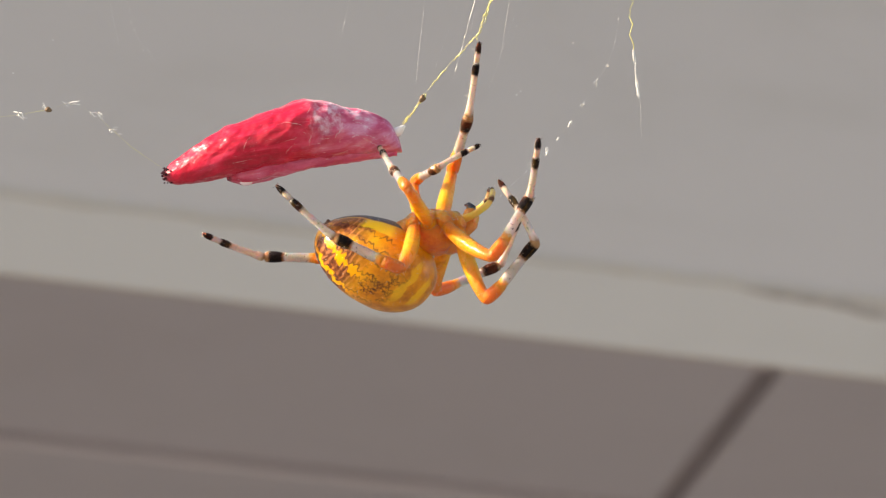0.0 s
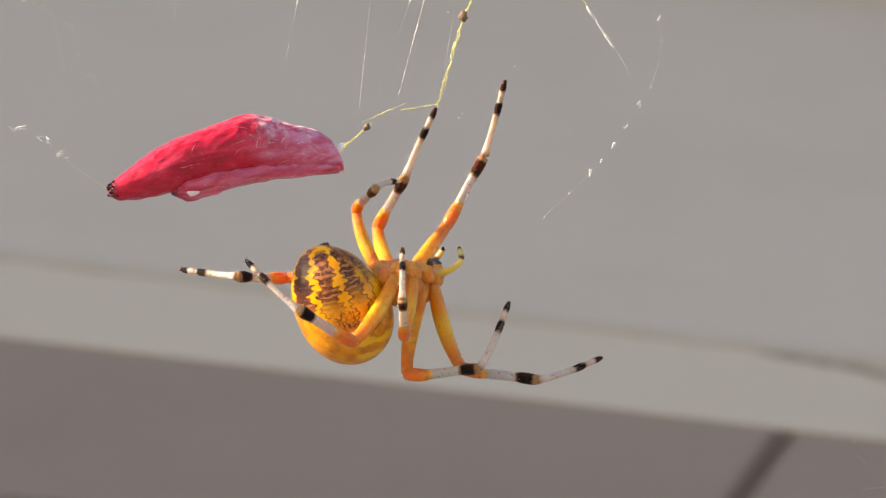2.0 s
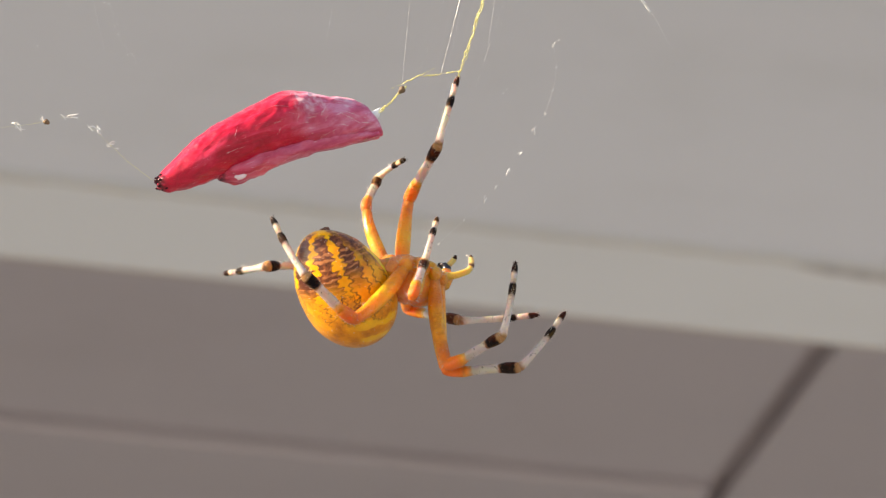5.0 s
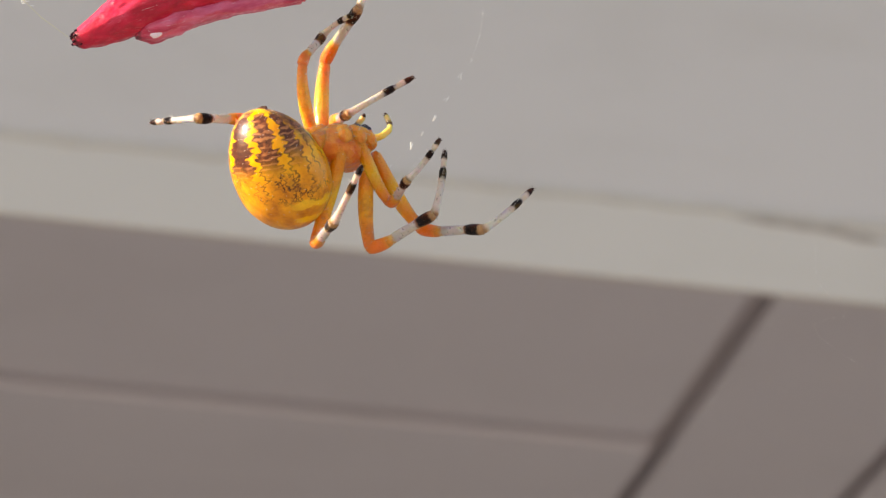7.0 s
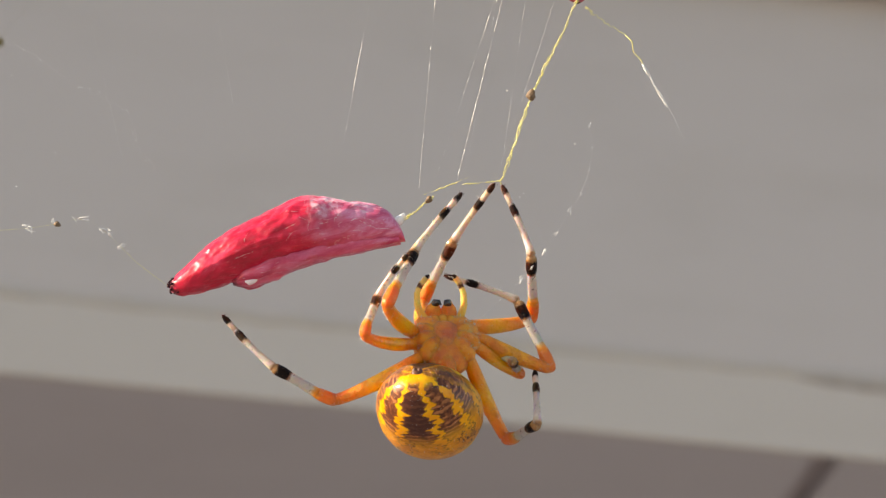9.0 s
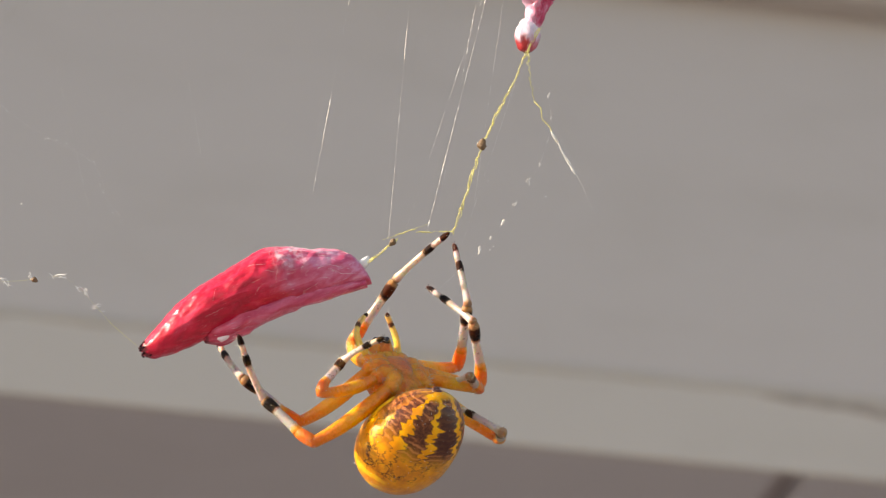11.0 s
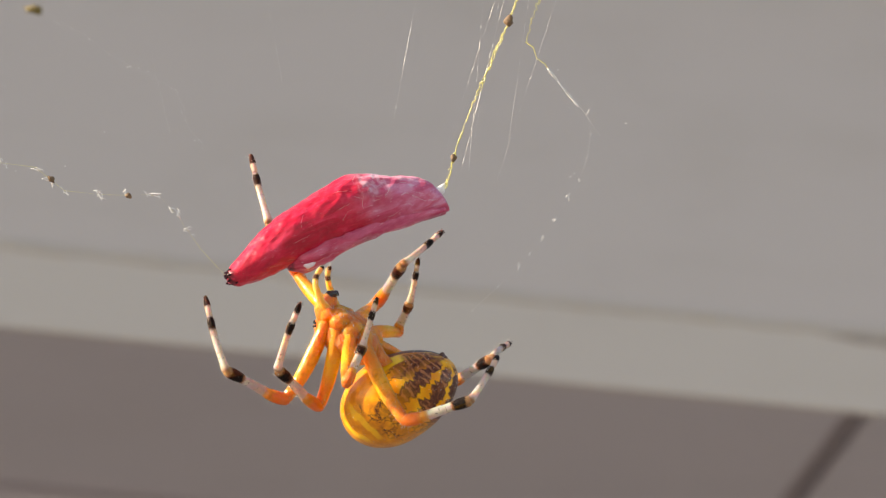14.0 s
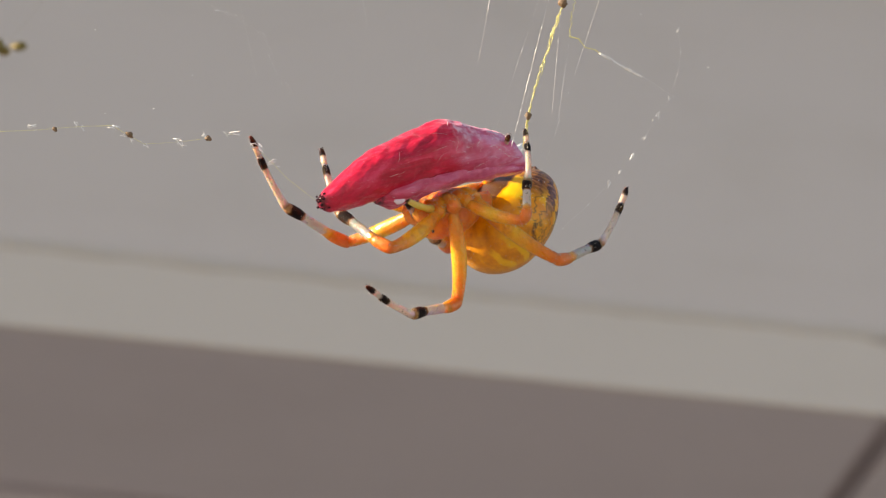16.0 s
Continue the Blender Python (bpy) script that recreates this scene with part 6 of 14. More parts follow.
    walk(leg_parts['L2', 'tibia'], [(0, pose(0.00457, 0.00899, 0.00263, -77.0, 50.7, -31.3)),
        (0.25, pose(0.00488, 0.00939, 0.00101, -104.3, 56.6, -62.9)),
        (0.5, pose(0.00502, 0.00948, -0.00069, -136.1, 53.2, -96.5)),
        (0.75, pose(0.00374, 0.00922, 0.00309, -66.5, 54.6, -16.1)),
        (1, pose(0.00179, 0.00732, 0.00600, -36.5, 21.0, 23.1)),
        (1.25, pose(0.00196, 0.00499, 0.00733, -28.5, 18.1, 31.2)),
        (1.5, pose(0.00203, 0.00238, 0.00785, -18.3, 14.9, 39.1)),
        (1.75, pose(0.00135, 0.00189, 0.00829, -10.3, 11.9, 47.4)),
        (2, pose(0.00068, 0.00141, 0.00866, -5.3, 8.6, 55.6)),
        (2.25, pose(0.00097, 0.00171, 0.00859, -2.5, 13.7, 56.0)),
        (2.5, pose(0.00126, 0.00202, 0.00849, -0.5, 18.9, 56.4)),
        (2.75, pose(0.00108, 0.00187, 0.00802, 1.2, 16.2, 58.8)),
        (3, pose(0.00091, 0.00172, 0.00753, 2.1, 13.5, 61.1)),
        (3.25, pose(0.00061, 0.00096, 0.00834, 1.6, -5.8, 66.1)),
        (3.5, pose(0.00031, 0.00020, 0.00911, -0.4, -25.1, 71.4)),
        (3.75, pose(0.00167, 0.00074, 0.00942, 3.7, -6.3, 51.9)),
        (4, pose(0.00303, 0.00131, 0.00956, 2.6, 13.3, 33.9)),
        (4.25, pose(0.00437, 0.00208, 0.00806, 14.4, 21.5, 57.3)),
        (4.5, pose(0.00554, 0.00285, 0.00622, 29.6, 26.1, 82.9)),
        (4.75, pose(0.00507, 0.00292, 0.00667, 30.4, 26.1, 83.0)),
        (5, pose(0.00458, 0.00299, 0.00709, 29.7, 26.1, 83.1)),
        (5.25, pose(0.00407, 0.00306, 0.00746, 27.9, 26.0, 83.2)),
        (5.517, pose(0.00374, 0.00282, 0.00784, 25.6, 26.1, 83.1)),
        (5.783, pose(0.00341, 0.00258, 0.00819, 23.3, 26.2, 82.9)),
        (6.05, pose(0.00306, 0.00233, 0.00852, 20.9, 26.2, 82.8)),
        (6.3, pose(0.00278, 0.00206, 0.00883, 18.5, 26.4, 82.2)),
        (6.55, pose(0.00250, 0.00178, 0.00913, 16.3, 26.6, 81.7)),
        (6.8, pose(0.00221, 0.00151, 0.00941, 14.2, 26.8, 81.2)),
        (6.9, pose(0.00227, 0.00211, 0.00945, 12.5, 27.3, 80.6)),
        (7, pose(0.00233, 0.00272, 0.00946, 11.1, 27.9, 80.1)),
        (7.25, pose(0.00052, 0.00336, 0.00884, -0.5, 16.7, 45.3)),
        (7.5, pose(-0.00128, 0.00396, 0.00786, -4.1, 0.5, 15.0)),
        (7.75, pose(-0.00130, 0.00579, 0.00705, -9.8, 1.2, 6.1)),
        (8, pose(-0.00121, 0.00743, 0.00583, -17.5, 1.9, -2.8)),
        (8.25, pose(-0.00157, 0.00780, 0.00534, -24.8, 0.4, 3.6)),
        (8.5, pose(-0.00191, 0.00814, 0.00481, -31.7, -1.2, 10.0)),
        (8.6, pose(-0.00218, 0.00902, 0.00371, -38.3, -6.1, 3.6)),
        (8.7, pose(-0.00235, 0.00972, 0.00250, -44.4, -11.0, -2.8)),
        (8.933, pose(-0.00119, 0.01007, 0.00250, -52.6, 22.2, -20.7)),
        (9.167, pose(0.00003, 0.01027, 0.00244, -81.0, 52.3, -50.0)),
        (9.4, pose(0.00128, 0.01030, 0.00231, -155.5, 61.1, -120.2)),
        (9.633, pose(0.00157, 0.01050, 0.00152, -166.0, 59.7, -114.1)),
        (9.867, pose(0.00186, 0.01061, 0.00070, -172.0, 58.0, -108.6)),
        (10.1, pose(0.00213, 0.01062, -0.00013, -174.0, 56.0, -103.5)),
        (10.333, pose(0.00189, 0.01060, -0.00120, -173.1, 55.1, -97.7)),
        (10.567, pose(0.00163, 0.01043, -0.00225, -171.2, 54.0, -92.2)),
        (10.8, pose(0.00136, 0.01011, -0.00326, -169.1, 52.6, -87.0)),
        (11, pose(0.00015, 0.01056, 0.00103, -162.6, 64.9, -76.6)),
        (11.25, pose(-0.00072, 0.01056, 0.00033, 175.5, 61.5, -95.7)),
        (11.5, pose(-0.00156, 0.01040, -0.00039, 156.8, 55.9, -110.0)),
        (11.75, pose(-0.00304, 0.00970, -0.00091, 142.1, 56.8, -118.0)),
        (12, pose(-0.00433, 0.00868, -0.00139, 126.9, 57.2, -126.2)),
        (12.25, pose(-0.00293, 0.00960, -0.00151, 119.3, 51.0, -130.4)),
        (12.5, pose(-0.00137, 0.01022, -0.00157, 116.4, 44.7, -133.6)),
        (12.75, pose(0.00056, 0.01058, -0.00119, 122.7, 45.2, -128.4)),
        (13, pose(0.00249, 0.01044, -0.00076, 132.3, 45.4, -123.2)),
        (13.25, pose(0.00191, 0.01047, -0.00123, 142.1, 48.3, -117.2)),
        (13.5, pose(0.00133, 0.01042, -0.00169, 151.1, 50.8, -110.5)),
        (13.75, pose(0.00159, 0.01040, -0.00170, 157.7, 50.6, -106.5)),
        (14, pose(0.00185, 0.01038, -0.00171, 164.1, 50.2, -102.6)),
        (14.25, pose(0.00162, 0.01050, -0.00117, 164.5, 44.5, -104.5)),
        (14.5, pose(0.00138, 0.01059, -0.00062, 163.4, 38.7, -106.0)),
        (14.75, pose(0.00122, 0.01052, -0.00150, 171.6, 28.8, -92.8)),
        (15, pose(0.00105, 0.01035, -0.00237, 179.3, 17.9, -82.1)),
        (15.25, pose(0.00244, 0.01026, -0.00242, -170.2, 28.2, -75.7)),
        (15.5, pose(0.00381, 0.00994, -0.00241, -157.0, 38.2, -68.0)),
        (15.75, pose(-0.00014, 0.01025, 0.00197, -141.3, 30.7, -55.7)),
        (16, pose(-0.00348, 0.00655, 0.00507, -139.3, 22.3, -45.2))])
    walk(leg_parts['L2', 'metatarsus'], [(0, pose(0.00831, 0.00672, -0.00271, -4.0, 45.4, 86.7)),
        (0.25, pose(0.00662, 0.00599, -0.00478, 10.5, 34.1, 115.5)),
        (0.5, pose(0.00455, 0.00534, -0.00626, 14.8, 17.9, 136.3)),
        (0.75, pose(0.00772, 0.00807, -0.00273, -5.4, 42.2, 102.9)),
        (1, pose(0.00808, 0.01001, 0.00338, -41.1, 49.6, 49.2)),
        (1.25, pose(0.00793, 0.00860, 0.00505, -14.2, 50.6, 70.2)),
        (1.5, pose(0.00755, 0.00686, 0.00596, 12.4, 47.8, 90.4)),
        (1.75, pose(0.00609, 0.00705, 0.00682, -11.3, 65.7, 54.7)),
        (2, pose(0.00457, 0.00709, 0.00762, -68.4, 64.0, -8.8)),
        (2.25, pose(0.00476, 0.00734, 0.00693, -64.7, 64.2, -7.5)),
        (2.5, pose(0.00492, 0.00754, 0.00623, -61.9, 64.5, -6.1)),
        (2.75, pose(0.00456, 0.00762, 0.00606, -76.0, 70.2, -21.0)),
        (3, pose(0.00419, 0.00768, 0.00590, -100.3, 74.0, -44.7)),
        (3.25, pose(0.00342, 0.00730, 0.00905, -66.2, 58.0, -8.5)),
        (3.5, pose(0.00232, 0.00617, 0.01207, -55.0, 38.4, 3.4)),
        (3.75, pose(0.00601, 0.00628, 0.01019, -20.2, 53.8, 44.8)),
        (4, pose(0.00886, 0.00522, 0.00790, 29.6, 48.4, 96.0)),
        (4.25, pose(0.00793, 0.00763, 0.00546, 38.9, 71.9, 100.3)),
        (4.5, pose(0.00631, 0.00906, 0.00314, -171.2, 84.0, -107.4)),
        (4.75, pose(0.00583, 0.00914, 0.00360, -154.5, 82.6, -88.9)),
        (5, pose(0.00533, 0.00922, 0.00402, -144.8, 80.8, -76.9)),
        (5.25, pose(0.00481, 0.00929, 0.00440, -139.5, 78.7, -69.1)),
        (5.517, pose(0.00450, 0.00905, 0.00477, -135.3, 77.0, -62.7)),
        (5.783, pose(0.00418, 0.00880, 0.00511, -132.3, 75.1, -57.8)),
        (6.05, pose(0.00385, 0.00856, 0.00543, -130.2, 73.2, -54.0)),
        (6.3, pose(0.00363, 0.00827, 0.00572, -128.0, 71.7, -50.5)),
        (6.55, pose(0.00340, 0.00798, 0.00599, -126.1, 70.1, -47.6)),
        (6.8, pose(0.00317, 0.00770, 0.00625, -124.4, 68.4, -45.1)),
        (6.9, pose(0.00329, 0.00825, 0.00623, -112.7, 65.8, -32.7)),
        (7, pose(0.00340, 0.00880, 0.00619, -103.0, 62.3, -22.8)),
        (7.25, pose(0.00522, 0.00811, 0.00684, 177.4, 85.5, -110.7)),
        (7.5, pose(0.00546, 0.00577, 0.00781, 118.4, 61.3, 173.9)),
        (7.75, pose(0.00563, 0.00653, 0.00691, 157.9, 55.6, -159.2)),
        (8, pose(0.00576, 0.00710, 0.00560, -172.1, 45.8, -141.1)),
        (8.25, pose(0.00539, 0.00824, 0.00530, -150.7, 40.7, -128.6)),
        (8.5, pose(0.00494, 0.00934, 0.00495, -134.8, 34.5, -118.0)),
        (8.6, pose(0.00471, 0.00946, 0.00445, -124.8, 32.6, -116.4)),
        (8.7, pose(0.00443, 0.00938, 0.00382, -114.8, 30.7, -114.8)),
        (8.933, pose(0.00486, 0.00779, -0.00014, -96.4, 17.3, -82.0)),
        (9.167, pose(0.00280, 0.00696, -0.00315, -97.0, -0.6, -54.3)),
        (9.4, pose(-0.00046, 0.00732, -0.00394, -86.4, -18.3, -26.4)),
        (9.633, pose(0.00010, 0.00721, -0.00465, -81.2, -15.9, -21.1)),
        (9.867, pose(0.00065, 0.00702, -0.00535, -79.3, -13.4, -15.9)),
        (10.1, pose(0.00120, 0.00675, -0.00605, -80.0, -10.7, -10.9)),
        (10.333, pose(0.00134, 0.00656, -0.00705, -81.8, -7.6, -6.3)),
        (10.567, pose(0.00147, 0.00624, -0.00801, -84.2, -4.5, -1.8)),
        (10.8, pose(0.00158, 0.00579, -0.00892, -82.2, -1.4, 2.7)),
        (11, pose(0.00085, 0.00759, -0.00549, -79.4, -4.0, -3.6)),
        (11.25, pose(-0.00106, 0.00714, -0.00598, -77.4, -2.5, 2.0)),
        (11.5, pose(-0.00294, 0.00663, -0.00633, -76.6, -1.0, 7.7)),
        (11.75, pose(-0.00487, 0.00625, -0.00687, -74.1, 3.7, 10.1)),
        (12, pose(-0.00660, 0.00558, -0.00735, -70.0, 8.3, 12.5)),
        (12.25, pose(-0.00582, 0.00620, -0.00702, -69.7, 23.1, 27.0)),
        (12.5, pose(-0.00484, 0.00657, -0.00656, -52.3, 36.3, 44.9)),
        (12.75, pose(-0.00256, 0.00665, -0.00623, -33.5, 32.5, 54.8)),
        (13, pose(-0.00025, 0.00626, -0.00583, -17.1, 28.0, 63.9)),
        (13.25, pose(-0.00026, 0.00624, -0.00656, -6.7, 27.9, 70.0)),
        (13.5, pose(-0.00026, 0.00618, -0.00724, 0.0, 27.6, 76.1)),
        (13.75, pose(0.00030, 0.00604, -0.00724, 5.0, 30.2, 83.1)),
        (14, pose(0.00085, 0.00590, -0.00722, 9.0, 32.5, 90.4)),
        (14.25, pose(0.00035, 0.00558, -0.00617, 12.5, 27.2, 97.2)),
        (14.5, pose(-0.00015, 0.00526, -0.00506, 16.0, 21.6, 103.5)),
        (14.75, pose(0.00091, 0.00431, -0.00492, 12.8, 24.0, 98.8)),
        (15, pose(0.00198, 0.00368, -0.00454, 5.9, 26.2, 93.9)),
        (15.25, pose(0.00398, 0.00422, -0.00576, 7.1, 37.0, 106.0)),
        (15.5, pose(0.00589, 0.00480, -0.00677, 15.1, 46.2, 121.8)),
        (15.75, pose(0.00327, 0.00526, -0.00163, -83.3, 80.6, 24.8)),
        (16, pose(0.00109, 0.00194, 0.00241, -135.4, 41.0, -40.8))])
    walk(leg_parts['L3', 'femur'], [(0, pose(-0.00051, 0.00251, -0.00040, 38.9, 27.8, 113.0)),
        (0.25, pose(-0.00050, 0.00251, -0.00040, 39.3, 25.9, 114.8)),
        (0.5, pose(-0.00048, 0.00252, -0.00041, 39.2, 24.0, 116.4)),
        (0.75, pose(-0.00048, 0.00252, -0.00040, 42.1, 22.3, 126.6)),
        (1, pose(-0.00048, 0.00253, -0.00039, 44.0, 20.0, 136.5)),
        (1.25, pose(-0.00049, 0.00253, -0.00041, 35.4, -12.3, 128.3)),
        (1.5, pose(-0.00049, 0.00253, -0.00042, 30.3, -44.2, 117.4)),
        (1.75, pose(-0.00050, 0.00253, -0.00043, 20.3, -54.7, 123.5)),
        (2, pose(-0.00051, 0.00252, -0.00044, 8.4, -64.6, 133.7)),
        (2.25, pose(-0.00050, 0.00253, -0.00044, 0.7, -65.5, 140.7)),
        (2.5, pose(-0.00048, 0.00255, -0.00044, -6.8, -66.1, 148.2)),
        (2.75, pose(-0.00049, 0.00255, -0.00046, 3.9, -43.5, 132.6)),
        (3, pose(-0.00049, 0.00255, -0.00048, 4.7, -19.9, 125.9)),
        (3.25, pose(-0.00047, 0.00256, -0.00047, 5.7, -28.0, 123.6)),
        (3.5, pose(-0.00046, 0.00256, -0.00047, 8.4, -36.2, 120.9)),
        (3.75, pose(-0.00047, 0.00255, -0.00044, 9.2, -36.0, 121.8)),
        (4, pose(-0.00048, 0.00253, -0.00042, 9.9, -35.8, 122.7)),
        (4.25, pose(-0.00050, 0.00252, -0.00043, 10.4, -27.6, 122.6)),
        (4.5, pose(-0.00053, 0.00251, -0.00045, 10.3, -19.5, 122.5)),
        (4.75, pose(-0.00052, 0.00252, -0.00044, 8.1, -25.8, 124.3)),
        (5, pose(-0.00051, 0.00252, -0.00043, 4.3, -32.0, 126.3)),
        (5.25, pose(-0.00051, 0.00252, -0.00043, -1.7, -38.3, 128.7)),
        (5.517, pose(-0.00050, 0.00253, -0.00042, -11.4, -46.6, 131.3)),
        (5.783, pose(-0.00050, 0.00253, -0.00042, -26.4, -54.8, 134.8)),
        (6.05, pose(-0.00050, 0.00253, -0.00041, -47.3, -62.9, 140.1)),
        (6.3, pose(-0.00048, 0.00250, -0.00017, -65.9, -74.9, 147.8)),
        (6.55, pose(-0.00046, 0.00246, 0.00007, -116.8, -85.2, -165.2)),
        (6.8, pose(-0.00045, 0.00242, 0.00030, 150.8, -79.0, -70.7)),
        (6.9, pose(-0.00047, 0.00248, -0.00003, 79.6, -71.8, 4.4)),
        (7, pose(-0.00049, 0.00255, -0.00036, 65.7, -55.0, 23.1)),
        (7.25, pose(-0.00071, 0.00283, 0.00060, 28.7, -71.3, 56.5)),
        (7.5, pose(-0.00093, 0.00311, 0.00156, -56.5, -70.3, 126.3)),
        (7.75, pose(-0.00076, 0.00289, 0.00068, -68.8, -61.2, 120.7)),
        (8, pose(-0.00060, 0.00266, -0.00021, -81.7, -52.0, 117.7)),
        (8.25, pose(-0.00056, 0.00259, -0.00032, -95.9, -42.3, 120.3)),
        (8.5, pose(-0.00052, 0.00251, -0.00042, -106.2, -32.5, 122.3)),
        (8.6, pose(-0.00052, 0.00251, -0.00043, -94.6, -41.5, 105.0)),
        (8.7, pose(-0.00052, 0.00250, -0.00043, -90.1, -47.2, 83.2)),
        (8.933, pose(-0.00052, 0.00251, -0.00042, -99.4, -42.8, 81.5)),
        (9.167, pose(-0.00052, 0.00251, -0.00042, -106.7, -38.3, 80.0)),
        (9.4, pose(-0.00052, 0.00251, -0.00042, -111.7, -33.9, 78.7)),
        (9.633, pose(-0.00053, 0.00251, -0.00041, -115.9, -29.1, 79.9)),
        (9.867, pose(-0.00053, 0.00251, -0.00041, -118.4, -24.3, 81.0)),
        (10.1, pose(-0.00053, 0.00251, -0.00041, -119.5, -19.5, 82.0)),
        (10.333, pose(-0.00053, 0.00251, -0.00040, -120.4, -14.8, 84.9)),
        (10.567, pose(-0.00053, 0.00251, -0.00039, -120.6, -9.9, 87.7)),
        (10.8, pose(-0.00053, 0.00251, -0.00039, -120.2, -5.1, 90.4)),
        (11, pose(-0.00054, 0.00250, -0.00038, -124.5, -8.0, 98.1)),
        (11.25, pose(-0.00054, 0.00251, -0.00038, -129.6, -2.2, 101.8)),
        (11.5, pose(-0.00055, 0.00252, -0.00037, -134.1, 3.6, 105.5)),
        (11.75, pose(-0.00054, 0.00252, -0.00038, -134.3, 9.2, 112.7)),
        (12, pose(-0.00053, 0.00251, -0.00038, -130.9, 14.6, 120.1)),
        (12.25, pose(-0.00052, 0.00251, -0.00038, -127.8, 10.8, 113.9)),
        (12.5, pose(-0.00051, 0.00250, -0.00037, -122.7, 7.0, 107.9)),
        (12.75, pose(-0.00053, 0.00251, -0.00037, -124.1, 5.4, 98.8)),
        (13, pose(-0.00054, 0.00251, -0.00037, -131.9, 3.7, 89.7)),
        (13.25, pose(-0.00054, 0.00251, -0.00036, -134.3, 2.6, 102.5)),
        (13.5, pose(-0.00053, 0.00250, -0.00035, -131.5, 1.4, 115.3)),
        (13.75, pose(-0.00053, 0.00250, -0.00035, -135.2, 3.6, 108.2)),
        (14, pose(-0.00052, 0.00250, -0.00035, -145.5, 5.6, 101.1)),
        (14.25, pose(-0.00053, 0.00250, -0.00036, -149.0, 3.3, 106.7)),
        (14.5, pose(-0.00054, 0.00251, -0.00038, -144.6, 0.9, 112.2)),
        (14.75, pose(-0.00055, 0.00251, -0.00037, -140.7, 2.4, 109.5)),
        (15, pose(-0.00056, 0.00251, -0.00036, -138.9, 3.8, 106.9)),
        (15.25, pose(-0.00053, 0.00251, -0.00038, -136.3, 5.1, 112.5)),
        (15.5, pose(-0.00050, 0.00251, -0.00039, -132.8, 6.3, 118.0)),
        (15.75, pose(-0.00051, 0.00252, -0.00042, -125.6, 0.8, 145.3)),
        (16, pose(-0.00052, 0.00252, -0.00046, -122.8, -4.8, 172.5))])
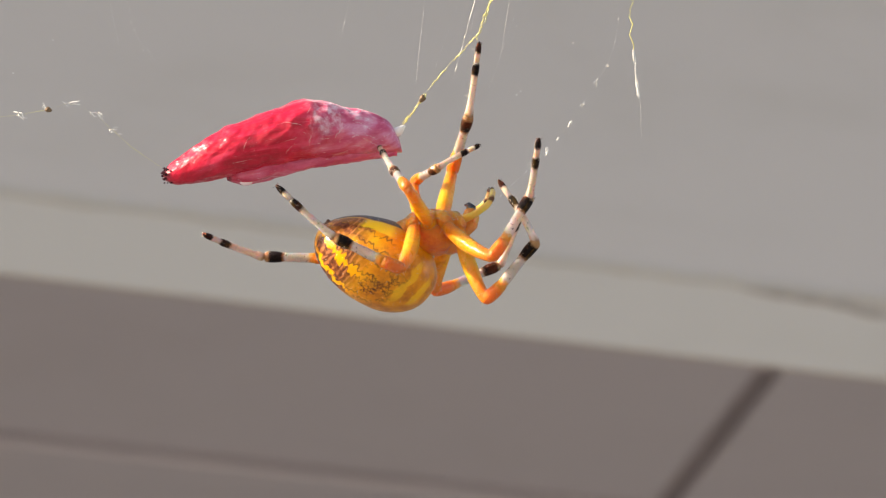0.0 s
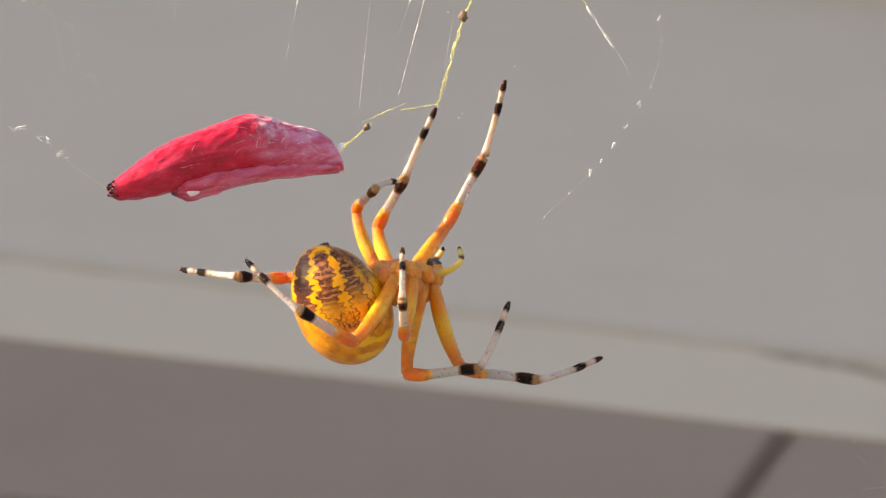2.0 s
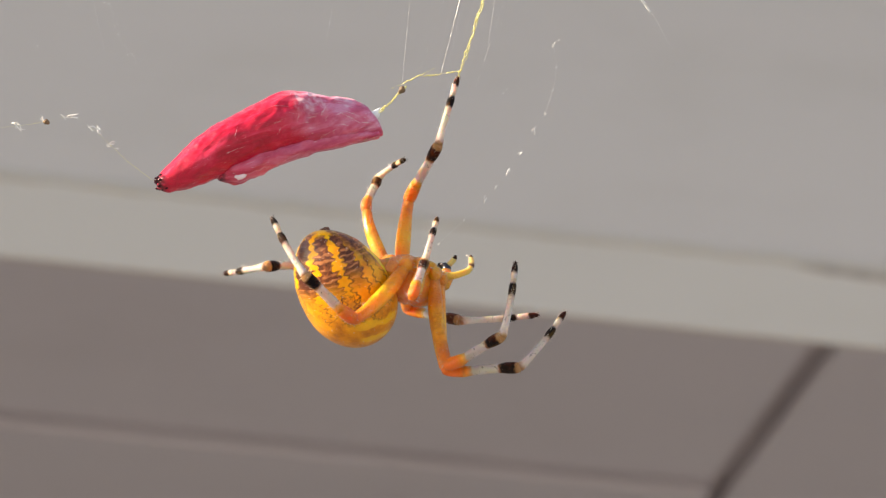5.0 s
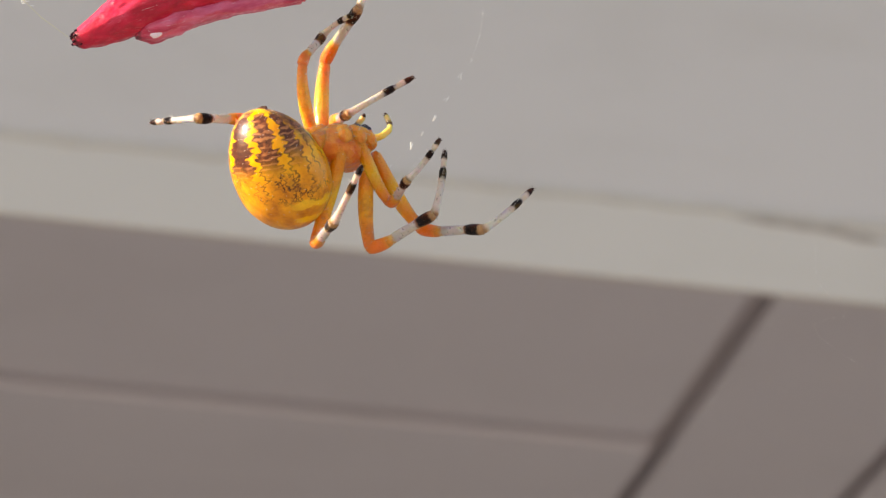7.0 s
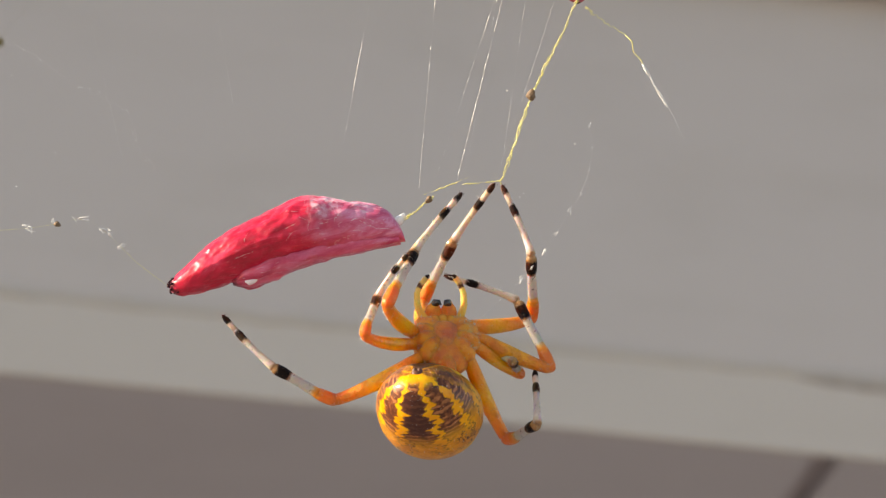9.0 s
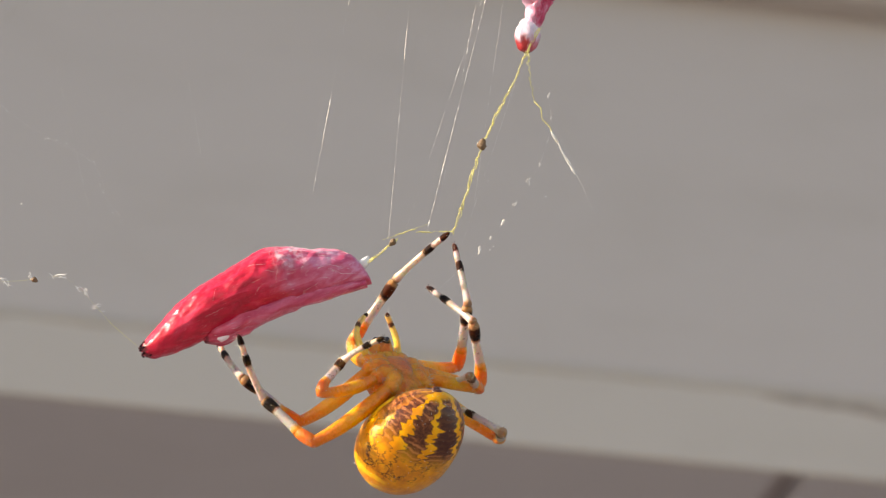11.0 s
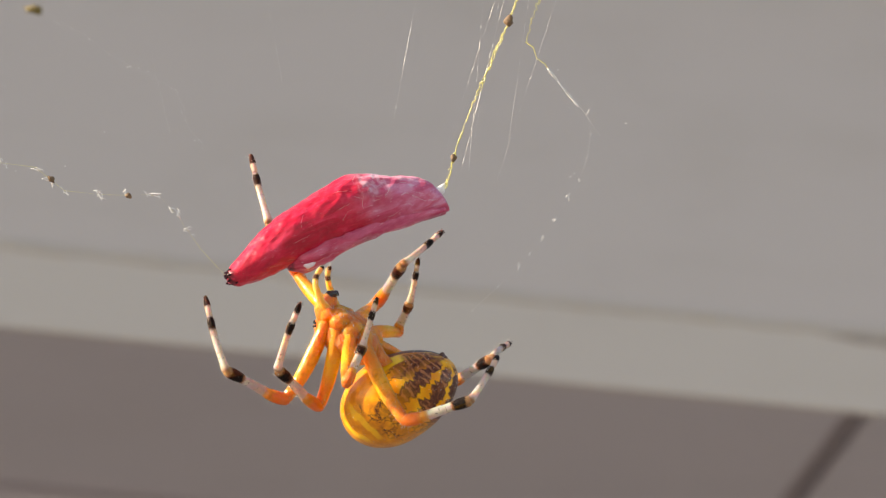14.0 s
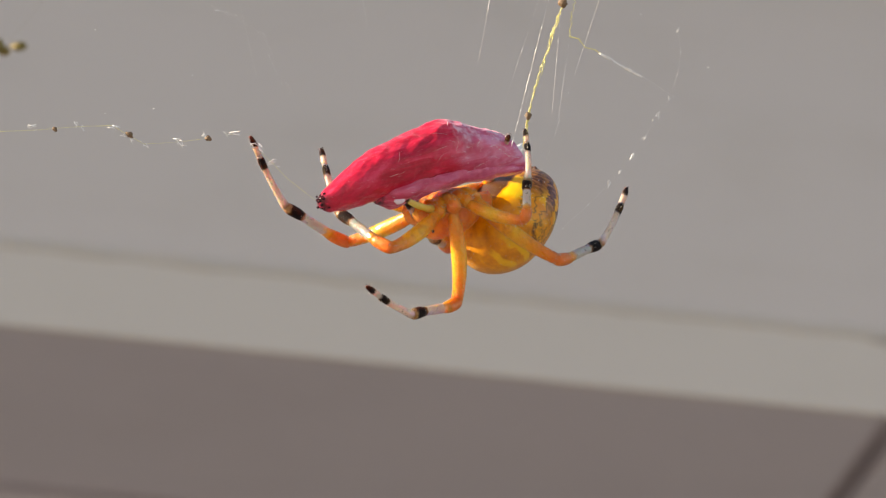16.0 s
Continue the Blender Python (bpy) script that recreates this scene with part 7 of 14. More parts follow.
    walk(leg_parts['L3', 'tibia'], [(0, pose(-0.00283, 0.00797, -0.00353, 141.3, 27.2, -107.7)),
        (0.25, pose(-0.00302, 0.00799, -0.00334, 142.9, 26.7, -103.4)),
        (0.5, pose(-0.00320, 0.00800, -0.00313, 144.2, 26.1, -99.1)),
        (0.75, pose(-0.00417, 0.00749, -0.00294, 144.5, 31.2, -94.6)),
        (1, pose(-0.00503, 0.00684, -0.00267, 144.0, 36.2, -89.7)),
        (1.25, pose(-0.00454, 0.00767, 0.00102, 144.1, 57.1, -87.4)),
        (1.5, pose(-0.00271, 0.00682, 0.00428, 154.7, 77.8, -78.4)),
        (1.75, pose(-0.00264, 0.00576, 0.00504, 30.9, 76.7, 157.7)),
        (2, pose(-0.00249, 0.00459, 0.00559, 11.5, 55.2, 139.8)),
        (2.25, pose(-0.00263, 0.00428, 0.00563, 7.2, 53.8, 138.2)),
        (2.5, pose(-0.00277, 0.00397, 0.00565, 2.9, 52.3, 136.7)),
        (2.75, pose(-0.00378, 0.00613, 0.00416, 4.5, 71.4, 139.1)),
        (3, pose(-0.00422, 0.00769, 0.00182, 117.6, 88.5, -109.4)),
        (3.25, pose(-0.00376, 0.00750, 0.00269, 47.9, 82.7, 179.2)),
        (3.5, pose(-0.00324, 0.00721, 0.00349, 43.1, 75.8, 173.3)),
        (3.75, pose(-0.00334, 0.00718, 0.00351, 76.9, 79.5, -152.9)),
        (4, pose(-0.00345, 0.00715, 0.00353, 117.5, 78.0, -111.7)),
        (4.25, pose(-0.00373, 0.00758, 0.00270, 127.5, 77.1, -102.1)),
        (4.5, pose(-0.00396, 0.00791, 0.00181, 136.4, 75.9, -93.9)),
        (4.75, pose(-0.00395, 0.00755, 0.00250, 165.9, 74.0, -64.5)),
        (5, pose(-0.00391, 0.00713, 0.00315, -173.7, 69.3, -44.7)),
        (5.25, pose(-0.00381, 0.00666, 0.00375, -159.6, 63.1, -32.7)),
        (5.517, pose(-0.00356, 0.00601, 0.00447, -142.1, 59.0, -20.2)),
        (5.783, pose(-0.00323, 0.00528, 0.00508, -122.6, 53.9, -10.7)),
        (6.05, pose(-0.00284, 0.00450, 0.00557, -100.7, 48.3, -3.3)),
        (6.3, pose(-0.00196, 0.00343, 0.00633, -58.3, 49.8, 35.4)),
        (6.55, pose(-0.00100, 0.00231, 0.00678, -27.3, 39.6, 68.1)),
        (6.8, pose(-0.00002, 0.00120, 0.00693, -11.4, 22.9, 90.4)),
        (6.9, pose(0.00164, 0.00264, 0.00637, 2.1, 26.3, 105.4)),
        (7, pose(0.00306, 0.00406, 0.00515, 17.8, 28.1, 121.1)),
        (7.25, pose(0.00049, 0.00465, 0.00704, -20.2, 41.4, 58.4)),
        (7.5, pose(-0.00230, 0.00498, 0.00803, -47.7, 20.1, 1.8)),
        (7.75, pose(-0.00244, 0.00571, 0.00666, -42.5, 13.4, -7.1)),
        (8, pose(-0.00253, 0.00636, 0.00513, -39.6, 6.4, -15.5)),
        (8.25, pose(-0.00309, 0.00692, 0.00425, -38.0, -1.0, -14.5)),
        (8.5, pose(-0.00358, 0.00735, 0.00322, -38.8, -8.4, -13.5)),
        (8.6, pose(-0.00184, 0.00747, 0.00412, -48.8, 44.8, -40.9)),
        (8.7, pose(0.00004, 0.00718, 0.00466, -127.2, 61.6, -148.1)),
        (8.933, pose(0.00023, 0.00754, 0.00428, -113.4, 56.4, -143.4)),
        (9.167, pose(0.00042, 0.00786, 0.00387, -102.3, 51.1, -139.8)),
        (9.4, pose(0.00060, 0.00815, 0.00344, -94.0, 45.7, -137.0)),
        (9.633, pose(0.00053, 0.00846, 0.00295, -86.9, 40.9, -133.2)),
        (9.867, pose(0.00046, 0.00872, 0.00243, -81.7, 36.0, -130.0)),
        (10.1, pose(0.00038, 0.00894, 0.00190, -77.9, 31.1, -127.2)),
        (10.333, pose(0.00006, 0.00914, 0.00135, -74.6, 26.7, -123.6)),
        (10.567, pose(-0.00026, 0.00927, 0.00079, -72.1, 22.2, -120.3)),
        (10.8, pose(-0.00059, 0.00934, 0.00022, -70.1, 17.6, -117.2)),
        (11, pose(-0.00149, 0.00925, 0.00058, -63.6, 35.6, -110.8)),
        (11.25, pose(-0.00195, 0.00925, -0.00011, -58.6, 35.9, -108.9)),
        (11.5, pose(-0.00239, 0.00915, -0.00081, -53.8, 36.1, -107.0)),
        (11.75, pose(-0.00316, 0.00878, -0.00147, -52.9, 27.5, -107.8)),
        (12, pose(-0.00386, 0.00825, -0.00210, -53.9, 18.8, -108.5)),
        (12.25, pose(-0.00325, 0.00865, -0.00166, -61.9, 15.9, -124.0)),
        (12.5, pose(-0.00261, 0.00896, -0.00120, -69.5, 11.8, -138.9)),
        (12.75, pose(-0.00157, 0.00923, -0.00101, -66.9, 33.4, -135.0)),
        (13, pose(-0.00050, 0.00933, -0.00081, -56.7, 54.7, -128.3)),
        (13.25, pose(-0.00201, 0.00918, -0.00067, -54.5, 41.8, -126.3)),
        (13.5, pose(-0.00346, 0.00870, -0.00052, -57.6, 28.9, -125.1)),
        (13.75, pose(-0.00265, 0.00897, -0.00077, -48.3, 44.4, -109.0)),
        (14, pose(-0.00182, 0.00912, -0.00101, -23.1, 56.2, -83.2)),
        (14.25, pose(-0.00248, 0.00903, -0.00075, -35.1, 42.1, -101.3)),
        (14.5, pose(-0.00313, 0.00887, -0.00049, -45.5, 26.1, -112.5)),
        (14.75, pose(-0.00284, 0.00897, -0.00066, -48.4, 26.8, -109.8)),
        (15, pose(-0.00255, 0.00906, -0.00082, -49.1, 27.5, -107.0)),
        (15.25, pose(-0.00313, 0.00880, -0.00098, -49.0, 22.4, -102.0)),
        (15.5, pose(-0.00368, 0.00849, -0.00113, -50.3, 17.1, -97.3)),
        (15.75, pose(-0.00615, 0.00642, -0.00052, -54.0, 26.0, -91.1)),
        (16, pose(-0.00736, 0.00342, 0.00012, -59.5, 34.6, -83.8))])
    walk(leg_parts['L3', 'metatarsus'], [(0, pose(-0.00395, 0.00450, -0.00541, 143.3, 28.2, -103.3)),
        (0.25, pose(-0.00387, 0.00443, -0.00518, 143.7, 25.9, -101.7)),
        (0.5, pose(-0.00379, 0.00435, -0.00494, 143.8, 23.6, -100.3)),
        (0.75, pose(-0.00445, 0.00398, -0.00507, 140.1, 36.5, -104.2)),
        (1, pose(-0.00501, 0.00352, -0.00510, 132.8, 49.3, -109.6)),
        (1.25, pose(-0.00444, 0.00547, -0.00238, 130.3, 64.4, -108.0)),
        (1.5, pose(-0.00254, 0.00599, 0.00038, 135.5, 79.4, -102.1)),
        (1.75, pose(-0.00349, 0.00611, 0.00113, 139.6, 79.9, -95.6)),
        (2, pose(-0.00425, 0.00608, 0.00227, 143.4, 80.3, -88.5)),
        (2.25, pose(-0.00442, 0.00588, 0.00236, 156.5, 75.4, -72.3)),
        (2.5, pose(-0.00458, 0.00567, 0.00244, 162.1, 70.1, -64.3)),
        (2.75, pose(-0.00475, 0.00697, 0.00036, 171.5, 60.1, -53.8)),
        (3, pose(-0.00425, 0.00759, -0.00213, 177.6, 49.8, -48.3)),
        (3.25, pose(-0.00427, 0.00751, -0.00129, 166.9, 59.1, -62.1)),
        (3.5, pose(-0.00423, 0.00732, -0.00046, 146.6, 66.0, -84.3)),
        (3.75, pose(-0.00399, 0.00684, -0.00045, 146.1, 64.8, -84.6)),
        (4, pose(-0.00375, 0.00638, -0.00037, 145.3, 63.6, -84.9)),
        (4.25, pose(-0.00392, 0.00671, -0.00117, 149.3, 66.0, -80.6)),
        (4.5, pose(-0.00402, 0.00694, -0.00203, 154.8, 68.2, -75.4)),
        (4.75, pose(-0.00348, 0.00656, -0.00132, 166.7, 69.6, -63.8)),
        (5, pose(-0.00290, 0.00614, -0.00058, -179.6, 70.2, -51.2)),
        (5.25, pose(-0.00230, 0.00568, 0.00019, -164.3, 69.8, -38.4)),
        (5.517, pose(-0.00162, 0.00529, 0.00104, -144.8, 69.8, -24.4)),
        (5.783, pose(-0.00092, 0.00484, 0.00185, -121.5, 68.6, -11.1)),
        (6.05, pose(-0.00018, 0.00434, 0.00258, -95.4, 66.6, 0.4)),
        (6.3, pose(0.00016, 0.00493, 0.00324, -72.4, 65.3, 12.6)),
        (6.55, pose(0.00016, 0.00522, 0.00419, -56.7, 63.1, 23.2)),
        (6.8, pose(-0.00004, 0.00497, 0.00534, -48.0, 60.2, 32.2)),
        (6.9, pose(0.00067, 0.00616, 0.00457, -32.4, 58.8, 50.1)),
        (7, pose(0.00122, 0.00713, 0.00324, -16.8, 55.2, 65.6)),
        (7.25, pose(0.00208, 0.00723, 0.00436, -0.9, 58.2, 77.2)),
        (7.5, pose(0.00149, 0.00510, 0.00664, 22.7, 60.0, 90.5)),
        (7.75, pose(0.00146, 0.00523, 0.00572, 97.6, 76.7, 150.2)),
        (8, pose(0.00133, 0.00528, 0.00469, -177.5, 62.5, -140.3)),
        (8.25, pose(0.00080, 0.00591, 0.00432, -147.8, 56.5, -124.8)),
        (8.5, pose(0.00028, 0.00642, 0.00381, -125.7, 49.2, -113.9)),
        (8.6, pose(0.00034, 0.00558, 0.00125, -87.1, 21.3, -68.7)),
        (8.7, pose(-0.00164, 0.00614, 0.00101, -64.8, -14.3, -40.0)),
        (8.933, pose(-0.00161, 0.00617, 0.00083, -57.5, -17.0, -37.2)),
        (9.167, pose(-0.00157, 0.00618, 0.00065, -53.8, -19.7, -34.3)),
        (9.4, pose(-0.00151, 0.00617, 0.00048, -52.9, -22.3, -31.3)),
        (9.633, pose(-0.00161, 0.00618, 0.00024, -53.9, -24.6, -28.2)),
        (9.867, pose(-0.00169, 0.00617, 0.00000, -56.4, -26.8, -25.0)),
        (10.1, pose(-0.00176, 0.00613, -0.00023, -59.8, -28.9, -21.6)),
        (10.333, pose(-0.00198, 0.00607, -0.00050, -63.5, -30.9, -18.6)),
        (10.567, pose(-0.00219, 0.00598, -0.00076, -67.6, -32.9, -15.4)),
        (10.8, pose(-0.00238, 0.00586, -0.00103, -72.0, -34.7, -12.0)),
        (11, pose(-0.00269, 0.00610, -0.00183, -72.9, -44.3, -10.4)),
        (11.25, pose(-0.00305, 0.00606, -0.00255, -79.3, -41.4, -0.9)),
        (11.5, pose(-0.00338, 0.00593, -0.00327, -85.1, -37.8, 7.6)),
        (11.75, pose(-0.00429, 0.00527, -0.00339, -84.2, -32.9, 6.1)),
        (12, pose(-0.00510, 0.00453, -0.00344, -84.3, -28.0, 4.8)),
        (12.25, pose(-0.00546, 0.00537, -0.00279, -98.9, -6.5, 30.5)),
        (12.5, pose(-0.00562, 0.00633, -0.00204, -103.5, 16.1, 54.0)),
        (12.75, pose(-0.00400, 0.00680, -0.00328, -108.9, 21.6, 58.4)),
        (13, pose(-0.00199, 0.00744, -0.00420, -120.4, 26.9, 63.2)),
        (13.25, pose(-0.00384, 0.00670, -0.00343, -125.2, 14.9, 71.5)),
        (13.5, pose(-0.00553, 0.00575, -0.00251, -124.5, 2.6, 79.0)),
        (13.75, pose(-0.00362, 0.00616, -0.00368, -155.1, 51.1, 51.7)),
        (14, pose(-0.00155, 0.00681, -0.00450, 72.4, 61.3, -55.7)),
        (14.25, pose(-0.00309, 0.00601, -0.00353, 9.4, 69.1, -106.4)),
        (14.5, pose(-0.00453, 0.00546, -0.00229, -46.7, 58.9, -152.5)),
        (14.75, pose(-0.00408, 0.00552, -0.00251, -39.4, 42.5, -127.2)),
        (15, pose(-0.00362, 0.00556, -0.00272, -38.9, 22.9, -113.4)),
        (15.25, pose(-0.00392, 0.00508, -0.00254, -43.2, 17.2, -108.9)),
        (15.5, pose(-0.00418, 0.00460, -0.00234, -47.2, 11.3, -104.8)),
        (15.75, pose(-0.00622, 0.00276, -0.00231, -51.5, 24.6, -94.5)),
        (16, pose(-0.00700, 0.00010, -0.00218, -55.4, 36.9, -81.8))])
    walk(leg_parts['L4', 'femur'], [(0, pose(-0.00186, 0.00188, -0.00030, 63.6, -24.1, 102.8)),
        (0.25, pose(-0.00185, 0.00189, -0.00030, 63.2, -22.1, 105.5)),
        (0.5, pose(-0.00184, 0.00189, -0.00030, 63.5, -20.0, 108.2)),
        (0.75, pose(-0.00183, 0.00190, -0.00030, 62.5, -28.3, 115.6)),
        (1, pose(-0.00183, 0.00190, -0.00029, 60.4, -36.0, 124.3)),
        (1.25, pose(-0.00183, 0.00191, -0.00030, 52.3, -42.2, 136.1)),
        (1.5, pose(-0.00184, 0.00192, -0.00032, 37.5, -47.0, 150.1)),
        (1.75, pose(-0.00185, 0.00191, -0.00033, 30.3, -47.5, 155.1)),
        (2, pose(-0.00186, 0.00190, -0.00034, 25.5, -47.8, 160.1)),
        (2.25, pose(-0.00184, 0.00192, -0.00034, 21.4, -49.5, 164.7)),
        (2.5, pose(-0.00182, 0.00193, -0.00034, 16.8, -51.0, 169.6)),
        (2.75, pose(-0.00183, 0.00193, -0.00036, 23.1, -50.9, 164.4)),
        (3, pose(-0.00184, 0.00193, -0.00038, 31.9, -50.5, 159.3)),
        (3.25, pose(-0.00182, 0.00194, -0.00037, 36.3, -47.0, 159.1)),
        (3.5, pose(-0.00180, 0.00195, -0.00037, 39.7, -43.5, 158.9)),
        (3.75, pose(-0.00181, 0.00193, -0.00034, 40.5, -44.4, 159.3)),
        (4, pose(-0.00183, 0.00192, -0.00032, 39.4, -45.4, 159.6)),
        (4.25, pose(-0.00185, 0.00190, -0.00033, 41.8, -43.9, 156.2)),
        (4.5, pose(-0.00188, 0.00189, -0.00034, 45.4, -42.4, 152.9)),
        (4.75, pose(-0.00187, 0.00190, -0.00034, 43.6, -44.5, 154.2)),
        (5, pose(-0.00186, 0.00190, -0.00033, 39.3, -46.5, 155.5)),
        (5.25, pose(-0.00186, 0.00191, -0.00033, 32.7, -48.6, 157.0)),
        (5.517, pose(-0.00185, 0.00191, -0.00032, 25.4, -51.1, 158.8)),
        (5.783, pose(-0.00185, 0.00192, -0.00031, 17.9, -53.5, 160.8)),
        (6.05, pose(-0.00184, 0.00192, -0.00030, 10.3, -55.9, 163.0)),
        (6.3, pose(-0.00184, 0.00193, -0.00030, 3.0, -58.7, 165.5)),
        (6.55, pose(-0.00183, 0.00193, -0.00029, -4.2, -61.3, 168.3)),
        (6.8, pose(-0.00183, 0.00194, -0.00028, -11.5, -63.9, 171.6)),
        (6.9, pose(-0.00184, 0.00188, 0.00002, -43.9, -75.3, -160.2)),
        (7, pose(-0.00185, 0.00182, 0.00032, -112.4, -76.5, -96.8)),
        (7.25, pose(-0.00195, 0.00189, 0.00030, -66.3, -77.7, -148.4)),
        (7.5, pose(-0.00206, 0.00196, 0.00029, -35.9, -70.8, 177.9)),
        (7.75, pose(-0.00203, 0.00195, 0.00011, -24.1, -67.4, 164.9)),
        (8, pose(-0.00199, 0.00195, -0.00006, -14.4, -63.3, 155.4)),
        (8.25, pose(-0.00193, 0.00191, -0.00020, -4.5, -61.5, 147.5)),
        (8.5, pose(-0.00186, 0.00187, -0.00034, 5.8, -59.3, 140.5)),
        (8.6, pose(-0.00186, 0.00187, -0.00034, 9.4, -60.4, 137.7)),
        (8.7, pose(-0.00185, 0.00187, -0.00035, 9.8, -61.5, 134.8)),
        (8.933, pose(-0.00186, 0.00187, -0.00035, 18.5, -60.6, 123.7)),
        (9.167, pose(-0.00186, 0.00187, -0.00034, 27.9, -58.8, 113.4)),
        (9.4, pose(-0.00186, 0.00188, -0.00034, 37.5, -56.3, 104.4)),
        (9.633, pose(-0.00186, 0.00188, -0.00034, 42.6, -51.9, 101.5)),
        (9.867, pose(-0.00187, 0.00188, -0.00034, 47.8, -47.5, 99.2)),
        (10.1, pose(-0.00187, 0.00188, -0.00034, 53.1, -43.1, 97.3)),
        (10.333, pose(-0.00187, 0.00188, -0.00034, 55.9, -38.3, 99.1)),
        (10.567, pose(-0.00187, 0.00188, -0.00033, 59.1, -33.6, 100.6)),
        (10.8, pose(-0.00188, 0.00188, -0.00033, 62.5, -28.8, 102.1)),
        (11, pose(-0.00188, 0.00188, -0.00032, 61.0, -24.6, 110.8)),
        (11.25, pose(-0.00188, 0.00188, -0.00032, 60.5, -21.8, 115.8)),
        (11.5, pose(-0.00188, 0.00188, -0.00032, 59.5, -18.9, 120.5)),
        (11.75, pose(-0.00188, 0.00188, -0.00032, 60.6, -17.9, 122.3)),
        (12, pose(-0.00188, 0.00188, -0.00032, 62.6, -16.8, 123.9)),
        (12.25, pose(-0.00188, 0.00188, -0.00031, 64.3, -20.4, 124.3)),
        (12.5, pose(-0.00188, 0.00188, -0.00030, 65.0, -24.0, 124.7)),
        (12.75, pose(-0.00189, 0.00188, -0.00030, 65.3, -17.0, 124.5)),
        (13, pose(-0.00190, 0.00189, -0.00030, 65.3, -10.0, 124.3)),
        (13.25, pose(-0.00190, 0.00188, -0.00028, 63.1, -6.4, 133.0)),
        (13.5, pose(-0.00190, 0.00188, -0.00027, 60.8, -2.7, 141.5)),
        (13.75, pose(-0.00190, 0.00188, -0.00027, 57.6, -2.7, 137.3)),
        (14, pose(-0.00190, 0.00188, -0.00027, 53.1, -2.7, 133.2)),
        (14.25, pose(-0.00190, 0.00188, -0.00028, 49.7, -7.9, 131.4)),
        (14.5, pose(-0.00191, 0.00189, -0.00029, 48.4, -13.1, 129.5)),
        (14.75, pose(-0.00192, 0.00189, -0.00028, 48.6, -6.7, 121.1)),
        (15, pose(-0.00192, 0.00189, -0.00028, 47.4, -0.2, 112.9)),
        (15.25, pose(-0.00190, 0.00189, -0.00028, 47.8, 0.4, 125.6)),
        (15.5, pose(-0.00189, 0.00188, -0.00029, 50.9, 0.9, 138.3)),
        (15.75, pose(-0.00189, 0.00188, -0.00032, 53.8, -15.3, 144.2)),
        (16, pose(-0.00190, 0.00188, -0.00036, 57.2, -31.5, 151.1))])
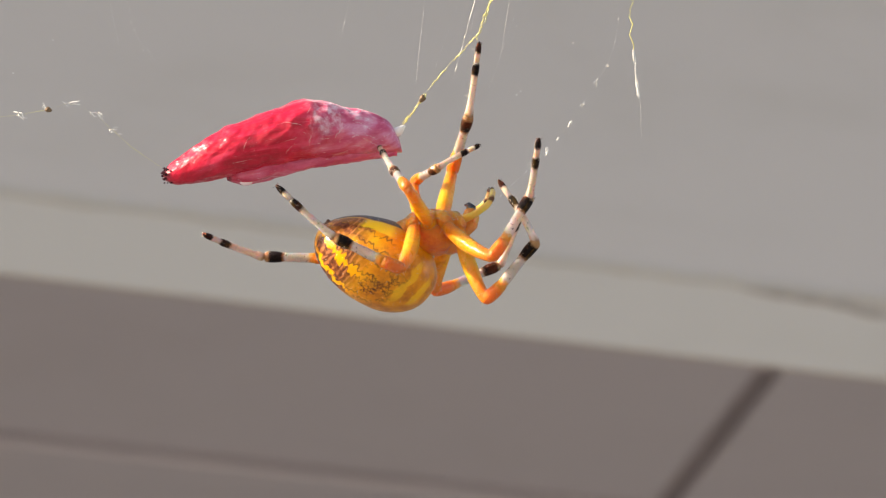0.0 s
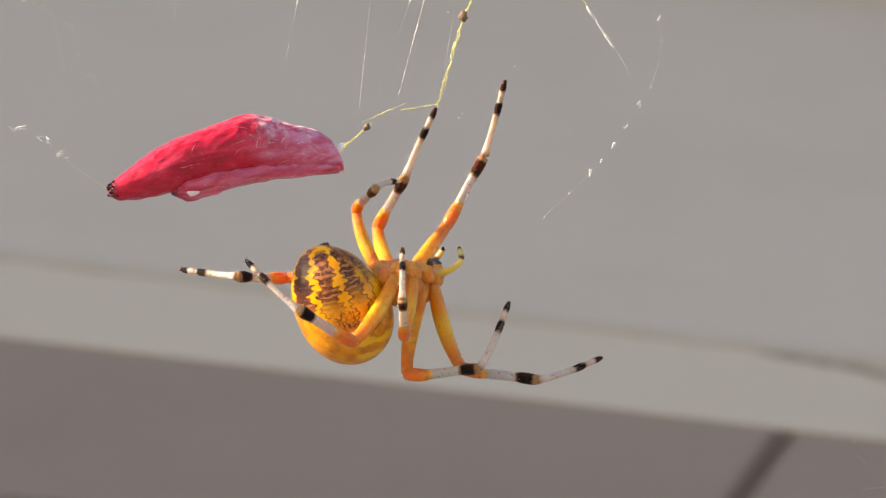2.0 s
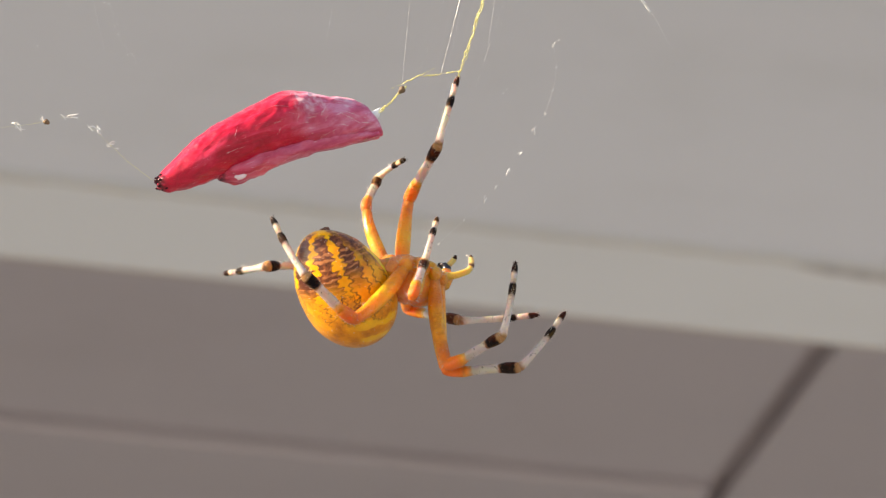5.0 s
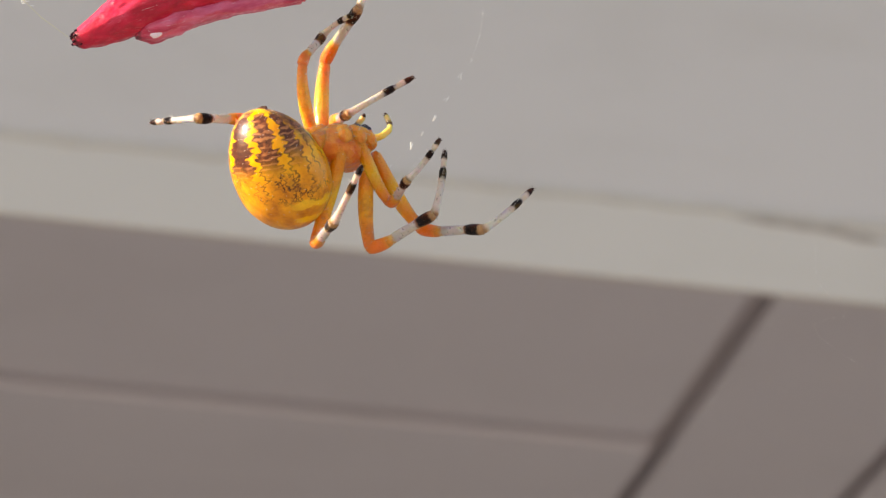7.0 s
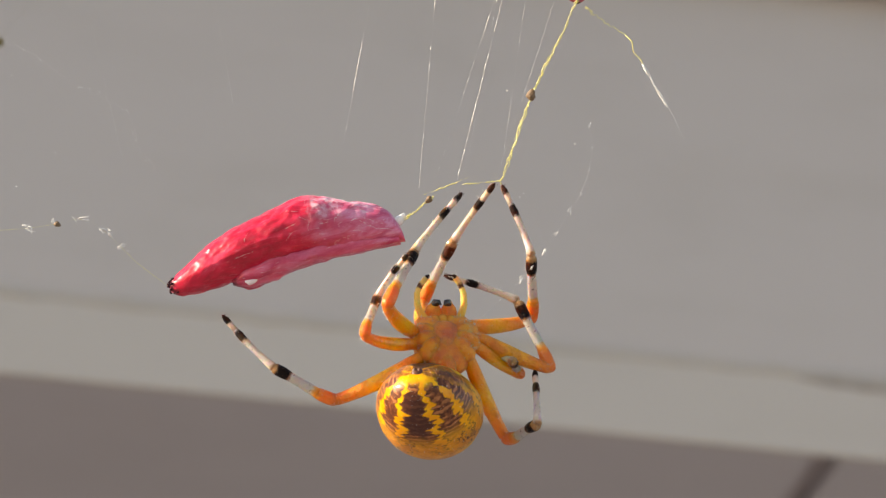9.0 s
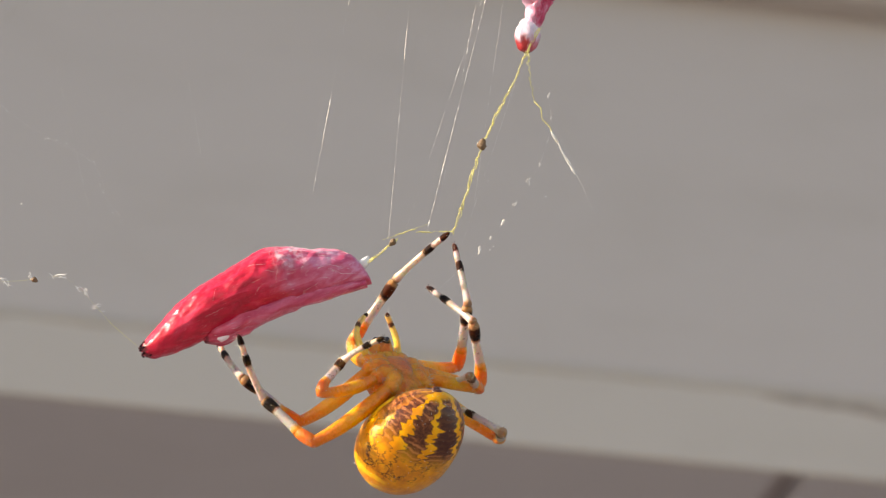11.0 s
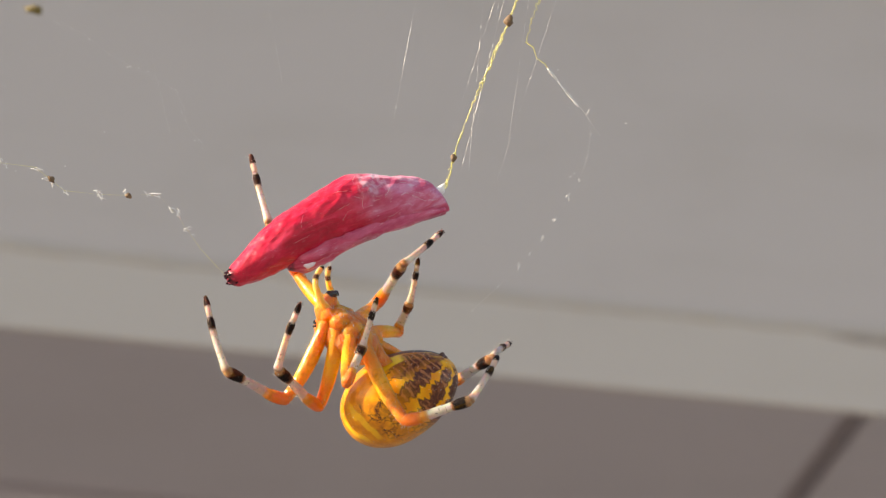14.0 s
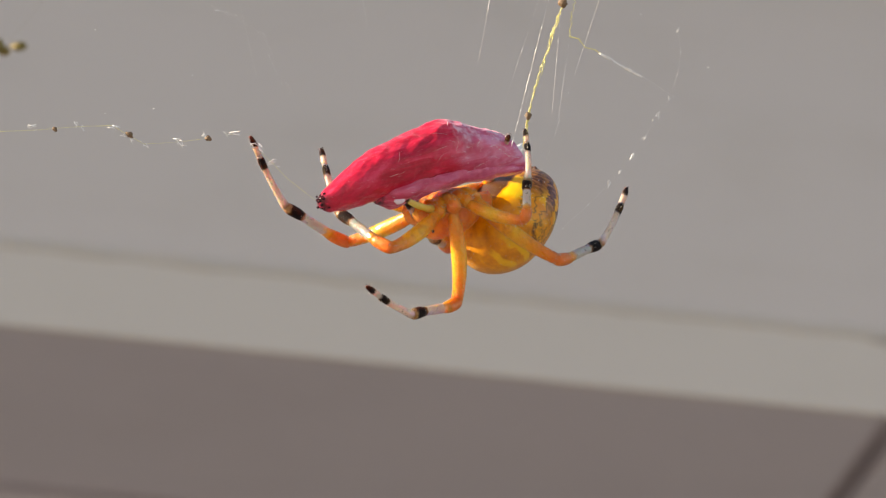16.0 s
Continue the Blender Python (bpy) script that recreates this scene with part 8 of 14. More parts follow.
    walk(leg_parts['L4', 'tibia'], [(0, pose(-0.00378, 0.01031, 0.00356, 65.0, 25.5, -175.0)),
        (0.25, pose(-0.00420, 0.01033, 0.00325, 68.4, 25.2, -167.6)),
        (0.5, pose(-0.00460, 0.01032, 0.00293, 71.8, 24.6, -160.3)),
        (0.75, pose(-0.00542, 0.00938, 0.00417, 70.8, 23.8, -157.1)),
        (1, pose(-0.00612, 0.00819, 0.00525, 67.5, 23.0, -154.0)),
        (1.25, pose(-0.00683, 0.00672, 0.00599, 54.8, 23.4, -171.7)),
        (1.5, pose(-0.00735, 0.00509, 0.00650, 40.2, 21.9, 170.7)),
        (1.75, pose(-0.00755, 0.00456, 0.00653, 35.2, 21.0, 177.9)),
        (2, pose(-0.00773, 0.00403, 0.00654, 31.8, 19.9, -175.0)),
        (2.25, pose(-0.00765, 0.00351, 0.00670, 26.4, 18.9, -175.4)),
        (2.5, pose(-0.00755, 0.00298, 0.00684, 21.6, 18.0, -175.8)),
        (2.75, pose(-0.00743, 0.00349, 0.00679, 23.5, 18.2, -164.0)),
        (3, pose(-0.00730, 0.00400, 0.00671, 27.5, 17.6, -152.1)),
        (3.25, pose(-0.00767, 0.00417, 0.00634, 30.5, 25.2, -146.8)),
        (3.5, pose(-0.00801, 0.00434, 0.00594, 35.0, 32.7, -140.7)),
        (3.75, pose(-0.00798, 0.00426, 0.00612, 31.9, 32.8, -148.7)),
        (4, pose(-0.00794, 0.00418, 0.00630, 28.3, 32.4, -156.7)),
        (4.25, pose(-0.00798, 0.00461, 0.00612, 30.2, 27.1, -154.6)),
        (4.5, pose(-0.00801, 0.00503, 0.00593, 32.5, 21.7, -152.8)),
        (4.75, pose(-0.00785, 0.00479, 0.00619, 29.1, 21.5, -164.2)),
        (5, pose(-0.00770, 0.00456, 0.00643, 24.5, 20.5, -175.5)),
        (5.25, pose(-0.00753, 0.00431, 0.00666, 18.8, 18.8, 173.3)),
        (5.517, pose(-0.00731, 0.00403, 0.00693, 14.4, 18.4, 168.3)),
        (5.783, pose(-0.00708, 0.00374, 0.00719, 9.8, 17.8, 163.4)),
        (6.05, pose(-0.00684, 0.00345, 0.00743, 5.3, 17.2, 158.4)),
        (6.3, pose(-0.00654, 0.00315, 0.00768, 1.5, 16.7, 155.2)),
        (6.55, pose(-0.00623, 0.00285, 0.00791, -1.8, 16.3, 151.9)),
        (6.8, pose(-0.00590, 0.00254, 0.00813, -4.8, 15.8, 148.6)),
        (6.9, pose(-0.00409, 0.00107, 0.00911, -8.9, 14.1, 139.3)),
        (7, pose(-0.00211, -0.00036, 0.00950, -11.1, 12.1, 130.1)),
        (7.25, pose(-0.00367, 0.00083, 0.00952, -11.5, 26.3, 130.0)),
        (7.5, pose(-0.00517, 0.00207, 0.00920, -12.4, 40.5, 129.9)),
        (7.75, pose(-0.00553, 0.00290, 0.00883, -9.2, 37.1, 136.7)),
        (8, pose(-0.00586, 0.00371, 0.00838, -5.9, 33.3, 142.8)),
        (8.25, pose(-0.00576, 0.00435, 0.00815, 1.5, 41.6, 153.4)),
        (8.5, pose(-0.00564, 0.00498, 0.00788, 12.3, 48.6, 166.8)),
        (8.6, pose(-0.00537, 0.00506, 0.00802, 2.6, 50.9, 152.2)),
        (8.7, pose(-0.00510, 0.00514, 0.00815, -6.8, 51.2, 136.8)),
        (8.933, pose(-0.00449, 0.00583, 0.00809, 5.1, 51.1, 148.3)),
        (9.167, pose(-0.00386, 0.00649, 0.00796, 16.7, 49.8, 159.5)),
        (9.4, pose(-0.00320, 0.00710, 0.00775, 27.4, 47.6, 169.9)),
        (9.633, pose(-0.00306, 0.00775, 0.00731, 36.6, 45.2, 179.1)),
        (9.867, pose(-0.00292, 0.00836, 0.00683, 44.6, 42.1, -172.6)),
        (10.1, pose(-0.00277, 0.00893, 0.00630, 51.6, 38.4, -165.1)),
        (10.333, pose(-0.00307, 0.00941, 0.00569, 57.6, 35.1, -158.2)),
        (10.567, pose(-0.00337, 0.00983, 0.00504, 62.8, 31.3, -151.9)),
        (10.8, pose(-0.00365, 0.01019, 0.00435, 67.3, 27.3, -146.0)),
        (11, pose(-0.00501, 0.01013, 0.00371, 73.2, 31.9, -137.7)),
        (11.25, pose(-0.00579, 0.00999, 0.00328, 76.3, 32.8, -134.9)),
        (11.5, pose(-0.00654, 0.00977, 0.00282, 79.3, 33.7, -132.1)),
        (11.75, pose(-0.00678, 0.00964, 0.00264, 79.9, 28.7, -132.0)),
        (12, pose(-0.00701, 0.00950, 0.00246, 80.0, 23.8, -131.9)),
        (12.25, pose(-0.00696, 0.00933, 0.00304, 76.6, 25.0, -138.4)),
        (12.5, pose(-0.00689, 0.00913, 0.00361, 72.5, 25.8, -145.0)),
        (12.75, pose(-0.00713, 0.00952, 0.00253, 75.5, 26.3, -138.9)),
        (13, pose(-0.00730, 0.00981, 0.00140, 80.2, 26.5, -132.7)),
        (13.25, pose(-0.00849, 0.00895, 0.00080, 84.2, 30.5, -127.9)),
        (13.5, pose(-0.00950, 0.00792, 0.00018, 88.1, 34.3, -122.8)),
        (13.75, pose(-0.00903, 0.00845, 0.00018, 87.4, 42.5, -126.9)),
        (14, pose(-0.00853, 0.00894, 0.00018, 86.0, 50.6, -132.1)),
        (14.25, pose(-0.00827, 0.00911, 0.00106, 95.8, 47.9, -121.0)),
        (14.5, pose(-0.00795, 0.00921, 0.00193, 102.9, 44.4, -111.0)),
        (14.75, pose(-0.00690, 0.01015, 0.00085, 105.6, 40.6, -110.0)),
        (15, pose(-0.00569, 0.01080, -0.00025, 110.4, 36.8, -109.0)),
        (15.25, pose(-0.00753, 0.00974, -0.00035, 119.9, 29.0, -94.4)),
        (15.5, pose(-0.00909, 0.00831, -0.00045, 123.0, 19.9, -82.1)),
        (15.75, pose(-0.00943, 0.00732, 0.00223, 118.3, 25.4, -78.0)),
        (16, pose(-0.00908, 0.00584, 0.00466, 110.2, 30.7, -73.6))])
    walk(leg_parts['L4', 'metatarsus'], [(0, pose(-0.00969, 0.00980, 0.00074, 64.0, 42.5, -175.0)),
        (0.25, pose(-0.00989, 0.00908, 0.00051, 73.1, 40.0, -160.8)),
        (0.5, pose(-0.01000, 0.00839, 0.00030, 80.3, 36.0, -147.9)),
        (0.75, pose(-0.01073, 0.00714, 0.00163, 73.5, 34.2, -154.4)),
        (1, pose(-0.01132, 0.00565, 0.00279, 65.2, 32.2, -160.5)),
        (1.25, pose(-0.01254, 0.00589, 0.00350, 65.3, 40.1, -149.3)),
        (1.5, pose(-0.01310, 0.00602, 0.00416, 69.7, 46.7, -135.4)),
        (1.75, pose(-0.01340, 0.00477, 0.00428, 68.2, 41.7, -130.8)),
        (2, pose(-0.01360, 0.00351, 0.00441, 65.7, 36.6, -127.0)),
        (2.25, pose(-0.01354, 0.00303, 0.00467, 70.5, 32.7, -113.7)),
        (2.5, pose(-0.01346, 0.00255, 0.00491, 75.7, 27.5, -101.7)),
        (2.75, pose(-0.01315, 0.00185, 0.00483, 66.1, 33.0, -113.4)),
        (3, pose(-0.01259, 0.00120, 0.00481, 54.4, 37.2, -126.5)),
        (3.25, pose(-0.01244, 0.00104, 0.00364, 49.6, 42.1, -129.4)),
        (3.5, pose(-0.01214, 0.00096, 0.00251, 45.8, 46.9, -132.8)),
        (3.75, pose(-0.01263, 0.00143, 0.00261, 48.0, 47.4, -129.1)),
        (4, pose(-0.01307, 0.00197, 0.00275, 50.9, 47.9, -125.4)),
        (4.25, pose(-0.01325, 0.00211, 0.00314, 49.4, 41.9, -127.7)),
        (4.5, pose(-0.01337, 0.00227, 0.00354, 48.5, 36.0, -129.5)),
        (4.75, pose(-0.01360, 0.00317, 0.00384, 53.1, 40.2, -123.6)),
        (5, pose(-0.01362, 0.00409, 0.00421, 59.6, 44.0, -116.8)),
        (5.25, pose(-0.01343, 0.00501, 0.00464, 68.5, 47.4, -109.3)),
        (5.517, pose(-0.01317, 0.00524, 0.00495, 77.5, 51.6, -103.2)),
        (5.783, pose(-0.01286, 0.00547, 0.00525, 88.3, 55.4, -95.9)),
        (6.05, pose(-0.01249, 0.00568, 0.00555, 101.2, 58.7, -87.2)),
        (6.3, pose(-0.01209, 0.00572, 0.00584, 112.7, 62.5, -80.1)),
        (6.55, pose(-0.01165, 0.00574, 0.00612, 125.9, 65.9, -71.1)),
        (6.8, pose(-0.01119, 0.00576, 0.00638, 141.1, 68.5, -59.8)),
        (6.9, pose(-0.00885, 0.00516, 0.00753, -30.4, 77.0, 121.2)),
        (7, pose(-0.00621, 0.00451, 0.00814, -23.7, 42.6, 120.7)),
        (7.25, pose(-0.00743, 0.00531, 0.00663, -76.4, 66.3, 60.8)),
        (7.5, pose(-0.00836, 0.00588, 0.00495, -141.0, 46.9, -7.9)),
        (7.75, pose(-0.00931, 0.00646, 0.00490, -142.3, 32.4, -2.6)),
        (8, pose(-0.01018, 0.00700, 0.00481, -146.9, 17.7, 1.1)),
        (8.25, pose(-0.01011, 0.00653, 0.00384, -154.9, 9.0, 0.5)),
        (8.5, pose(-0.00983, 0.00597, 0.00300, -164.3, 0.3, -0.1)),
        (8.6, pose(-0.00900, 0.00698, 0.00297, -169.4, 3.4, 4.1)),
        (8.7, pose(-0.00806, 0.00793, 0.00309, -170.4, 6.5, 8.2)),
        (8.933, pose(-0.00796, 0.00797, 0.00304, -173.6, 5.4, 6.0)),
        (9.167, pose(-0.00778, 0.00795, 0.00299, -178.6, 4.3, 3.8)),
        (9.4, pose(-0.00752, 0.00787, 0.00294, 175.0, 3.1, 1.7)),
        (9.633, pose(-0.00765, 0.00783, 0.00270, 168.2, 2.2, -0.5)),
        (9.867, pose(-0.00771, 0.00774, 0.00247, 161.3, 1.2, -2.6)),
        (10.1, pose(-0.00769, 0.00762, 0.00226, 154.6, 0.3, -4.8)),
        (10.333, pose(-0.00802, 0.00743, 0.00196, 148.5, -0.5, -7.6)),
        (10.567, pose(-0.00827, 0.00721, 0.00166, 142.7, -1.2, -10.4)),
        (10.8, pose(-0.00844, 0.00696, 0.00136, 137.2, -2.0, -13.2)),
        (11, pose(-0.00910, 0.00640, 0.00027, 131.5, -11.6, -3.4)),
        (11.25, pose(-0.00968, 0.00609, -0.00026, 127.9, -5.8, -0.3)),
        (11.5, pose(-0.01020, 0.00572, -0.00082, 125.5, -0.0, 2.8)),
        (11.75, pose(-0.01063, 0.00537, -0.00051, 123.5, 3.2, -1.0)),
        (12, pose(-0.01102, 0.00504, -0.00018, 121.3, 6.4, -4.8)),
        (12.25, pose(-0.01139, 0.00540, 0.00029, 122.1, 16.5, 9.5)),
        (12.5, pose(-0.01169, 0.00576, 0.00078, 126.0, 25.5, 25.3)),
        (12.75, pose(-0.01152, 0.00569, -0.00035, 124.6, 15.3, 32.6)),
        (13, pose(-0.01123, 0.00554, -0.00150, 119.2, 5.0, 39.2)),
        (13.25, pose(-0.01193, 0.00453, -0.00251, 113.1, 14.0, 55.8)),
        (13.5, pose(-0.01243, 0.00338, -0.00351, 108.1, 21.8, 73.7)),
        (13.75, pose(-0.01194, 0.00457, -0.00426, 99.9, 15.6, 79.3)),
        (14, pose(-0.01134, 0.00583, -0.00492, 89.6, 9.4, 84.6)),
        (14.25, pose(-0.01054, 0.00532, -0.00384, 79.2, 29.5, 91.5)),
        (14.5, pose(-0.00964, 0.00482, -0.00267, 71.3, 49.2, 102.0)),
        (14.75, pose(-0.00861, 0.00545, -0.00343, 56.4, 56.0, 98.3)),
        (15, pose(-0.00741, 0.00582, -0.00419, 41.2, 62.6, 93.1)),
        (15.25, pose(-0.00798, 0.00403, -0.00353, 45.4, 53.6, 106.3)),
        (15.5, pose(-0.00825, 0.00223, -0.00267, 49.1, 43.8, 114.6)),
        (15.75, pose(-0.00821, 0.00157, -0.00056, 57.2, 32.7, 126.7)),
        (16, pose(-0.00751, 0.00050, 0.00135, 64.6, 20.8, 135.9))])
    walk(leg_parts['R1', 'femur'], [(0, pose(0.00220, -0.00178, -0.00033, 70.6, -49.0, -105.1)),
        (0.25, pose(0.00219, -0.00178, -0.00033, 70.6, -48.7, -106.3)),
        (0.5, pose(0.00217, -0.00178, -0.00032, 69.9, -48.4, -107.6)),
        (0.75, pose(0.00217, -0.00179, -0.00033, 59.0, -36.5, -90.3)),
        (1, pose(0.00216, -0.00179, -0.00034, 56.0, -22.8, -78.0)),
        (1.25, pose(0.00216, -0.00180, -0.00032, 47.9, 8.0, -59.3)),
        (1.5, pose(0.00216, -0.00181, -0.00031, 47.9, 37.8, -37.4)),
        (1.75, pose(0.00217, -0.00180, -0.00030, 47.5, 41.6, -29.4)),
        (2, pose(0.00218, -0.00180, -0.00029, 48.3, 44.7, -20.6)),
        (2.25, pose(0.00216, -0.00181, -0.00028, 40.4, 31.1, -28.2)),
        (2.5, pose(0.00214, -0.00183, -0.00028, 38.6, 17.2, -33.9)),
        (2.75, pose(0.00215, -0.00183, -0.00026, 47.6, 6.6, -27.6)),
        (3, pose(0.00215, -0.00183, -0.00023, 60.1, -4.1, -21.6)),
        (3.25, pose(0.00214, -0.00184, -0.00024, 70.2, -5.2, -23.6)),
        (3.5, pose(0.00212, -0.00184, -0.00025, 76.8, -6.2, -25.7)),
        (3.75, pose(0.00213, -0.00183, -0.00027, 80.5, -8.6, -22.9)),
        (4, pose(0.00215, -0.00181, -0.00030, 81.7, -10.9, -20.0)),
        (4.25, pose(0.00218, -0.00180, -0.00029, 87.5, -16.6, -39.7)),
        (4.5, pose(0.00220, -0.00178, -0.00027, 96.9, -20.4, -60.4)),
        (4.75, pose(0.00219, -0.00179, -0.00028, 99.7, -15.3, -58.4)),
        (5, pose(0.00218, -0.00179, -0.00028, 102.1, -10.2, -56.5)),
        (5.25, pose(0.00218, -0.00180, -0.00029, 103.8, -5.2, -54.7)),
        (5.517, pose(0.00217, -0.00181, -0.00030, 104.6, -0.2, -52.1)),
        (5.783, pose(0.00216, -0.00181, -0.00031, 104.4, 4.8, -49.5)),
        (6.05, pose(0.00215, -0.00182, -0.00031, 103.1, 9.7, -46.9)),
        (6.3, pose(0.00215, -0.00183, -0.00032, 100.6, 14.2, -44.0)),
        (6.55, pose(0.00214, -0.00184, -0.00033, 96.7, 18.6, -41.0)),
        (6.8, pose(0.00214, -0.00184, -0.00034, 91.4, 23.0, -37.8)),
        (6.9, pose(0.00214, -0.00185, -0.00037, 82.1, 22.8, -38.1)),
        (7, pose(0.00213, -0.00186, -0.00040, 69.2, 22.7, -38.3)),
        (7.25, pose(0.00215, -0.00186, -0.00038, 58.5, 9.1, -34.1)),
        (7.5, pose(0.00217, -0.00186, -0.00036, 48.7, -4.5, -30.2)),
        (7.75, pose(0.00218, -0.00183, -0.00033, 42.4, 1.6, -26.5)),
        (8, pose(0.00219, -0.00181, -0.00031, 38.8, 7.8, -22.7)),
        (8.25, pose(0.00219, -0.00180, -0.00030, 35.1, -4.1, -12.4)),
        (8.5, pose(0.00218, -0.00178, -0.00029, 29.3, -15.9, -1.8)),
        (8.6, pose(0.00218, -0.00178, -0.00029, 25.8, -21.2, 1.2)),
        (8.7, pose(0.00218, -0.00178, -0.00029, 22.8, -26.4, 4.5)),
        (8.933, pose(0.00218, -0.00178, -0.00029, 20.7, -24.0, 7.6)),
        (9.167, pose(0.00218, -0.00179, -0.00029, 19.1, -21.6, 10.5)),
        (9.4, pose(0.00218, -0.00179, -0.00029, 17.9, -19.1, 13.4)),
        (9.633, pose(0.00219, -0.00179, -0.00029, 17.1, -16.9, 16.1)),
        (9.867, pose(0.00219, -0.00179, -0.00029, 16.6, -14.7, 18.8)),
        (10.1, pose(0.00219, -0.00179, -0.00029, 16.3, -12.5, 21.5)),
        (10.333, pose(0.00219, -0.00179, -0.00029, 16.3, -10.6, 24.1)),
        (10.567, pose(0.00219, -0.00179, -0.00029, 16.5, -8.6, 26.6)),
        (10.8, pose(0.00220, -0.00179, -0.00030, 16.9, -6.6, 29.1)),
        (11, pose(0.00219, -0.00178, -0.00030, 17.7, -16.8, 25.4)),
        (11.25, pose(0.00217, -0.00179, -0.00024, 3.4, -62.8, 33.3)),
        (11.5, pose(0.00215, -0.00179, -0.00019, -162.2, -70.1, -169.3)),
        (11.75, pose(0.00217, -0.00178, -0.00024, -173.5, -67.0, -164.3)),
        (12, pose(0.00220, -0.00178, -0.00030, 175.4, -63.8, -160.5)),
        (12.25, pose(0.00219, -0.00178, -0.00031, 139.5, -54.6, -133.3)),
        (12.5, pose(0.00219, -0.00177, -0.00032, 113.6, -41.8, -117.6)),
        (12.75, pose(0.00273, -0.00216, 0.00016, 68.4, -47.1, -75.0)),
        (13, pose(0.00326, -0.00255, 0.00064, 25.6, -36.6, -36.1)),
        (13.25, pose(0.00276, -0.00221, 0.00039, 17.4, -57.0, -42.3)),
        (13.5, pose(0.00226, -0.00188, 0.00015, 33.5, -76.3, -63.8)),
        (13.75, pose(0.00219, -0.00186, 0.00017, 62.8, -80.3, -96.7)),
        (14, pose(0.00212, -0.00184, 0.00018, 102.0, -79.3, -140.2)),
        (14.25, pose(0.00216, -0.00181, -0.00008, 79.9, -72.5, -119.9)),
        (14.5, pose(0.00220, -0.00178, -0.00034, 71.4, -64.8, -111.1)),
        (14.75, pose(0.00221, -0.00178, -0.00035, 42.4, -67.7, -78.8)),
        (15, pose(0.00222, -0.00178, -0.00035, 14.8, -63.8, -47.8)),
        (15.25, pose(0.00220, -0.00178, -0.00035, 18.0, -50.1, -51.7)),
        (15.5, pose(0.00218, -0.00178, -0.00034, 19.4, -36.3, -53.8)),
        (15.75, pose(0.00219, -0.00178, -0.00031, 11.3, -22.2, -33.5)),
        (16, pose(0.00221, -0.00178, -0.00028, 7.9, -6.0, -17.1))])
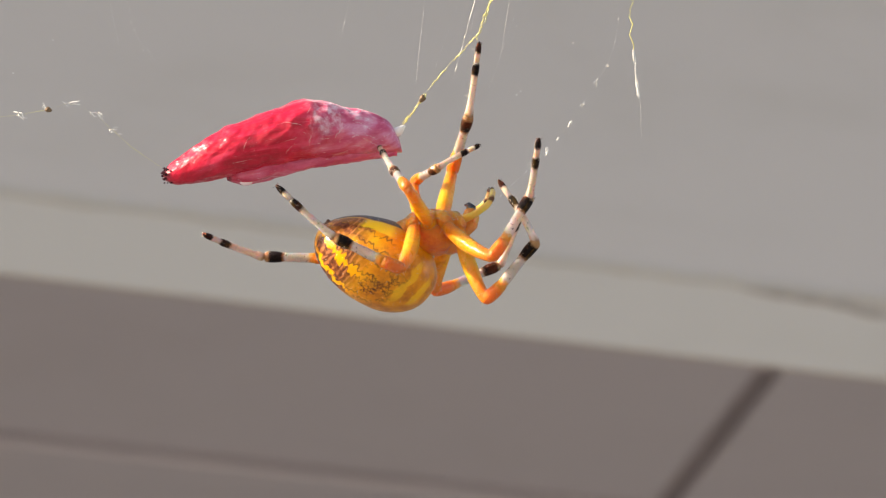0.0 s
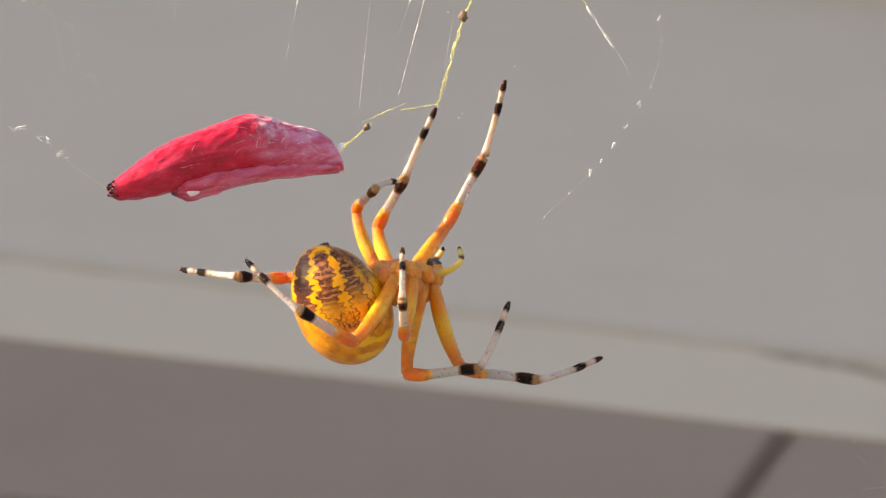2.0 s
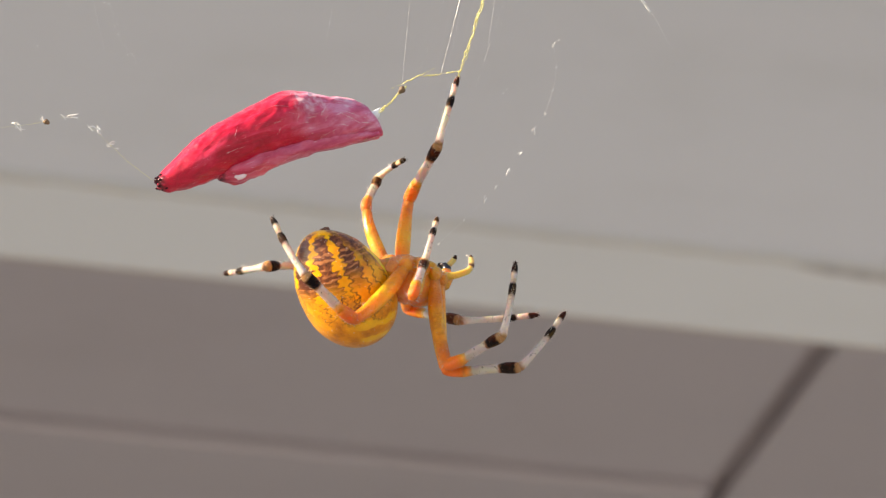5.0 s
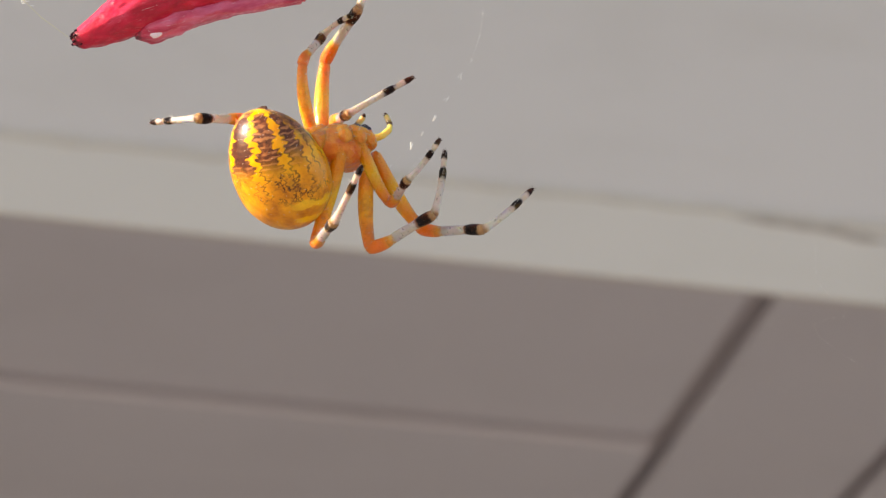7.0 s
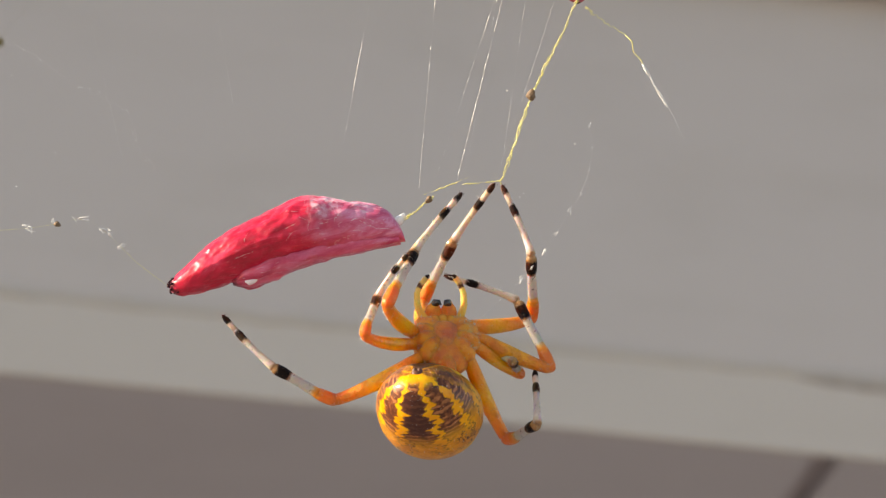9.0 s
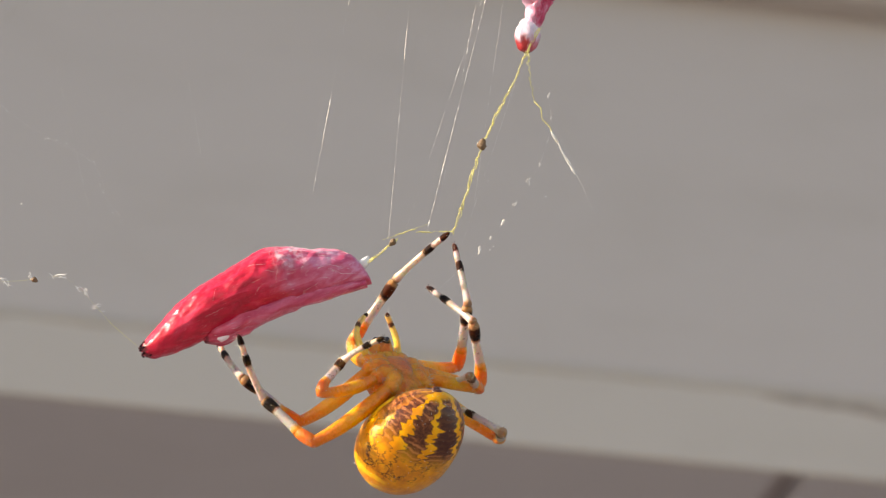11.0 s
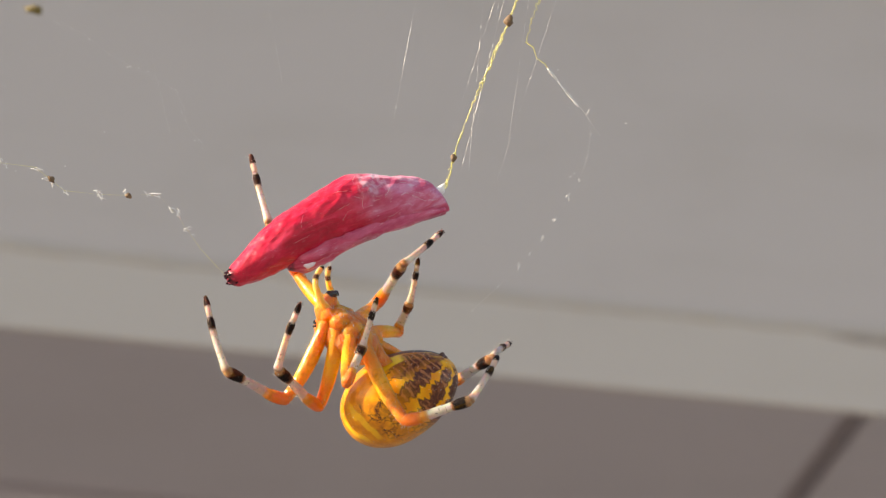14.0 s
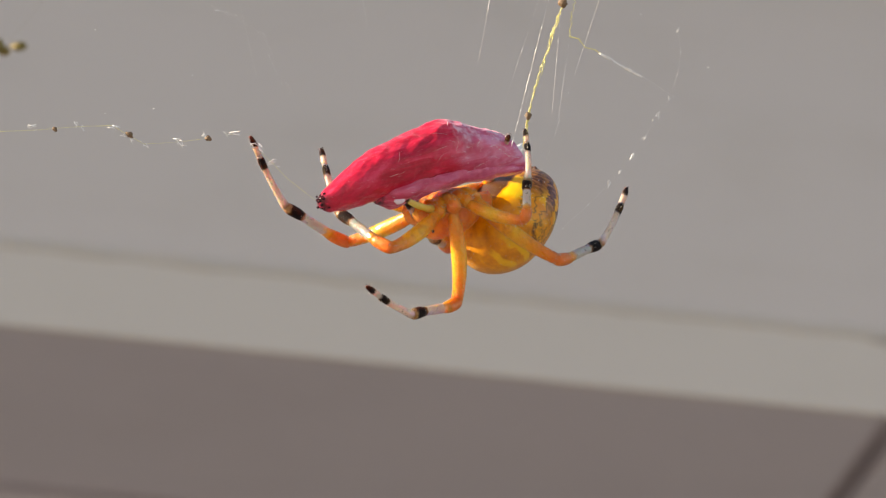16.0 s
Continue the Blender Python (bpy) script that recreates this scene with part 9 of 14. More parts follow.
    walk(leg_parts['R1', 'tibia'], [(0, pose(0.00080, -0.00697, 0.00585, 40.6, 17.9, -25.4)),
        (0.25, pose(0.00067, -0.00698, 0.00584, 39.7, 19.5, -29.0)),
        (0.5, pose(0.00053, -0.00699, 0.00583, 38.9, 21.1, -32.7)),
        (0.75, pose(0.00213, -0.00837, 0.00454, 58.9, 31.0, 3.0)),
        (1, pose(0.00372, -0.00914, 0.00282, 82.8, 30.0, 41.9)),
        (1.25, pose(0.00628, -0.00874, -0.00146, 100.0, 42.1, 64.0)),
        (1.5, pose(0.00728, -0.00572, -0.00530, 125.7, 48.4, 93.4)),
        (1.75, pose(0.00749, -0.00480, -0.00571, 117.0, 59.5, 76.9)),
        (2, pose(0.00762, -0.00384, -0.00604, 93.2, 66.8, 48.2)),
        (2.25, pose(0.00828, -0.00510, -0.00448, 131.6, 48.0, 90.4)),
        (2.5, pose(0.00854, -0.00612, -0.00267, 141.1, 22.8, 107.1)),
        (2.75, pose(0.00928, -0.00556, -0.00119, 130.3, 8.7, 95.9)),
        (3, pose(0.00971, -0.00482, 0.00035, 118.2, -5.7, 85.5)),
        (3.25, pose(0.00954, -0.00508, 0.00049, 108.3, -1.9, 86.4)),
        (3.5, pose(0.00937, -0.00533, 0.00063, 100.9, 1.9, 87.3)),
        (3.75, pose(0.00954, -0.00495, 0.00094, 93.6, -0.1, 58.9)),
        (4, pose(0.00968, -0.00455, 0.00124, 89.0, -2.0, 30.6)),
        (4.25, pose(0.00821, -0.00681, 0.00205, 84.2, -2.3, 49.6)),
        (4.5, pose(0.00601, -0.00849, 0.00259, 78.5, -2.3, 68.6)),
        (4.75, pose(0.00633, -0.00853, 0.00189, 74.6, -4.2, 74.6)),
        (5, pose(0.00662, -0.00850, 0.00117, 72.3, -6.0, 80.8)),
        (5.25, pose(0.00686, -0.00842, 0.00044, 71.5, -7.7, 86.9)),
        (5.517, pose(0.00716, -0.00823, -0.00027, 72.0, -9.1, 92.8)),
        (5.783, pose(0.00742, -0.00797, -0.00098, 73.5, -10.4, 98.7)),
        (6.05, pose(0.00762, -0.00765, -0.00169, 76.2, -11.6, 104.7)),
        (6.3, pose(0.00781, -0.00729, -0.00231, 80.1, -12.3, 110.1)),
        (6.55, pose(0.00795, -0.00689, -0.00292, 85.2, -12.9, 115.4)),
        (6.8, pose(0.00805, -0.00644, -0.00351, 91.6, -13.4, 120.8)),
        (6.9, pose(0.00807, -0.00649, -0.00354, 100.0, -8.0, 127.9)),
        (7, pose(0.00808, -0.00655, -0.00356, 112.2, -2.4, 134.9)),
        (7.25, pose(0.00885, -0.00639, -0.00167, 124.1, 9.2, 138.3)),
        (7.5, pose(0.00920, -0.00595, 0.00029, 134.1, 20.8, 142.0)),
        (7.75, pose(0.00950, -0.00548, -0.00057, 128.9, 43.8, 120.4)),
        (8, pose(0.00968, -0.00495, -0.00142, 99.2, 58.6, 79.1)),
        (8.25, pose(0.01012, -0.00355, 0.00029, 100.3, 64.2, 82.4)),
        (8.5, pose(0.00997, -0.00203, 0.00193, 99.7, 69.7, 87.3)),
        (8.6, pose(0.00972, -0.00162, 0.00263, 87.7, 69.9, 80.5)),
        (8.7, pose(0.00940, -0.00122, 0.00330, 75.7, 69.9, 73.6)),
        (8.933, pose(0.00950, -0.00081, 0.00300, 75.3, 70.9, 78.1)),
        (9.167, pose(0.00957, -0.00042, 0.00268, 76.2, 71.7, 83.1)),
        (9.4, pose(0.00961, -0.00003, 0.00235, 78.1, 72.4, 88.5)),
        (9.633, pose(0.00961, 0.00036, 0.00206, 79.1, 72.6, 92.6)),
        (9.867, pose(0.00958, 0.00073, 0.00176, 80.5, 72.7, 96.7)),
        (10.1, pose(0.00952, 0.00110, 0.00146, 82.1, 72.7, 100.9)),
        (10.333, pose(0.00944, 0.00145, 0.00119, 81.4, 72.1, 102.4)),
        (10.567, pose(0.00933, 0.00179, 0.00092, 80.6, 71.4, 103.9)),
        (10.8, pose(0.00920, 0.00212, 0.00064, 79.8, 70.7, 105.2)),
        (11, pose(0.00920, 0.00154, 0.00205, 67.2, 71.8, 93.3)),
        (11.25, pose(0.00528, 0.00025, 0.00697, 7.9, 48.2, 27.3)),
        (11.5, pose(-0.00057, -0.00230, 0.00744, 1.7, 13.4, 10.3)),
        (11.75, pose(-0.00086, -0.00263, 0.00717, 0.9, 21.8, 6.0)),
        (12, pose(-0.00113, -0.00296, 0.00688, 1.6, 30.0, 1.2)),
        (12.25, pose(-0.00096, -0.00513, 0.00618, 5.7, 26.9, -12.0)),
        (12.5, pose(-0.00054, -0.00700, 0.00495, 14.1, 22.6, -24.3)),
        (12.75, pose(0.00414, -0.00743, 0.00603, 12.0, 24.2, -44.9)),
        (13, pose(0.00853, -0.00639, 0.00548, -1.5, 23.1, -65.5)),
        (13.25, pose(0.00604, -0.00519, 0.00721, -0.1, 13.5, -49.4)),
        (13.5, pose(0.00310, -0.00361, 0.00806, 1.6, 3.0, -34.7)),
        (13.75, pose(0.00203, -0.00322, 0.00819, 3.1, 1.6, -41.6)),
        (14, pose(0.00095, -0.00281, 0.00817, 5.1, 0.2, -48.6)),
        (14.25, pose(0.00095, -0.00391, 0.00762, 8.3, 0.9, -43.9)),
        (14.5, pose(0.00098, -0.00496, 0.00691, 12.6, 1.6, -39.3)),
        (14.75, pose(0.00280, -0.00476, 0.00708, 14.3, 11.2, -35.6)),
        (15, pose(0.00460, -0.00440, 0.00685, 13.8, 20.8, -31.7)),
        (15.25, pose(0.00537, -0.00580, 0.00578, 14.4, 30.6, -29.2)),
        (15.5, pose(0.00596, -0.00695, 0.00437, 17.5, 40.3, -26.1)),
        (15.75, pose(0.00837, -0.00586, 0.00271, 64.6, 51.2, 38.4)),
        (16, pose(0.00986, -0.00414, 0.00056, 92.5, 28.4, 88.2))])
    walk(leg_parts['R1', 'metatarsus'], [(0, pose(0.00734, -0.01008, 0.00352, 99.3, 55.8, 61.7)),
        (0.25, pose(0.00690, -0.01043, 0.00331, 113.6, 40.8, 78.0)),
        (0.5, pose(0.00643, -0.01077, 0.00312, 122.3, 24.5, 88.0)),
        (0.75, pose(0.00861, -0.00803, 0.00063, 124.0, 32.5, 94.9)),
        (1, pose(0.00864, -0.00473, -0.00100, 125.1, 40.0, 103.1)),
        (1.25, pose(0.00874, -0.00369, -0.00654, 129.2, 52.1, 102.8)),
        (1.5, pose(0.00698, -0.00074, -0.01093, 135.4, 64.1, 102.3)),
        (1.75, pose(0.00836, -0.00105, -0.01224, 140.0, 65.6, 102.9)),
        (2, pose(0.00962, -0.00159, -0.01306, 142.2, 67.2, 103.6)),
        (2.25, pose(0.00825, -0.00003, -0.01011, 76.6, 71.0, 32.7)),
        (2.5, pose(0.00650, 0.00050, -0.00558, 45.5, 53.6, -5.4)),
        (2.75, pose(0.00852, 0.00182, -0.00233, 54.9, 32.5, -0.6)),
        (3, pose(0.01029, 0.00262, 0.00109, 64.9, 11.3, 2.2)),
        (3.25, pose(0.01002, 0.00244, 0.00074, 74.1, 14.8, 13.5)),
        (3.5, pose(0.00973, 0.00223, 0.00038, 80.0, 17.9, 25.2)),
        (3.75, pose(0.01354, 0.00170, 0.00094, 85.8, 13.4, 47.4)),
        (4, pose(0.01652, -0.00051, 0.00152, 87.5, 7.1, 68.7)),
        (4.25, pose(0.01322, -0.00093, 0.00236, 82.4, 10.9, 55.0)),
        (4.5, pose(0.00875, -0.00150, 0.00289, 76.4, 14.0, 41.0)),
        (4.75, pose(0.00832, -0.00130, 0.00243, 73.5, 17.0, 33.8)),
        (5, pose(0.00782, -0.00113, 0.00195, 73.1, 19.8, 26.4)),
        (5.25, pose(0.00727, -0.00098, 0.00145, 74.7, 22.2, 18.7)),
        (5.517, pose(0.00680, -0.00081, 0.00092, 79.3, 24.2, 18.5)),
        (5.783, pose(0.00629, -0.00066, 0.00037, 84.1, 26.2, 18.4)),
        (6.05, pose(0.00574, -0.00053, -0.00018, 88.7, 28.3, 18.2)),
        (6.3, pose(0.00529, -0.00039, -0.00071, 92.8, 30.2, 18.9)),
        (6.55, pose(0.00481, -0.00027, -0.00125, 95.7, 32.2, 19.6)),
        (6.8, pose(0.00431, -0.00016, -0.00177, 97.0, 34.2, 20.4)),
        (6.9, pose(0.00351, -0.00065, -0.00250, 99.9, 34.7, 29.2)),
        (7, pose(0.00282, -0.00127, -0.00324, 101.1, 34.5, 38.1)),
        (7.25, pose(0.00335, -0.00149, -0.00286, 90.1, 31.3, 29.1)),
        (7.5, pose(0.00371, -0.00166, -0.00236, 78.0, 27.4, 20.8)),
        (7.75, pose(0.00675, -0.00081, -0.00576, 86.2, 45.2, 45.6)),
        (8, pose(0.01042, -0.00109, -0.00787, 112.7, 54.0, 84.8)),
        (8.25, pose(0.01056, -0.00029, -0.00651, 98.4, 56.1, 73.0)),
        (8.5, pose(0.01009, 0.00059, -0.00516, 80.2, 56.9, 60.2)),
        (8.6, pose(0.01015, 0.00094, -0.00447, 81.4, 60.2, 70.2)),
        (8.7, pose(0.01013, 0.00128, -0.00381, 85.4, 62.6, 82.0)),
        (8.933, pose(0.01001, 0.00162, -0.00416, 88.4, 64.8, 91.0)),
        (9.167, pose(0.00985, 0.00194, -0.00453, 93.7, 66.3, 101.2)),
        (9.4, pose(0.00967, 0.00227, -0.00489, 100.9, 67.1, 112.5)),
        (9.633, pose(0.00950, 0.00263, -0.00520, 108.0, 67.4, 123.1)),
        (9.867, pose(0.00931, 0.00298, -0.00551, 115.4, 67.0, 133.8)),
        (10.1, pose(0.00909, 0.00332, -0.00582, 122.5, 66.0, 143.8)),
        (10.333, pose(0.00893, 0.00374, -0.00606, 128.5, 64.8, 152.6)),
        (10.567, pose(0.00874, 0.00416, -0.00631, 133.7, 63.1, 160.5)),
        (10.8, pose(0.00853, 0.00456, -0.00657, 138.0, 61.1, 167.5)),
        (11, pose(0.00907, 0.00392, -0.00521, 118.2, 63.6, 147.0)),
        (11.25, pose(0.00970, 0.00253, 0.00139, 164.2, 80.3, -165.9)),
        (11.5, pose(0.00643, -0.00104, 0.00574, -105.0, 71.0, -78.4)),
        (11.75, pose(0.00590, -0.00192, 0.00445, -120.0, 70.9, -99.3)),
        (12, pose(0.00521, -0.00283, 0.00321, -132.7, 68.6, -118.0)),
        (12.25, pose(0.00543, -0.00648, 0.00286, 16.9, 76.1, 24.3)),
        (12.5, pose(0.00562, -0.00978, 0.00214, 44.8, 43.5, 42.2)),
        (12.75, pose(0.00887, -0.01214, 0.00303, 50.0, 30.3, 32.4)),
        (13, pose(0.01132, -0.01251, 0.00260, 44.6, 16.5, 25.0)),
        (13.25, pose(0.01067, -0.01061, 0.00550, 40.9, 22.4, 17.9)),
        (13.5, pose(0.00915, -0.00779, 0.00768, 36.2, 28.0, 10.1)),
        (13.75, pose(0.00750, -0.00808, 0.00798, 38.6, 30.2, 13.2)),
        (14, pose(0.00578, -0.00827, 0.00815, 43.7, 32.4, 16.4)),
        (14.25, pose(0.00621, -0.00897, 0.00751, 49.7, 35.9, 19.9)),
        (14.5, pose(0.00663, -0.00958, 0.00671, 55.6, 39.3, 23.7)),
        (14.75, pose(0.00865, -0.00895, 0.00565, 63.1, 53.0, 31.1)),
        (15, pose(0.01045, -0.00802, 0.00424, 76.3, 65.9, 45.3)),
        (15.25, pose(0.01087, -0.00887, 0.00206, 106.2, 63.3, 75.3)),
        (15.5, pose(0.01093, -0.00938, -0.00033, 128.1, 56.0, 96.7)),
        (15.75, pose(0.01202, -0.00297, -0.00308, 140.7, 51.5, 111.0)),
        (16, pose(0.01007, 0.00239, -0.00297, 149.1, 45.5, 122.3))])
    walk(leg_parts['R2', 'femur'], [(0, pose(0.00094, -0.00251, -0.00044, 20.0, 37.3, -74.6)),
        (0.25, pose(0.00092, -0.00251, -0.00043, 15.3, 49.7, -79.7)),
        (0.5, pose(0.00090, -0.00252, -0.00043, 6.2, 61.8, -88.3)),
        (0.75, pose(0.00089, -0.00252, -0.00044, 10.7, 57.4, -80.4)),
        (1, pose(0.00089, -0.00253, -0.00044, 12.5, 52.6, -74.3)),
        (1.25, pose(0.00089, -0.00254, -0.00043, 10.6, 49.4, -73.8)),
        (1.5, pose(0.00090, -0.00255, -0.00041, 9.6, 46.2, -73.4)),
        (1.75, pose(0.00090, -0.00254, -0.00040, 9.5, 41.2, -71.6)),
        (2, pose(0.00091, -0.00253, -0.00039, 9.1, 36.1, -70.0)),
        (2.25, pose(0.00090, -0.00255, -0.00039, 9.7, 33.7, -67.4)),
        (2.5, pose(0.00088, -0.00256, -0.00039, 10.6, 31.3, -65.0)),
        (2.75, pose(0.00089, -0.00256, -0.00037, 7.8, 38.8, -67.5)),
        (3, pose(0.00089, -0.00256, -0.00034, 3.6, 46.3, -70.4)),
        (3.25, pose(0.00087, -0.00257, -0.00035, 2.3, 53.9, -70.0)),
        (3.5, pose(0.00085, -0.00258, -0.00036, 1.8, 61.6, -69.3)),
        (3.75, pose(0.00087, -0.00256, -0.00038, 0.0, 59.6, -70.5)),
        (4, pose(0.00089, -0.00255, -0.00041, -1.4, 57.7, -71.5)),
        (4.25, pose(0.00091, -0.00253, -0.00039, -5.0, 61.5, -75.8)),
        (4.5, pose(0.00094, -0.00252, -0.00038, -9.0, 65.1, -81.3)),
        (4.75, pose(0.00093, -0.00253, -0.00038, -6.0, 66.3, -78.8)),
        (5, pose(0.00092, -0.00253, -0.00039, -3.2, 67.6, -76.1)),
        (5.25, pose(0.00091, -0.00254, -0.00040, -0.4, 68.8, -73.1)),
        (5.517, pose(0.00091, -0.00254, -0.00041, 2.0, 70.0, -70.1)),
        (5.783, pose(0.00090, -0.00255, -0.00041, 4.7, 71.2, -66.7)),
        (6.05, pose(0.00089, -0.00256, -0.00042, 7.6, 72.3, -63.0)),
        (6.3, pose(0.00089, -0.00256, -0.00043, 9.8, 73.3, -59.8)),
        (6.55, pose(0.00089, -0.00257, -0.00044, 12.4, 74.2, -56.3)),
        (6.8, pose(0.00089, -0.00257, -0.00044, 15.3, 75.1, -52.4)),
        (6.9, pose(0.00089, -0.00258, -0.00046, 20.3, 73.0, -46.1)),
        (7, pose(0.00089, -0.00258, -0.00049, 23.9, 70.7, -41.3)),
        (7.25, pose(0.00090, -0.00257, -0.00047, -114.3, 84.4, 169.8)),
        (7.5, pose(0.00092, -0.00257, -0.00045, -113.8, 60.5, 149.5)),
        (7.75, pose(0.00093, -0.00255, -0.00043, -80.2, 63.3, 165.5)),
        (8, pose(0.00094, -0.00253, -0.00042, -50.4, 64.0, -176.5)),
        (8.25, pose(0.00094, -0.00252, -0.00041, -20.4, 61.1, -150.4)),
        (8.5, pose(0.00094, -0.00251, -0.00041, -3.0, 54.3, -131.1)),
        (8.6, pose(0.00094, -0.00251, -0.00041, -3.2, 59.0, -133.9)),
        (8.7, pose(0.00094, -0.00251, -0.00041, -3.1, 63.7, -137.7)),
        (8.933, pose(0.00094, -0.00251, -0.00042, 4.1, 54.6, -134.9)),
        (9.167, pose(0.00094, -0.00251, -0.00042, 11.6, 45.5, -133.1)),
        (9.4, pose(0.00094, -0.00251, -0.00042, 20.4, 36.4, -131.8)),
        (9.633, pose(0.00094, -0.00251, -0.00042, 32.1, 27.5, -127.5)),
        (9.867, pose(0.00094, -0.00250, -0.00043, 43.9, 18.5, -123.9)),
        (10.1, pose(0.00095, -0.00250, -0.00043, 55.2, 9.5, -120.6)),
        (10.333, pose(0.00094, -0.00250, -0.00044, 65.1, -0.8, -114.3)),
        (10.567, pose(0.00094, -0.00250, -0.00044, 71.6, -11.1, -108.0)),
        (10.8, pose(0.00094, -0.00249, -0.00045, 73.8, -21.2, -101.2)),
        (11, pose(0.00096, -0.00254, -0.00040, 52.7, -50.1, -79.2)),
        (11.25, pose(0.00096, -0.00252, -0.00043, 47.1, -47.6, -85.5)),
        (11.5, pose(0.00095, -0.00250, -0.00046, 42.1, -44.8, -91.1)),
        (11.75, pose(0.00095, -0.00250, -0.00046, 37.4, -44.8, -95.5)),
        (12, pose(0.00094, -0.00250, -0.00045, 33.6, -44.7, -99.9)),
        (12.25, pose(0.00093, -0.00250, -0.00046, 29.9, -52.7, -96.9)),
        (12.5, pose(0.00092, -0.00249, -0.00046, 30.8, -60.7, -92.6)),
        (12.75, pose(0.00091, -0.00253, -0.00021, 41.3, -70.6, -99.8)),
        (13, pose(0.00090, -0.00258, 0.00004, 63.0, -79.7, -120.0)),
        (13.25, pose(0.00091, -0.00254, -0.00018, 77.1, -78.9, -133.1)),
        (13.5, pose(0.00091, -0.00251, -0.00040, 88.3, -77.6, -144.0)),
        (13.75, pose(0.00092, -0.00250, -0.00045, 128.8, -75.5, 174.6)),
        (14, pose(0.00092, -0.00249, -0.00050, 150.6, -68.7, 151.6)),
        (14.25, pose(0.00093, -0.00250, -0.00048, 111.7, -68.4, -159.0)),
        (14.5, pose(0.00094, -0.00251, -0.00047, 99.4, -57.3, -128.4)),
        (14.75, pose(0.00095, -0.00251, -0.00047, 102.5, -59.1, -113.7)),
        (15, pose(0.00096, -0.00251, -0.00048, 101.8, -59.2, -98.2)),
        (15.25, pose(0.00094, -0.00251, -0.00047, 109.0, -48.6, -93.0)),
        (15.5, pose(0.00091, -0.00251, -0.00046, 117.9, -37.9, -89.7)),
        (15.75, pose(0.00102, -0.00252, -0.00012, 103.8, -61.2, -70.1)),
        (16, pose(0.00114, -0.00252, 0.00021, 31.4, -73.1, -4.4))])
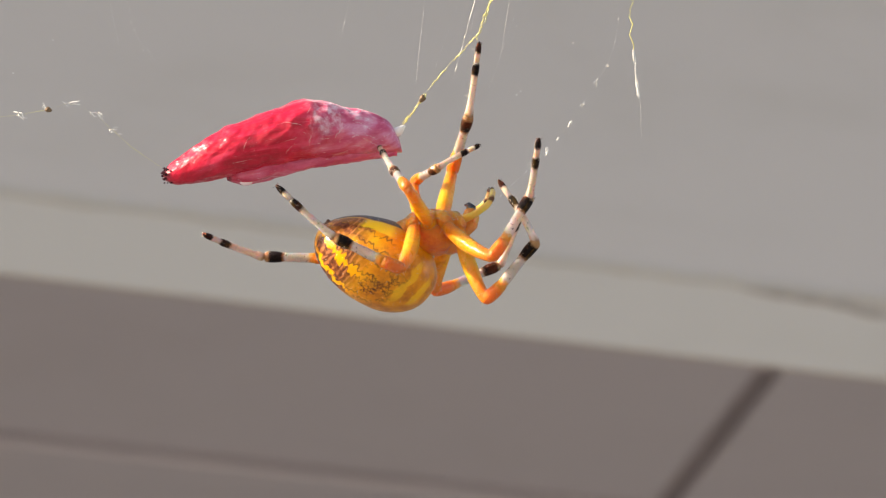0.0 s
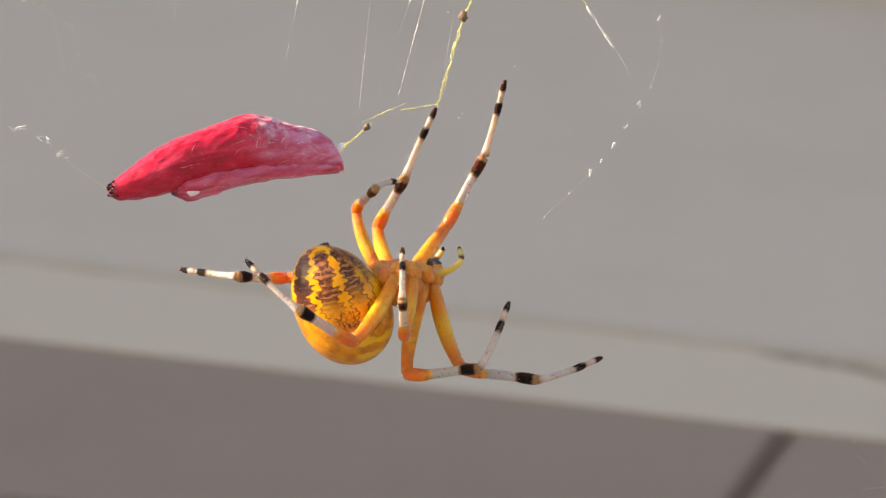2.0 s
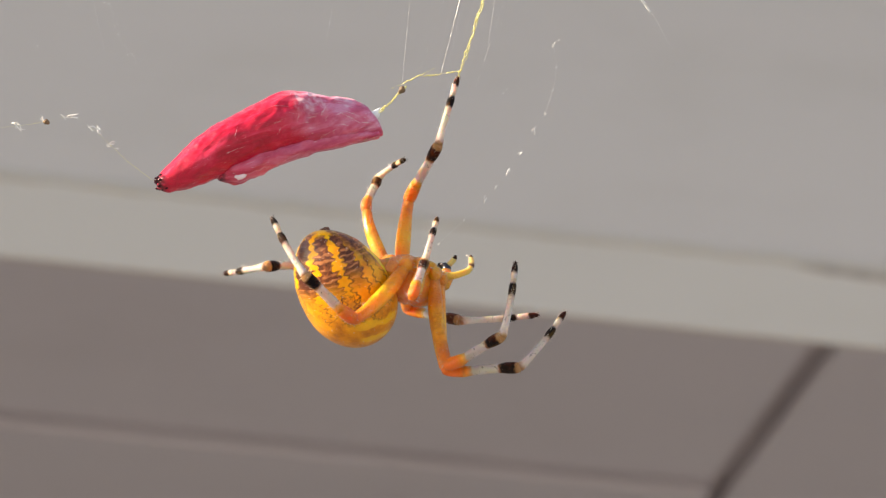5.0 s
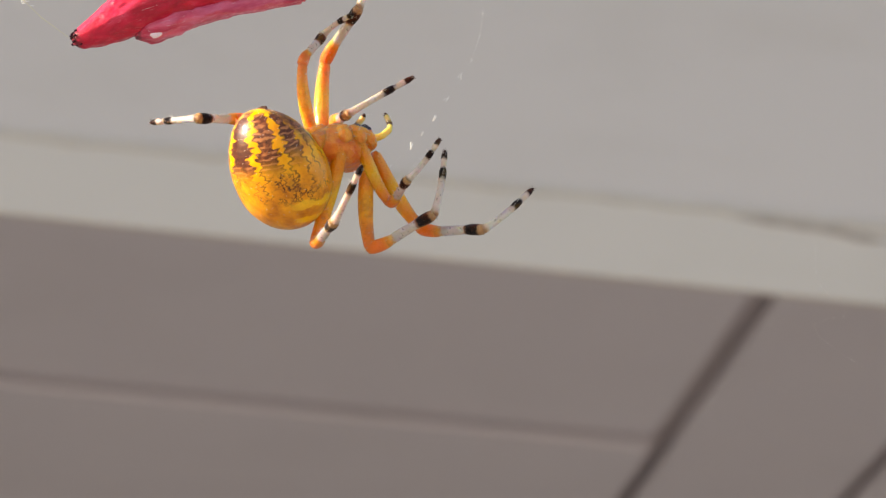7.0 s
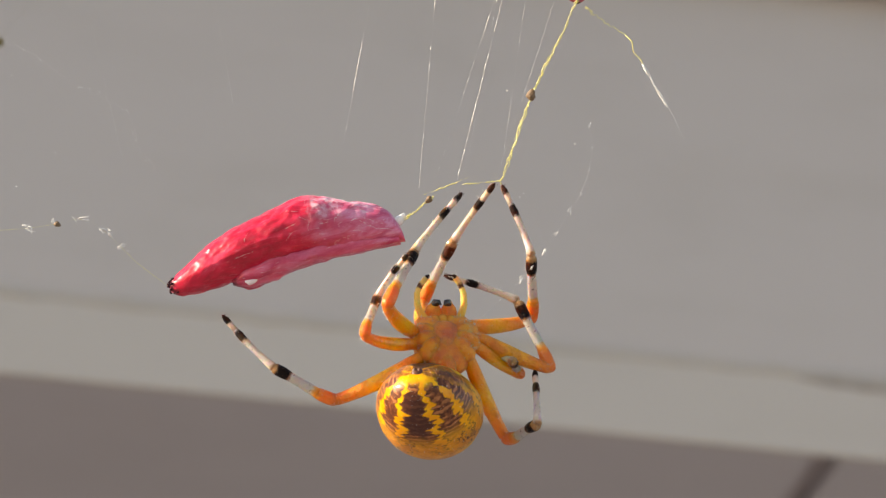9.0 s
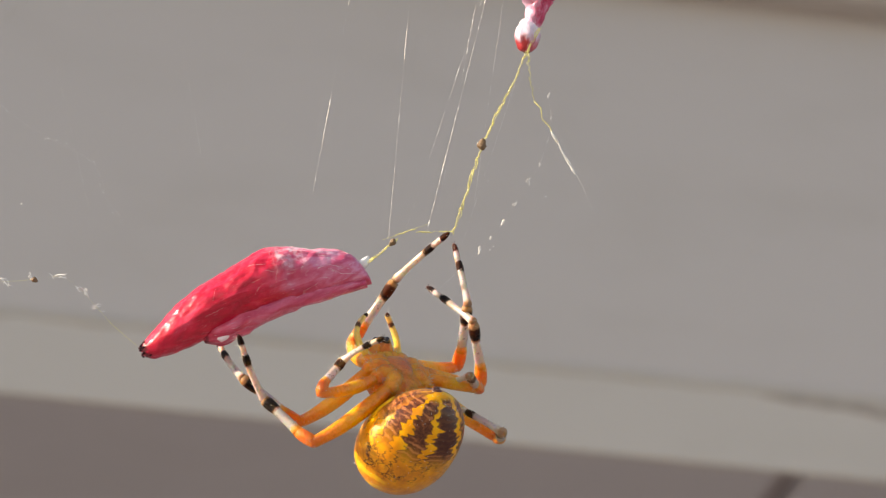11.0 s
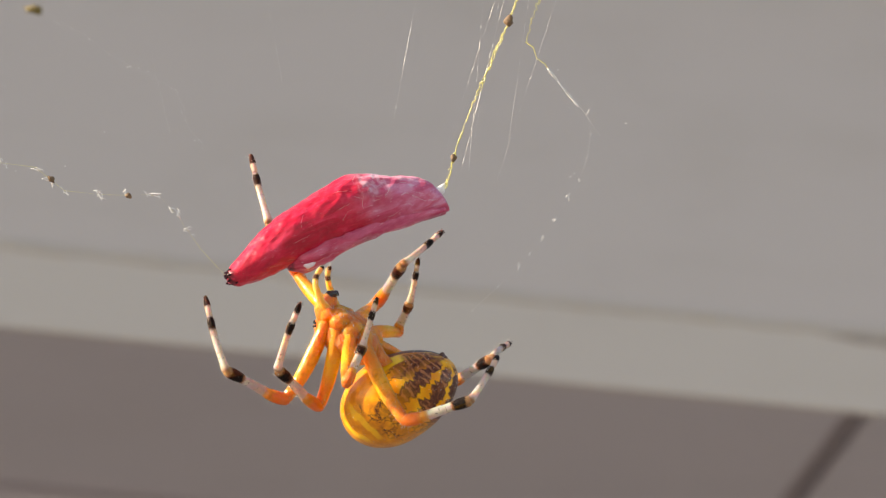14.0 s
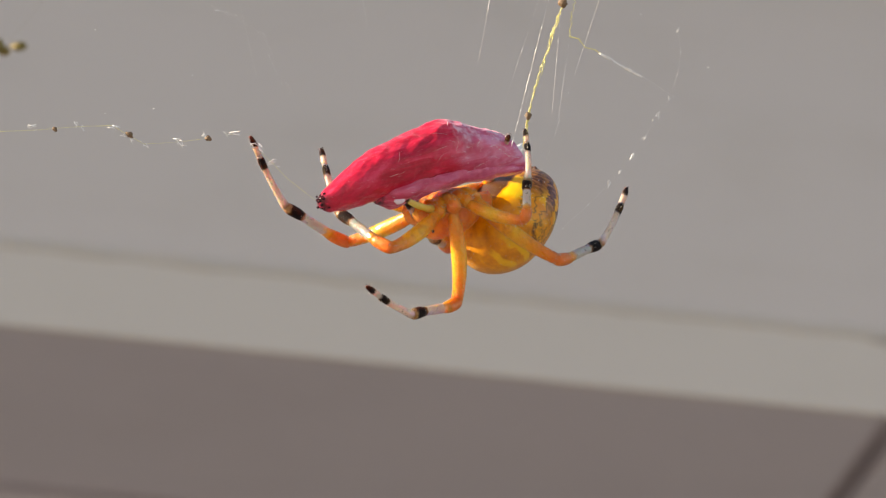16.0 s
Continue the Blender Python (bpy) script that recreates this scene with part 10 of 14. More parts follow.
    walk(leg_parts['R2', 'tibia'], [(0, pose(0.00268, -0.00882, -0.00542, 156.0, 48.0, 74.7)),
        (0.25, pose(0.00187, -0.00776, -0.00672, 162.8, 40.9, 82.3)),
        (0.5, pose(0.00102, -0.00642, -0.00771, 169.4, 33.4, 88.5)),
        (0.75, pose(0.00164, -0.00692, -0.00740, 174.4, 38.6, 94.0)),
        (1, pose(0.00225, -0.00737, -0.00701, 178.5, 43.4, 100.3)),
        (1.25, pose(0.00239, -0.00770, -0.00669, 176.3, 48.1, 97.9)),
        (1.5, pose(0.00252, -0.00801, -0.00636, 173.5, 52.7, 95.1)),
        (1.75, pose(0.00286, -0.00840, -0.00580, 175.5, 47.8, 99.0)),
        (2, pose(0.00318, -0.00874, -0.00521, 176.6, 42.7, 102.3)),
        (2.25, pose(0.00351, -0.00883, -0.00493, 174.5, 45.0, 101.4)),
        (2.5, pose(0.00383, -0.00890, -0.00463, 172.1, 47.3, 100.4)),
        (2.75, pose(0.00332, -0.00843, -0.00547, 176.0, 44.3, 106.8)),
        (3, pose(0.00277, -0.00785, -0.00621, -179.7, 40.8, 112.6)),
        (3.25, pose(0.00251, -0.00707, -0.00693, -179.8, 41.7, 112.0)),
        (3.5, pose(0.00222, -0.00622, -0.00753, 180.0, 42.7, 111.4)),
        (3.75, pose(0.00225, -0.00646, -0.00745, -179.4, 45.0, 111.9)),
        (4, pose(0.00228, -0.00671, -0.00735, -178.6, 47.3, 112.6)),
        (4.25, pose(0.00187, -0.00633, -0.00760, -180.0, 46.8, 109.5)),
        (4.5, pose(0.00146, -0.00593, -0.00780, 179.3, 46.2, 106.5)),
        (4.75, pose(0.00157, -0.00575, -0.00789, -179.4, 45.8, 107.1)),
        (5, pose(0.00167, -0.00557, -0.00798, -178.7, 45.5, 107.6)),
        (5.25, pose(0.00178, -0.00538, -0.00806, -178.6, 45.1, 108.1)),
        (5.517, pose(0.00187, -0.00519, -0.00814, -178.7, 44.9, 108.7)),
        (5.783, pose(0.00195, -0.00499, -0.00821, -179.1, 44.6, 109.3)),
        (6.05, pose(0.00204, -0.00479, -0.00828, -179.6, 44.3, 109.9)),
        (6.3, pose(0.00209, -0.00462, -0.00834, 179.8, 44.2, 110.6)),
        (6.55, pose(0.00213, -0.00443, -0.00839, 179.1, 44.0, 111.3)),
        (6.8, pose(0.00218, -0.00425, -0.00844, 178.4, 43.8, 111.9)),
        (6.9, pose(0.00257, -0.00433, -0.00840, 177.1, 42.4, 112.2)),
        (7, pose(0.00295, -0.00440, -0.00835, 175.6, 41.1, 112.4)),
        (7.25, pose(0.00012, -0.00243, -0.00859, 143.4, 49.1, 61.1)),
        (7.5, pose(-0.00246, -0.00058, -0.00740, 129.2, 34.0, 15.9)),
        (7.75, pose(-0.00256, -0.00165, -0.00759, 150.2, 30.9, 20.7)),
        (8, pose(-0.00259, -0.00275, -0.00765, 164.1, 27.7, 25.2)),
        (8.25, pose(-0.00245, -0.00445, -0.00747, 176.5, 36.9, 37.6)),
        (8.5, pose(-0.00217, -0.00607, -0.00698, -172.8, 44.6, 53.0)),
        (8.6, pose(-0.00195, -0.00551, -0.00736, -179.0, 30.1, 42.8)),
        (8.7, pose(-0.00172, -0.00493, -0.00770, 178.4, 15.1, 35.4)),
        (8.933, pose(-0.00237, -0.00584, -0.00703, 175.2, 11.7, 28.4)),
        (9.167, pose(-0.00293, -0.00665, -0.00619, 170.6, 8.1, 21.7)),
        (9.4, pose(-0.00339, -0.00736, -0.00521, 164.1, 4.4, 15.1)),
        (9.633, pose(-0.00340, -0.00816, -0.00413, 155.1, 3.3, 9.3)),
        (9.867, pose(-0.00328, -0.00880, -0.00297, 144.2, 2.1, 3.5)),
        (10.1, pose(-0.00305, -0.00926, -0.00174, 132.5, 0.9, -2.2)),
        (10.333, pose(-0.00232, -0.00973, -0.00033, 120.4, 1.6, -11.0)),
        (10.567, pose(-0.00146, -0.00988, 0.00108, 108.5, 2.2, -19.7)),
        (10.8, pose(-0.00049, -0.00970, 0.00240, 96.8, 2.8, -28.5)),
        (11, pose(0.00193, -0.00763, 0.00580, 74.9, 24.7, -58.8)),
        (11.25, pose(0.00138, -0.00791, 0.00549, 56.5, 29.0, -63.3)),
        (11.5, pose(0.00085, -0.00814, 0.00514, 42.4, 33.1, -68.2)),
        (11.75, pose(0.00041, -0.00810, 0.00513, 32.0, 36.2, -73.2)),
        (12, pose(-0.00003, -0.00804, 0.00510, 24.1, 39.2, -78.6)),
        (12.25, pose(0.00035, -0.00725, 0.00584, 36.1, 39.5, -54.8)),
        (12.5, pose(0.00074, -0.00637, 0.00644, 44.7, 35.0, -32.4)),
        (12.75, pose(0.00046, -0.00515, 0.00734, 33.6, 27.4, -41.5)),
        (13, pose(0.00018, -0.00383, 0.00800, 24.8, 19.2, -49.3)),
        (13.25, pose(-0.00016, -0.00368, 0.00777, 20.6, 19.6, -49.8)),
        (13.5, pose(-0.00049, -0.00353, 0.00752, 18.0, 20.1, -50.3)),
        (13.75, pose(-0.00112, -0.00231, 0.00745, 15.7, 16.7, -52.2)),
        (14, pose(-0.00170, -0.00108, 0.00715, 13.9, 13.2, -54.0)),
        (14.25, pose(-0.00185, -0.00357, 0.00705, 26.4, 14.2, -11.0)),
        (14.5, pose(-0.00174, -0.00589, 0.00625, 34.3, 7.9, 31.1)),
        (14.75, pose(-0.00069, -0.00625, 0.00636, 30.7, 12.8, 39.0)),
        (15, pose(0.00038, -0.00653, 0.00634, 29.9, 17.5, 47.2)),
        (15.25, pose(0.00066, -0.00777, 0.00551, 32.4, 15.7, 62.2)),
        (15.5, pose(0.00095, -0.00882, 0.00445, 33.7, 13.0, 76.8)),
        (15.75, pose(0.00234, -0.00616, 0.00693, 28.9, 16.2, 28.9)),
        (16, pose(0.00348, -0.00270, 0.00796, 20.5, 9.2, -18.2))])
    walk(leg_parts['R2', 'metatarsus'], [(0, pose(0.00392, -0.00431, -0.01061, 156.5, 67.9, 73.8)),
        (0.25, pose(0.00258, -0.00254, -0.01128, 101.6, 84.6, 16.0)),
        (0.5, pose(0.00117, -0.00063, -0.01152, 9.9, 71.4, -78.3)),
        (0.75, pose(0.00126, -0.00150, -0.01173, -178.4, 85.6, 94.7)),
        (1, pose(0.00134, -0.00239, -0.01180, -176.6, 62.6, 99.6)),
        (1.25, pose(0.00174, -0.00305, -0.01193, 178.3, 58.1, 96.1)),
        (1.5, pose(0.00214, -0.00372, -0.01200, 174.5, 53.5, 93.4)),
        (1.75, pose(0.00211, -0.00369, -0.01106, 171.0, 57.5, 91.3)),
        (2, pose(0.00207, -0.00365, -0.01002, 166.8, 61.4, 88.6)),
        (2.25, pose(0.00252, -0.00390, -0.00996, 169.0, 57.9, 93.4)),
        (2.5, pose(0.00296, -0.00414, -0.00988, 170.2, 54.4, 97.3)),
        (2.75, pose(0.00184, -0.00353, -0.01046, 153.1, 74.8, 80.3)),
        (3, pose(0.00069, -0.00286, -0.01088, 40.4, 79.4, -32.0)),
        (3.25, pose(0.00052, -0.00215, -0.01167, 28.8, 80.8, -42.5)),
        (3.5, pose(0.00032, -0.00136, -0.01234, 14.5, 81.7, -56.1)),
        (3.75, pose(0.00038, -0.00183, -0.01245, -51.6, 87.5, -121.6)),
        (4, pose(0.00045, -0.00230, -0.01254, -129.7, 82.3, 160.7)),
        (4.25, pose(0.00026, -0.00178, -0.01274, -83.2, 86.6, -153.2)),
        (4.5, pose(0.00007, -0.00125, -0.01288, -7.0, 84.3, -78.2)),
        (4.75, pose(0.00013, -0.00106, -0.01294, 14.1, 81.1, -58.0)),
        (5, pose(0.00018, -0.00087, -0.01300, 23.3, 77.3, -48.9)),
        (5.25, pose(0.00024, -0.00067, -0.01304, 27.9, 73.5, -43.9)),
        (5.517, pose(0.00027, -0.00047, -0.01309, 32.6, 70.5, -38.4)),
        (5.783, pose(0.00030, -0.00028, -0.01314, 35.7, 67.4, -34.3)),
        (6.05, pose(0.00033, -0.00008, -0.01318, 37.6, 64.2, -31.1)),
        (6.3, pose(0.00032, 0.00009, -0.01322, 39.5, 61.6, -27.8)),
        (6.55, pose(0.00031, 0.00026, -0.01325, 40.9, 59.0, -25.0)),
        (6.8, pose(0.00030, 0.00043, -0.01328, 41.7, 56.3, -22.6)),
        (6.9, pose(0.00063, 0.00044, -0.01311, 48.1, 57.5, -14.2)),
        (7, pose(0.00096, 0.00045, -0.01292, 55.3, 58.1, -5.5)),
        (7.25, pose(0.00232, 0.00157, -0.01386, 88.9, 53.0, 17.2)),
        (7.5, pose(0.00311, 0.00101, -0.01132, 127.6, 44.7, 33.9)),
        (7.75, pose(0.00304, 0.00047, -0.01118, 154.5, 44.8, 42.1)),
        (8, pose(0.00299, -0.00012, -0.01088, 174.5, 44.4, 50.2)),
        (8.25, pose(0.00202, -0.00100, -0.01172, -174.8, 42.0, 56.1)),
        (8.5, pose(0.00091, -0.00199, -0.01201, -170.4, 39.3, 61.5)),
        (8.6, pose(0.00251, -0.00138, -0.01089, -168.8, 39.3, 63.4)),
        (8.7, pose(0.00372, -0.00108, -0.00949, -166.5, 39.3, 65.3)),
        (8.933, pose(0.00358, -0.00261, -0.00842, -175.4, 29.6, 50.0)),
        (9.167, pose(0.00342, -0.00412, -0.00716, 176.4, 18.5, 37.6)),
        (9.4, pose(0.00326, -0.00556, -0.00574, 168.0, 6.6, 26.7)),
        (9.633, pose(0.00343, -0.00704, -0.00453, 157.9, 4.4, 21.0)),
        (9.867, pose(0.00365, -0.00837, -0.00322, 146.4, 2.1, 15.4)),
        (10.1, pose(0.00391, -0.00953, -0.00185, 134.2, -0.2, 9.7)),
        (10.333, pose(0.00452, -0.01106, -0.00052, 122.1, -1.3, 3.6)),
        (10.567, pose(0.00512, -0.01224, 0.00080, 110.5, -2.4, -2.5)),
        (10.8, pose(0.00565, -0.01304, 0.00206, 99.3, -3.5, -8.7)),
        (11, pose(0.00519, -0.01302, 0.00289, 90.9, -5.0, 12.5)),
        (11.25, pose(0.00411, -0.01333, 0.00212, 87.5, 4.6, 12.8)),
        (11.5, pose(0.00301, -0.01355, 0.00135, 87.3, 14.2, 13.2)),
        (11.75, pose(0.00202, -0.01345, 0.00103, 91.3, 25.1, 17.1)),
        (12, pose(0.00103, -0.01330, 0.00073, 98.4, 35.9, 21.8)),
        (12.25, pose(0.00344, -0.01163, 0.00143, 85.4, 60.5, 4.5)),
        (12.5, pose(0.00555, -0.00941, 0.00245, 17.4, 74.8, -62.4)),
        (12.75, pose(0.00509, -0.00925, 0.00414, 8.5, 68.7, -65.0)),
        (13, pose(0.00447, -0.00882, 0.00571, 2.8, 62.5, -66.5)),
        (13.25, pose(0.00408, -0.00870, 0.00542, 7.5, 65.0, -58.0)),
        (13.5, pose(0.00370, -0.00857, 0.00512, 14.9, 66.8, -47.9)),
        (13.75, pose(0.00298, -0.00759, 0.00545, 6.3, 67.8, -56.0)),
        (14, pose(0.00230, -0.00658, 0.00555, -2.3, 68.3, -64.5)),
        (14.25, pose(0.00480, -0.00486, 0.00533, -21.5, 68.9, -75.8)),
        (14.5, pose(0.00418, -0.00231, 0.00529, -49.1, 68.7, -87.2)),
        (14.75, pose(0.00458, -0.00198, 0.00482, -68.4, 51.0, -92.2)),
        (15, pose(0.00487, -0.00169, 0.00426, -54.7, 33.2, -94.4)),
        (15.25, pose(0.00379, -0.00185, 0.00362, -37.8, 34.4, -82.5)),
        (15.5, pose(0.00250, -0.00219, 0.00288, -23.6, 34.5, -70.3)),
        (15.75, pose(0.00820, -0.00292, 0.00498, -12.9, 38.9, -47.1)),
        (16, pose(0.01000, -0.00484, 0.00685, -0.4, 38.4, -22.6))])
    walk(leg_parts['R3', 'femur'], [(0, pose(-0.00054, -0.00251, -0.00044, 29.3, 34.7, -95.2)),
        (0.25, pose(-0.00055, -0.00251, -0.00043, 14.5, 42.2, -114.9)),
        (0.5, pose(-0.00057, -0.00252, -0.00043, -5.8, 45.7, -138.2)),
        (0.75, pose(-0.00057, -0.00252, -0.00043, -2.3, 43.4, -128.2)),
        (1, pose(-0.00058, -0.00253, -0.00044, 0.1, 40.3, -118.9)),
        (1.25, pose(-0.00064, -0.00256, -0.00064, -4.8, 56.7, -130.4)),
        (1.5, pose(-0.00070, -0.00259, -0.00084, -17.3, 70.5, -157.6)),
        (1.75, pose(-0.00062, -0.00256, -0.00062, 14.3, 66.2, -124.1)),
        (2, pose(-0.00055, -0.00253, -0.00040, 19.7, 57.3, -104.2)),
        (2.25, pose(-0.00056, -0.00254, -0.00040, 11.2, 53.7, -101.0)),
        (2.5, pose(-0.00057, -0.00255, -0.00040, 4.6, 50.1, -98.3)),
        (2.75, pose(-0.00056, -0.00255, -0.00039, -15.0, 58.3, -125.6)),
        (3, pose(-0.00056, -0.00255, -0.00037, -25.8, 58.6, -160.0)),
        (3.25, pose(-0.00058, -0.00256, -0.00037, 18.2, 55.3, -126.4)),
        (3.5, pose(-0.00059, -0.00256, -0.00038, 44.5, 45.0, -102.3)),
        (3.75, pose(-0.00058, -0.00255, -0.00039, 45.6, 43.8, -102.5)),
        (4, pose(-0.00057, -0.00254, -0.00041, 41.9, 42.6, -102.7)),
        (4.25, pose(-0.00055, -0.00253, -0.00040, 37.0, 46.0, -108.0)),
        (4.5, pose(-0.00053, -0.00252, -0.00039, 35.5, 49.0, -114.1)),
        (4.75, pose(-0.00054, -0.00253, -0.00040, 39.5, 50.6, -112.7)),
        (5, pose(-0.00054, -0.00253, -0.00040, 42.7, 52.1, -111.3)),
        (5.25, pose(-0.00055, -0.00253, -0.00041, 45.0, 53.6, -109.7)),
        (5.517, pose(-0.00055, -0.00253, -0.00041, 46.2, 55.1, -108.4)),
        (5.783, pose(-0.00055, -0.00254, -0.00042, 46.7, 56.6, -107.0)),
        (6.05, pose(-0.00055, -0.00254, -0.00042, 46.9, 58.1, -105.5)),
        (6.3, pose(-0.00055, -0.00254, -0.00042, 46.2, 59.4, -104.6)),
        (6.55, pose(-0.00055, -0.00254, -0.00043, 45.3, 60.7, -103.6)),
        (6.8, pose(-0.00055, -0.00255, -0.00043, 44.3, 61.9, -102.6)),
        (6.9, pose(-0.00056, -0.00255, -0.00050, 31.8, 70.3, -117.8)),
        (7, pose(-0.00057, -0.00256, -0.00057, 6.0, 76.0, -148.5)),
        (7.25, pose(-0.00055, -0.00254, -0.00050, 3.4, 69.8, -156.3)),
        (7.5, pose(-0.00053, -0.00253, -0.00043, 4.3, 63.3, -160.5)),
        (7.75, pose(-0.00053, -0.00252, -0.00042, 16.8, 53.6, -145.9)),
        (8, pose(-0.00052, -0.00251, -0.00042, 19.1, 42.8, -137.0)),
        (8.25, pose(-0.00052, -0.00251, -0.00043, 23.7, 35.5, -123.7)),
        (8.5, pose(-0.00051, -0.00251, -0.00043, 27.0, 27.0, -112.8)),
        (8.6, pose(-0.00051, -0.00251, -0.00043, 26.7, 30.0, -114.6)),
        (8.7, pose(-0.00051, -0.00251, -0.00044, 28.4, 32.9, -116.6)),
        (8.933, pose(-0.00051, -0.00250, -0.00044, 31.4, 28.5, -115.1)),
        (9.167, pose(-0.00051, -0.00250, -0.00045, 33.5, 24.0, -113.7)),
        (9.4, pose(-0.00050, -0.00250, -0.00045, 34.9, 19.5, -112.4)),
        (9.633, pose(-0.00051, -0.00249, -0.00046, 36.2, 15.2, -109.8)),
        (9.867, pose(-0.00051, -0.00249, -0.00046, 37.1, 10.9, -107.3)),
        (10.1, pose(-0.00051, -0.00249, -0.00047, 37.7, 6.6, -104.8)),
        (10.333, pose(-0.00051, -0.00249, -0.00048, 38.4, 2.5, -101.3)),
        (10.567, pose(-0.00051, -0.00248, -0.00048, 39.1, -1.6, -97.7)),
        (10.8, pose(-0.00051, -0.00248, -0.00049, 39.9, -5.7, -94.1)),
        (11, pose(-0.00050, -0.00248, -0.00050, 41.1, -9.7, -94.5)),
        (11.25, pose(-0.00050, -0.00249, -0.00050, 40.6, -7.3, -100.2)),
        (11.5, pose(-0.00049, -0.00250, -0.00051, 36.8, -4.8, -105.9)),
        (11.75, pose(-0.00051, -0.00250, -0.00050, 27.4, 0.9, -110.2)),
        (12, pose(-0.00052, -0.00250, -0.00049, 14.5, 6.6, -114.6)),
        (12.25, pose(-0.00054, -0.00249, -0.00049, 3.8, 16.6, -109.2)),
        (12.5, pose(-0.00055, -0.00248, -0.00048, -4.7, 26.4, -103.3)),
        (12.75, pose(-0.00054, -0.00249, -0.00049, -6.8, 2.6, -97.8)),
        (13, pose(-0.00052, -0.00250, -0.00050, 4.0, -21.3, -92.6)),
        (13.25, pose(-0.00052, -0.00249, -0.00051, 16.9, -19.5, -100.5)),
        (13.5, pose(-0.00053, -0.00249, -0.00052, 22.2, -17.5, -108.2)),
        (13.75, pose(-0.00054, -0.00249, -0.00052, 22.1, -23.1, -116.6)),
        (14, pose(-0.00054, -0.00249, -0.00051, 19.5, -28.4, -125.7)),
        (14.25, pose(-0.00053, -0.00250, -0.00049, 11.1, -24.7, -120.7)),
        (14.5, pose(-0.00052, -0.00250, -0.00047, 5.2, -20.9, -116.0)),
        (14.75, pose(-0.00051, -0.00251, -0.00048, 2.6, -21.8, -114.2)),
        (15, pose(-0.00050, -0.00251, -0.00048, 1.4, -22.6, -112.4)),
        (15.25, pose(-0.00056, -0.00252, -0.00047, 11.4, -12.3, -145.1)),
        (15.5, pose(-0.00061, -0.00252, -0.00046, 21.3, 1.5, -175.0)),
        (15.75, pose(-0.00056, -0.00251, -0.00043, 17.1, -10.9, -140.1)),
        (16, pose(-0.00052, -0.00251, -0.00040, -4.8, -19.2, -102.8))])
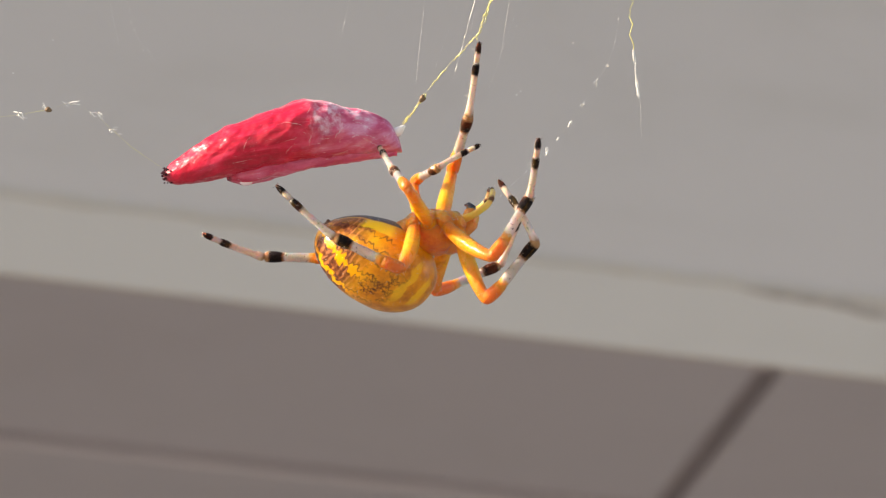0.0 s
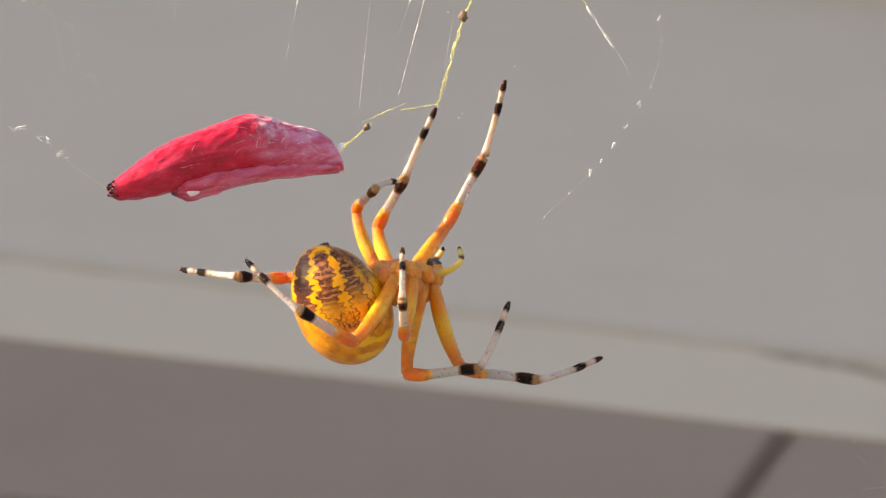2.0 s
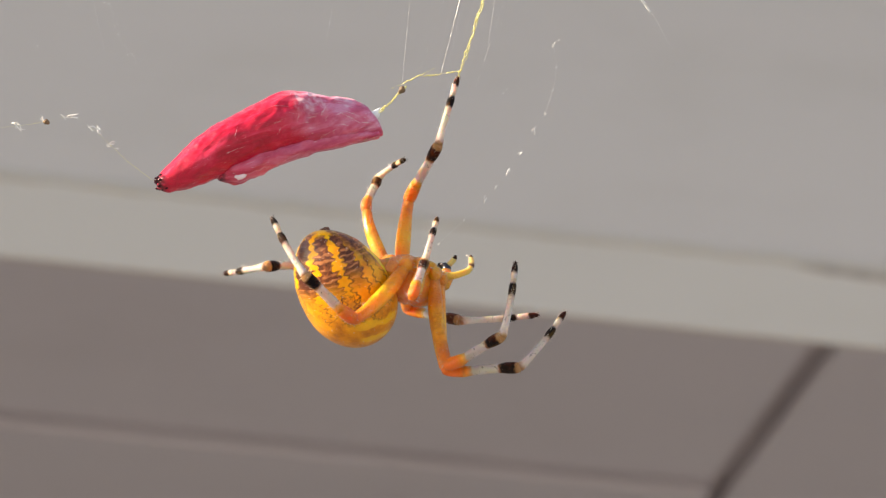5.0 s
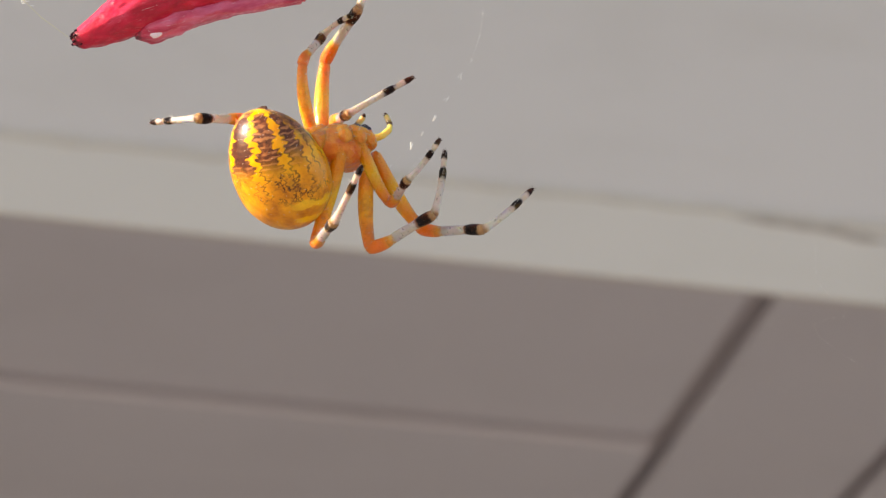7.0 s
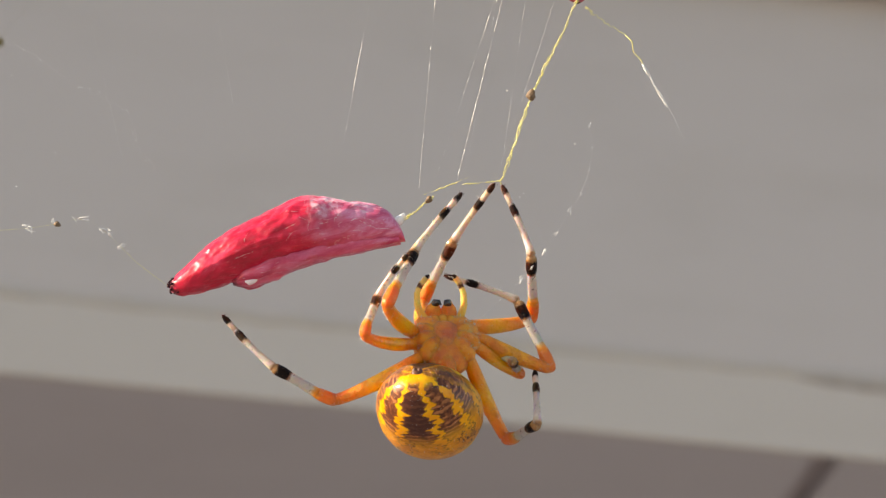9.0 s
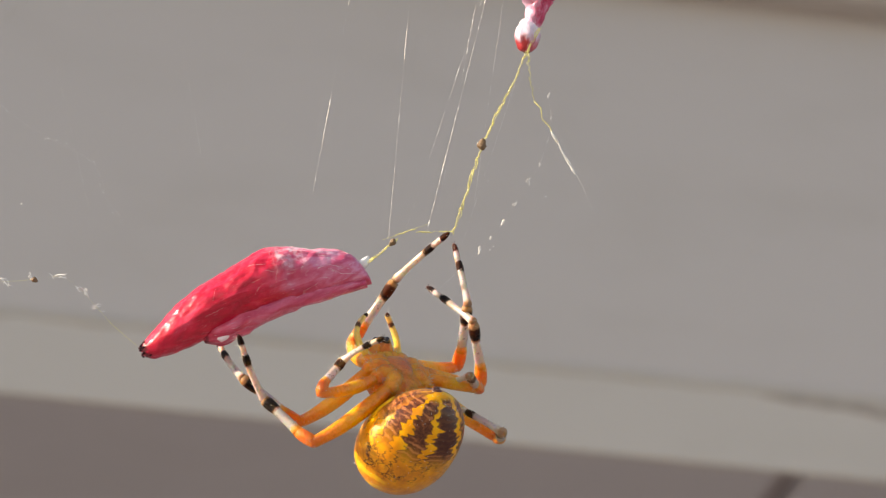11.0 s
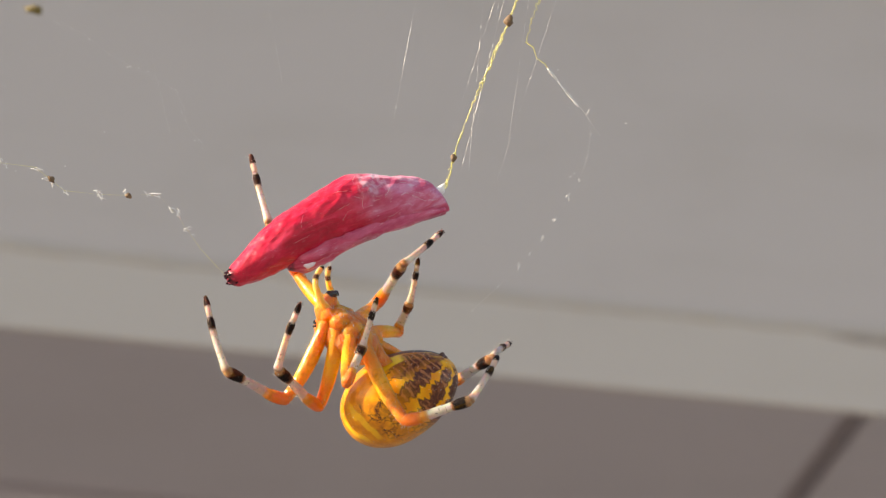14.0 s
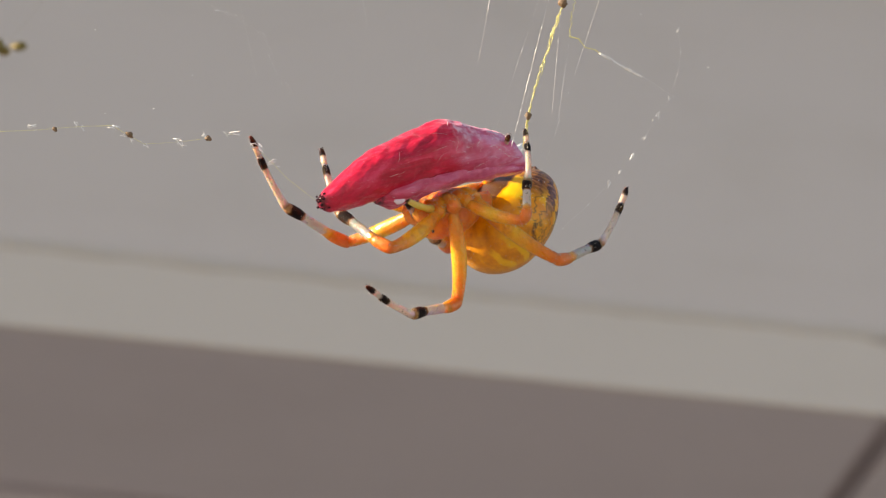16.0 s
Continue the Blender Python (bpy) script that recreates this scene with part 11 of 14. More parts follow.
    walk(leg_parts['R3', 'tibia'], [(0, pose(-0.00105, -0.00815, -0.00436, 154.7, 20.1, 57.9)),
        (0.25, pose(-0.00271, -0.00716, -0.00508, 159.4, 23.5, 58.6)),
        (0.5, pose(-0.00418, -0.00574, -0.00540, 168.0, 27.0, 59.4)),
        (0.75, pose(-0.00369, -0.00650, -0.00521, 177.9, 38.4, 66.0)),
        (1, pose(-0.00315, -0.00718, -0.00494, -172.8, 49.4, 75.1)),
        (1.25, pose(-0.00309, -0.00545, -0.00641, 153.7, 50.9, 28.7)),
        (1.5, pose(-0.00280, -0.00346, -0.00729, 137.6, 36.5, -7.3)),
        (1.75, pose(-0.00217, -0.00485, -0.00690, 177.1, 48.2, 48.3)),
        (2, pose(-0.00146, -0.00614, -0.00619, -155.1, 31.1, 99.0)),
        (2.25, pose(-0.00133, -0.00654, -0.00596, -158.6, 30.2, 99.4)),
        (2.5, pose(-0.00120, -0.00693, -0.00570, -161.4, 29.3, 99.8)),
        (2.75, pose(-0.00267, -0.00548, -0.00624, 148.5, 61.7, 42.1)),
        (3, pose(-0.00391, -0.00377, -0.00621, 90.2, 41.2, -36.3)),
        (3.25, pose(-0.00290, -0.00571, -0.00603, 101.9, 47.8, -39.5)),
        (3.5, pose(-0.00163, -0.00734, -0.00527, 102.7, 54.3, -43.8)),
        (3.75, pose(-0.00166, -0.00743, -0.00519, 100.1, 62.3, -45.0)),
        (4, pose(-0.00169, -0.00752, -0.00511, 93.2, 70.3, -47.0)),
        (4.25, pose(-0.00204, -0.00709, -0.00536, 86.8, 65.1, -51.8)),
        (4.5, pose(-0.00237, -0.00664, -0.00558, 86.2, 59.8, -55.0)),
        (4.75, pose(-0.00223, -0.00656, -0.00571, 92.1, 61.2, -51.4)),
        (5, pose(-0.00208, -0.00647, -0.00584, 97.6, 62.4, -47.6)),
        (5.25, pose(-0.00193, -0.00638, -0.00596, 102.5, 63.6, -43.4)),
        (5.517, pose(-0.00180, -0.00628, -0.00608, 106.9, 64.8, -39.1)),
        (5.783, pose(-0.00166, -0.00617, -0.00619, 111.2, 66.0, -34.3)),
        (6.05, pose(-0.00153, -0.00606, -0.00630, 115.3, 66.9, -29.1)),
        (6.3, pose(-0.00144, -0.00595, -0.00638, 118.9, 67.9, -24.2)),
        (6.55, pose(-0.00135, -0.00584, -0.00647, 122.6, 68.8, -19.0)),
        (6.8, pose(-0.00126, -0.00573, -0.00655, 126.6, 69.5, -13.3)),
        (6.9, pose(-0.00164, -0.00460, -0.00697, 141.3, 61.2, -0.3)),
        (7, pose(-0.00198, -0.00342, -0.00718, 153.6, 52.1, 7.1)),
        (7.25, pose(-0.00269, -0.00348, -0.00682, 157.4, 40.9, 3.5)),
        (7.5, pose(-0.00335, -0.00352, -0.00637, 161.0, 29.6, 1.0)),
        (7.75, pose(-0.00381, -0.00474, -0.00579, 169.7, 44.0, 12.7)),
        (8, pose(-0.00412, -0.00586, -0.00496, -177.6, 56.4, 31.4)),
        (8.25, pose(-0.00355, -0.00705, -0.00432, 176.8, 52.4, 31.6)),
        (8.5, pose(-0.00283, -0.00803, -0.00348, 169.4, 48.3, 31.7)),
        (8.6, pose(-0.00294, -0.00780, -0.00380, 158.9, 40.4, 24.6)),
        (8.7, pose(-0.00304, -0.00756, -0.00410, 152.0, 32.1, 19.0)),
        (8.933, pose(-0.00301, -0.00786, -0.00365, 150.0, 32.1, 22.0)),
        (9.167, pose(-0.00297, -0.00812, -0.00317, 148.2, 32.0, 25.0)),
        (9.4, pose(-0.00291, -0.00834, -0.00268, 146.4, 31.8, 28.0)),
        (9.633, pose(-0.00269, -0.00857, -0.00221, 145.0, 32.3, 31.6)),
        (9.867, pose(-0.00245, -0.00875, -0.00173, 143.5, 32.7, 35.3)),
        (10.1, pose(-0.00220, -0.00889, -0.00124, 141.9, 32.9, 39.0)),
        (10.333, pose(-0.00181, -0.00901, -0.00077, 140.4, 33.5, 43.2)),
        (10.567, pose(-0.00140, -0.00907, -0.00029, 138.6, 34.0, 47.5)),
        (10.8, pose(-0.00099, -0.00906, 0.00017, 136.7, 34.3, 51.8)),
        (11, pose(-0.00101, -0.00898, 0.00061, 135.3, 32.5, 56.7)),
        (11.25, pose(-0.00167, -0.00898, 0.00034, 135.4, 35.5, 57.7)),
        (11.5, pose(-0.00231, -0.00890, 0.00005, 139.3, 38.4, 58.7)),
        (11.75, pose(-0.00283, -0.00880, -0.00060, 157.3, 42.2, 74.0)),
        (12, pose(-0.00331, -0.00859, -0.00127, 179.4, 43.7, 90.7)),
        (12.25, pose(-0.00267, -0.00861, -0.00242, -162.9, 40.9, 104.9)),
        (12.5, pose(-0.00195, -0.00839, -0.00349, -150.5, 36.4, 117.8)),
        (12.75, pose(-0.00145, -0.00913, -0.00079, -168.4, 38.3, 86.3)),
        (13, pose(-0.00080, -0.00869, 0.00192, 162.4, 32.0, 56.6)),
        (13.25, pose(-0.00167, -0.00866, 0.00171, 154.9, 32.6, 62.5)),
        (13.5, pose(-0.00251, -0.00852, 0.00147, 155.3, 32.9, 68.6)),
        (13.75, pose(-0.00328, -0.00796, 0.00210, 157.3, 43.6, 65.3)),
        (14, pose(-0.00396, -0.00724, 0.00264, 161.7, 54.2, 60.5)),
        (14.25, pose(-0.00363, -0.00771, 0.00230, 170.7, 49.5, 63.5)),
        (14.5, pose(-0.00327, -0.00814, 0.00192, 176.6, 44.7, 66.0)),
        (14.75, pose(-0.00306, -0.00819, 0.00201, 178.2, 53.1, 65.7)),
        (15, pose(-0.00285, -0.00823, 0.00209, 178.1, 61.4, 65.3)),
        (15.25, pose(-0.00596, -0.00629, 0.00097, 84.1, 71.3, -34.7)),
        (15.5, pose(-0.00738, -0.00311, -0.00063, 58.8, 40.3, -73.0)),
        (15.75, pose(-0.00566, -0.00678, 0.00086, 15.6, 67.4, -126.3)),
        (16, pose(-0.00193, -0.00872, 0.00182, -61.0, 51.1, 156.5))])
    walk(leg_parts['R3', 'metatarsus'], [(0, pose(0.00100, -0.00489, -0.00576, 100.0, 27.1, -14.4)),
        (0.25, pose(-0.00074, -0.00394, -0.00672, 93.6, 29.2, -26.7)),
        (0.5, pose(-0.00231, -0.00258, -0.00726, 85.9, 30.2, -39.3)),
        (0.75, pose(-0.00238, -0.00355, -0.00777, 93.7, 32.7, -26.6)),
        (1, pose(-0.00246, -0.00460, -0.00806, 103.3, 33.8, -13.4)),
        (1.25, pose(-0.00083, -0.00421, -0.00959, 120.7, 28.1, -0.2)),
        (1.5, pose(0.00046, -0.00388, -0.00972, 140.0, 21.3, 11.5)),
        (1.75, pose(-0.00035, -0.00281, -0.00995, 139.5, 20.0, -4.2)),
        (2, pose(-0.00201, -0.00266, -0.00831, 127.9, 17.3, -19.5)),
        (2.25, pose(-0.00192, -0.00303, -0.00804, 136.0, 17.3, -16.6)),
        (2.5, pose(-0.00182, -0.00337, -0.00773, 143.6, 17.3, -13.8)),
        (2.75, pose(-0.00122, -0.00418, -0.00984, 138.9, 23.8, -16.4)),
        (3, pose(-0.00145, -0.00557, -0.00887, 142.6, 30.3, -19.2)),
        (3.25, pose(-0.00079, -0.00745, -0.00905, 176.6, 39.0, 41.8)),
        (3.5, pose(0.00010, -0.00899, -0.00860, -171.2, 17.8, 94.4)),
        (3.75, pose(-0.00030, -0.00879, -0.00885, -178.0, 18.1, 94.8)),
        (4, pose(-0.00073, -0.00855, -0.00904, 178.2, 18.4, 95.2)),
        (4.25, pose(-0.00095, -0.00847, -0.00913, 174.9, 18.1, 95.1)),
        (4.5, pose(-0.00118, -0.00834, -0.00915, 171.2, 17.8, 95.0)),
        (4.75, pose(-0.00098, -0.00812, -0.00934, 168.4, 18.4, 96.0)),
        (5, pose(-0.00078, -0.00789, -0.00951, 166.6, 19.1, 97.1)),
        (5.25, pose(-0.00058, -0.00766, -0.00968, 165.7, 19.7, 98.2)),
        (5.517, pose(-0.00042, -0.00740, -0.00984, 165.7, 20.6, 99.1)),
        (5.783, pose(-0.00026, -0.00713, -0.00999, 166.7, 21.4, 100.1)),
        (6.05, pose(-0.00010, -0.00686, -0.01013, 168.3, 22.3, 101.1)),
        (6.3, pose(-0.00001, -0.00660, -0.01025, 170.6, 23.3, 101.8)),
        (6.55, pose(0.00007, -0.00633, -0.01035, 173.3, 24.3, 102.4)),
        (6.8, pose(0.00016, -0.00607, -0.01045, 176.4, 25.3, 103.1)),
        (6.9, pose(0.00037, -0.00461, -0.01062, -179.4, 22.0, 106.3)),
        (7, pose(0.00055, -0.00310, -0.01046, 176.7, 18.6, 109.2)),
        (7.25, pose(0.00042, -0.00329, -0.00951, 179.6, 30.0, 94.3)),
        (7.5, pose(0.00020, -0.00346, -0.00838, -179.5, 39.2, 76.0)),
        (7.75, pose(-0.00096, -0.00409, -0.00861, -177.3, 38.5, 66.5)),
        (8, pose(-0.00221, -0.00469, -0.00833, -179.1, 37.0, 57.2)),
        (8.25, pose(-0.00146, -0.00576, -0.00750, -176.2, 43.8, 61.1)),
        (8.5, pose(-0.00057, -0.00663, -0.00648, -175.3, 50.4, 65.9)),
        (8.6, pose(-0.00017, -0.00653, -0.00639, 178.8, 51.8, 61.3)),
        (8.7, pose(0.00016, -0.00646, -0.00622, 173.9, 53.0, 56.5)),
        (8.933, pose(0.00012, -0.00659, -0.00576, 173.9, 51.2, 58.9)),
        (9.167, pose(0.00009, -0.00669, -0.00528, 172.9, 49.5, 61.1)),
        (9.4, pose(0.00007, -0.00676, -0.00478, 171.1, 47.7, 63.2)),
        (9.633, pose(0.00017, -0.00681, -0.00434, 171.9, 49.1, 68.9)),
        (9.867, pose(0.00027, -0.00682, -0.00387, 172.8, 50.2, 74.9)),
        (10.1, pose(0.00038, -0.00680, -0.00339, 173.6, 51.0, 81.2)),
        (10.333, pose(0.00060, -0.00675, -0.00295, 174.0, 51.8, 87.3)),
        (10.567, pose(0.00081, -0.00665, -0.00251, 174.2, 52.2, 93.5)),
        (10.8, pose(0.00103, -0.00650, -0.00206, 173.9, 52.4, 99.8)),
        (11, pose(0.00081, -0.00620, -0.00150, -162.3, 52.8, 134.7)),
        (11.25, pose(0.00005, -0.00627, -0.00194, -157.7, 56.9, 139.9)),
        (11.5, pose(-0.00071, -0.00627, -0.00239, -146.5, 60.7, 146.3)),
        (11.75, pose(-0.00202, -0.00599, -0.00325, -161.2, 53.2, 119.4)),
        (12, pose(-0.00335, -0.00574, -0.00400, -165.2, 41.6, 102.1)),
        (12.25, pose(-0.00344, -0.00572, -0.00500, -158.9, 33.4, 103.3)),
        (12.5, pose(-0.00343, -0.00557, -0.00584, -155.4, 25.2, 104.3)),
        (12.75, pose(-0.00125, -0.00603, -0.00325, -163.6, 53.9, 96.6)),
        (13, pose(0.00106, -0.00588, -0.00019, 146.2, 79.7, 54.2)),
        (13.25, pose(-0.00013, -0.00569, -0.00042, 137.7, 74.3, 50.6)),
        (13.5, pose(-0.00130, -0.00542, -0.00067, 136.1, 69.0, 48.8)),
        (13.75, pose(-0.00208, -0.00535, -0.00064, 124.8, 70.7, 31.5)),
        (14, pose(-0.00282, -0.00522, -0.00057, 114.9, 70.5, 12.7)),
        (14.25, pose(-0.00248, -0.00540, -0.00073, 135.9, 67.4, 27.7)),
        (14.5, pose(-0.00212, -0.00555, -0.00089, 150.6, 63.2, 38.7)),
        (14.75, pose(-0.00208, -0.00601, -0.00117, 173.7, 44.9, 64.5)),
        (15, pose(-0.00206, -0.00650, -0.00139, -179.6, 23.7, 76.9)),
        (15.25, pose(-0.00490, -0.00702, -0.00285, -174.0, 39.3, 82.1)),
        (15.5, pose(-0.00647, -0.00609, -0.00328, -164.3, 54.6, 90.3)),
        (15.75, pose(-0.00659, -0.00804, -0.00291, -130.4, 63.3, 117.3)),
        (16, pose(-0.00427, -0.00770, -0.00135, -91.0, 64.1, 154.5))])
    walk(leg_parts['R4', 'femur'], [(0, pose(-0.00190, -0.00188, -0.00033, -68.0, -17.3, -137.7)),
        (0.25, pose(-0.00191, -0.00189, -0.00032, -57.8, -25.2, -142.7)),
        (0.5, pose(-0.00192, -0.00189, -0.00032, -35.0, -32.9, -148.3)),
        (0.75, pose(-0.00192, -0.00189, -0.00032, -39.9, -28.5, -132.0)),
        (1, pose(-0.00191, -0.00189, -0.00032, -56.1, -22.3, -117.3)),
        (1.25, pose(-0.00190, -0.00189, -0.00032, -69.2, -15.4, -107.6)),
        (1.5, pose(-0.00189, -0.00189, -0.00031, -79.6, -8.0, -98.5)),
        (1.75, pose(-0.00189, -0.00189, -0.00031, -84.3, -6.7, -104.8)),
        (2, pose(-0.00189, -0.00189, -0.00031, -87.2, -5.2, -111.0)),
        (2.25, pose(-0.00189, -0.00189, -0.00031, -89.8, -4.9, -110.0)),
        (2.5, pose(-0.00189, -0.00189, -0.00031, -91.6, -4.5, -109.1)),
        (2.75, pose(-0.00189, -0.00189, -0.00031, -93.9, -3.3, -111.2)),
        (3, pose(-0.00189, -0.00189, -0.00030, -97.1, -2.1, -113.3)),
        (3.25, pose(-0.00190, -0.00190, -0.00030, -99.9, -2.3, -112.1)),
        (3.5, pose(-0.00190, -0.00190, -0.00030, -102.2, -2.5, -110.9)),
        (3.75, pose(-0.00190, -0.00190, -0.00031, -104.5, -2.7, -111.2)),
        (4, pose(-0.00190, -0.00189, -0.00031, -107.0, -2.9, -111.4)),
        (4.25, pose(-0.00189, -0.00189, -0.00031, -108.8, -4.3, -107.8)),
        (4.5, pose(-0.00189, -0.00189, -0.00030, -109.6, -5.7, -104.2)),
        (4.75, pose(-0.00189, -0.00189, -0.00031, -109.9, -3.7, -102.8)),
        (5, pose(-0.00189, -0.00189, -0.00031, -109.9, -1.8, -101.3)),
        (5.25, pose(-0.00189, -0.00189, -0.00031, -109.7, 0.2, -99.8)),
        (5.517, pose(-0.00189, -0.00189, -0.00031, -109.4, 2.0, -98.3)),
        (5.783, pose(-0.00189, -0.00189, -0.00031, -108.9, 3.9, -96.7)),
        (6.05, pose(-0.00188, -0.00188, -0.00031, -108.4, 5.8, -95.1)),
        (6.3, pose(-0.00188, -0.00188, -0.00031, -107.9, 7.4, -93.7)),
        (6.55, pose(-0.00188, -0.00188, -0.00031, -107.4, 9.0, -92.3)),
        (6.8, pose(-0.00188, -0.00188, -0.00031, -106.9, 10.6, -90.9)),
        (6.9, pose(-0.00187, -0.00187, -0.00030, -104.5, 12.1, -83.9)),
        (7, pose(-0.00187, -0.00187, -0.00030, -101.3, 13.4, -76.8)),
        (7.25, pose(-0.00187, -0.00186, -0.00030, -95.8, 0.7, -74.4)),
        (7.5, pose(-0.00187, -0.00185, -0.00030, -87.4, -12.0, -72.1)),
        (7.75, pose(-0.00187, -0.00185, -0.00031, -77.6, -19.1, -72.3)),
        (8, pose(-0.00187, -0.00186, -0.00032, -65.8, -26.2, -72.6)),
        (8.25, pose(-0.00187, -0.00187, -0.00034, -52.1, -30.0, -75.4)),
        (8.5, pose(-0.00186, -0.00188, -0.00035, -36.5, -33.9, -78.4)),
        (8.6, pose(-0.00185, -0.00188, -0.00035, -22.3, -33.9, -84.3)),
        (8.7, pose(-0.00185, -0.00188, -0.00035, -11.6, -33.8, -90.2)),
        (8.933, pose(-0.00185, -0.00187, -0.00036, 1.8, -28.9, -97.9)),
        (9.167, pose(-0.00185, -0.00187, -0.00037, 17.7, -23.7, -105.0)),
        (9.4, pose(-0.00185, -0.00187, -0.00037, 34.9, -18.1, -111.4)),
        (9.633, pose(-0.00185, -0.00186, -0.00038, 46.2, -20.7, -109.3)),
        (9.867, pose(-0.00185, -0.00186, -0.00038, 53.9, -23.2, -107.1)),
        (10.1, pose(-0.00185, -0.00186, -0.00039, 58.7, -25.6, -104.9)),
        (10.333, pose(-0.00186, -0.00186, -0.00040, 61.1, -27.9, -102.2)),
        (10.567, pose(-0.00186, -0.00185, -0.00040, 61.9, -30.2, -99.4)),
        (10.8, pose(-0.00186, -0.00185, -0.00041, 61.5, -32.4, -96.5)),
        (11, pose(-0.00185, -0.00185, -0.00042, 66.4, -33.1, -98.5)),
        (11.25, pose(-0.00184, -0.00187, -0.00042, 70.7, -28.1, -101.4)),
        (11.5, pose(-0.00184, -0.00188, -0.00042, 72.9, -23.1, -104.1)),
        (11.75, pose(-0.00185, -0.00188, -0.00041, 72.9, -22.1, -106.7)),
        (12, pose(-0.00187, -0.00188, -0.00040, 71.1, -21.1, -109.3)),
        (12.25, pose(-0.00189, -0.00187, -0.00039, 66.9, -24.5, -105.5)),
        (12.5, pose(-0.00191, -0.00186, -0.00038, 62.8, -27.8, -101.5)),
        (12.75, pose(-0.00189, -0.00187, -0.00039, 52.8, -37.9, -108.9)),
        (13, pose(-0.00187, -0.00187, -0.00039, 35.4, -47.3, -118.5)),
        (13.25, pose(-0.00188, -0.00187, -0.00040, 22.3, -36.8, -133.0)),
        (13.5, pose(-0.00189, -0.00186, -0.00041, 7.3, -24.9, -143.8)),
        (13.75, pose(-0.00190, -0.00186, -0.00040, -3.3, -21.7, -149.9)),
        (14, pose(-0.00190, -0.00187, -0.00040, -7.0, -18.2, -155.7)),
        (14.25, pose(-0.00189, -0.00187, -0.00038, -8.8, -21.1, -155.0)),
        (14.5, pose(-0.00188, -0.00188, -0.00036, -7.9, -23.9, -154.2)),
        (14.75, pose(-0.00187, -0.00188, -0.00036, -6.0, -22.5, -153.9)),
        (15, pose(-0.00187, -0.00188, -0.00037, -3.5, -21.1, -153.6)),
        (15.25, pose(-0.00291, -0.00197, -0.00015, 8.1, -16.3, -164.6)),
        (15.5, pose(-0.00396, -0.00206, 0.00006, 23.5, -11.0, -175.0)),
        (15.75, pose(-0.00293, -0.00199, -0.00011, 15.1, -32.2, -158.8)),
        (16, pose(-0.00191, -0.00191, -0.00028, -19.7, -50.2, -133.5))])
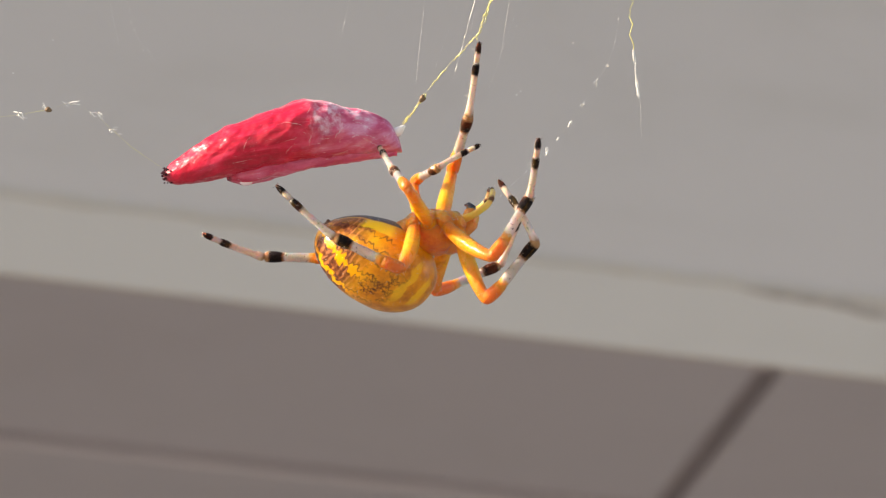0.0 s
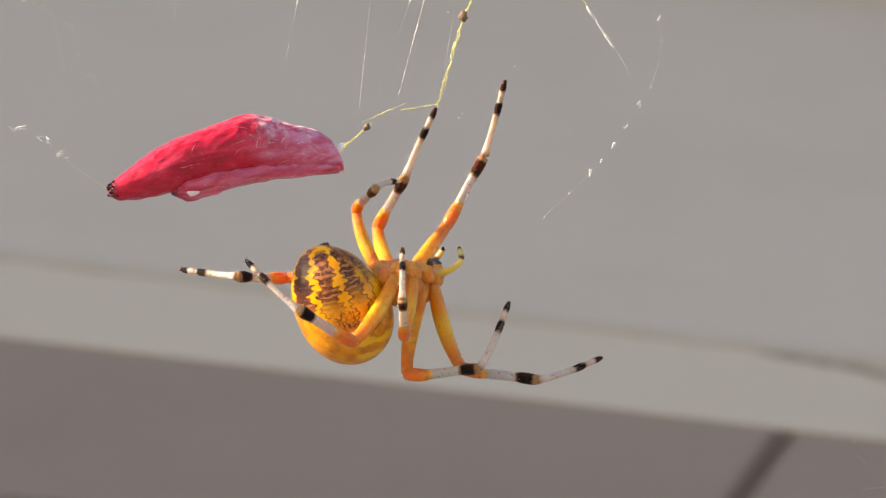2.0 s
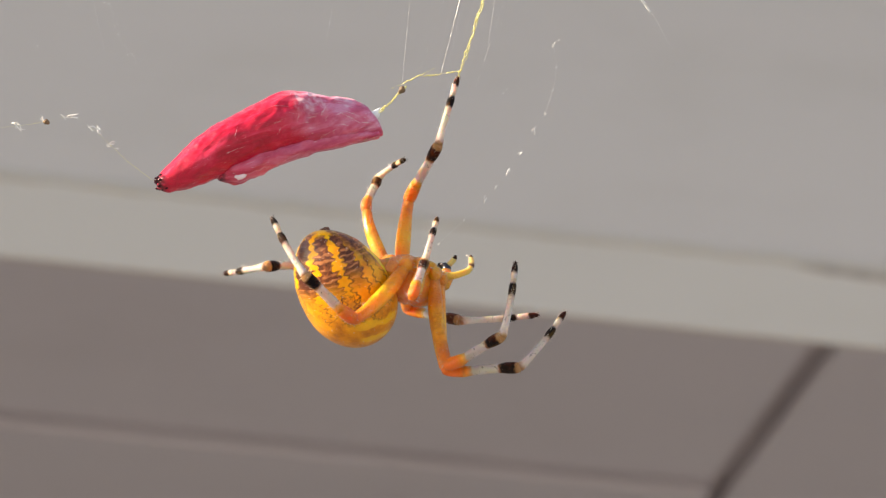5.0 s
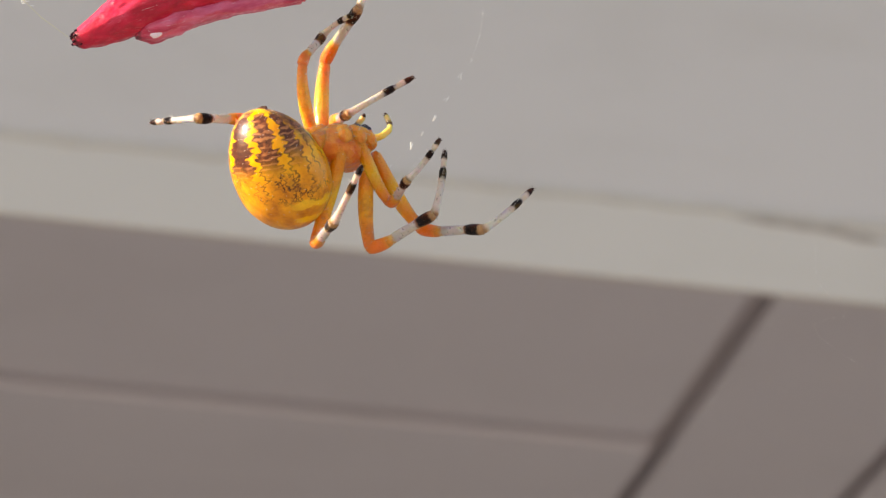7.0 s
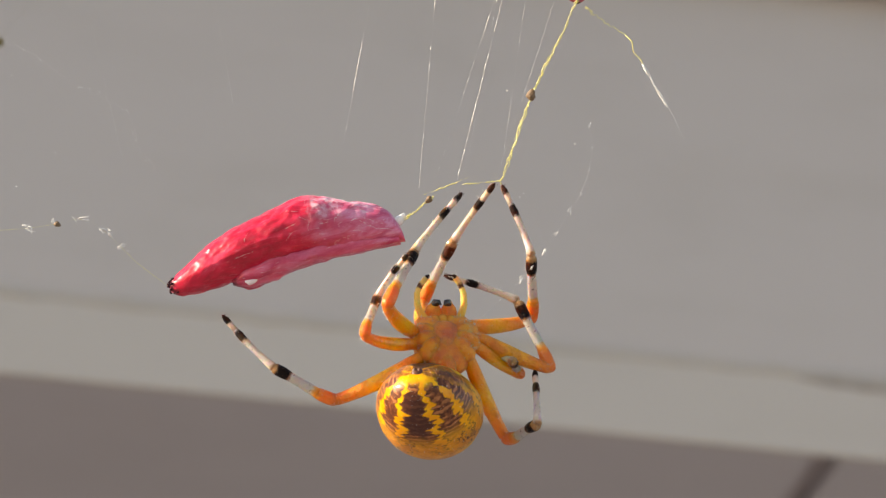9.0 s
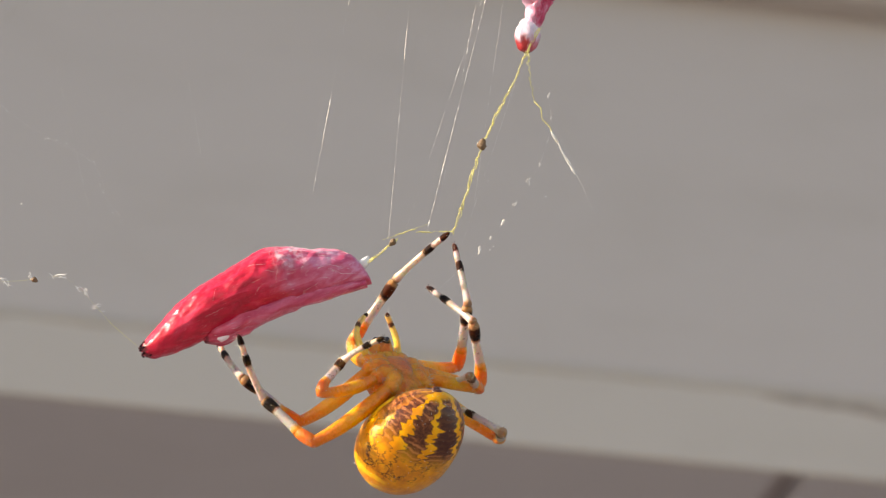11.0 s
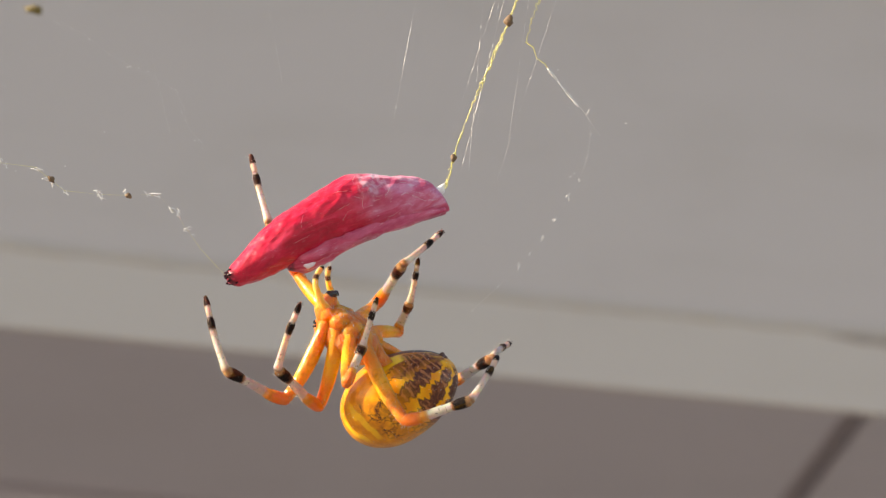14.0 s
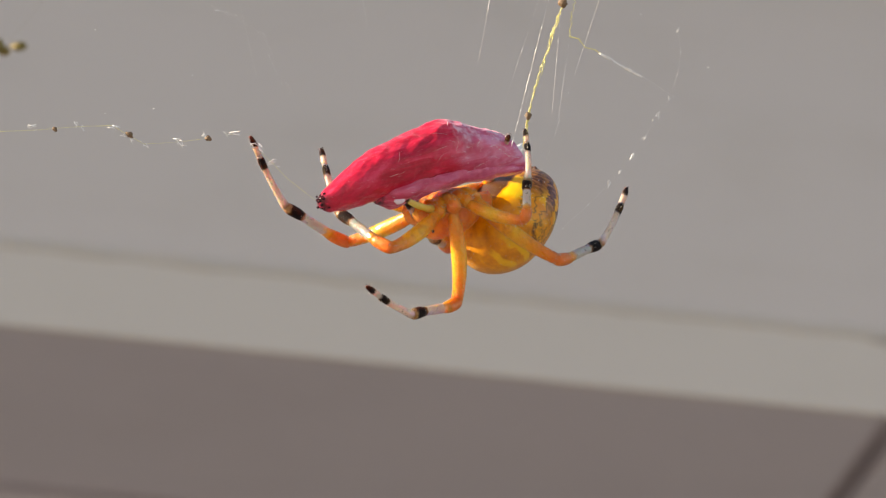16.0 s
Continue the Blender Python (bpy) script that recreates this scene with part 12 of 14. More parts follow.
    walk(leg_parts['R4', 'tibia'], [(0, pose(-0.00875, -0.00812, 0.00256, -62.3, 0.5, -175.0)),
        (0.25, pose(-0.00889, -0.00721, 0.00381, -56.0, -0.4, -149.9)),
        (0.5, pose(-0.00885, -0.00616, 0.00496, -39.4, -1.2, -124.8)),
        (0.75, pose(-0.00764, -0.00824, 0.00432, -37.7, -3.6, -159.7)),
        (1, pose(-0.00604, -0.00991, 0.00338, -46.6, -4.6, 165.2)),
        (1.25, pose(-0.00474, -0.01086, 0.00227, -55.0, -7.4, 173.1)),
        (1.5, pose(-0.00332, -0.01145, 0.00105, -63.9, -10.0, -179.0)),
        (1.75, pose(-0.00436, -0.01125, 0.00082, -69.3, -7.9, 175.4)),
        (2, pose(-0.00535, -0.01094, 0.00057, -73.7, -5.8, 169.8)),
        (2.25, pose(-0.00522, -0.01103, 0.00052, -77.4, -6.0, 168.8)),
        (2.5, pose(-0.00508, -0.01112, 0.00047, -80.0, -6.2, 167.9)),
        (2.75, pose(-0.00542, -0.01101, 0.00026, -82.3, -11.2, 167.3)),
        (3, pose(-0.00576, -0.01089, 0.00005, -84.6, -16.2, 166.7)),
        (3.25, pose(-0.00560, -0.01101, 0.00009, -85.4, -16.9, 163.2)),
        (3.5, pose(-0.00543, -0.01112, 0.00013, -85.5, -17.5, 159.7)),
        (3.75, pose(-0.00545, -0.01106, 0.00016, -84.4, -20.3, 153.9)),
        (4, pose(-0.00547, -0.01100, 0.00019, -82.6, -23.0, 147.9)),
        (4.25, pose(-0.00487, -0.01115, 0.00043, -83.5, -21.1, 151.3)),
        (4.5, pose(-0.00427, -0.01126, 0.00065, -83.8, -19.2, 154.5)),
        (4.75, pose(-0.00403, -0.01135, 0.00033, -84.1, -19.1, 157.0)),
        (5, pose(-0.00379, -0.01143, -0.00001, -84.9, -19.0, 159.4)),
        (5.25, pose(-0.00355, -0.01149, -0.00034, -86.1, -18.8, 161.9)),
        (5.517, pose(-0.00329, -0.01154, -0.00066, -87.6, -18.5, 164.5)),
        (5.783, pose(-0.00302, -0.01156, -0.00098, -89.3, -18.3, 167.1)),
        (6.05, pose(-0.00276, -0.01158, -0.00130, -91.2, -17.9, 169.7)),
        (6.3, pose(-0.00251, -0.01157, -0.00157, -93.0, -17.5, 172.1)),
        (6.55, pose(-0.00227, -0.01156, -0.00184, -94.8, -17.1, 174.6)),
        (6.8, pose(-0.00202, -0.01153, -0.00211, -96.7, -16.7, 177.0)),
        (6.9, pose(-0.00084, -0.01143, -0.00236, -99.2, -12.4, -177.1)),
        (7, pose(0.00032, -0.01119, -0.00257, -101.1, -7.9, -171.3)),
        (7.25, pose(0.00077, -0.01132, -0.00042, -99.7, 10.2, -168.1)),
        (7.5, pose(0.00108, -0.01097, 0.00173, -94.7, 28.3, -164.4)),
        (7.75, pose(0.00092, -0.01063, 0.00287, -74.9, 30.5, -134.3)),
        (8, pose(0.00073, -0.01016, 0.00395, -54.7, 26.0, -104.9)),
        (8.25, pose(0.00024, -0.00995, 0.00449, -40.6, 19.7, -89.4)),
        (8.5, pose(-0.00025, -0.00969, 0.00500, -27.1, 12.2, -75.3)),
        (8.6, pose(-0.00106, -0.00980, 0.00501, -19.3, 20.2, -80.2)),
        (8.7, pose(-0.00187, -0.00985, 0.00497, -14.2, 28.0, -85.6)),
        (8.933, pose(-0.00299, -0.01010, 0.00423, 0.4, 20.9, -71.4)),
        (9.167, pose(-0.00407, -0.01019, 0.00341, 15.7, 12.8, -58.5)),
        (9.4, pose(-0.00508, -0.01010, 0.00252, 30.6, 4.1, -46.5)),
        (9.633, pose(-0.00473, -0.01007, 0.00290, 41.3, 5.8, -43.5)),
        (9.867, pose(-0.00437, -0.01002, 0.00326, 48.4, 7.5, -40.5)),
        (10.1, pose(-0.00400, -0.00994, 0.00362, 52.6, 9.1, -37.4)),
        (10.333, pose(-0.00359, -0.00986, 0.00394, 54.6, 11.4, -35.1)),
        (10.567, pose(-0.00317, -0.00975, 0.00425, 55.2, 13.7, -32.8)),
        (10.8, pose(-0.00275, -0.00961, 0.00454, 54.9, 15.9, -30.4)),
        (11, pose(-0.00299, -0.00950, 0.00462, 57.1, 6.5, -19.0)),
        (11.25, pose(-0.00345, -0.00985, 0.00393, 58.1, 11.7, -17.2)),
        (11.5, pose(-0.00390, -0.01012, 0.00319, 60.7, 16.9, -15.3)),
        (11.75, pose(-0.00432, -0.01008, 0.00307, 64.0, 24.4, -12.5)),
        (12, pose(-0.00473, -0.01003, 0.00294, 68.3, 31.8, -9.3)),
        (12.25, pose(-0.00414, -0.00998, 0.00345, 71.6, 35.5, -5.9)),
        (12.5, pose(-0.00354, -0.00988, 0.00394, 73.8, 39.2, -2.2)),
        (12.75, pose(-0.00425, -0.00877, 0.00529, 122.1, 82.6, 48.3)),
        (13, pose(-0.00486, -0.00738, 0.00640, -110.5, 47.4, 166.1)),
        (13.25, pose(-0.00694, -0.00729, 0.00514, -107.0, 49.7, 145.6)),
        (13.5, pose(-0.00868, -0.00683, 0.00350, -108.3, 48.1, 124.8)),
        (13.75, pose(-0.00938, -0.00620, 0.00304, -77.5, 53.4, 151.2)),
        (14, pose(-0.00999, -0.00552, 0.00253, -46.2, 52.0, -179.9)),
        (14.25, pose(-0.00980, -0.00556, 0.00298, -30.0, 47.3, -167.7)),
        (14.5, pose(-0.00958, -0.00560, 0.00342, -17.5, 41.5, -157.6)),
        (14.75, pose(-0.00962, -0.00567, 0.00321, -10.6, 33.9, -153.6)),
        (15, pose(-0.00965, -0.00575, 0.00299, -5.2, 26.1, -150.2)),
        (15.25, pose(-0.01168, -0.00440, 0.00251, 9.0, 21.4, -135.9)),
        (15.5, pose(-0.01340, -0.00289, 0.00189, 26.2, 15.6, -122.6)),
        (15.75, pose(-0.01052, -0.00493, 0.00501, 23.0, 6.3, -158.6)),
        (16, pose(-0.00613, -0.00636, 0.00708, 13.6, -5.3, 166.7))])
    walk(leg_parts['R4', 'metatarsus'], [(0, pose(-0.01542, -0.00870, 0.00250, -67.9, 18.5, 150.1)),
        (0.25, pose(-0.01470, -0.01058, 0.00385, -66.5, 19.6, 146.9)),
        (0.5, pose(-0.01270, -0.01169, 0.00510, -66.1, 20.7, 143.6)),
        (0.75, pose(-0.01377, -0.01051, 0.00473, -60.6, 15.0, 151.0)),
        (1, pose(-0.01218, -0.00829, 0.00390, -60.0, 9.0, 158.0)),
        (1.25, pose(-0.01101, -0.01010, 0.00309, -62.8, 3.2, 164.9)),
        (1.5, pose(-0.00960, -0.01157, 0.00216, -67.8, -2.7, 171.7)),
        (1.75, pose(-0.01063, -0.01075, 0.00170, -79.0, 0.3, -147.5)),
        (2, pose(-0.01156, -0.00982, 0.00121, -85.7, 3.1, -106.7)),
        (2.25, pose(-0.01138, -0.00982, 0.00118, -88.8, 2.1, -105.6)),
        (2.5, pose(-0.01119, -0.00981, 0.00115, -91.0, 1.1, -104.4)),
        (2.75, pose(-0.01143, -0.00966, 0.00148, -93.7, -1.2, -106.2)),
        (3, pose(-0.01162, -0.00950, 0.00180, -97.0, -3.6, -107.9)),
        (3.25, pose(-0.01133, -0.00927, 0.00191, -100.1, -6.5, -102.9)),
        (3.5, pose(-0.01102, -0.00905, 0.00201, -102.8, -9.2, -97.8)),
        (3.75, pose(-0.01075, -0.00847, 0.00235, -105.0, -9.3, -97.5)),
        (4, pose(-0.01041, -0.00790, 0.00267, -107.6, -9.4, -97.3)),
        (4.25, pose(-0.01007, -0.00830, 0.00272, -109.4, -7.8, -95.2)),
        (4.5, pose(-0.00971, -0.00866, 0.00275, -110.3, -6.2, -93.1)),
        (4.75, pose(-0.00957, -0.00900, 0.00241, -110.5, -6.3, -91.8)),
        (5, pose(-0.00943, -0.00931, 0.00206, -110.4, -6.3, -90.4)),
        (5.25, pose(-0.00927, -0.00962, 0.00171, -110.1, -6.4, -89.1)),
        (5.517, pose(-0.00909, -0.00993, 0.00136, -109.7, -6.6, -87.7)),
        (5.783, pose(-0.00889, -0.01022, 0.00100, -109.2, -6.9, -86.3)),
        (6.05, pose(-0.00869, -0.01050, 0.00065, -108.6, -7.1, -85.0)),
        (6.3, pose(-0.00849, -0.01075, 0.00033, -108.0, -7.4, -83.7)),
        (6.55, pose(-0.00828, -0.01098, 0.00002, -107.5, -7.8, -82.5)),
        (6.8, pose(-0.00806, -0.01121, -0.00029, -106.9, -8.1, -81.3)),
        (6.9, pose(-0.00700, -0.01174, -0.00100, -105.6, -4.1, -79.3)),
        (7, pose(-0.00585, -0.01213, -0.00171, -103.4, -0.1, -77.4)),
        (7.25, pose(-0.00531, -0.01260, -0.00153, -97.4, 6.4, -70.9)),
        (7.5, pose(-0.00427, -0.01246, -0.00125, -88.2, 12.8, -64.3)),
        (7.75, pose(-0.00293, -0.01456, -0.00038, -78.1, 17.1, -61.9)),
        (8, pose(-0.00077, -0.01579, 0.00111, -65.3, 21.4, -59.5)),
        (8.25, pose(0.00030, -0.01613, 0.00228, -51.8, 30.0, -65.2)),
        (8.5, pose(0.00140, -0.01598, 0.00359, -38.9, 38.4, -72.0)),
        (8.6, pose(-0.00001, -0.01585, 0.00275, -20.0, 29.4, -61.0)),
        (8.7, pose(-0.00144, -0.01552, 0.00195, -7.7, 19.7, -51.9)),
        (8.933, pose(-0.00108, -0.01580, 0.00193, 5.5, 20.3, -46.3)),
        (9.167, pose(-0.00080, -0.01554, 0.00198, 20.7, 20.8, -40.7)),
        (9.4, pose(-0.00066, -0.01475, 0.00206, 35.7, 21.1, -35.1)),
        (9.633, pose(-0.00009, -0.01447, 0.00225, 46.1, 24.3, -31.2)),
        (9.867, pose(0.00047, -0.01415, 0.00243, 53.2, 27.3, -27.1)),
        (10.1, pose(0.00103, -0.01379, 0.00260, 57.8, 30.2, -22.8)),
        (10.333, pose(0.00155, -0.01347, 0.00268, 56.7, 38.3, -26.0)),
        (10.567, pose(0.00205, -0.01311, 0.00274, 53.3, 46.2, -29.9)),
        (10.8, pose(0.00255, -0.01272, 0.00279, 47.6, 53.9, -35.1)),
        (11, pose(0.00303, -0.01157, 0.00390, 33.3, 53.0, -52.9)),
        (11.25, pose(0.00250, -0.01169, 0.00264, 64.6, 41.9, -12.3)),
        (11.5, pose(0.00192, -0.01172, 0.00136, 79.6, 21.7, 12.6)),
        (11.75, pose(0.00129, -0.01133, 0.00047, 81.6, 24.3, 16.5)),
        (12, pose(0.00055, -0.01090, -0.00038, 85.5, 26.9, 20.5)),
        (12.25, pose(0.00096, -0.01051, -0.00021, 87.4, 37.1, 21.2)),
        (12.5, pose(0.00135, -0.01006, -0.00005, 88.4, 47.4, 22.1)),
        (12.75, pose(-0.00371, -0.00816, -0.00101, 122.5, 52.1, 54.5)),
        (13, pose(-0.00906, -0.00634, 0.00169, 167.8, 47.2, 86.7)),
        (13.25, pose(-0.01034, -0.00496, 0.00029, -176.0, 51.5, 79.3)),
        (13.5, pose(-0.01109, -0.00336, -0.00121, -164.4, 55.2, 70.5)),
        (13.75, pose(-0.01271, -0.00438, -0.00207, -148.6, 45.4, 74.6)),
        (14, pose(-0.01394, -0.00552, -0.00251, -140.6, 35.5, 77.5)),
        (14.25, pose(-0.01403, -0.00649, -0.00171, -133.1, 46.6, 82.5)),
        (14.5, pose(-0.01399, -0.00741, -0.00080, -124.2, 57.3, 90.1)),
        (14.75, pose(-0.01433, -0.00802, -0.00033, -115.0, 51.7, 99.1)),
        (15, pose(-0.01457, -0.00857, 0.00021, -108.8, 45.5, 106.0)),
        (15.25, pose(-0.01593, -0.00851, 0.00019, -105.0, 45.6, 111.4)),
        (15.5, pose(-0.01670, -0.00807, 0.00018, -100.7, 45.4, 116.8)),
        (15.75, pose(-0.01654, -0.00729, 0.00430, -70.4, 42.3, 145.1)),
        (16, pose(-0.01257, -0.00483, 0.00769, -46.0, 33.2, 168.6))])
    walk(petal, [(0, pose(-0.01485, 0.27516, 1.82244, 46.7, -14.4, -3.9)),
        (0.5, pose(-0.01485, 0.27482, 1.82235, 46.7, -14.6, -2.1)),
        (1, pose(-0.01475, 0.27319, 1.82167, 43.3, -15.0, -5.5)),
        (1.5, pose(-0.01472, 0.27242, 1.82189, 23.9, -21.7, 2.4)),
        (2, pose(-0.01476, 0.27271, 1.82202, 22.9, -19.3, 9.1)),
        (2.5, pose(-0.01493, 0.27497, 1.82304, 22.6, -20.1, 6.9)),
        (3, pose(-0.01500, 0.27593, 1.82344, 22.3, -20.6, 8.8)),
        (3.5, pose(-0.01501, 0.27570, 1.82335, 22.1, -26.8, 12.0)),
        (4, pose(-0.01479, 0.27313, 1.82222, 23.5, -23.2, 2.4)),
        (4.5, pose(-0.01501, 0.27617, 1.82353, 21.7, -27.6, 11.5)),
        (5.25, pose(-0.01495, 0.27531, 1.82318, 21.5, -25.4, 10.8)),
        (6.05, pose(-0.01489, 0.27441, 1.82280, 21.3, -23.0, 9.9)),
        (6.8, pose(-0.01483, 0.27360, 1.82243, 21.1, -20.7, 8.8)),
        (7, pose(-0.01467, 0.27178, 1.82156, 21.8, -22.3, 6.0)),
        (7.5, pose(-0.01482, 0.27355, 1.82241, 22.5, -22.6, 4.8)),
        (8, pose(-0.01486, 0.27398, 1.82261, 24.0, -19.1, -6.8)),
        (8.5, pose(-0.01486, 0.27406, 1.82264, 25.0, -18.5, -6.7)),
        (8.7, pose(-0.01490, 0.27460, 1.82288, 25.0, -18.3, -6.6)),
        (9.4, pose(-0.01494, 0.27524, 1.82315, 24.7, -21.1, 0.1)),
        (10.1, pose(-0.01497, 0.27588, 1.82342, 24.2, -22.7, 4.3)),
        (10.8, pose(-0.01500, 0.27652, 1.82367, 23.8, -23.7, 7.3)),
        (11, pose(-0.01505, 0.27715, 1.82392, 25.8, -25.2, -3.9)),
        (11.5, pose(-0.01501, 0.27692, 1.82383, 23.2, -21.8, 11.3)),
        (12, pose(-0.01502, 0.27731, 1.82397, 22.3, -26.1, 14.2)),
        (12.5, pose(-0.01501, 0.27669, 1.82373, 22.1, -26.5, 12.3)),
        (13, pose(-0.01498, 0.27602, 1.82346, 22.6, -25.1, 11.3)),
        (13.5, pose(-0.01502, 0.27685, 1.82380, 23.2, -28.3, 10.7)),
        (14, pose(-0.01498, 0.27610, 1.82350, 24.1, -29.6, 6.8)),
        (14.5, pose(-0.01496, 0.27611, 1.82350, 22.6, -29.0, 13.9)),
        (15, pose(-0.01491, 0.27606, 1.82349, 23.1, -29.6, 16.9)),
        (15.5, pose(-0.01484, 0.27370, 1.82248, 21.1, -26.3, 25.0)),
        (16, pose(-0.01482, 0.27293, 1.82213, 20.4, -27.3, 24.6))])
    walk(bud, [(0, pose(0.00831, 0.26488, 1.84970, 22.2, -3.5, -2.2)),
        (0.5, pose(0.00668, 0.26454, 1.84988, 22.3, -3.5, -1.8)),
        (1, pose(0.00745, 0.26360, 1.84756, 22.5, -3.5, -1.5)),
        (1.5, pose(0.01063, 0.26321, 1.84646, 23.3, -3.6, -1.1)),
        (2, pose(0.00980, 0.26390, 1.84500, 23.5, -3.5, -1.4)),
        (2.5, pose(0.00986, 0.26614, 1.84579, 22.8, -3.0, -2.2)),
        (3, pose(0.00965, 0.26734, 1.84560, 22.7, -2.7, -2.2)),
        (3.5, pose(0.00925, 0.26670, 1.84707, 22.4, -2.6, -2.0)),
        (4, pose(0.00875, 0.26427, 1.84643, 22.5, -2.7, -1.1)),
        (4.5, pose(0.00825, 0.26803, 1.84771, 21.7, -3.3, -0.4)),
        (5.25, pose(0.00811, 0.26738, 1.84643, 21.6, -3.1, -0.8)),
        (6.05, pose(0.00796, 0.26671, 1.84506, 21.5, -2.8, -1.3)),
        (6.8, pose(0.00782, 0.26610, 1.84376, 21.4, -2.6, -1.7)),
        (7, pose(0.00842, 0.26425, 1.84328, 21.4, -2.7, -1.4)),
        (7.5, pose(0.00910, 0.26487, 1.84653, 21.9, -2.7, -1.3)),
        (8, pose(0.01115, 0.26534, 1.84666, 22.7, -2.7, -0.6)),
        (8.5, pose(0.01112, 0.26511, 1.84653, 23.7, -2.9, -0.5)),
        (8.7, pose(0.01103, 0.26587, 1.84615, 23.7, -2.9, -0.5)),
        (9.4, pose(0.01038, 0.26649, 1.84624, 23.6, -2.8, -0.8)),
        (10.1, pose(0.00974, 0.26712, 1.84633, 23.6, -2.7, -1.0)),
        (10.8, pose(0.00778, 0.26725, 1.84755, 23.5, -2.6, -1.3)),
        (11, pose(0.00881, 0.26803, 1.84715, 23.8, -2.7, -1.3)),
        (11.5, pose(0.00794, 0.26877, 1.84565, 23.8, -3.1, -0.6)),
        (12, pose(0.00768, 0.26951, 1.84596, 23.0, -3.2, -0.4)),
        (12.5, pose(0.00746, 0.26853, 1.84683, 22.4, -0.6, 0.3)),
        (13, pose(0.00622, 0.26894, 1.84423, 22.8, 1.6, 2.0)),
        (13.5, pose(0.00554, 0.26887, 1.84611, 22.9, 4.3, 2.7)),
        (14, pose(0.00276, 0.26840, 1.84552, 23.0, 7.8, 4.5)),
        (14.5, pose(0.00245, 0.26897, 1.84443, 23.2, 10.9, 6.3)),
        (15, pose(0.00213, 0.26904, 1.84291, 24.7, 14.0, 7.9)),
        (15.5, pose(0.00200, 0.26795, 1.83909, 24.9, 14.1, 8.3)),
        (16, pose(-0.00149, 0.26716, 1.83911, 24.0, 14.2, 7.8))])
    # the lines that run up beside the bud sway with it; a little less far
    sway = ((0, 0, 0, 0), (11.5, 0, 0, 0), (12.5, -0.0014, 0.0005, -0.0003), (13, -0.0026, 0.0009, -0.0029), (13.5, -0.0033, 0.0008, -0.0010),
            (14, -0.0060, 0.0004, -0.0016), (14.5, -0.0064, 0.0009, -0.0027), (15, -0.0067, 0.0010, -0.0042), (15.5, -0.0068, -0.0001, -0.0081), (16, -0.0103, -0.0009, -0.0080))
    for line in swaying:
        rows = []
        for t, dx, dy, dz in sway:
            rows.append((t, Matrix.Translation(Vector((dx, dy, dz)) * 0.7)))
        walk(line, rows)
    walk(strand_main, [(0, pose(0.00460, 0.26736, 1.84095, -145.4, 62.8, 126.9)),
        (0.5, pose(0.00298, 0.26701, 1.84113, -145.8, 62.7, 127.1)),
        (1, pose(0.00373, 0.26608, 1.83882, -146.0, 62.5, 127.2)),
        (1.5, pose(0.00690, 0.26578, 1.83776, -149.8, 62.9, 123.6)),
        (2, pose(0.00608, 0.26652, 1.83633, -154.4, 63.8, 118.2)),
        (2.5, pose(0.00611, 0.26870, 1.83712, -148.9, 63.1, 123.1)),
        (3, pose(0.00586, 0.26989, 1.83696, -148.0, 62.9, 123.9)),
        (3.5, pose(0.00544, 0.26919, 1.83841, -148.7, 63.6, 123.3)),
        (4, pose(0.00489, 0.26672, 1.83775, -151.3, 64.2, 121.4)),
        (4.5, pose(0.00443, 0.27032, 1.83898, -147.7, 64.1, 126.0)),
        (5.25, pose(0.00429, 0.26968, 1.83770, -147.9, 64.3, 125.2)),
        (6.05, pose(0.00413, 0.26903, 1.83632, -148.1, 64.5, 124.3)),
        (6.8, pose(0.00398, 0.26844, 1.83503, -148.3, 64.7, 123.6)),
        (7, pose(0.00459, 0.26658, 1.83454, -148.7, 64.7, 123.6)),
        (7.5, pose(0.00526, 0.26727, 1.83782, -149.3, 64.3, 123.2)),
        (8, pose(0.00726, 0.26778, 1.83799, -147.3, 62.8, 126.4)),
        (8.5, pose(0.00724, 0.26769, 1.83791, -147.2, 61.5, 127.0)),
        (8.7, pose(0.00714, 0.26845, 1.83755, -147.9, 61.7, 126.2)),
        (9.4, pose(0.00650, 0.26908, 1.83764, -147.3, 61.6, 126.6)),
        (10.1, pose(0.00586, 0.26971, 1.83773, -146.7, 61.5, 127.0)),
        (10.8, pose(0.00523, 0.27034, 1.83782, -146.1, 61.3, 127.3)),
        (11, pose(0.00510, 0.27066, 1.83859, -149.2, 62.1, 123.9)),
        (11.5, pose(0.00427, 0.27110, 1.83764, -150.4, 62.3, 123.5)),
        (12, pose(0.00312, 0.27167, 1.83800, -147.5, 62.5, 126.7)),
        (12.5, pose(0.00270, 0.27039, 1.83947, -148.3, 63.4, 125.2)),
        (13, pose(0.00098, 0.26953, 1.83982, -148.2, 62.9, 126.3)),
        (13.5, pose(0.00029, 0.26977, 1.84111, -141.1, 60.0, 133.8)),
        (14, pose(-0.00010, 0.26847, 1.84248, -140.8, 60.1, 134.5)),
        (14.5, pose(-0.00071, 0.26876, 1.84199, -145.3, 61.9, 129.8)),
        (15, pose(-0.00115, 0.26874, 1.84081, -148.2, 61.5, 126.8)),
        (15.5, pose(-0.00119, 0.26745, 1.83742, -145.9, 60.4, 129.8)),
        (16, pose(-0.00265, 0.26664, 1.83759, -149.8, 62.9, 124.8))])
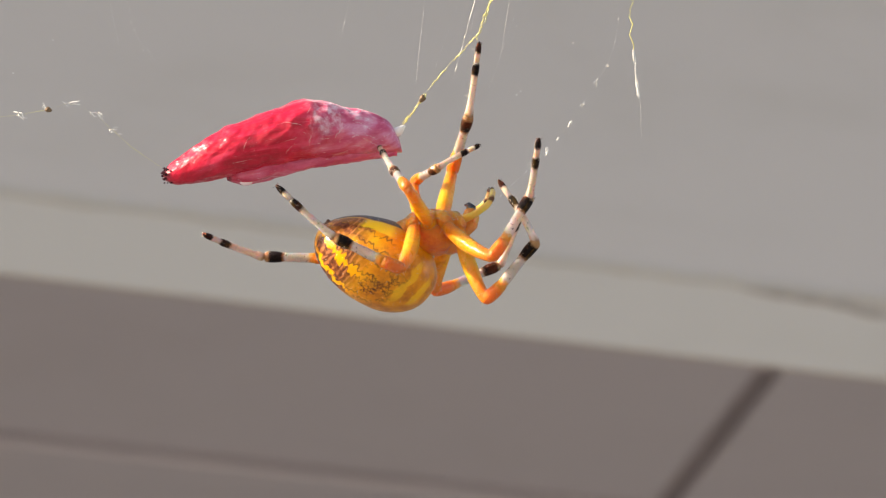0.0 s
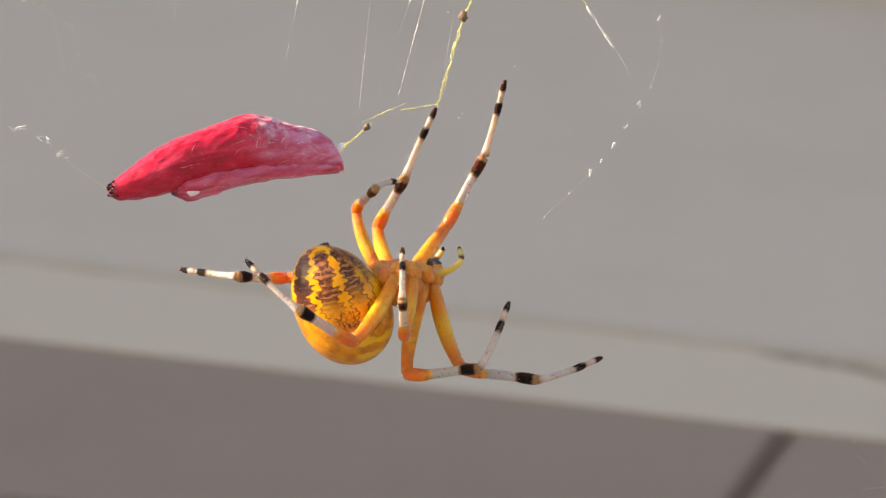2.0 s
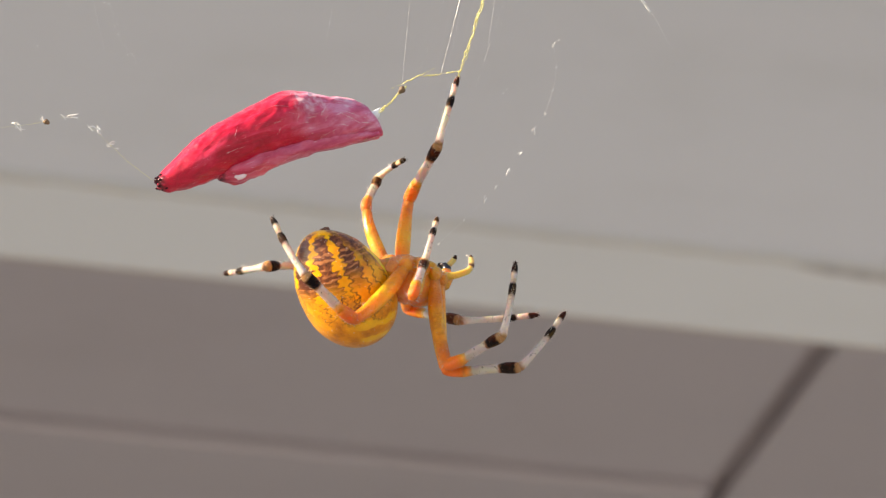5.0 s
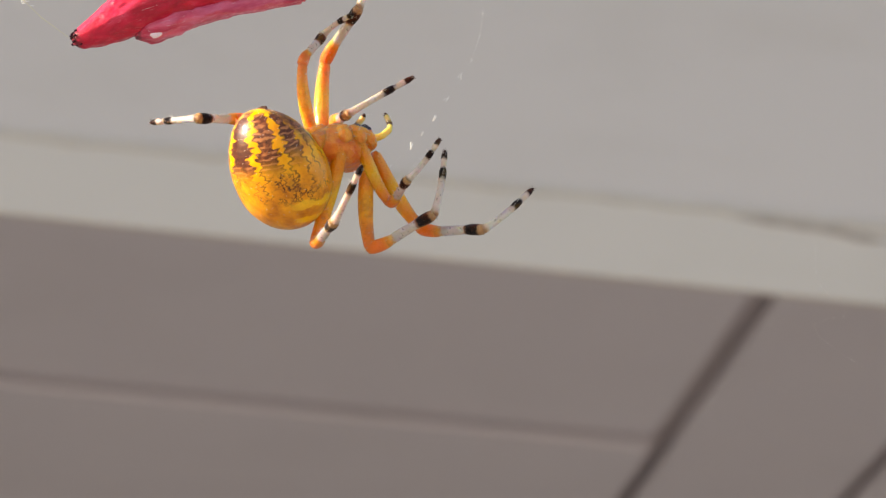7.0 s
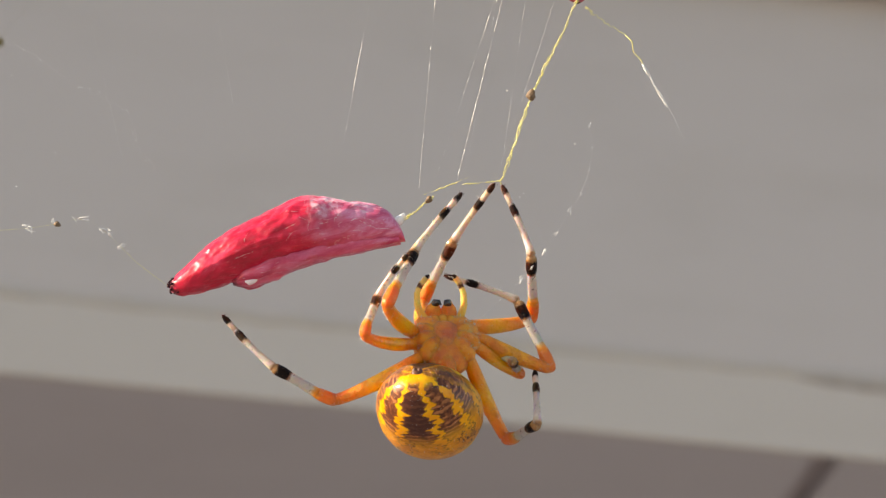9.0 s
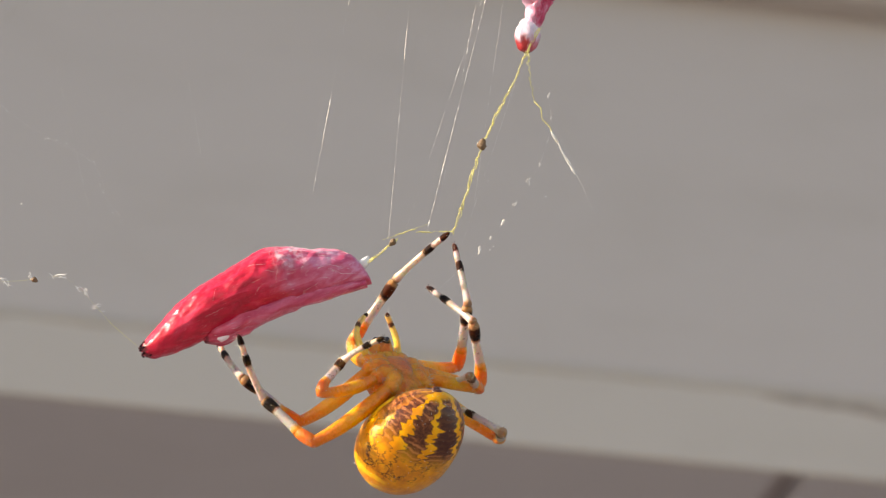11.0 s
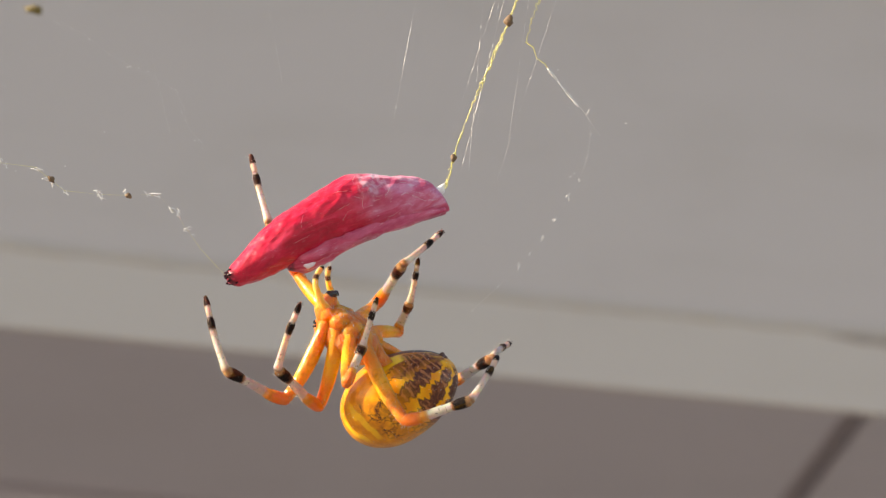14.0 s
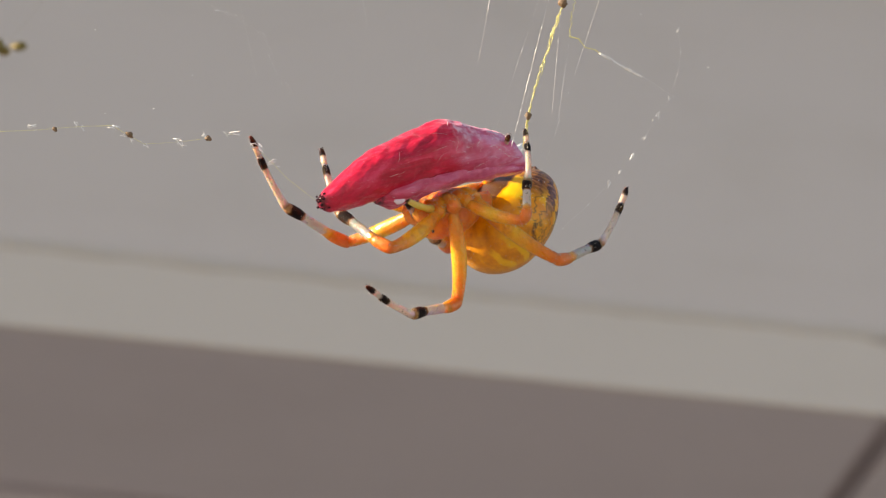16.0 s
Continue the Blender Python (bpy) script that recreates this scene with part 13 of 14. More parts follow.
    walk(strand_tie, [(0, pose(-0.00409, 0.27371, 1.82561, 125.9, -50.1, -29.9)),
        (0.5, pose(-0.00408, 0.27349, 1.82541, 135.0, -57.6, -40.5)),
        (1, pose(-0.00383, 0.27179, 1.82505, 128.8, -52.4, -32.5)),
        (1.5, pose(-0.00432, 0.27105, 1.82526, 121.7, -41.5, -21.8)),
        (2, pose(-0.00433, 0.27163, 1.82454, 121.0, -39.3, -20.7)),
        (2.5, pose(-0.00454, 0.27363, 1.82580, 119.2, -37.6, -19.8)),
        (3, pose(-0.00470, 0.27460, 1.82616, 118.5, -36.1, -18.8)),
        (3.5, pose(-0.00530, 0.27410, 1.82689, 119.4, -39.4, -20.6)),
        (4, pose(-0.00452, 0.27164, 1.82584, 122.9, -45.3, -24.6)),
        (4.5, pose(-0.00524, 0.27479, 1.82737, 121.2, -44.5, -22.1)),
        (5.25, pose(-0.00500, 0.27397, 1.82670, 120.3, -43.1, -21.4)),
        (6.05, pose(-0.00475, 0.27313, 1.82598, 119.2, -41.4, -20.4)),
        (6.8, pose(-0.00452, 0.27235, 1.82528, 118.1, -39.3, -19.4)),
        (7, pose(-0.00439, 0.27043, 1.82485, 117.1, -36.8, -17.4)),
        (7.5, pose(-0.00454, 0.27214, 1.82580, 121.7, -44.8, -23.8)),
        (8, pose(-0.00429, 0.27257, 1.82624, 119.5, -38.6, -18.9)),
        (8.5, pose(-0.00427, 0.27267, 1.82615, 122.0, -40.8, -21.4)),
        (8.7, pose(-0.00430, 0.27322, 1.82633, 120.2, -37.1, -18.6)),
        (9.4, pose(-0.00448, 0.27384, 1.82655, 120.5, -37.8, -19.3)),
        (10.1, pose(-0.00467, 0.27445, 1.82677, 120.7, -38.6, -20.2)),
        (10.8, pose(-0.00484, 0.27506, 1.82698, 121.1, -39.5, -21.1)),
        (11, pose(-0.00494, 0.27527, 1.82815, 120.5, -37.5, -19.8)),
        (11.5, pose(-0.00478, 0.27584, 1.82661, 121.3, -39.0, -20.1)),
        (12, pose(-0.00521, 0.27605, 1.82731, 119.5, -37.7, -18.1)),
        (12.5, pose(-0.00518, 0.27532, 1.82728, 123.6, -46.5, -25.2)),
        (13, pose(-0.00496, 0.27482, 1.82687, 137.8, -58.5, -41.9)),
        (13.5, pose(-0.00529, 0.27535, 1.82769, 142.3, -60.6, -47.6)),
        (14, pose(-0.00526, 0.27448, 1.82787, 152.3, -64.1, -58.5)),
        (14.5, pose(-0.00535, 0.27476, 1.82738, 152.7, -64.2, -58.5)),
        (15, pose(-0.00549, 0.27468, 1.82715, 153.2, -63.0, -58.9)),
        (15.5, pose(-0.00558, 0.27281, 1.82514, 151.2, -62.2, -56.3)),
        (16, pose(-0.00563, 0.27193, 1.82505, 168.3, -66.3, -75.7))])
    walk(strand_loop, [(0, pose(0.00241, 0.27027, 1.83387, -123.2, 46.5, 153.8)),
        (0.5, pose(0.00078, 0.26992, 1.83406, -128.5, 52.5, 147.4)),
        (1, pose(0.00151, 0.26901, 1.83176, -121.9, 43.7, 156.7)),
        (1.5, pose(0.00485, 0.26887, 1.83050, -114.2, 16.3, 173.2)),
        (2, pose(0.00432, 0.26980, 1.82877, -114.0, 11.5, 175.0)),
        (2.5, pose(0.00400, 0.27193, 1.82953, -113.0, 8.4, 175.5)),
        (3, pose(0.00372, 0.27306, 1.82946, -112.8, 5.8, 176.5)),
        (3.5, pose(0.00345, 0.27220, 1.83115, -112.8, 11.2, 174.4)),
        (4, pose(0.00304, 0.26976, 1.83040, -113.3, 14.8, 173.8)),
        (4.5, pose(0.00236, 0.27319, 1.83170, -112.3, 13.2, 175.5)),
        (5.25, pose(0.00226, 0.27256, 1.83038, -111.9, 9.2, 176.7)),
        (6.05, pose(0.00215, 0.27193, 1.82896, -111.5, 4.3, 178.1)),
        (6.8, pose(0.00205, 0.27135, 1.82763, -111.3, -0.9, 179.6)),
        (7, pose(0.00266, 0.26949, 1.82713, -111.4, -1.5, -179.7)),
        (7.5, pose(0.00332, 0.27024, 1.83044, -112.6, 14.3, 173.9)),
        (8, pose(0.00502, 0.27083, 1.83064, -113.1, 10.9, 175.9)),
        (8.5, pose(0.00504, 0.27060, 1.83118, -114.5, 14.3, 174.4)),
        (8.7, pose(0.00481, 0.27163, 1.83024, -114.0, 8.4, 177.1)),
        (9.4, pose(0.00410, 0.27231, 1.83020, -113.8, 7.2, 177.3)),
        (10.1, pose(0.00339, 0.27300, 1.83016, -113.7, 6.0, 177.6)),
        (10.8, pose(0.00268, 0.27369, 1.83011, -113.5, 4.5, 177.9)),
        (11, pose(0.00290, 0.27394, 1.83115, -113.8, 3.4, 178.4)),
        (11.5, pose(0.00187, 0.27472, 1.82937, -113.9, 5.0, 178.6)),
        (12, pose(0.00047, 0.27522, 1.82951, -113.0, 3.7, 179.4)),
        (12.5, pose(0.00035, 0.27372, 1.83130, -114.4, 22.9, 170.6)),
        (13, pose(-0.00156, 0.27300, 1.83142, -120.2, 39.7, 161.0)),
        (13.5, pose(-0.00274, 0.27293, 1.83352, -135.7, 57.1, 140.1)),
        (14, pose(-0.00316, 0.27159, 1.83488, -144.7, 61.7, 130.0)),
        (14.5, pose(-0.00314, 0.27169, 1.83485, -145.4, 62.0, 129.7)),
        (15, pose(-0.00337, 0.27171, 1.83398, -145.7, 60.6, 129.5)),
        (15.5, pose(-0.00362, 0.27036, 1.83075, -142.9, 59.2, 133.3)),
        (16, pose(-0.00472, 0.26963, 1.83049, -155.8, 64.4, 118.1))])
    walk(strand_slack, [(0, pose(-0.00230, 0.27263, 1.82822, 124.5, -48.3, -28.0)),
        (0.5, pose(-0.00294, 0.27240, 1.82807, 131.5, -55.1, -36.3)),
        (1, pose(-0.00280, 0.27098, 1.82700, 125.0, -48.1, -27.5)),
        (1.5, pose(-0.00232, 0.26995, 1.82787, 116.8, -29.1, -13.4)),
        (2, pose(-0.00258, 0.27065, 1.82681, 116.2, -25.6, -11.9)),
        (2.5, pose(-0.00284, 0.27271, 1.82794, 114.9, -23.2, -11.3)),
        (3, pose(-0.00305, 0.27372, 1.82819, 114.4, -21.1, -10.4)),
        (3.5, pose(-0.00351, 0.27311, 1.82921, 114.9, -25.5, -12.2)),
        (4, pose(-0.00334, 0.27071, 1.82809, 116.3, -30.4, -14.0)),
        (4.5, pose(-0.00404, 0.27394, 1.82957, 115.0, -29.1, -11.9)),
        (5.25, pose(-0.00397, 0.27319, 1.82871, 114.2, -26.4, -11.0)),
        (6.05, pose(-0.00389, 0.27241, 1.82780, 113.4, -23.1, -9.8)),
        (6.8, pose(-0.00380, 0.27169, 1.82696, 112.7, -19.4, -8.6)),
        (7, pose(-0.00341, 0.26975, 1.82657, 112.6, -17.8, -7.6)),
        (7.5, pose(-0.00323, 0.27119, 1.82815, 115.5, -29.9, -13.6)),
        (8, pose(-0.00224, 0.27157, 1.82869, 115.1, -24.9, -10.6)),
        (8.5, pose(-0.00223, 0.27155, 1.82878, 117.0, -27.8, -12.5)),
        (8.7, pose(-0.00234, 0.27224, 1.82862, 115.9, -22.9, -9.9)),
        (9.4, pose(-0.00279, 0.27290, 1.82873, 115.7, -22.7, -10.1)),
        (10.1, pose(-0.00324, 0.27356, 1.82884, 115.6, -22.5, -10.2)),
        (10.8, pose(-0.00369, 0.27421, 1.82893, 115.5, -22.3, -10.4)),
        (11, pose(-0.00361, 0.27440, 1.83011, 115.5, -20.7, -9.7)),
        (11.5, pose(-0.00397, 0.27515, 1.82820, 115.8, -22.2, -9.6)),
        (12, pose(-0.00480, 0.27555, 1.82852, 114.7, -20.9, -8.4)),
        (12.5, pose(-0.00466, 0.27477, 1.82864, 117.7, -34.9, -16.2)),
        (13, pose(-0.00503, 0.27443, 1.82780, 126.7, -49.7, -28.3)),
        (13.5, pose(-0.00499, 0.27490, 1.82878, 138.8, -58.9, -43.5)),
        (14, pose(-0.00494, 0.27383, 1.82946, 148.3, -63.0, -54.1)),
        (14.5, pose(-0.00498, 0.27401, 1.82919, 148.9, -63.1, -54.3)),
        (15, pose(-0.00518, 0.27402, 1.82866, 149.3, -61.9, -54.5)),
        (15.5, pose(-0.00542, 0.27240, 1.82607, 146.8, -60.8, -51.3)),
        (16, pose(-0.00566, 0.27162, 1.82580, 161.8, -65.5, -68.6))])
    walk(strand_upper, [(0, pose(0.00460, 0.26736, 1.84095, 137.2, -59.1, -43.6)),
        (0.5, pose(0.00298, 0.26701, 1.84113, 137.5, -59.1, -43.4)),
        (1, pose(0.00373, 0.26608, 1.83882, 137.7, -58.9, -43.3)),
        (1.5, pose(0.00690, 0.26578, 1.83776, 138.9, -58.5, -43.9)),
        (2, pose(0.00608, 0.26652, 1.83633, 139.2, -58.2, -44.5)),
        (2.5, pose(0.00611, 0.26870, 1.83712, 137.5, -58.3, -43.8)),
        (3, pose(0.00586, 0.26989, 1.83696, 137.1, -58.2, -43.5)),
        (3.5, pose(0.00544, 0.26919, 1.83841, 136.3, -58.3, -42.6)),
        (4, pose(0.00489, 0.26672, 1.83775, 136.6, -58.3, -42.0)),
        (4.5, pose(0.00443, 0.27032, 1.83898, 136.3, -59.3, -41.1)),
        (5.25, pose(0.00429, 0.26968, 1.83770, 135.8, -59.2, -41.1)),
        (6.05, pose(0.00413, 0.26903, 1.83632, 135.3, -59.1, -41.2)),
        (6.8, pose(0.00398, 0.26844, 1.83503, 134.9, -58.9, -41.2)),
        (7, pose(0.00459, 0.26658, 1.83454, 135.1, -59.0, -41.1)),
        (7.5, pose(0.00526, 0.26727, 1.83782, 135.8, -58.6, -41.6)),
        (8, pose(0.00726, 0.26778, 1.83799, 136.9, -58.2, -41.7)),
        (8.5, pose(0.00724, 0.26769, 1.83791, 138.6, -57.7, -43.0)),
        (8.7, pose(0.00714, 0.26845, 1.83755, 138.6, -57.6, -43.0)),
        (9.4, pose(0.00650, 0.26908, 1.83764, 138.4, -57.6, -43.1)),
        (10.1, pose(0.00586, 0.26971, 1.83773, 138.2, -57.6, -43.2)),
        (10.8, pose(0.00523, 0.27034, 1.83782, 138.0, -57.6, -43.3)),
        (11, pose(0.00510, 0.27066, 1.83859, 138.4, -57.4, -43.6)),
        (11.5, pose(0.00427, 0.27110, 1.83764, 139.1, -57.7, -43.5)),
        (12, pose(0.00312, 0.27167, 1.83800, 138.0, -58.4, -42.4)),
        (12.5, pose(0.00270, 0.27039, 1.83947, 138.7, -59.6, -44.0)),
        (13, pose(0.00098, 0.26953, 1.83982, 141.7, -60.4, -46.4)),
        (13.5, pose(0.00029, 0.26977, 1.84111, 143.5, -61.1, -48.9)),
        (14, pose(-0.00010, 0.26847, 1.84248, 145.5, -62.0, -50.8)),
        (14.5, pose(-0.00071, 0.26876, 1.84199, 148.5, -63.0, -53.8)),
        (15, pose(-0.00115, 0.26874, 1.84081, 152.8, -62.9, -58.4)),
        (15.5, pose(-0.00119, 0.26745, 1.83742, 155.5, -63.3, -61.1)),
        (16, pose(-0.00265, 0.26664, 1.83759, 157.7, -64.8, -64.1))])
    walk(strand_debris, [(0, pose(-0.02570, 0.27613, 1.82042, -114.2, -23.3, -170.7)),
        (0.5, pose(-0.02571, 0.27571, 1.82035, -114.2, -22.6, -170.6)),
        (1, pose(-0.02574, 0.27419, 1.81926, -114.4, -22.0, -170.4)),
        (1.5, pose(-0.02512, 0.27379, 1.81852, -115.0, -21.2, -170.0)),
        (2, pose(-0.02519, 0.27379, 1.81951, -115.4, -21.8, -169.9)),
        (2.5, pose(-0.02532, 0.27630, 1.82028, -114.9, -23.0, -170.7)),
        (3, pose(-0.02529, 0.27726, 1.82073, -115.0, -23.9, -170.4)),
        (3.5, pose(-0.02472, 0.27731, 1.81982, -114.7, -24.7, -170.0)),
        (4, pose(-0.02507, 0.27462, 1.81860, -115.0, -25.2, -168.7)),
        (4.5, pose(-0.02479, 0.27755, 1.81968, -114.1, -25.4, -168.2)),
        (5.25, pose(-0.02490, 0.27664, 1.81965, -114.0, -25.5, -168.8)),
        (6.05, pose(-0.02502, 0.27569, 1.81962, -113.9, -25.5, -169.4)),
        (6.8, pose(-0.02514, 0.27484, 1.81958, -113.8, -25.6, -169.9)),
        (7, pose(-0.02496, 0.27313, 1.81828, -113.9, -25.4, -169.6)),
        (7.5, pose(-0.02511, 0.27496, 1.81902, -114.4, -25.3, -169.3)),
        (8, pose(-0.02543, 0.27540, 1.81897, -115.1, -25.0, -168.3)),
        (8.5, pose(-0.02546, 0.27545, 1.81913, -116.1, -24.4, -167.7)),
        (8.7, pose(-0.02550, 0.27597, 1.81942, -116.3, -24.8, -167.5)),
        (9.4, pose(-0.02539, 0.27664, 1.81974, -116.5, -26.1, -167.1)),
        (10.1, pose(-0.02527, 0.27731, 1.82006, -116.8, -27.5, -166.7)),
        (10.8, pose(-0.02516, 0.27797, 1.82037, -117.0, -28.8, -166.3)),
        (11, pose(-0.02515, 0.27903, 1.81969, -117.4, -29.1, -165.9)),
        (11.5, pose(-0.02524, 0.27801, 1.82104, -118.2, -31.3, -163.6)),
        (12, pose(-0.02483, 0.27856, 1.82063, -117.4, -32.1, -163.7)),
        (12.5, pose(-0.02483, 0.27805, 1.82019, -117.0, -33.0, -164.0)),
        (13, pose(-0.02499, 0.27721, 1.82005, -117.6, -33.1, -162.7)),
        (13.5, pose(-0.02476, 0.27835, 1.81990, -118.0, -34.0, -162.6)),
        (14, pose(-0.02470, 0.27772, 1.81913, -118.0, -34.7, -161.9)),
        (14.5, pose(-0.02456, 0.27745, 1.81962, -118.2, -35.0, -161.3)),
        (15, pose(-0.02434, 0.27743, 1.81982, -118.7, -32.4, -162.2)),
        (15.5, pose(-0.02410, 0.27459, 1.81982, -118.2, -30.3, -163.0)),
        (16, pose(-0.02400, 0.27393, 1.81920, -116.0, -26.0, -166.3))])
    walk(strand_right, [(0, pose(0.01612, 0.26914, 1.83616, 155.1, 65.5, 62.2)),
        (0.5, pose(0.01571, 0.26691, 1.84119, 123.9, 47.2, 25.9)),
        (1, pose(0.01601, 0.26527, 1.84078, 124.2, 47.2, 26.5)),
        (1.5, pose(0.01554, 0.26447, 1.84094, 125.1, 46.8, 27.6)),
        (2, pose(0.01550, 0.26486, 1.84018, 125.5, 46.7, 27.5)),
        (2.5, pose(0.01535, 0.26679, 1.84132, 125.0, 47.5, 26.3)),
        (3, pose(0.01633, 0.26797, 1.84109, 116.7, 30.7, 13.3)),
        (3.5, pose(0.01507, 0.26866, 1.83933, 127.0, 50.9, 29.4)),
        (4, pose(0.01559, 0.26526, 1.84129, 124.8, 47.9, 27.3)),
        (4.5, pose(0.01477, 0.26883, 1.84312, 123.3, 47.7, 26.8)),
        (5.25, pose(0.01502, 0.26790, 1.84238, 123.3, 48.0, 26.4)),
        (6.05, pose(0.01529, 0.26692, 1.84158, 123.3, 48.3, 25.9)),
        (6.8, pose(0.01554, 0.26603, 1.84082, 123.3, 48.5, 25.5)),
        (7, pose(0.01567, 0.26420, 1.84042, 123.4, 48.4, 25.9)),
        (7.5, pose(0.01554, 0.26582, 1.84131, 124.0, 48.2, 26.5)),
        (8, pose(0.01816, 0.26707, 1.83995, 135.0, 57.0, 40.6)),
        (8.5, pose(0.01683, 0.26572, 1.84272, 124.1, 44.3, 26.1)),
        (8.7, pose(0.01628, 0.26620, 1.84294, 126.3, 47.2, 29.1)),
        (9.4, pose(0.01380, 0.26662, 1.84341, 128.9, 50.4, 32.3)),
        (10.1, pose(0.01132, 0.26705, 1.84387, 131.5, 52.9, 35.4)),
        (10.8, pose(0.00885, 0.26751, 1.84432, 134.0, 55.0, 38.3)),
        (11, pose(0.00970, 0.26893, 1.84249, 129.2, 50.4, 32.0)),
        (11.5, pose(0.00931, 0.26968, 1.84103, 132.6, 53.4, 37.2)),
        (12, pose(0.00859, 0.27081, 1.84023, 139.6, 59.2, 46.2)),
        (12.5, pose(0.00819, 0.26998, 1.84058, 122.6, 45.1, 25.0)),
        (13, pose(0.00498, 0.27009, 1.83871, 123.2, 44.9, 26.2)),
        (13.5, pose(0.00512, 0.26998, 1.84079, 135.1, 56.7, 40.8)),
        (14, pose(0.00156, 0.26922, 1.84078, 121.6, 42.5, 23.8)),
        (14.5, pose(0.00060, 0.26958, 1.84013, 116.4, 29.4, 15.3)),
        (15, pose(0.00055, 0.26980, 1.83851, 116.6, 25.1, 13.5)),
        (15.5, pose(0.00020, 0.26868, 1.83478, 115.1, 15.7, 9.1)),
        (16, pose(-0.00192, 0.26788, 1.83474, 115.4, 23.1, 12.1))])
    walk(strand_kink, [(0, pose(0.01612, 0.26914, 1.83616, 156.2, -65.7, -65.0)),
        (0.5, pose(0.01571, 0.26691, 1.84119, 156.5, -65.6, -64.9)),
        (1, pose(0.01601, 0.26527, 1.84078, 156.7, -65.4, -64.7)),
        (1.5, pose(0.01554, 0.26447, 1.84094, 157.7, -64.8, -65.1)),
        (2, pose(0.01550, 0.26486, 1.84018, 157.8, -64.5, -65.6)),
        (2.5, pose(0.01535, 0.26679, 1.84132, 155.9, -64.9, -64.7)),
        (3, pose(0.01633, 0.26797, 1.84109, 155.4, -64.9, -64.2)),
        (3.5, pose(0.01507, 0.26866, 1.83933, 154.6, -65.1, -63.3)),
        (4, pose(0.01559, 0.26526, 1.84129, 154.9, -65.0, -62.7)),
        (4.5, pose(0.01477, 0.26883, 1.84312, 155.4, -66.0, -62.5)),
        (5.25, pose(0.01502, 0.26790, 1.84238, 154.7, -66.0, -62.3)),
        (6.05, pose(0.01529, 0.26692, 1.84158, 154.1, -66.0, -62.2)),
        (6.8, pose(0.01554, 0.26603, 1.84082, 153.4, -66.0, -62.0)),
        (7, pose(0.01567, 0.26420, 1.84042, 153.8, -66.0, -62.0)),
        (7.5, pose(0.01554, 0.26582, 1.84131, 154.3, -65.5, -62.3)),
        (8, pose(0.01816, 0.26707, 1.83995, -119.9, -39.5, -159.3)),
        (8.5, pose(0.01683, 0.26572, 1.84272, -117.3, -29.1, -165.1)),
        (8.7, pose(0.01628, 0.26620, 1.84294, -116.7, -26.5, -166.6)),
        (9.4, pose(0.01380, 0.26662, 1.84341, -118.5, -33.0, -163.0)),
        (10.1, pose(0.01132, 0.26705, 1.84387, -126.0, -47.2, -151.8)),
        (10.8, pose(0.00885, 0.26751, 1.84432, -141.6, -59.5, -132.8)),
        (11, pose(0.00970, 0.26893, 1.84249, -156.0, -63.8, -116.5)),
        (11.5, pose(0.00931, 0.26968, 1.84103, -145.8, -60.8, -127.1)),
        (12, pose(0.00859, 0.27081, 1.84023, -158.3, -65.2, -112.7)),
        (12.5, pose(0.00819, 0.26998, 1.84058, -163.3, -66.6, -107.5)),
        (13, pose(0.00498, 0.27009, 1.83871, 153.5, -64.4, -59.7)),
        (13.5, pose(0.00512, 0.26998, 1.84079, 170.4, -66.8, -78.7)),
        (14, pose(0.00156, 0.26922, 1.84078, 150.0, -63.5, -55.9)),
        (14.5, pose(0.00060, 0.26958, 1.84013, 136.7, -57.9, -40.2)),
        (15, pose(0.00055, 0.26980, 1.83851, 143.2, -59.6, -47.6)),
        (15.5, pose(0.00020, 0.26868, 1.83478, 139.5, -57.5, -42.8)),
        (16, pose(-0.00192, 0.26788, 1.83474, 168.5, -66.3, -75.8))])
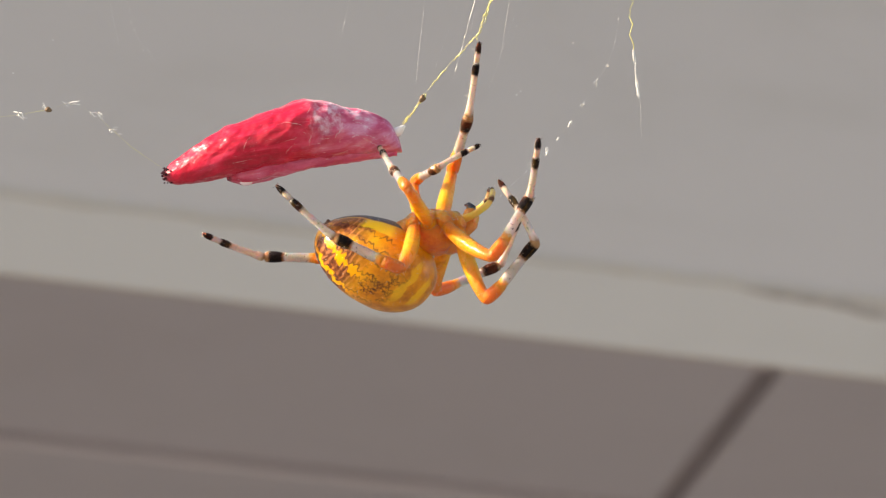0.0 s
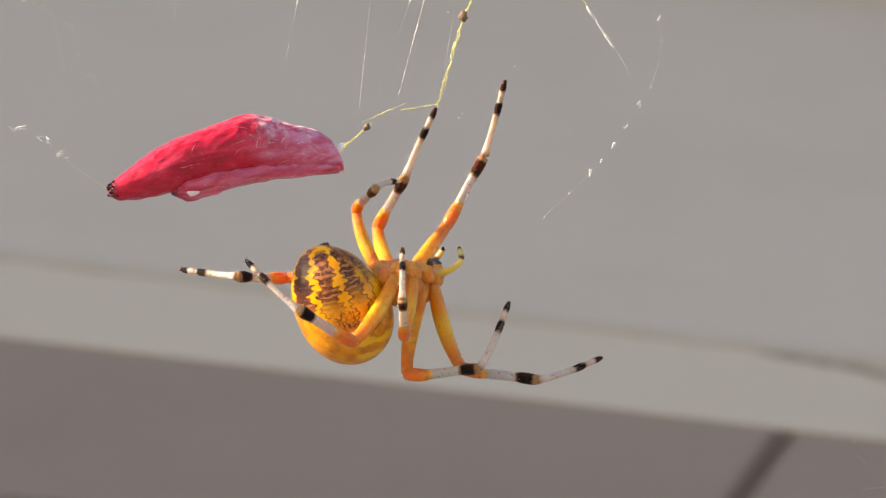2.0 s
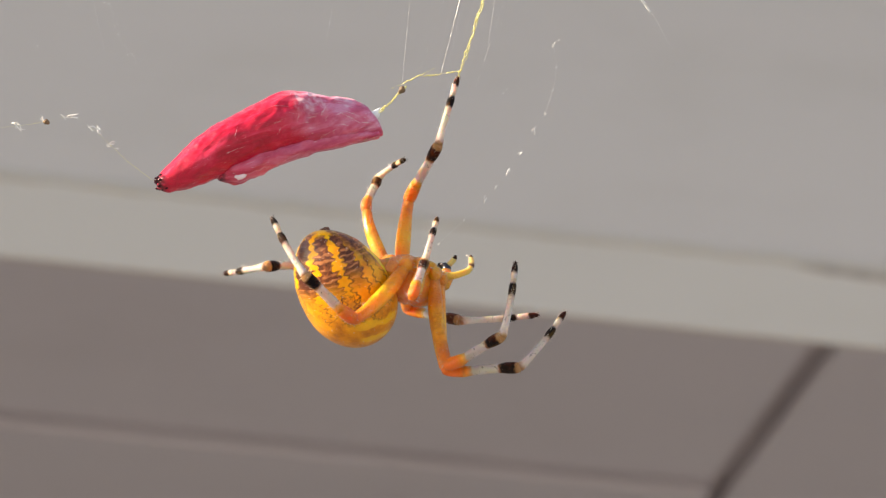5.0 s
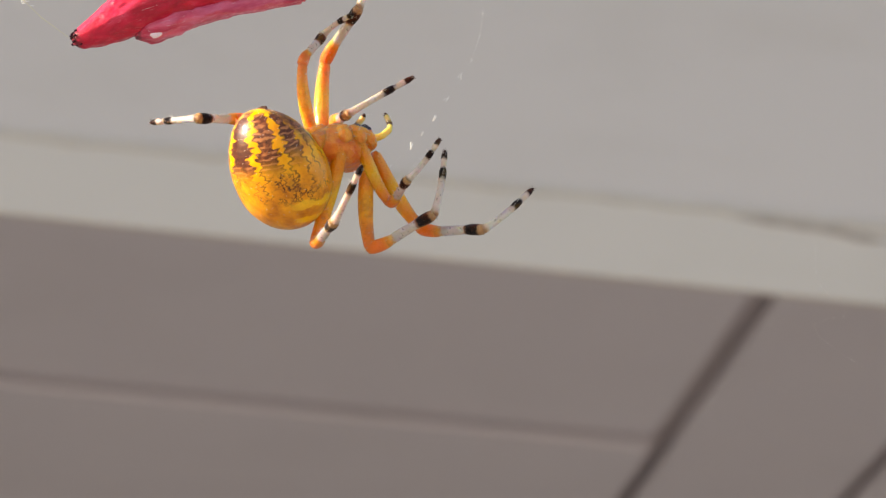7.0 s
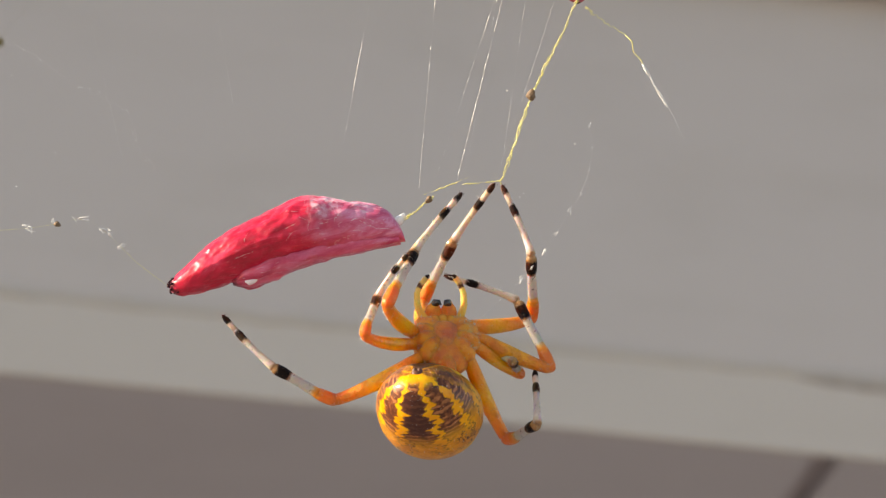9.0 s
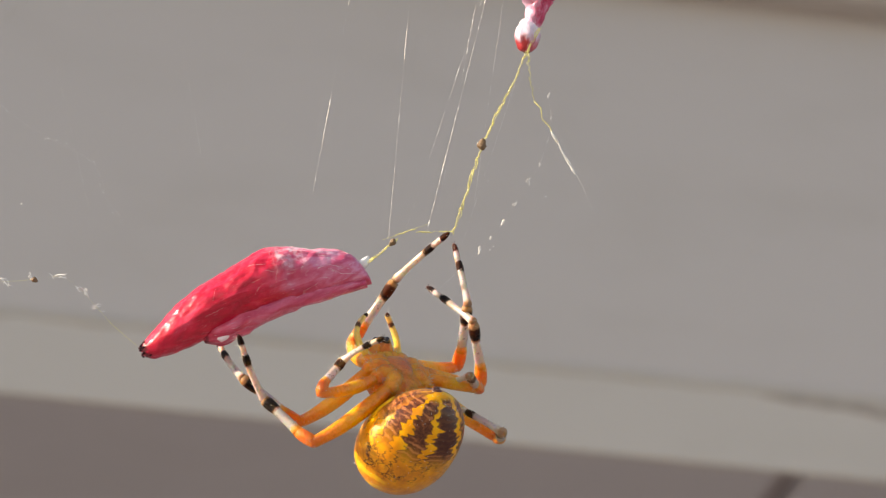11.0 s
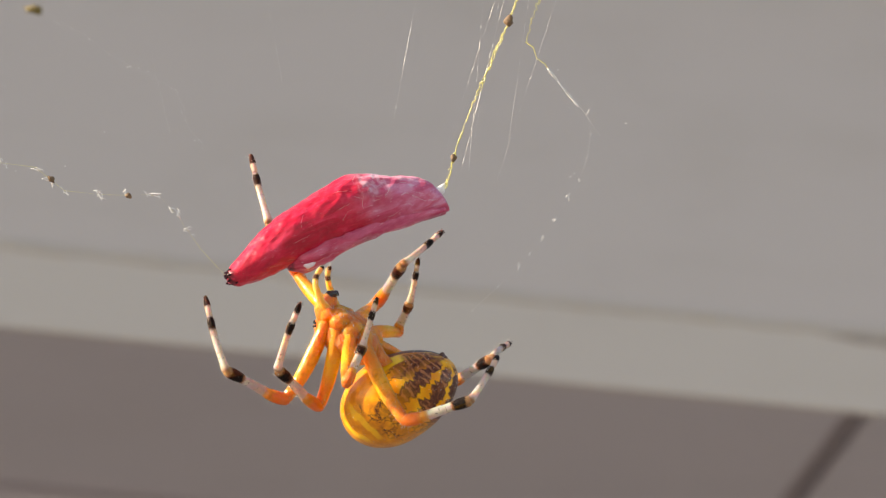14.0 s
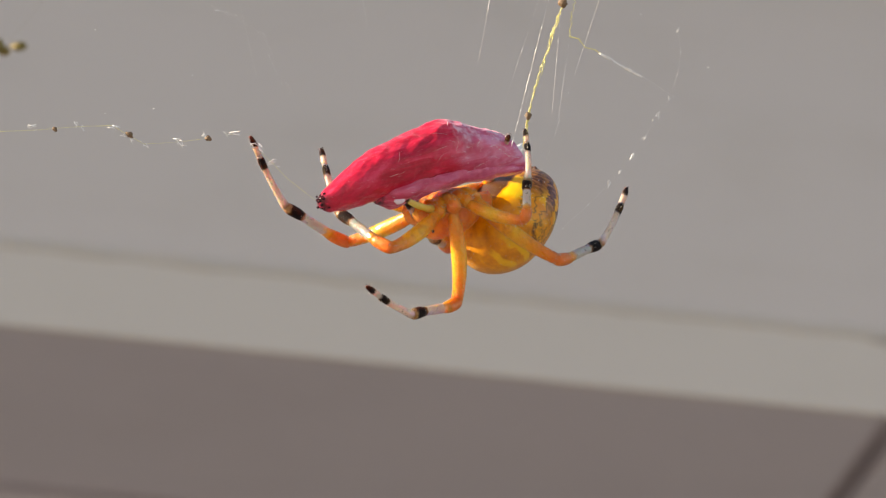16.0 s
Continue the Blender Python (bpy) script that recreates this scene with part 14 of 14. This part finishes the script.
    walk(strand_arc, [(0, pose(0.01290, 0.26943, 1.83973, -162.0, 66.7, 108.7)),
        (0.5, pose(0.00953, 0.26875, 1.84094, -162.3, 66.6, 108.8)),
        (1, pose(0.01269, 0.26630, 1.84239, -162.4, 66.3, 109.1)),
        (1.5, pose(0.02266, 0.26800, 1.83681, -163.2, 65.7, 108.7)),
        (2, pose(0.02230, 0.26693, 1.83936, -163.3, 65.4, 108.3)),
        (2.5, pose(0.01955, 0.26837, 1.84144, -161.5, 65.9, 109.2)),
        (3, pose(0.01923, 0.26895, 1.84266, -160.9, 65.9, 109.7)),
        (3.5, pose(0.01538, 0.27017, 1.83976, -160.1, 66.2, 110.6)),
        (4, pose(0.01631, 0.27102, 1.83148, -160.5, 66.1, 111.2)),
        (4.5, pose(0.00869, 0.27311, 1.83638, -161.2, 67.0, 111.2)),
        (5.25, pose(0.00888, 0.27239, 1.83520, -160.5, 67.0, 111.3)),
        (6.05, pose(0.00895, 0.27151, 1.83425, -159.8, 67.1, 111.5)),
        (6.8, pose(0.00892, 0.27122, 1.83205, -159.2, 67.1, 111.7)),
        (7, pose(0.01018, 0.27139, 1.82647, -159.5, 67.1, 111.7)),
        (7.5, pose(0.00871, 0.26931, 1.83691, -159.9, 66.6, 111.5)),
        (8, pose(0.01001, 0.27017, 1.83641, -160.7, 65.9, 111.6)),
        (8.5, pose(0.01113, 0.27024, 1.83612, -162.1, 65.1, 110.4)),
        (8.7, pose(0.01039, 0.27050, 1.83687, -162.0, 65.0, 110.4)),
        (9.4, pose(0.01074, 0.27086, 1.83755, -161.8, 65.1, 110.4)),
        (10.1, pose(0.01027, 0.27102, 1.83867, -161.6, 65.1, 110.3)),
        (10.8, pose(0.00924, 0.27078, 1.84072, -161.4, 65.2, 110.3)),
        (11, pose(0.00910, 0.26951, 1.84509, -161.6, 64.9, 110.1)),
        (11.5, pose(0.00557, 0.27028, 1.84344, -162.7, 65.0, 109.8)),
        (12, pose(0.00503, 0.27082, 1.84411, -162.1, 65.8, 110.4)),
        (12.5, pose(0.00952, 0.27236, 1.83895, -161.2, 66.3, 110.9)),
        (13, pose(0.00523, 0.27048, 1.84184, -162.4, 66.0, 110.6)),
        (13.5, pose(0.00571, 0.27216, 1.83967, -161.7, 65.8, 110.7)),
        (14, pose(0.00574, 0.27252, 1.83718, -161.4, 65.9, 111.4)),
        (14.5, pose(0.00695, 0.27251, 1.83765, -162.2, 66.0, 111.1)),
        (15, pose(0.00631, 0.27077, 1.84055, -163.3, 65.0, 109.8)),
        (15.5, pose(0.00870, 0.26871, 1.83917, -163.1, 64.7, 110.5)),
        (16, pose(0.00622, 0.26844, 1.83794, -162.5, 65.6, 110.8))])


motions()
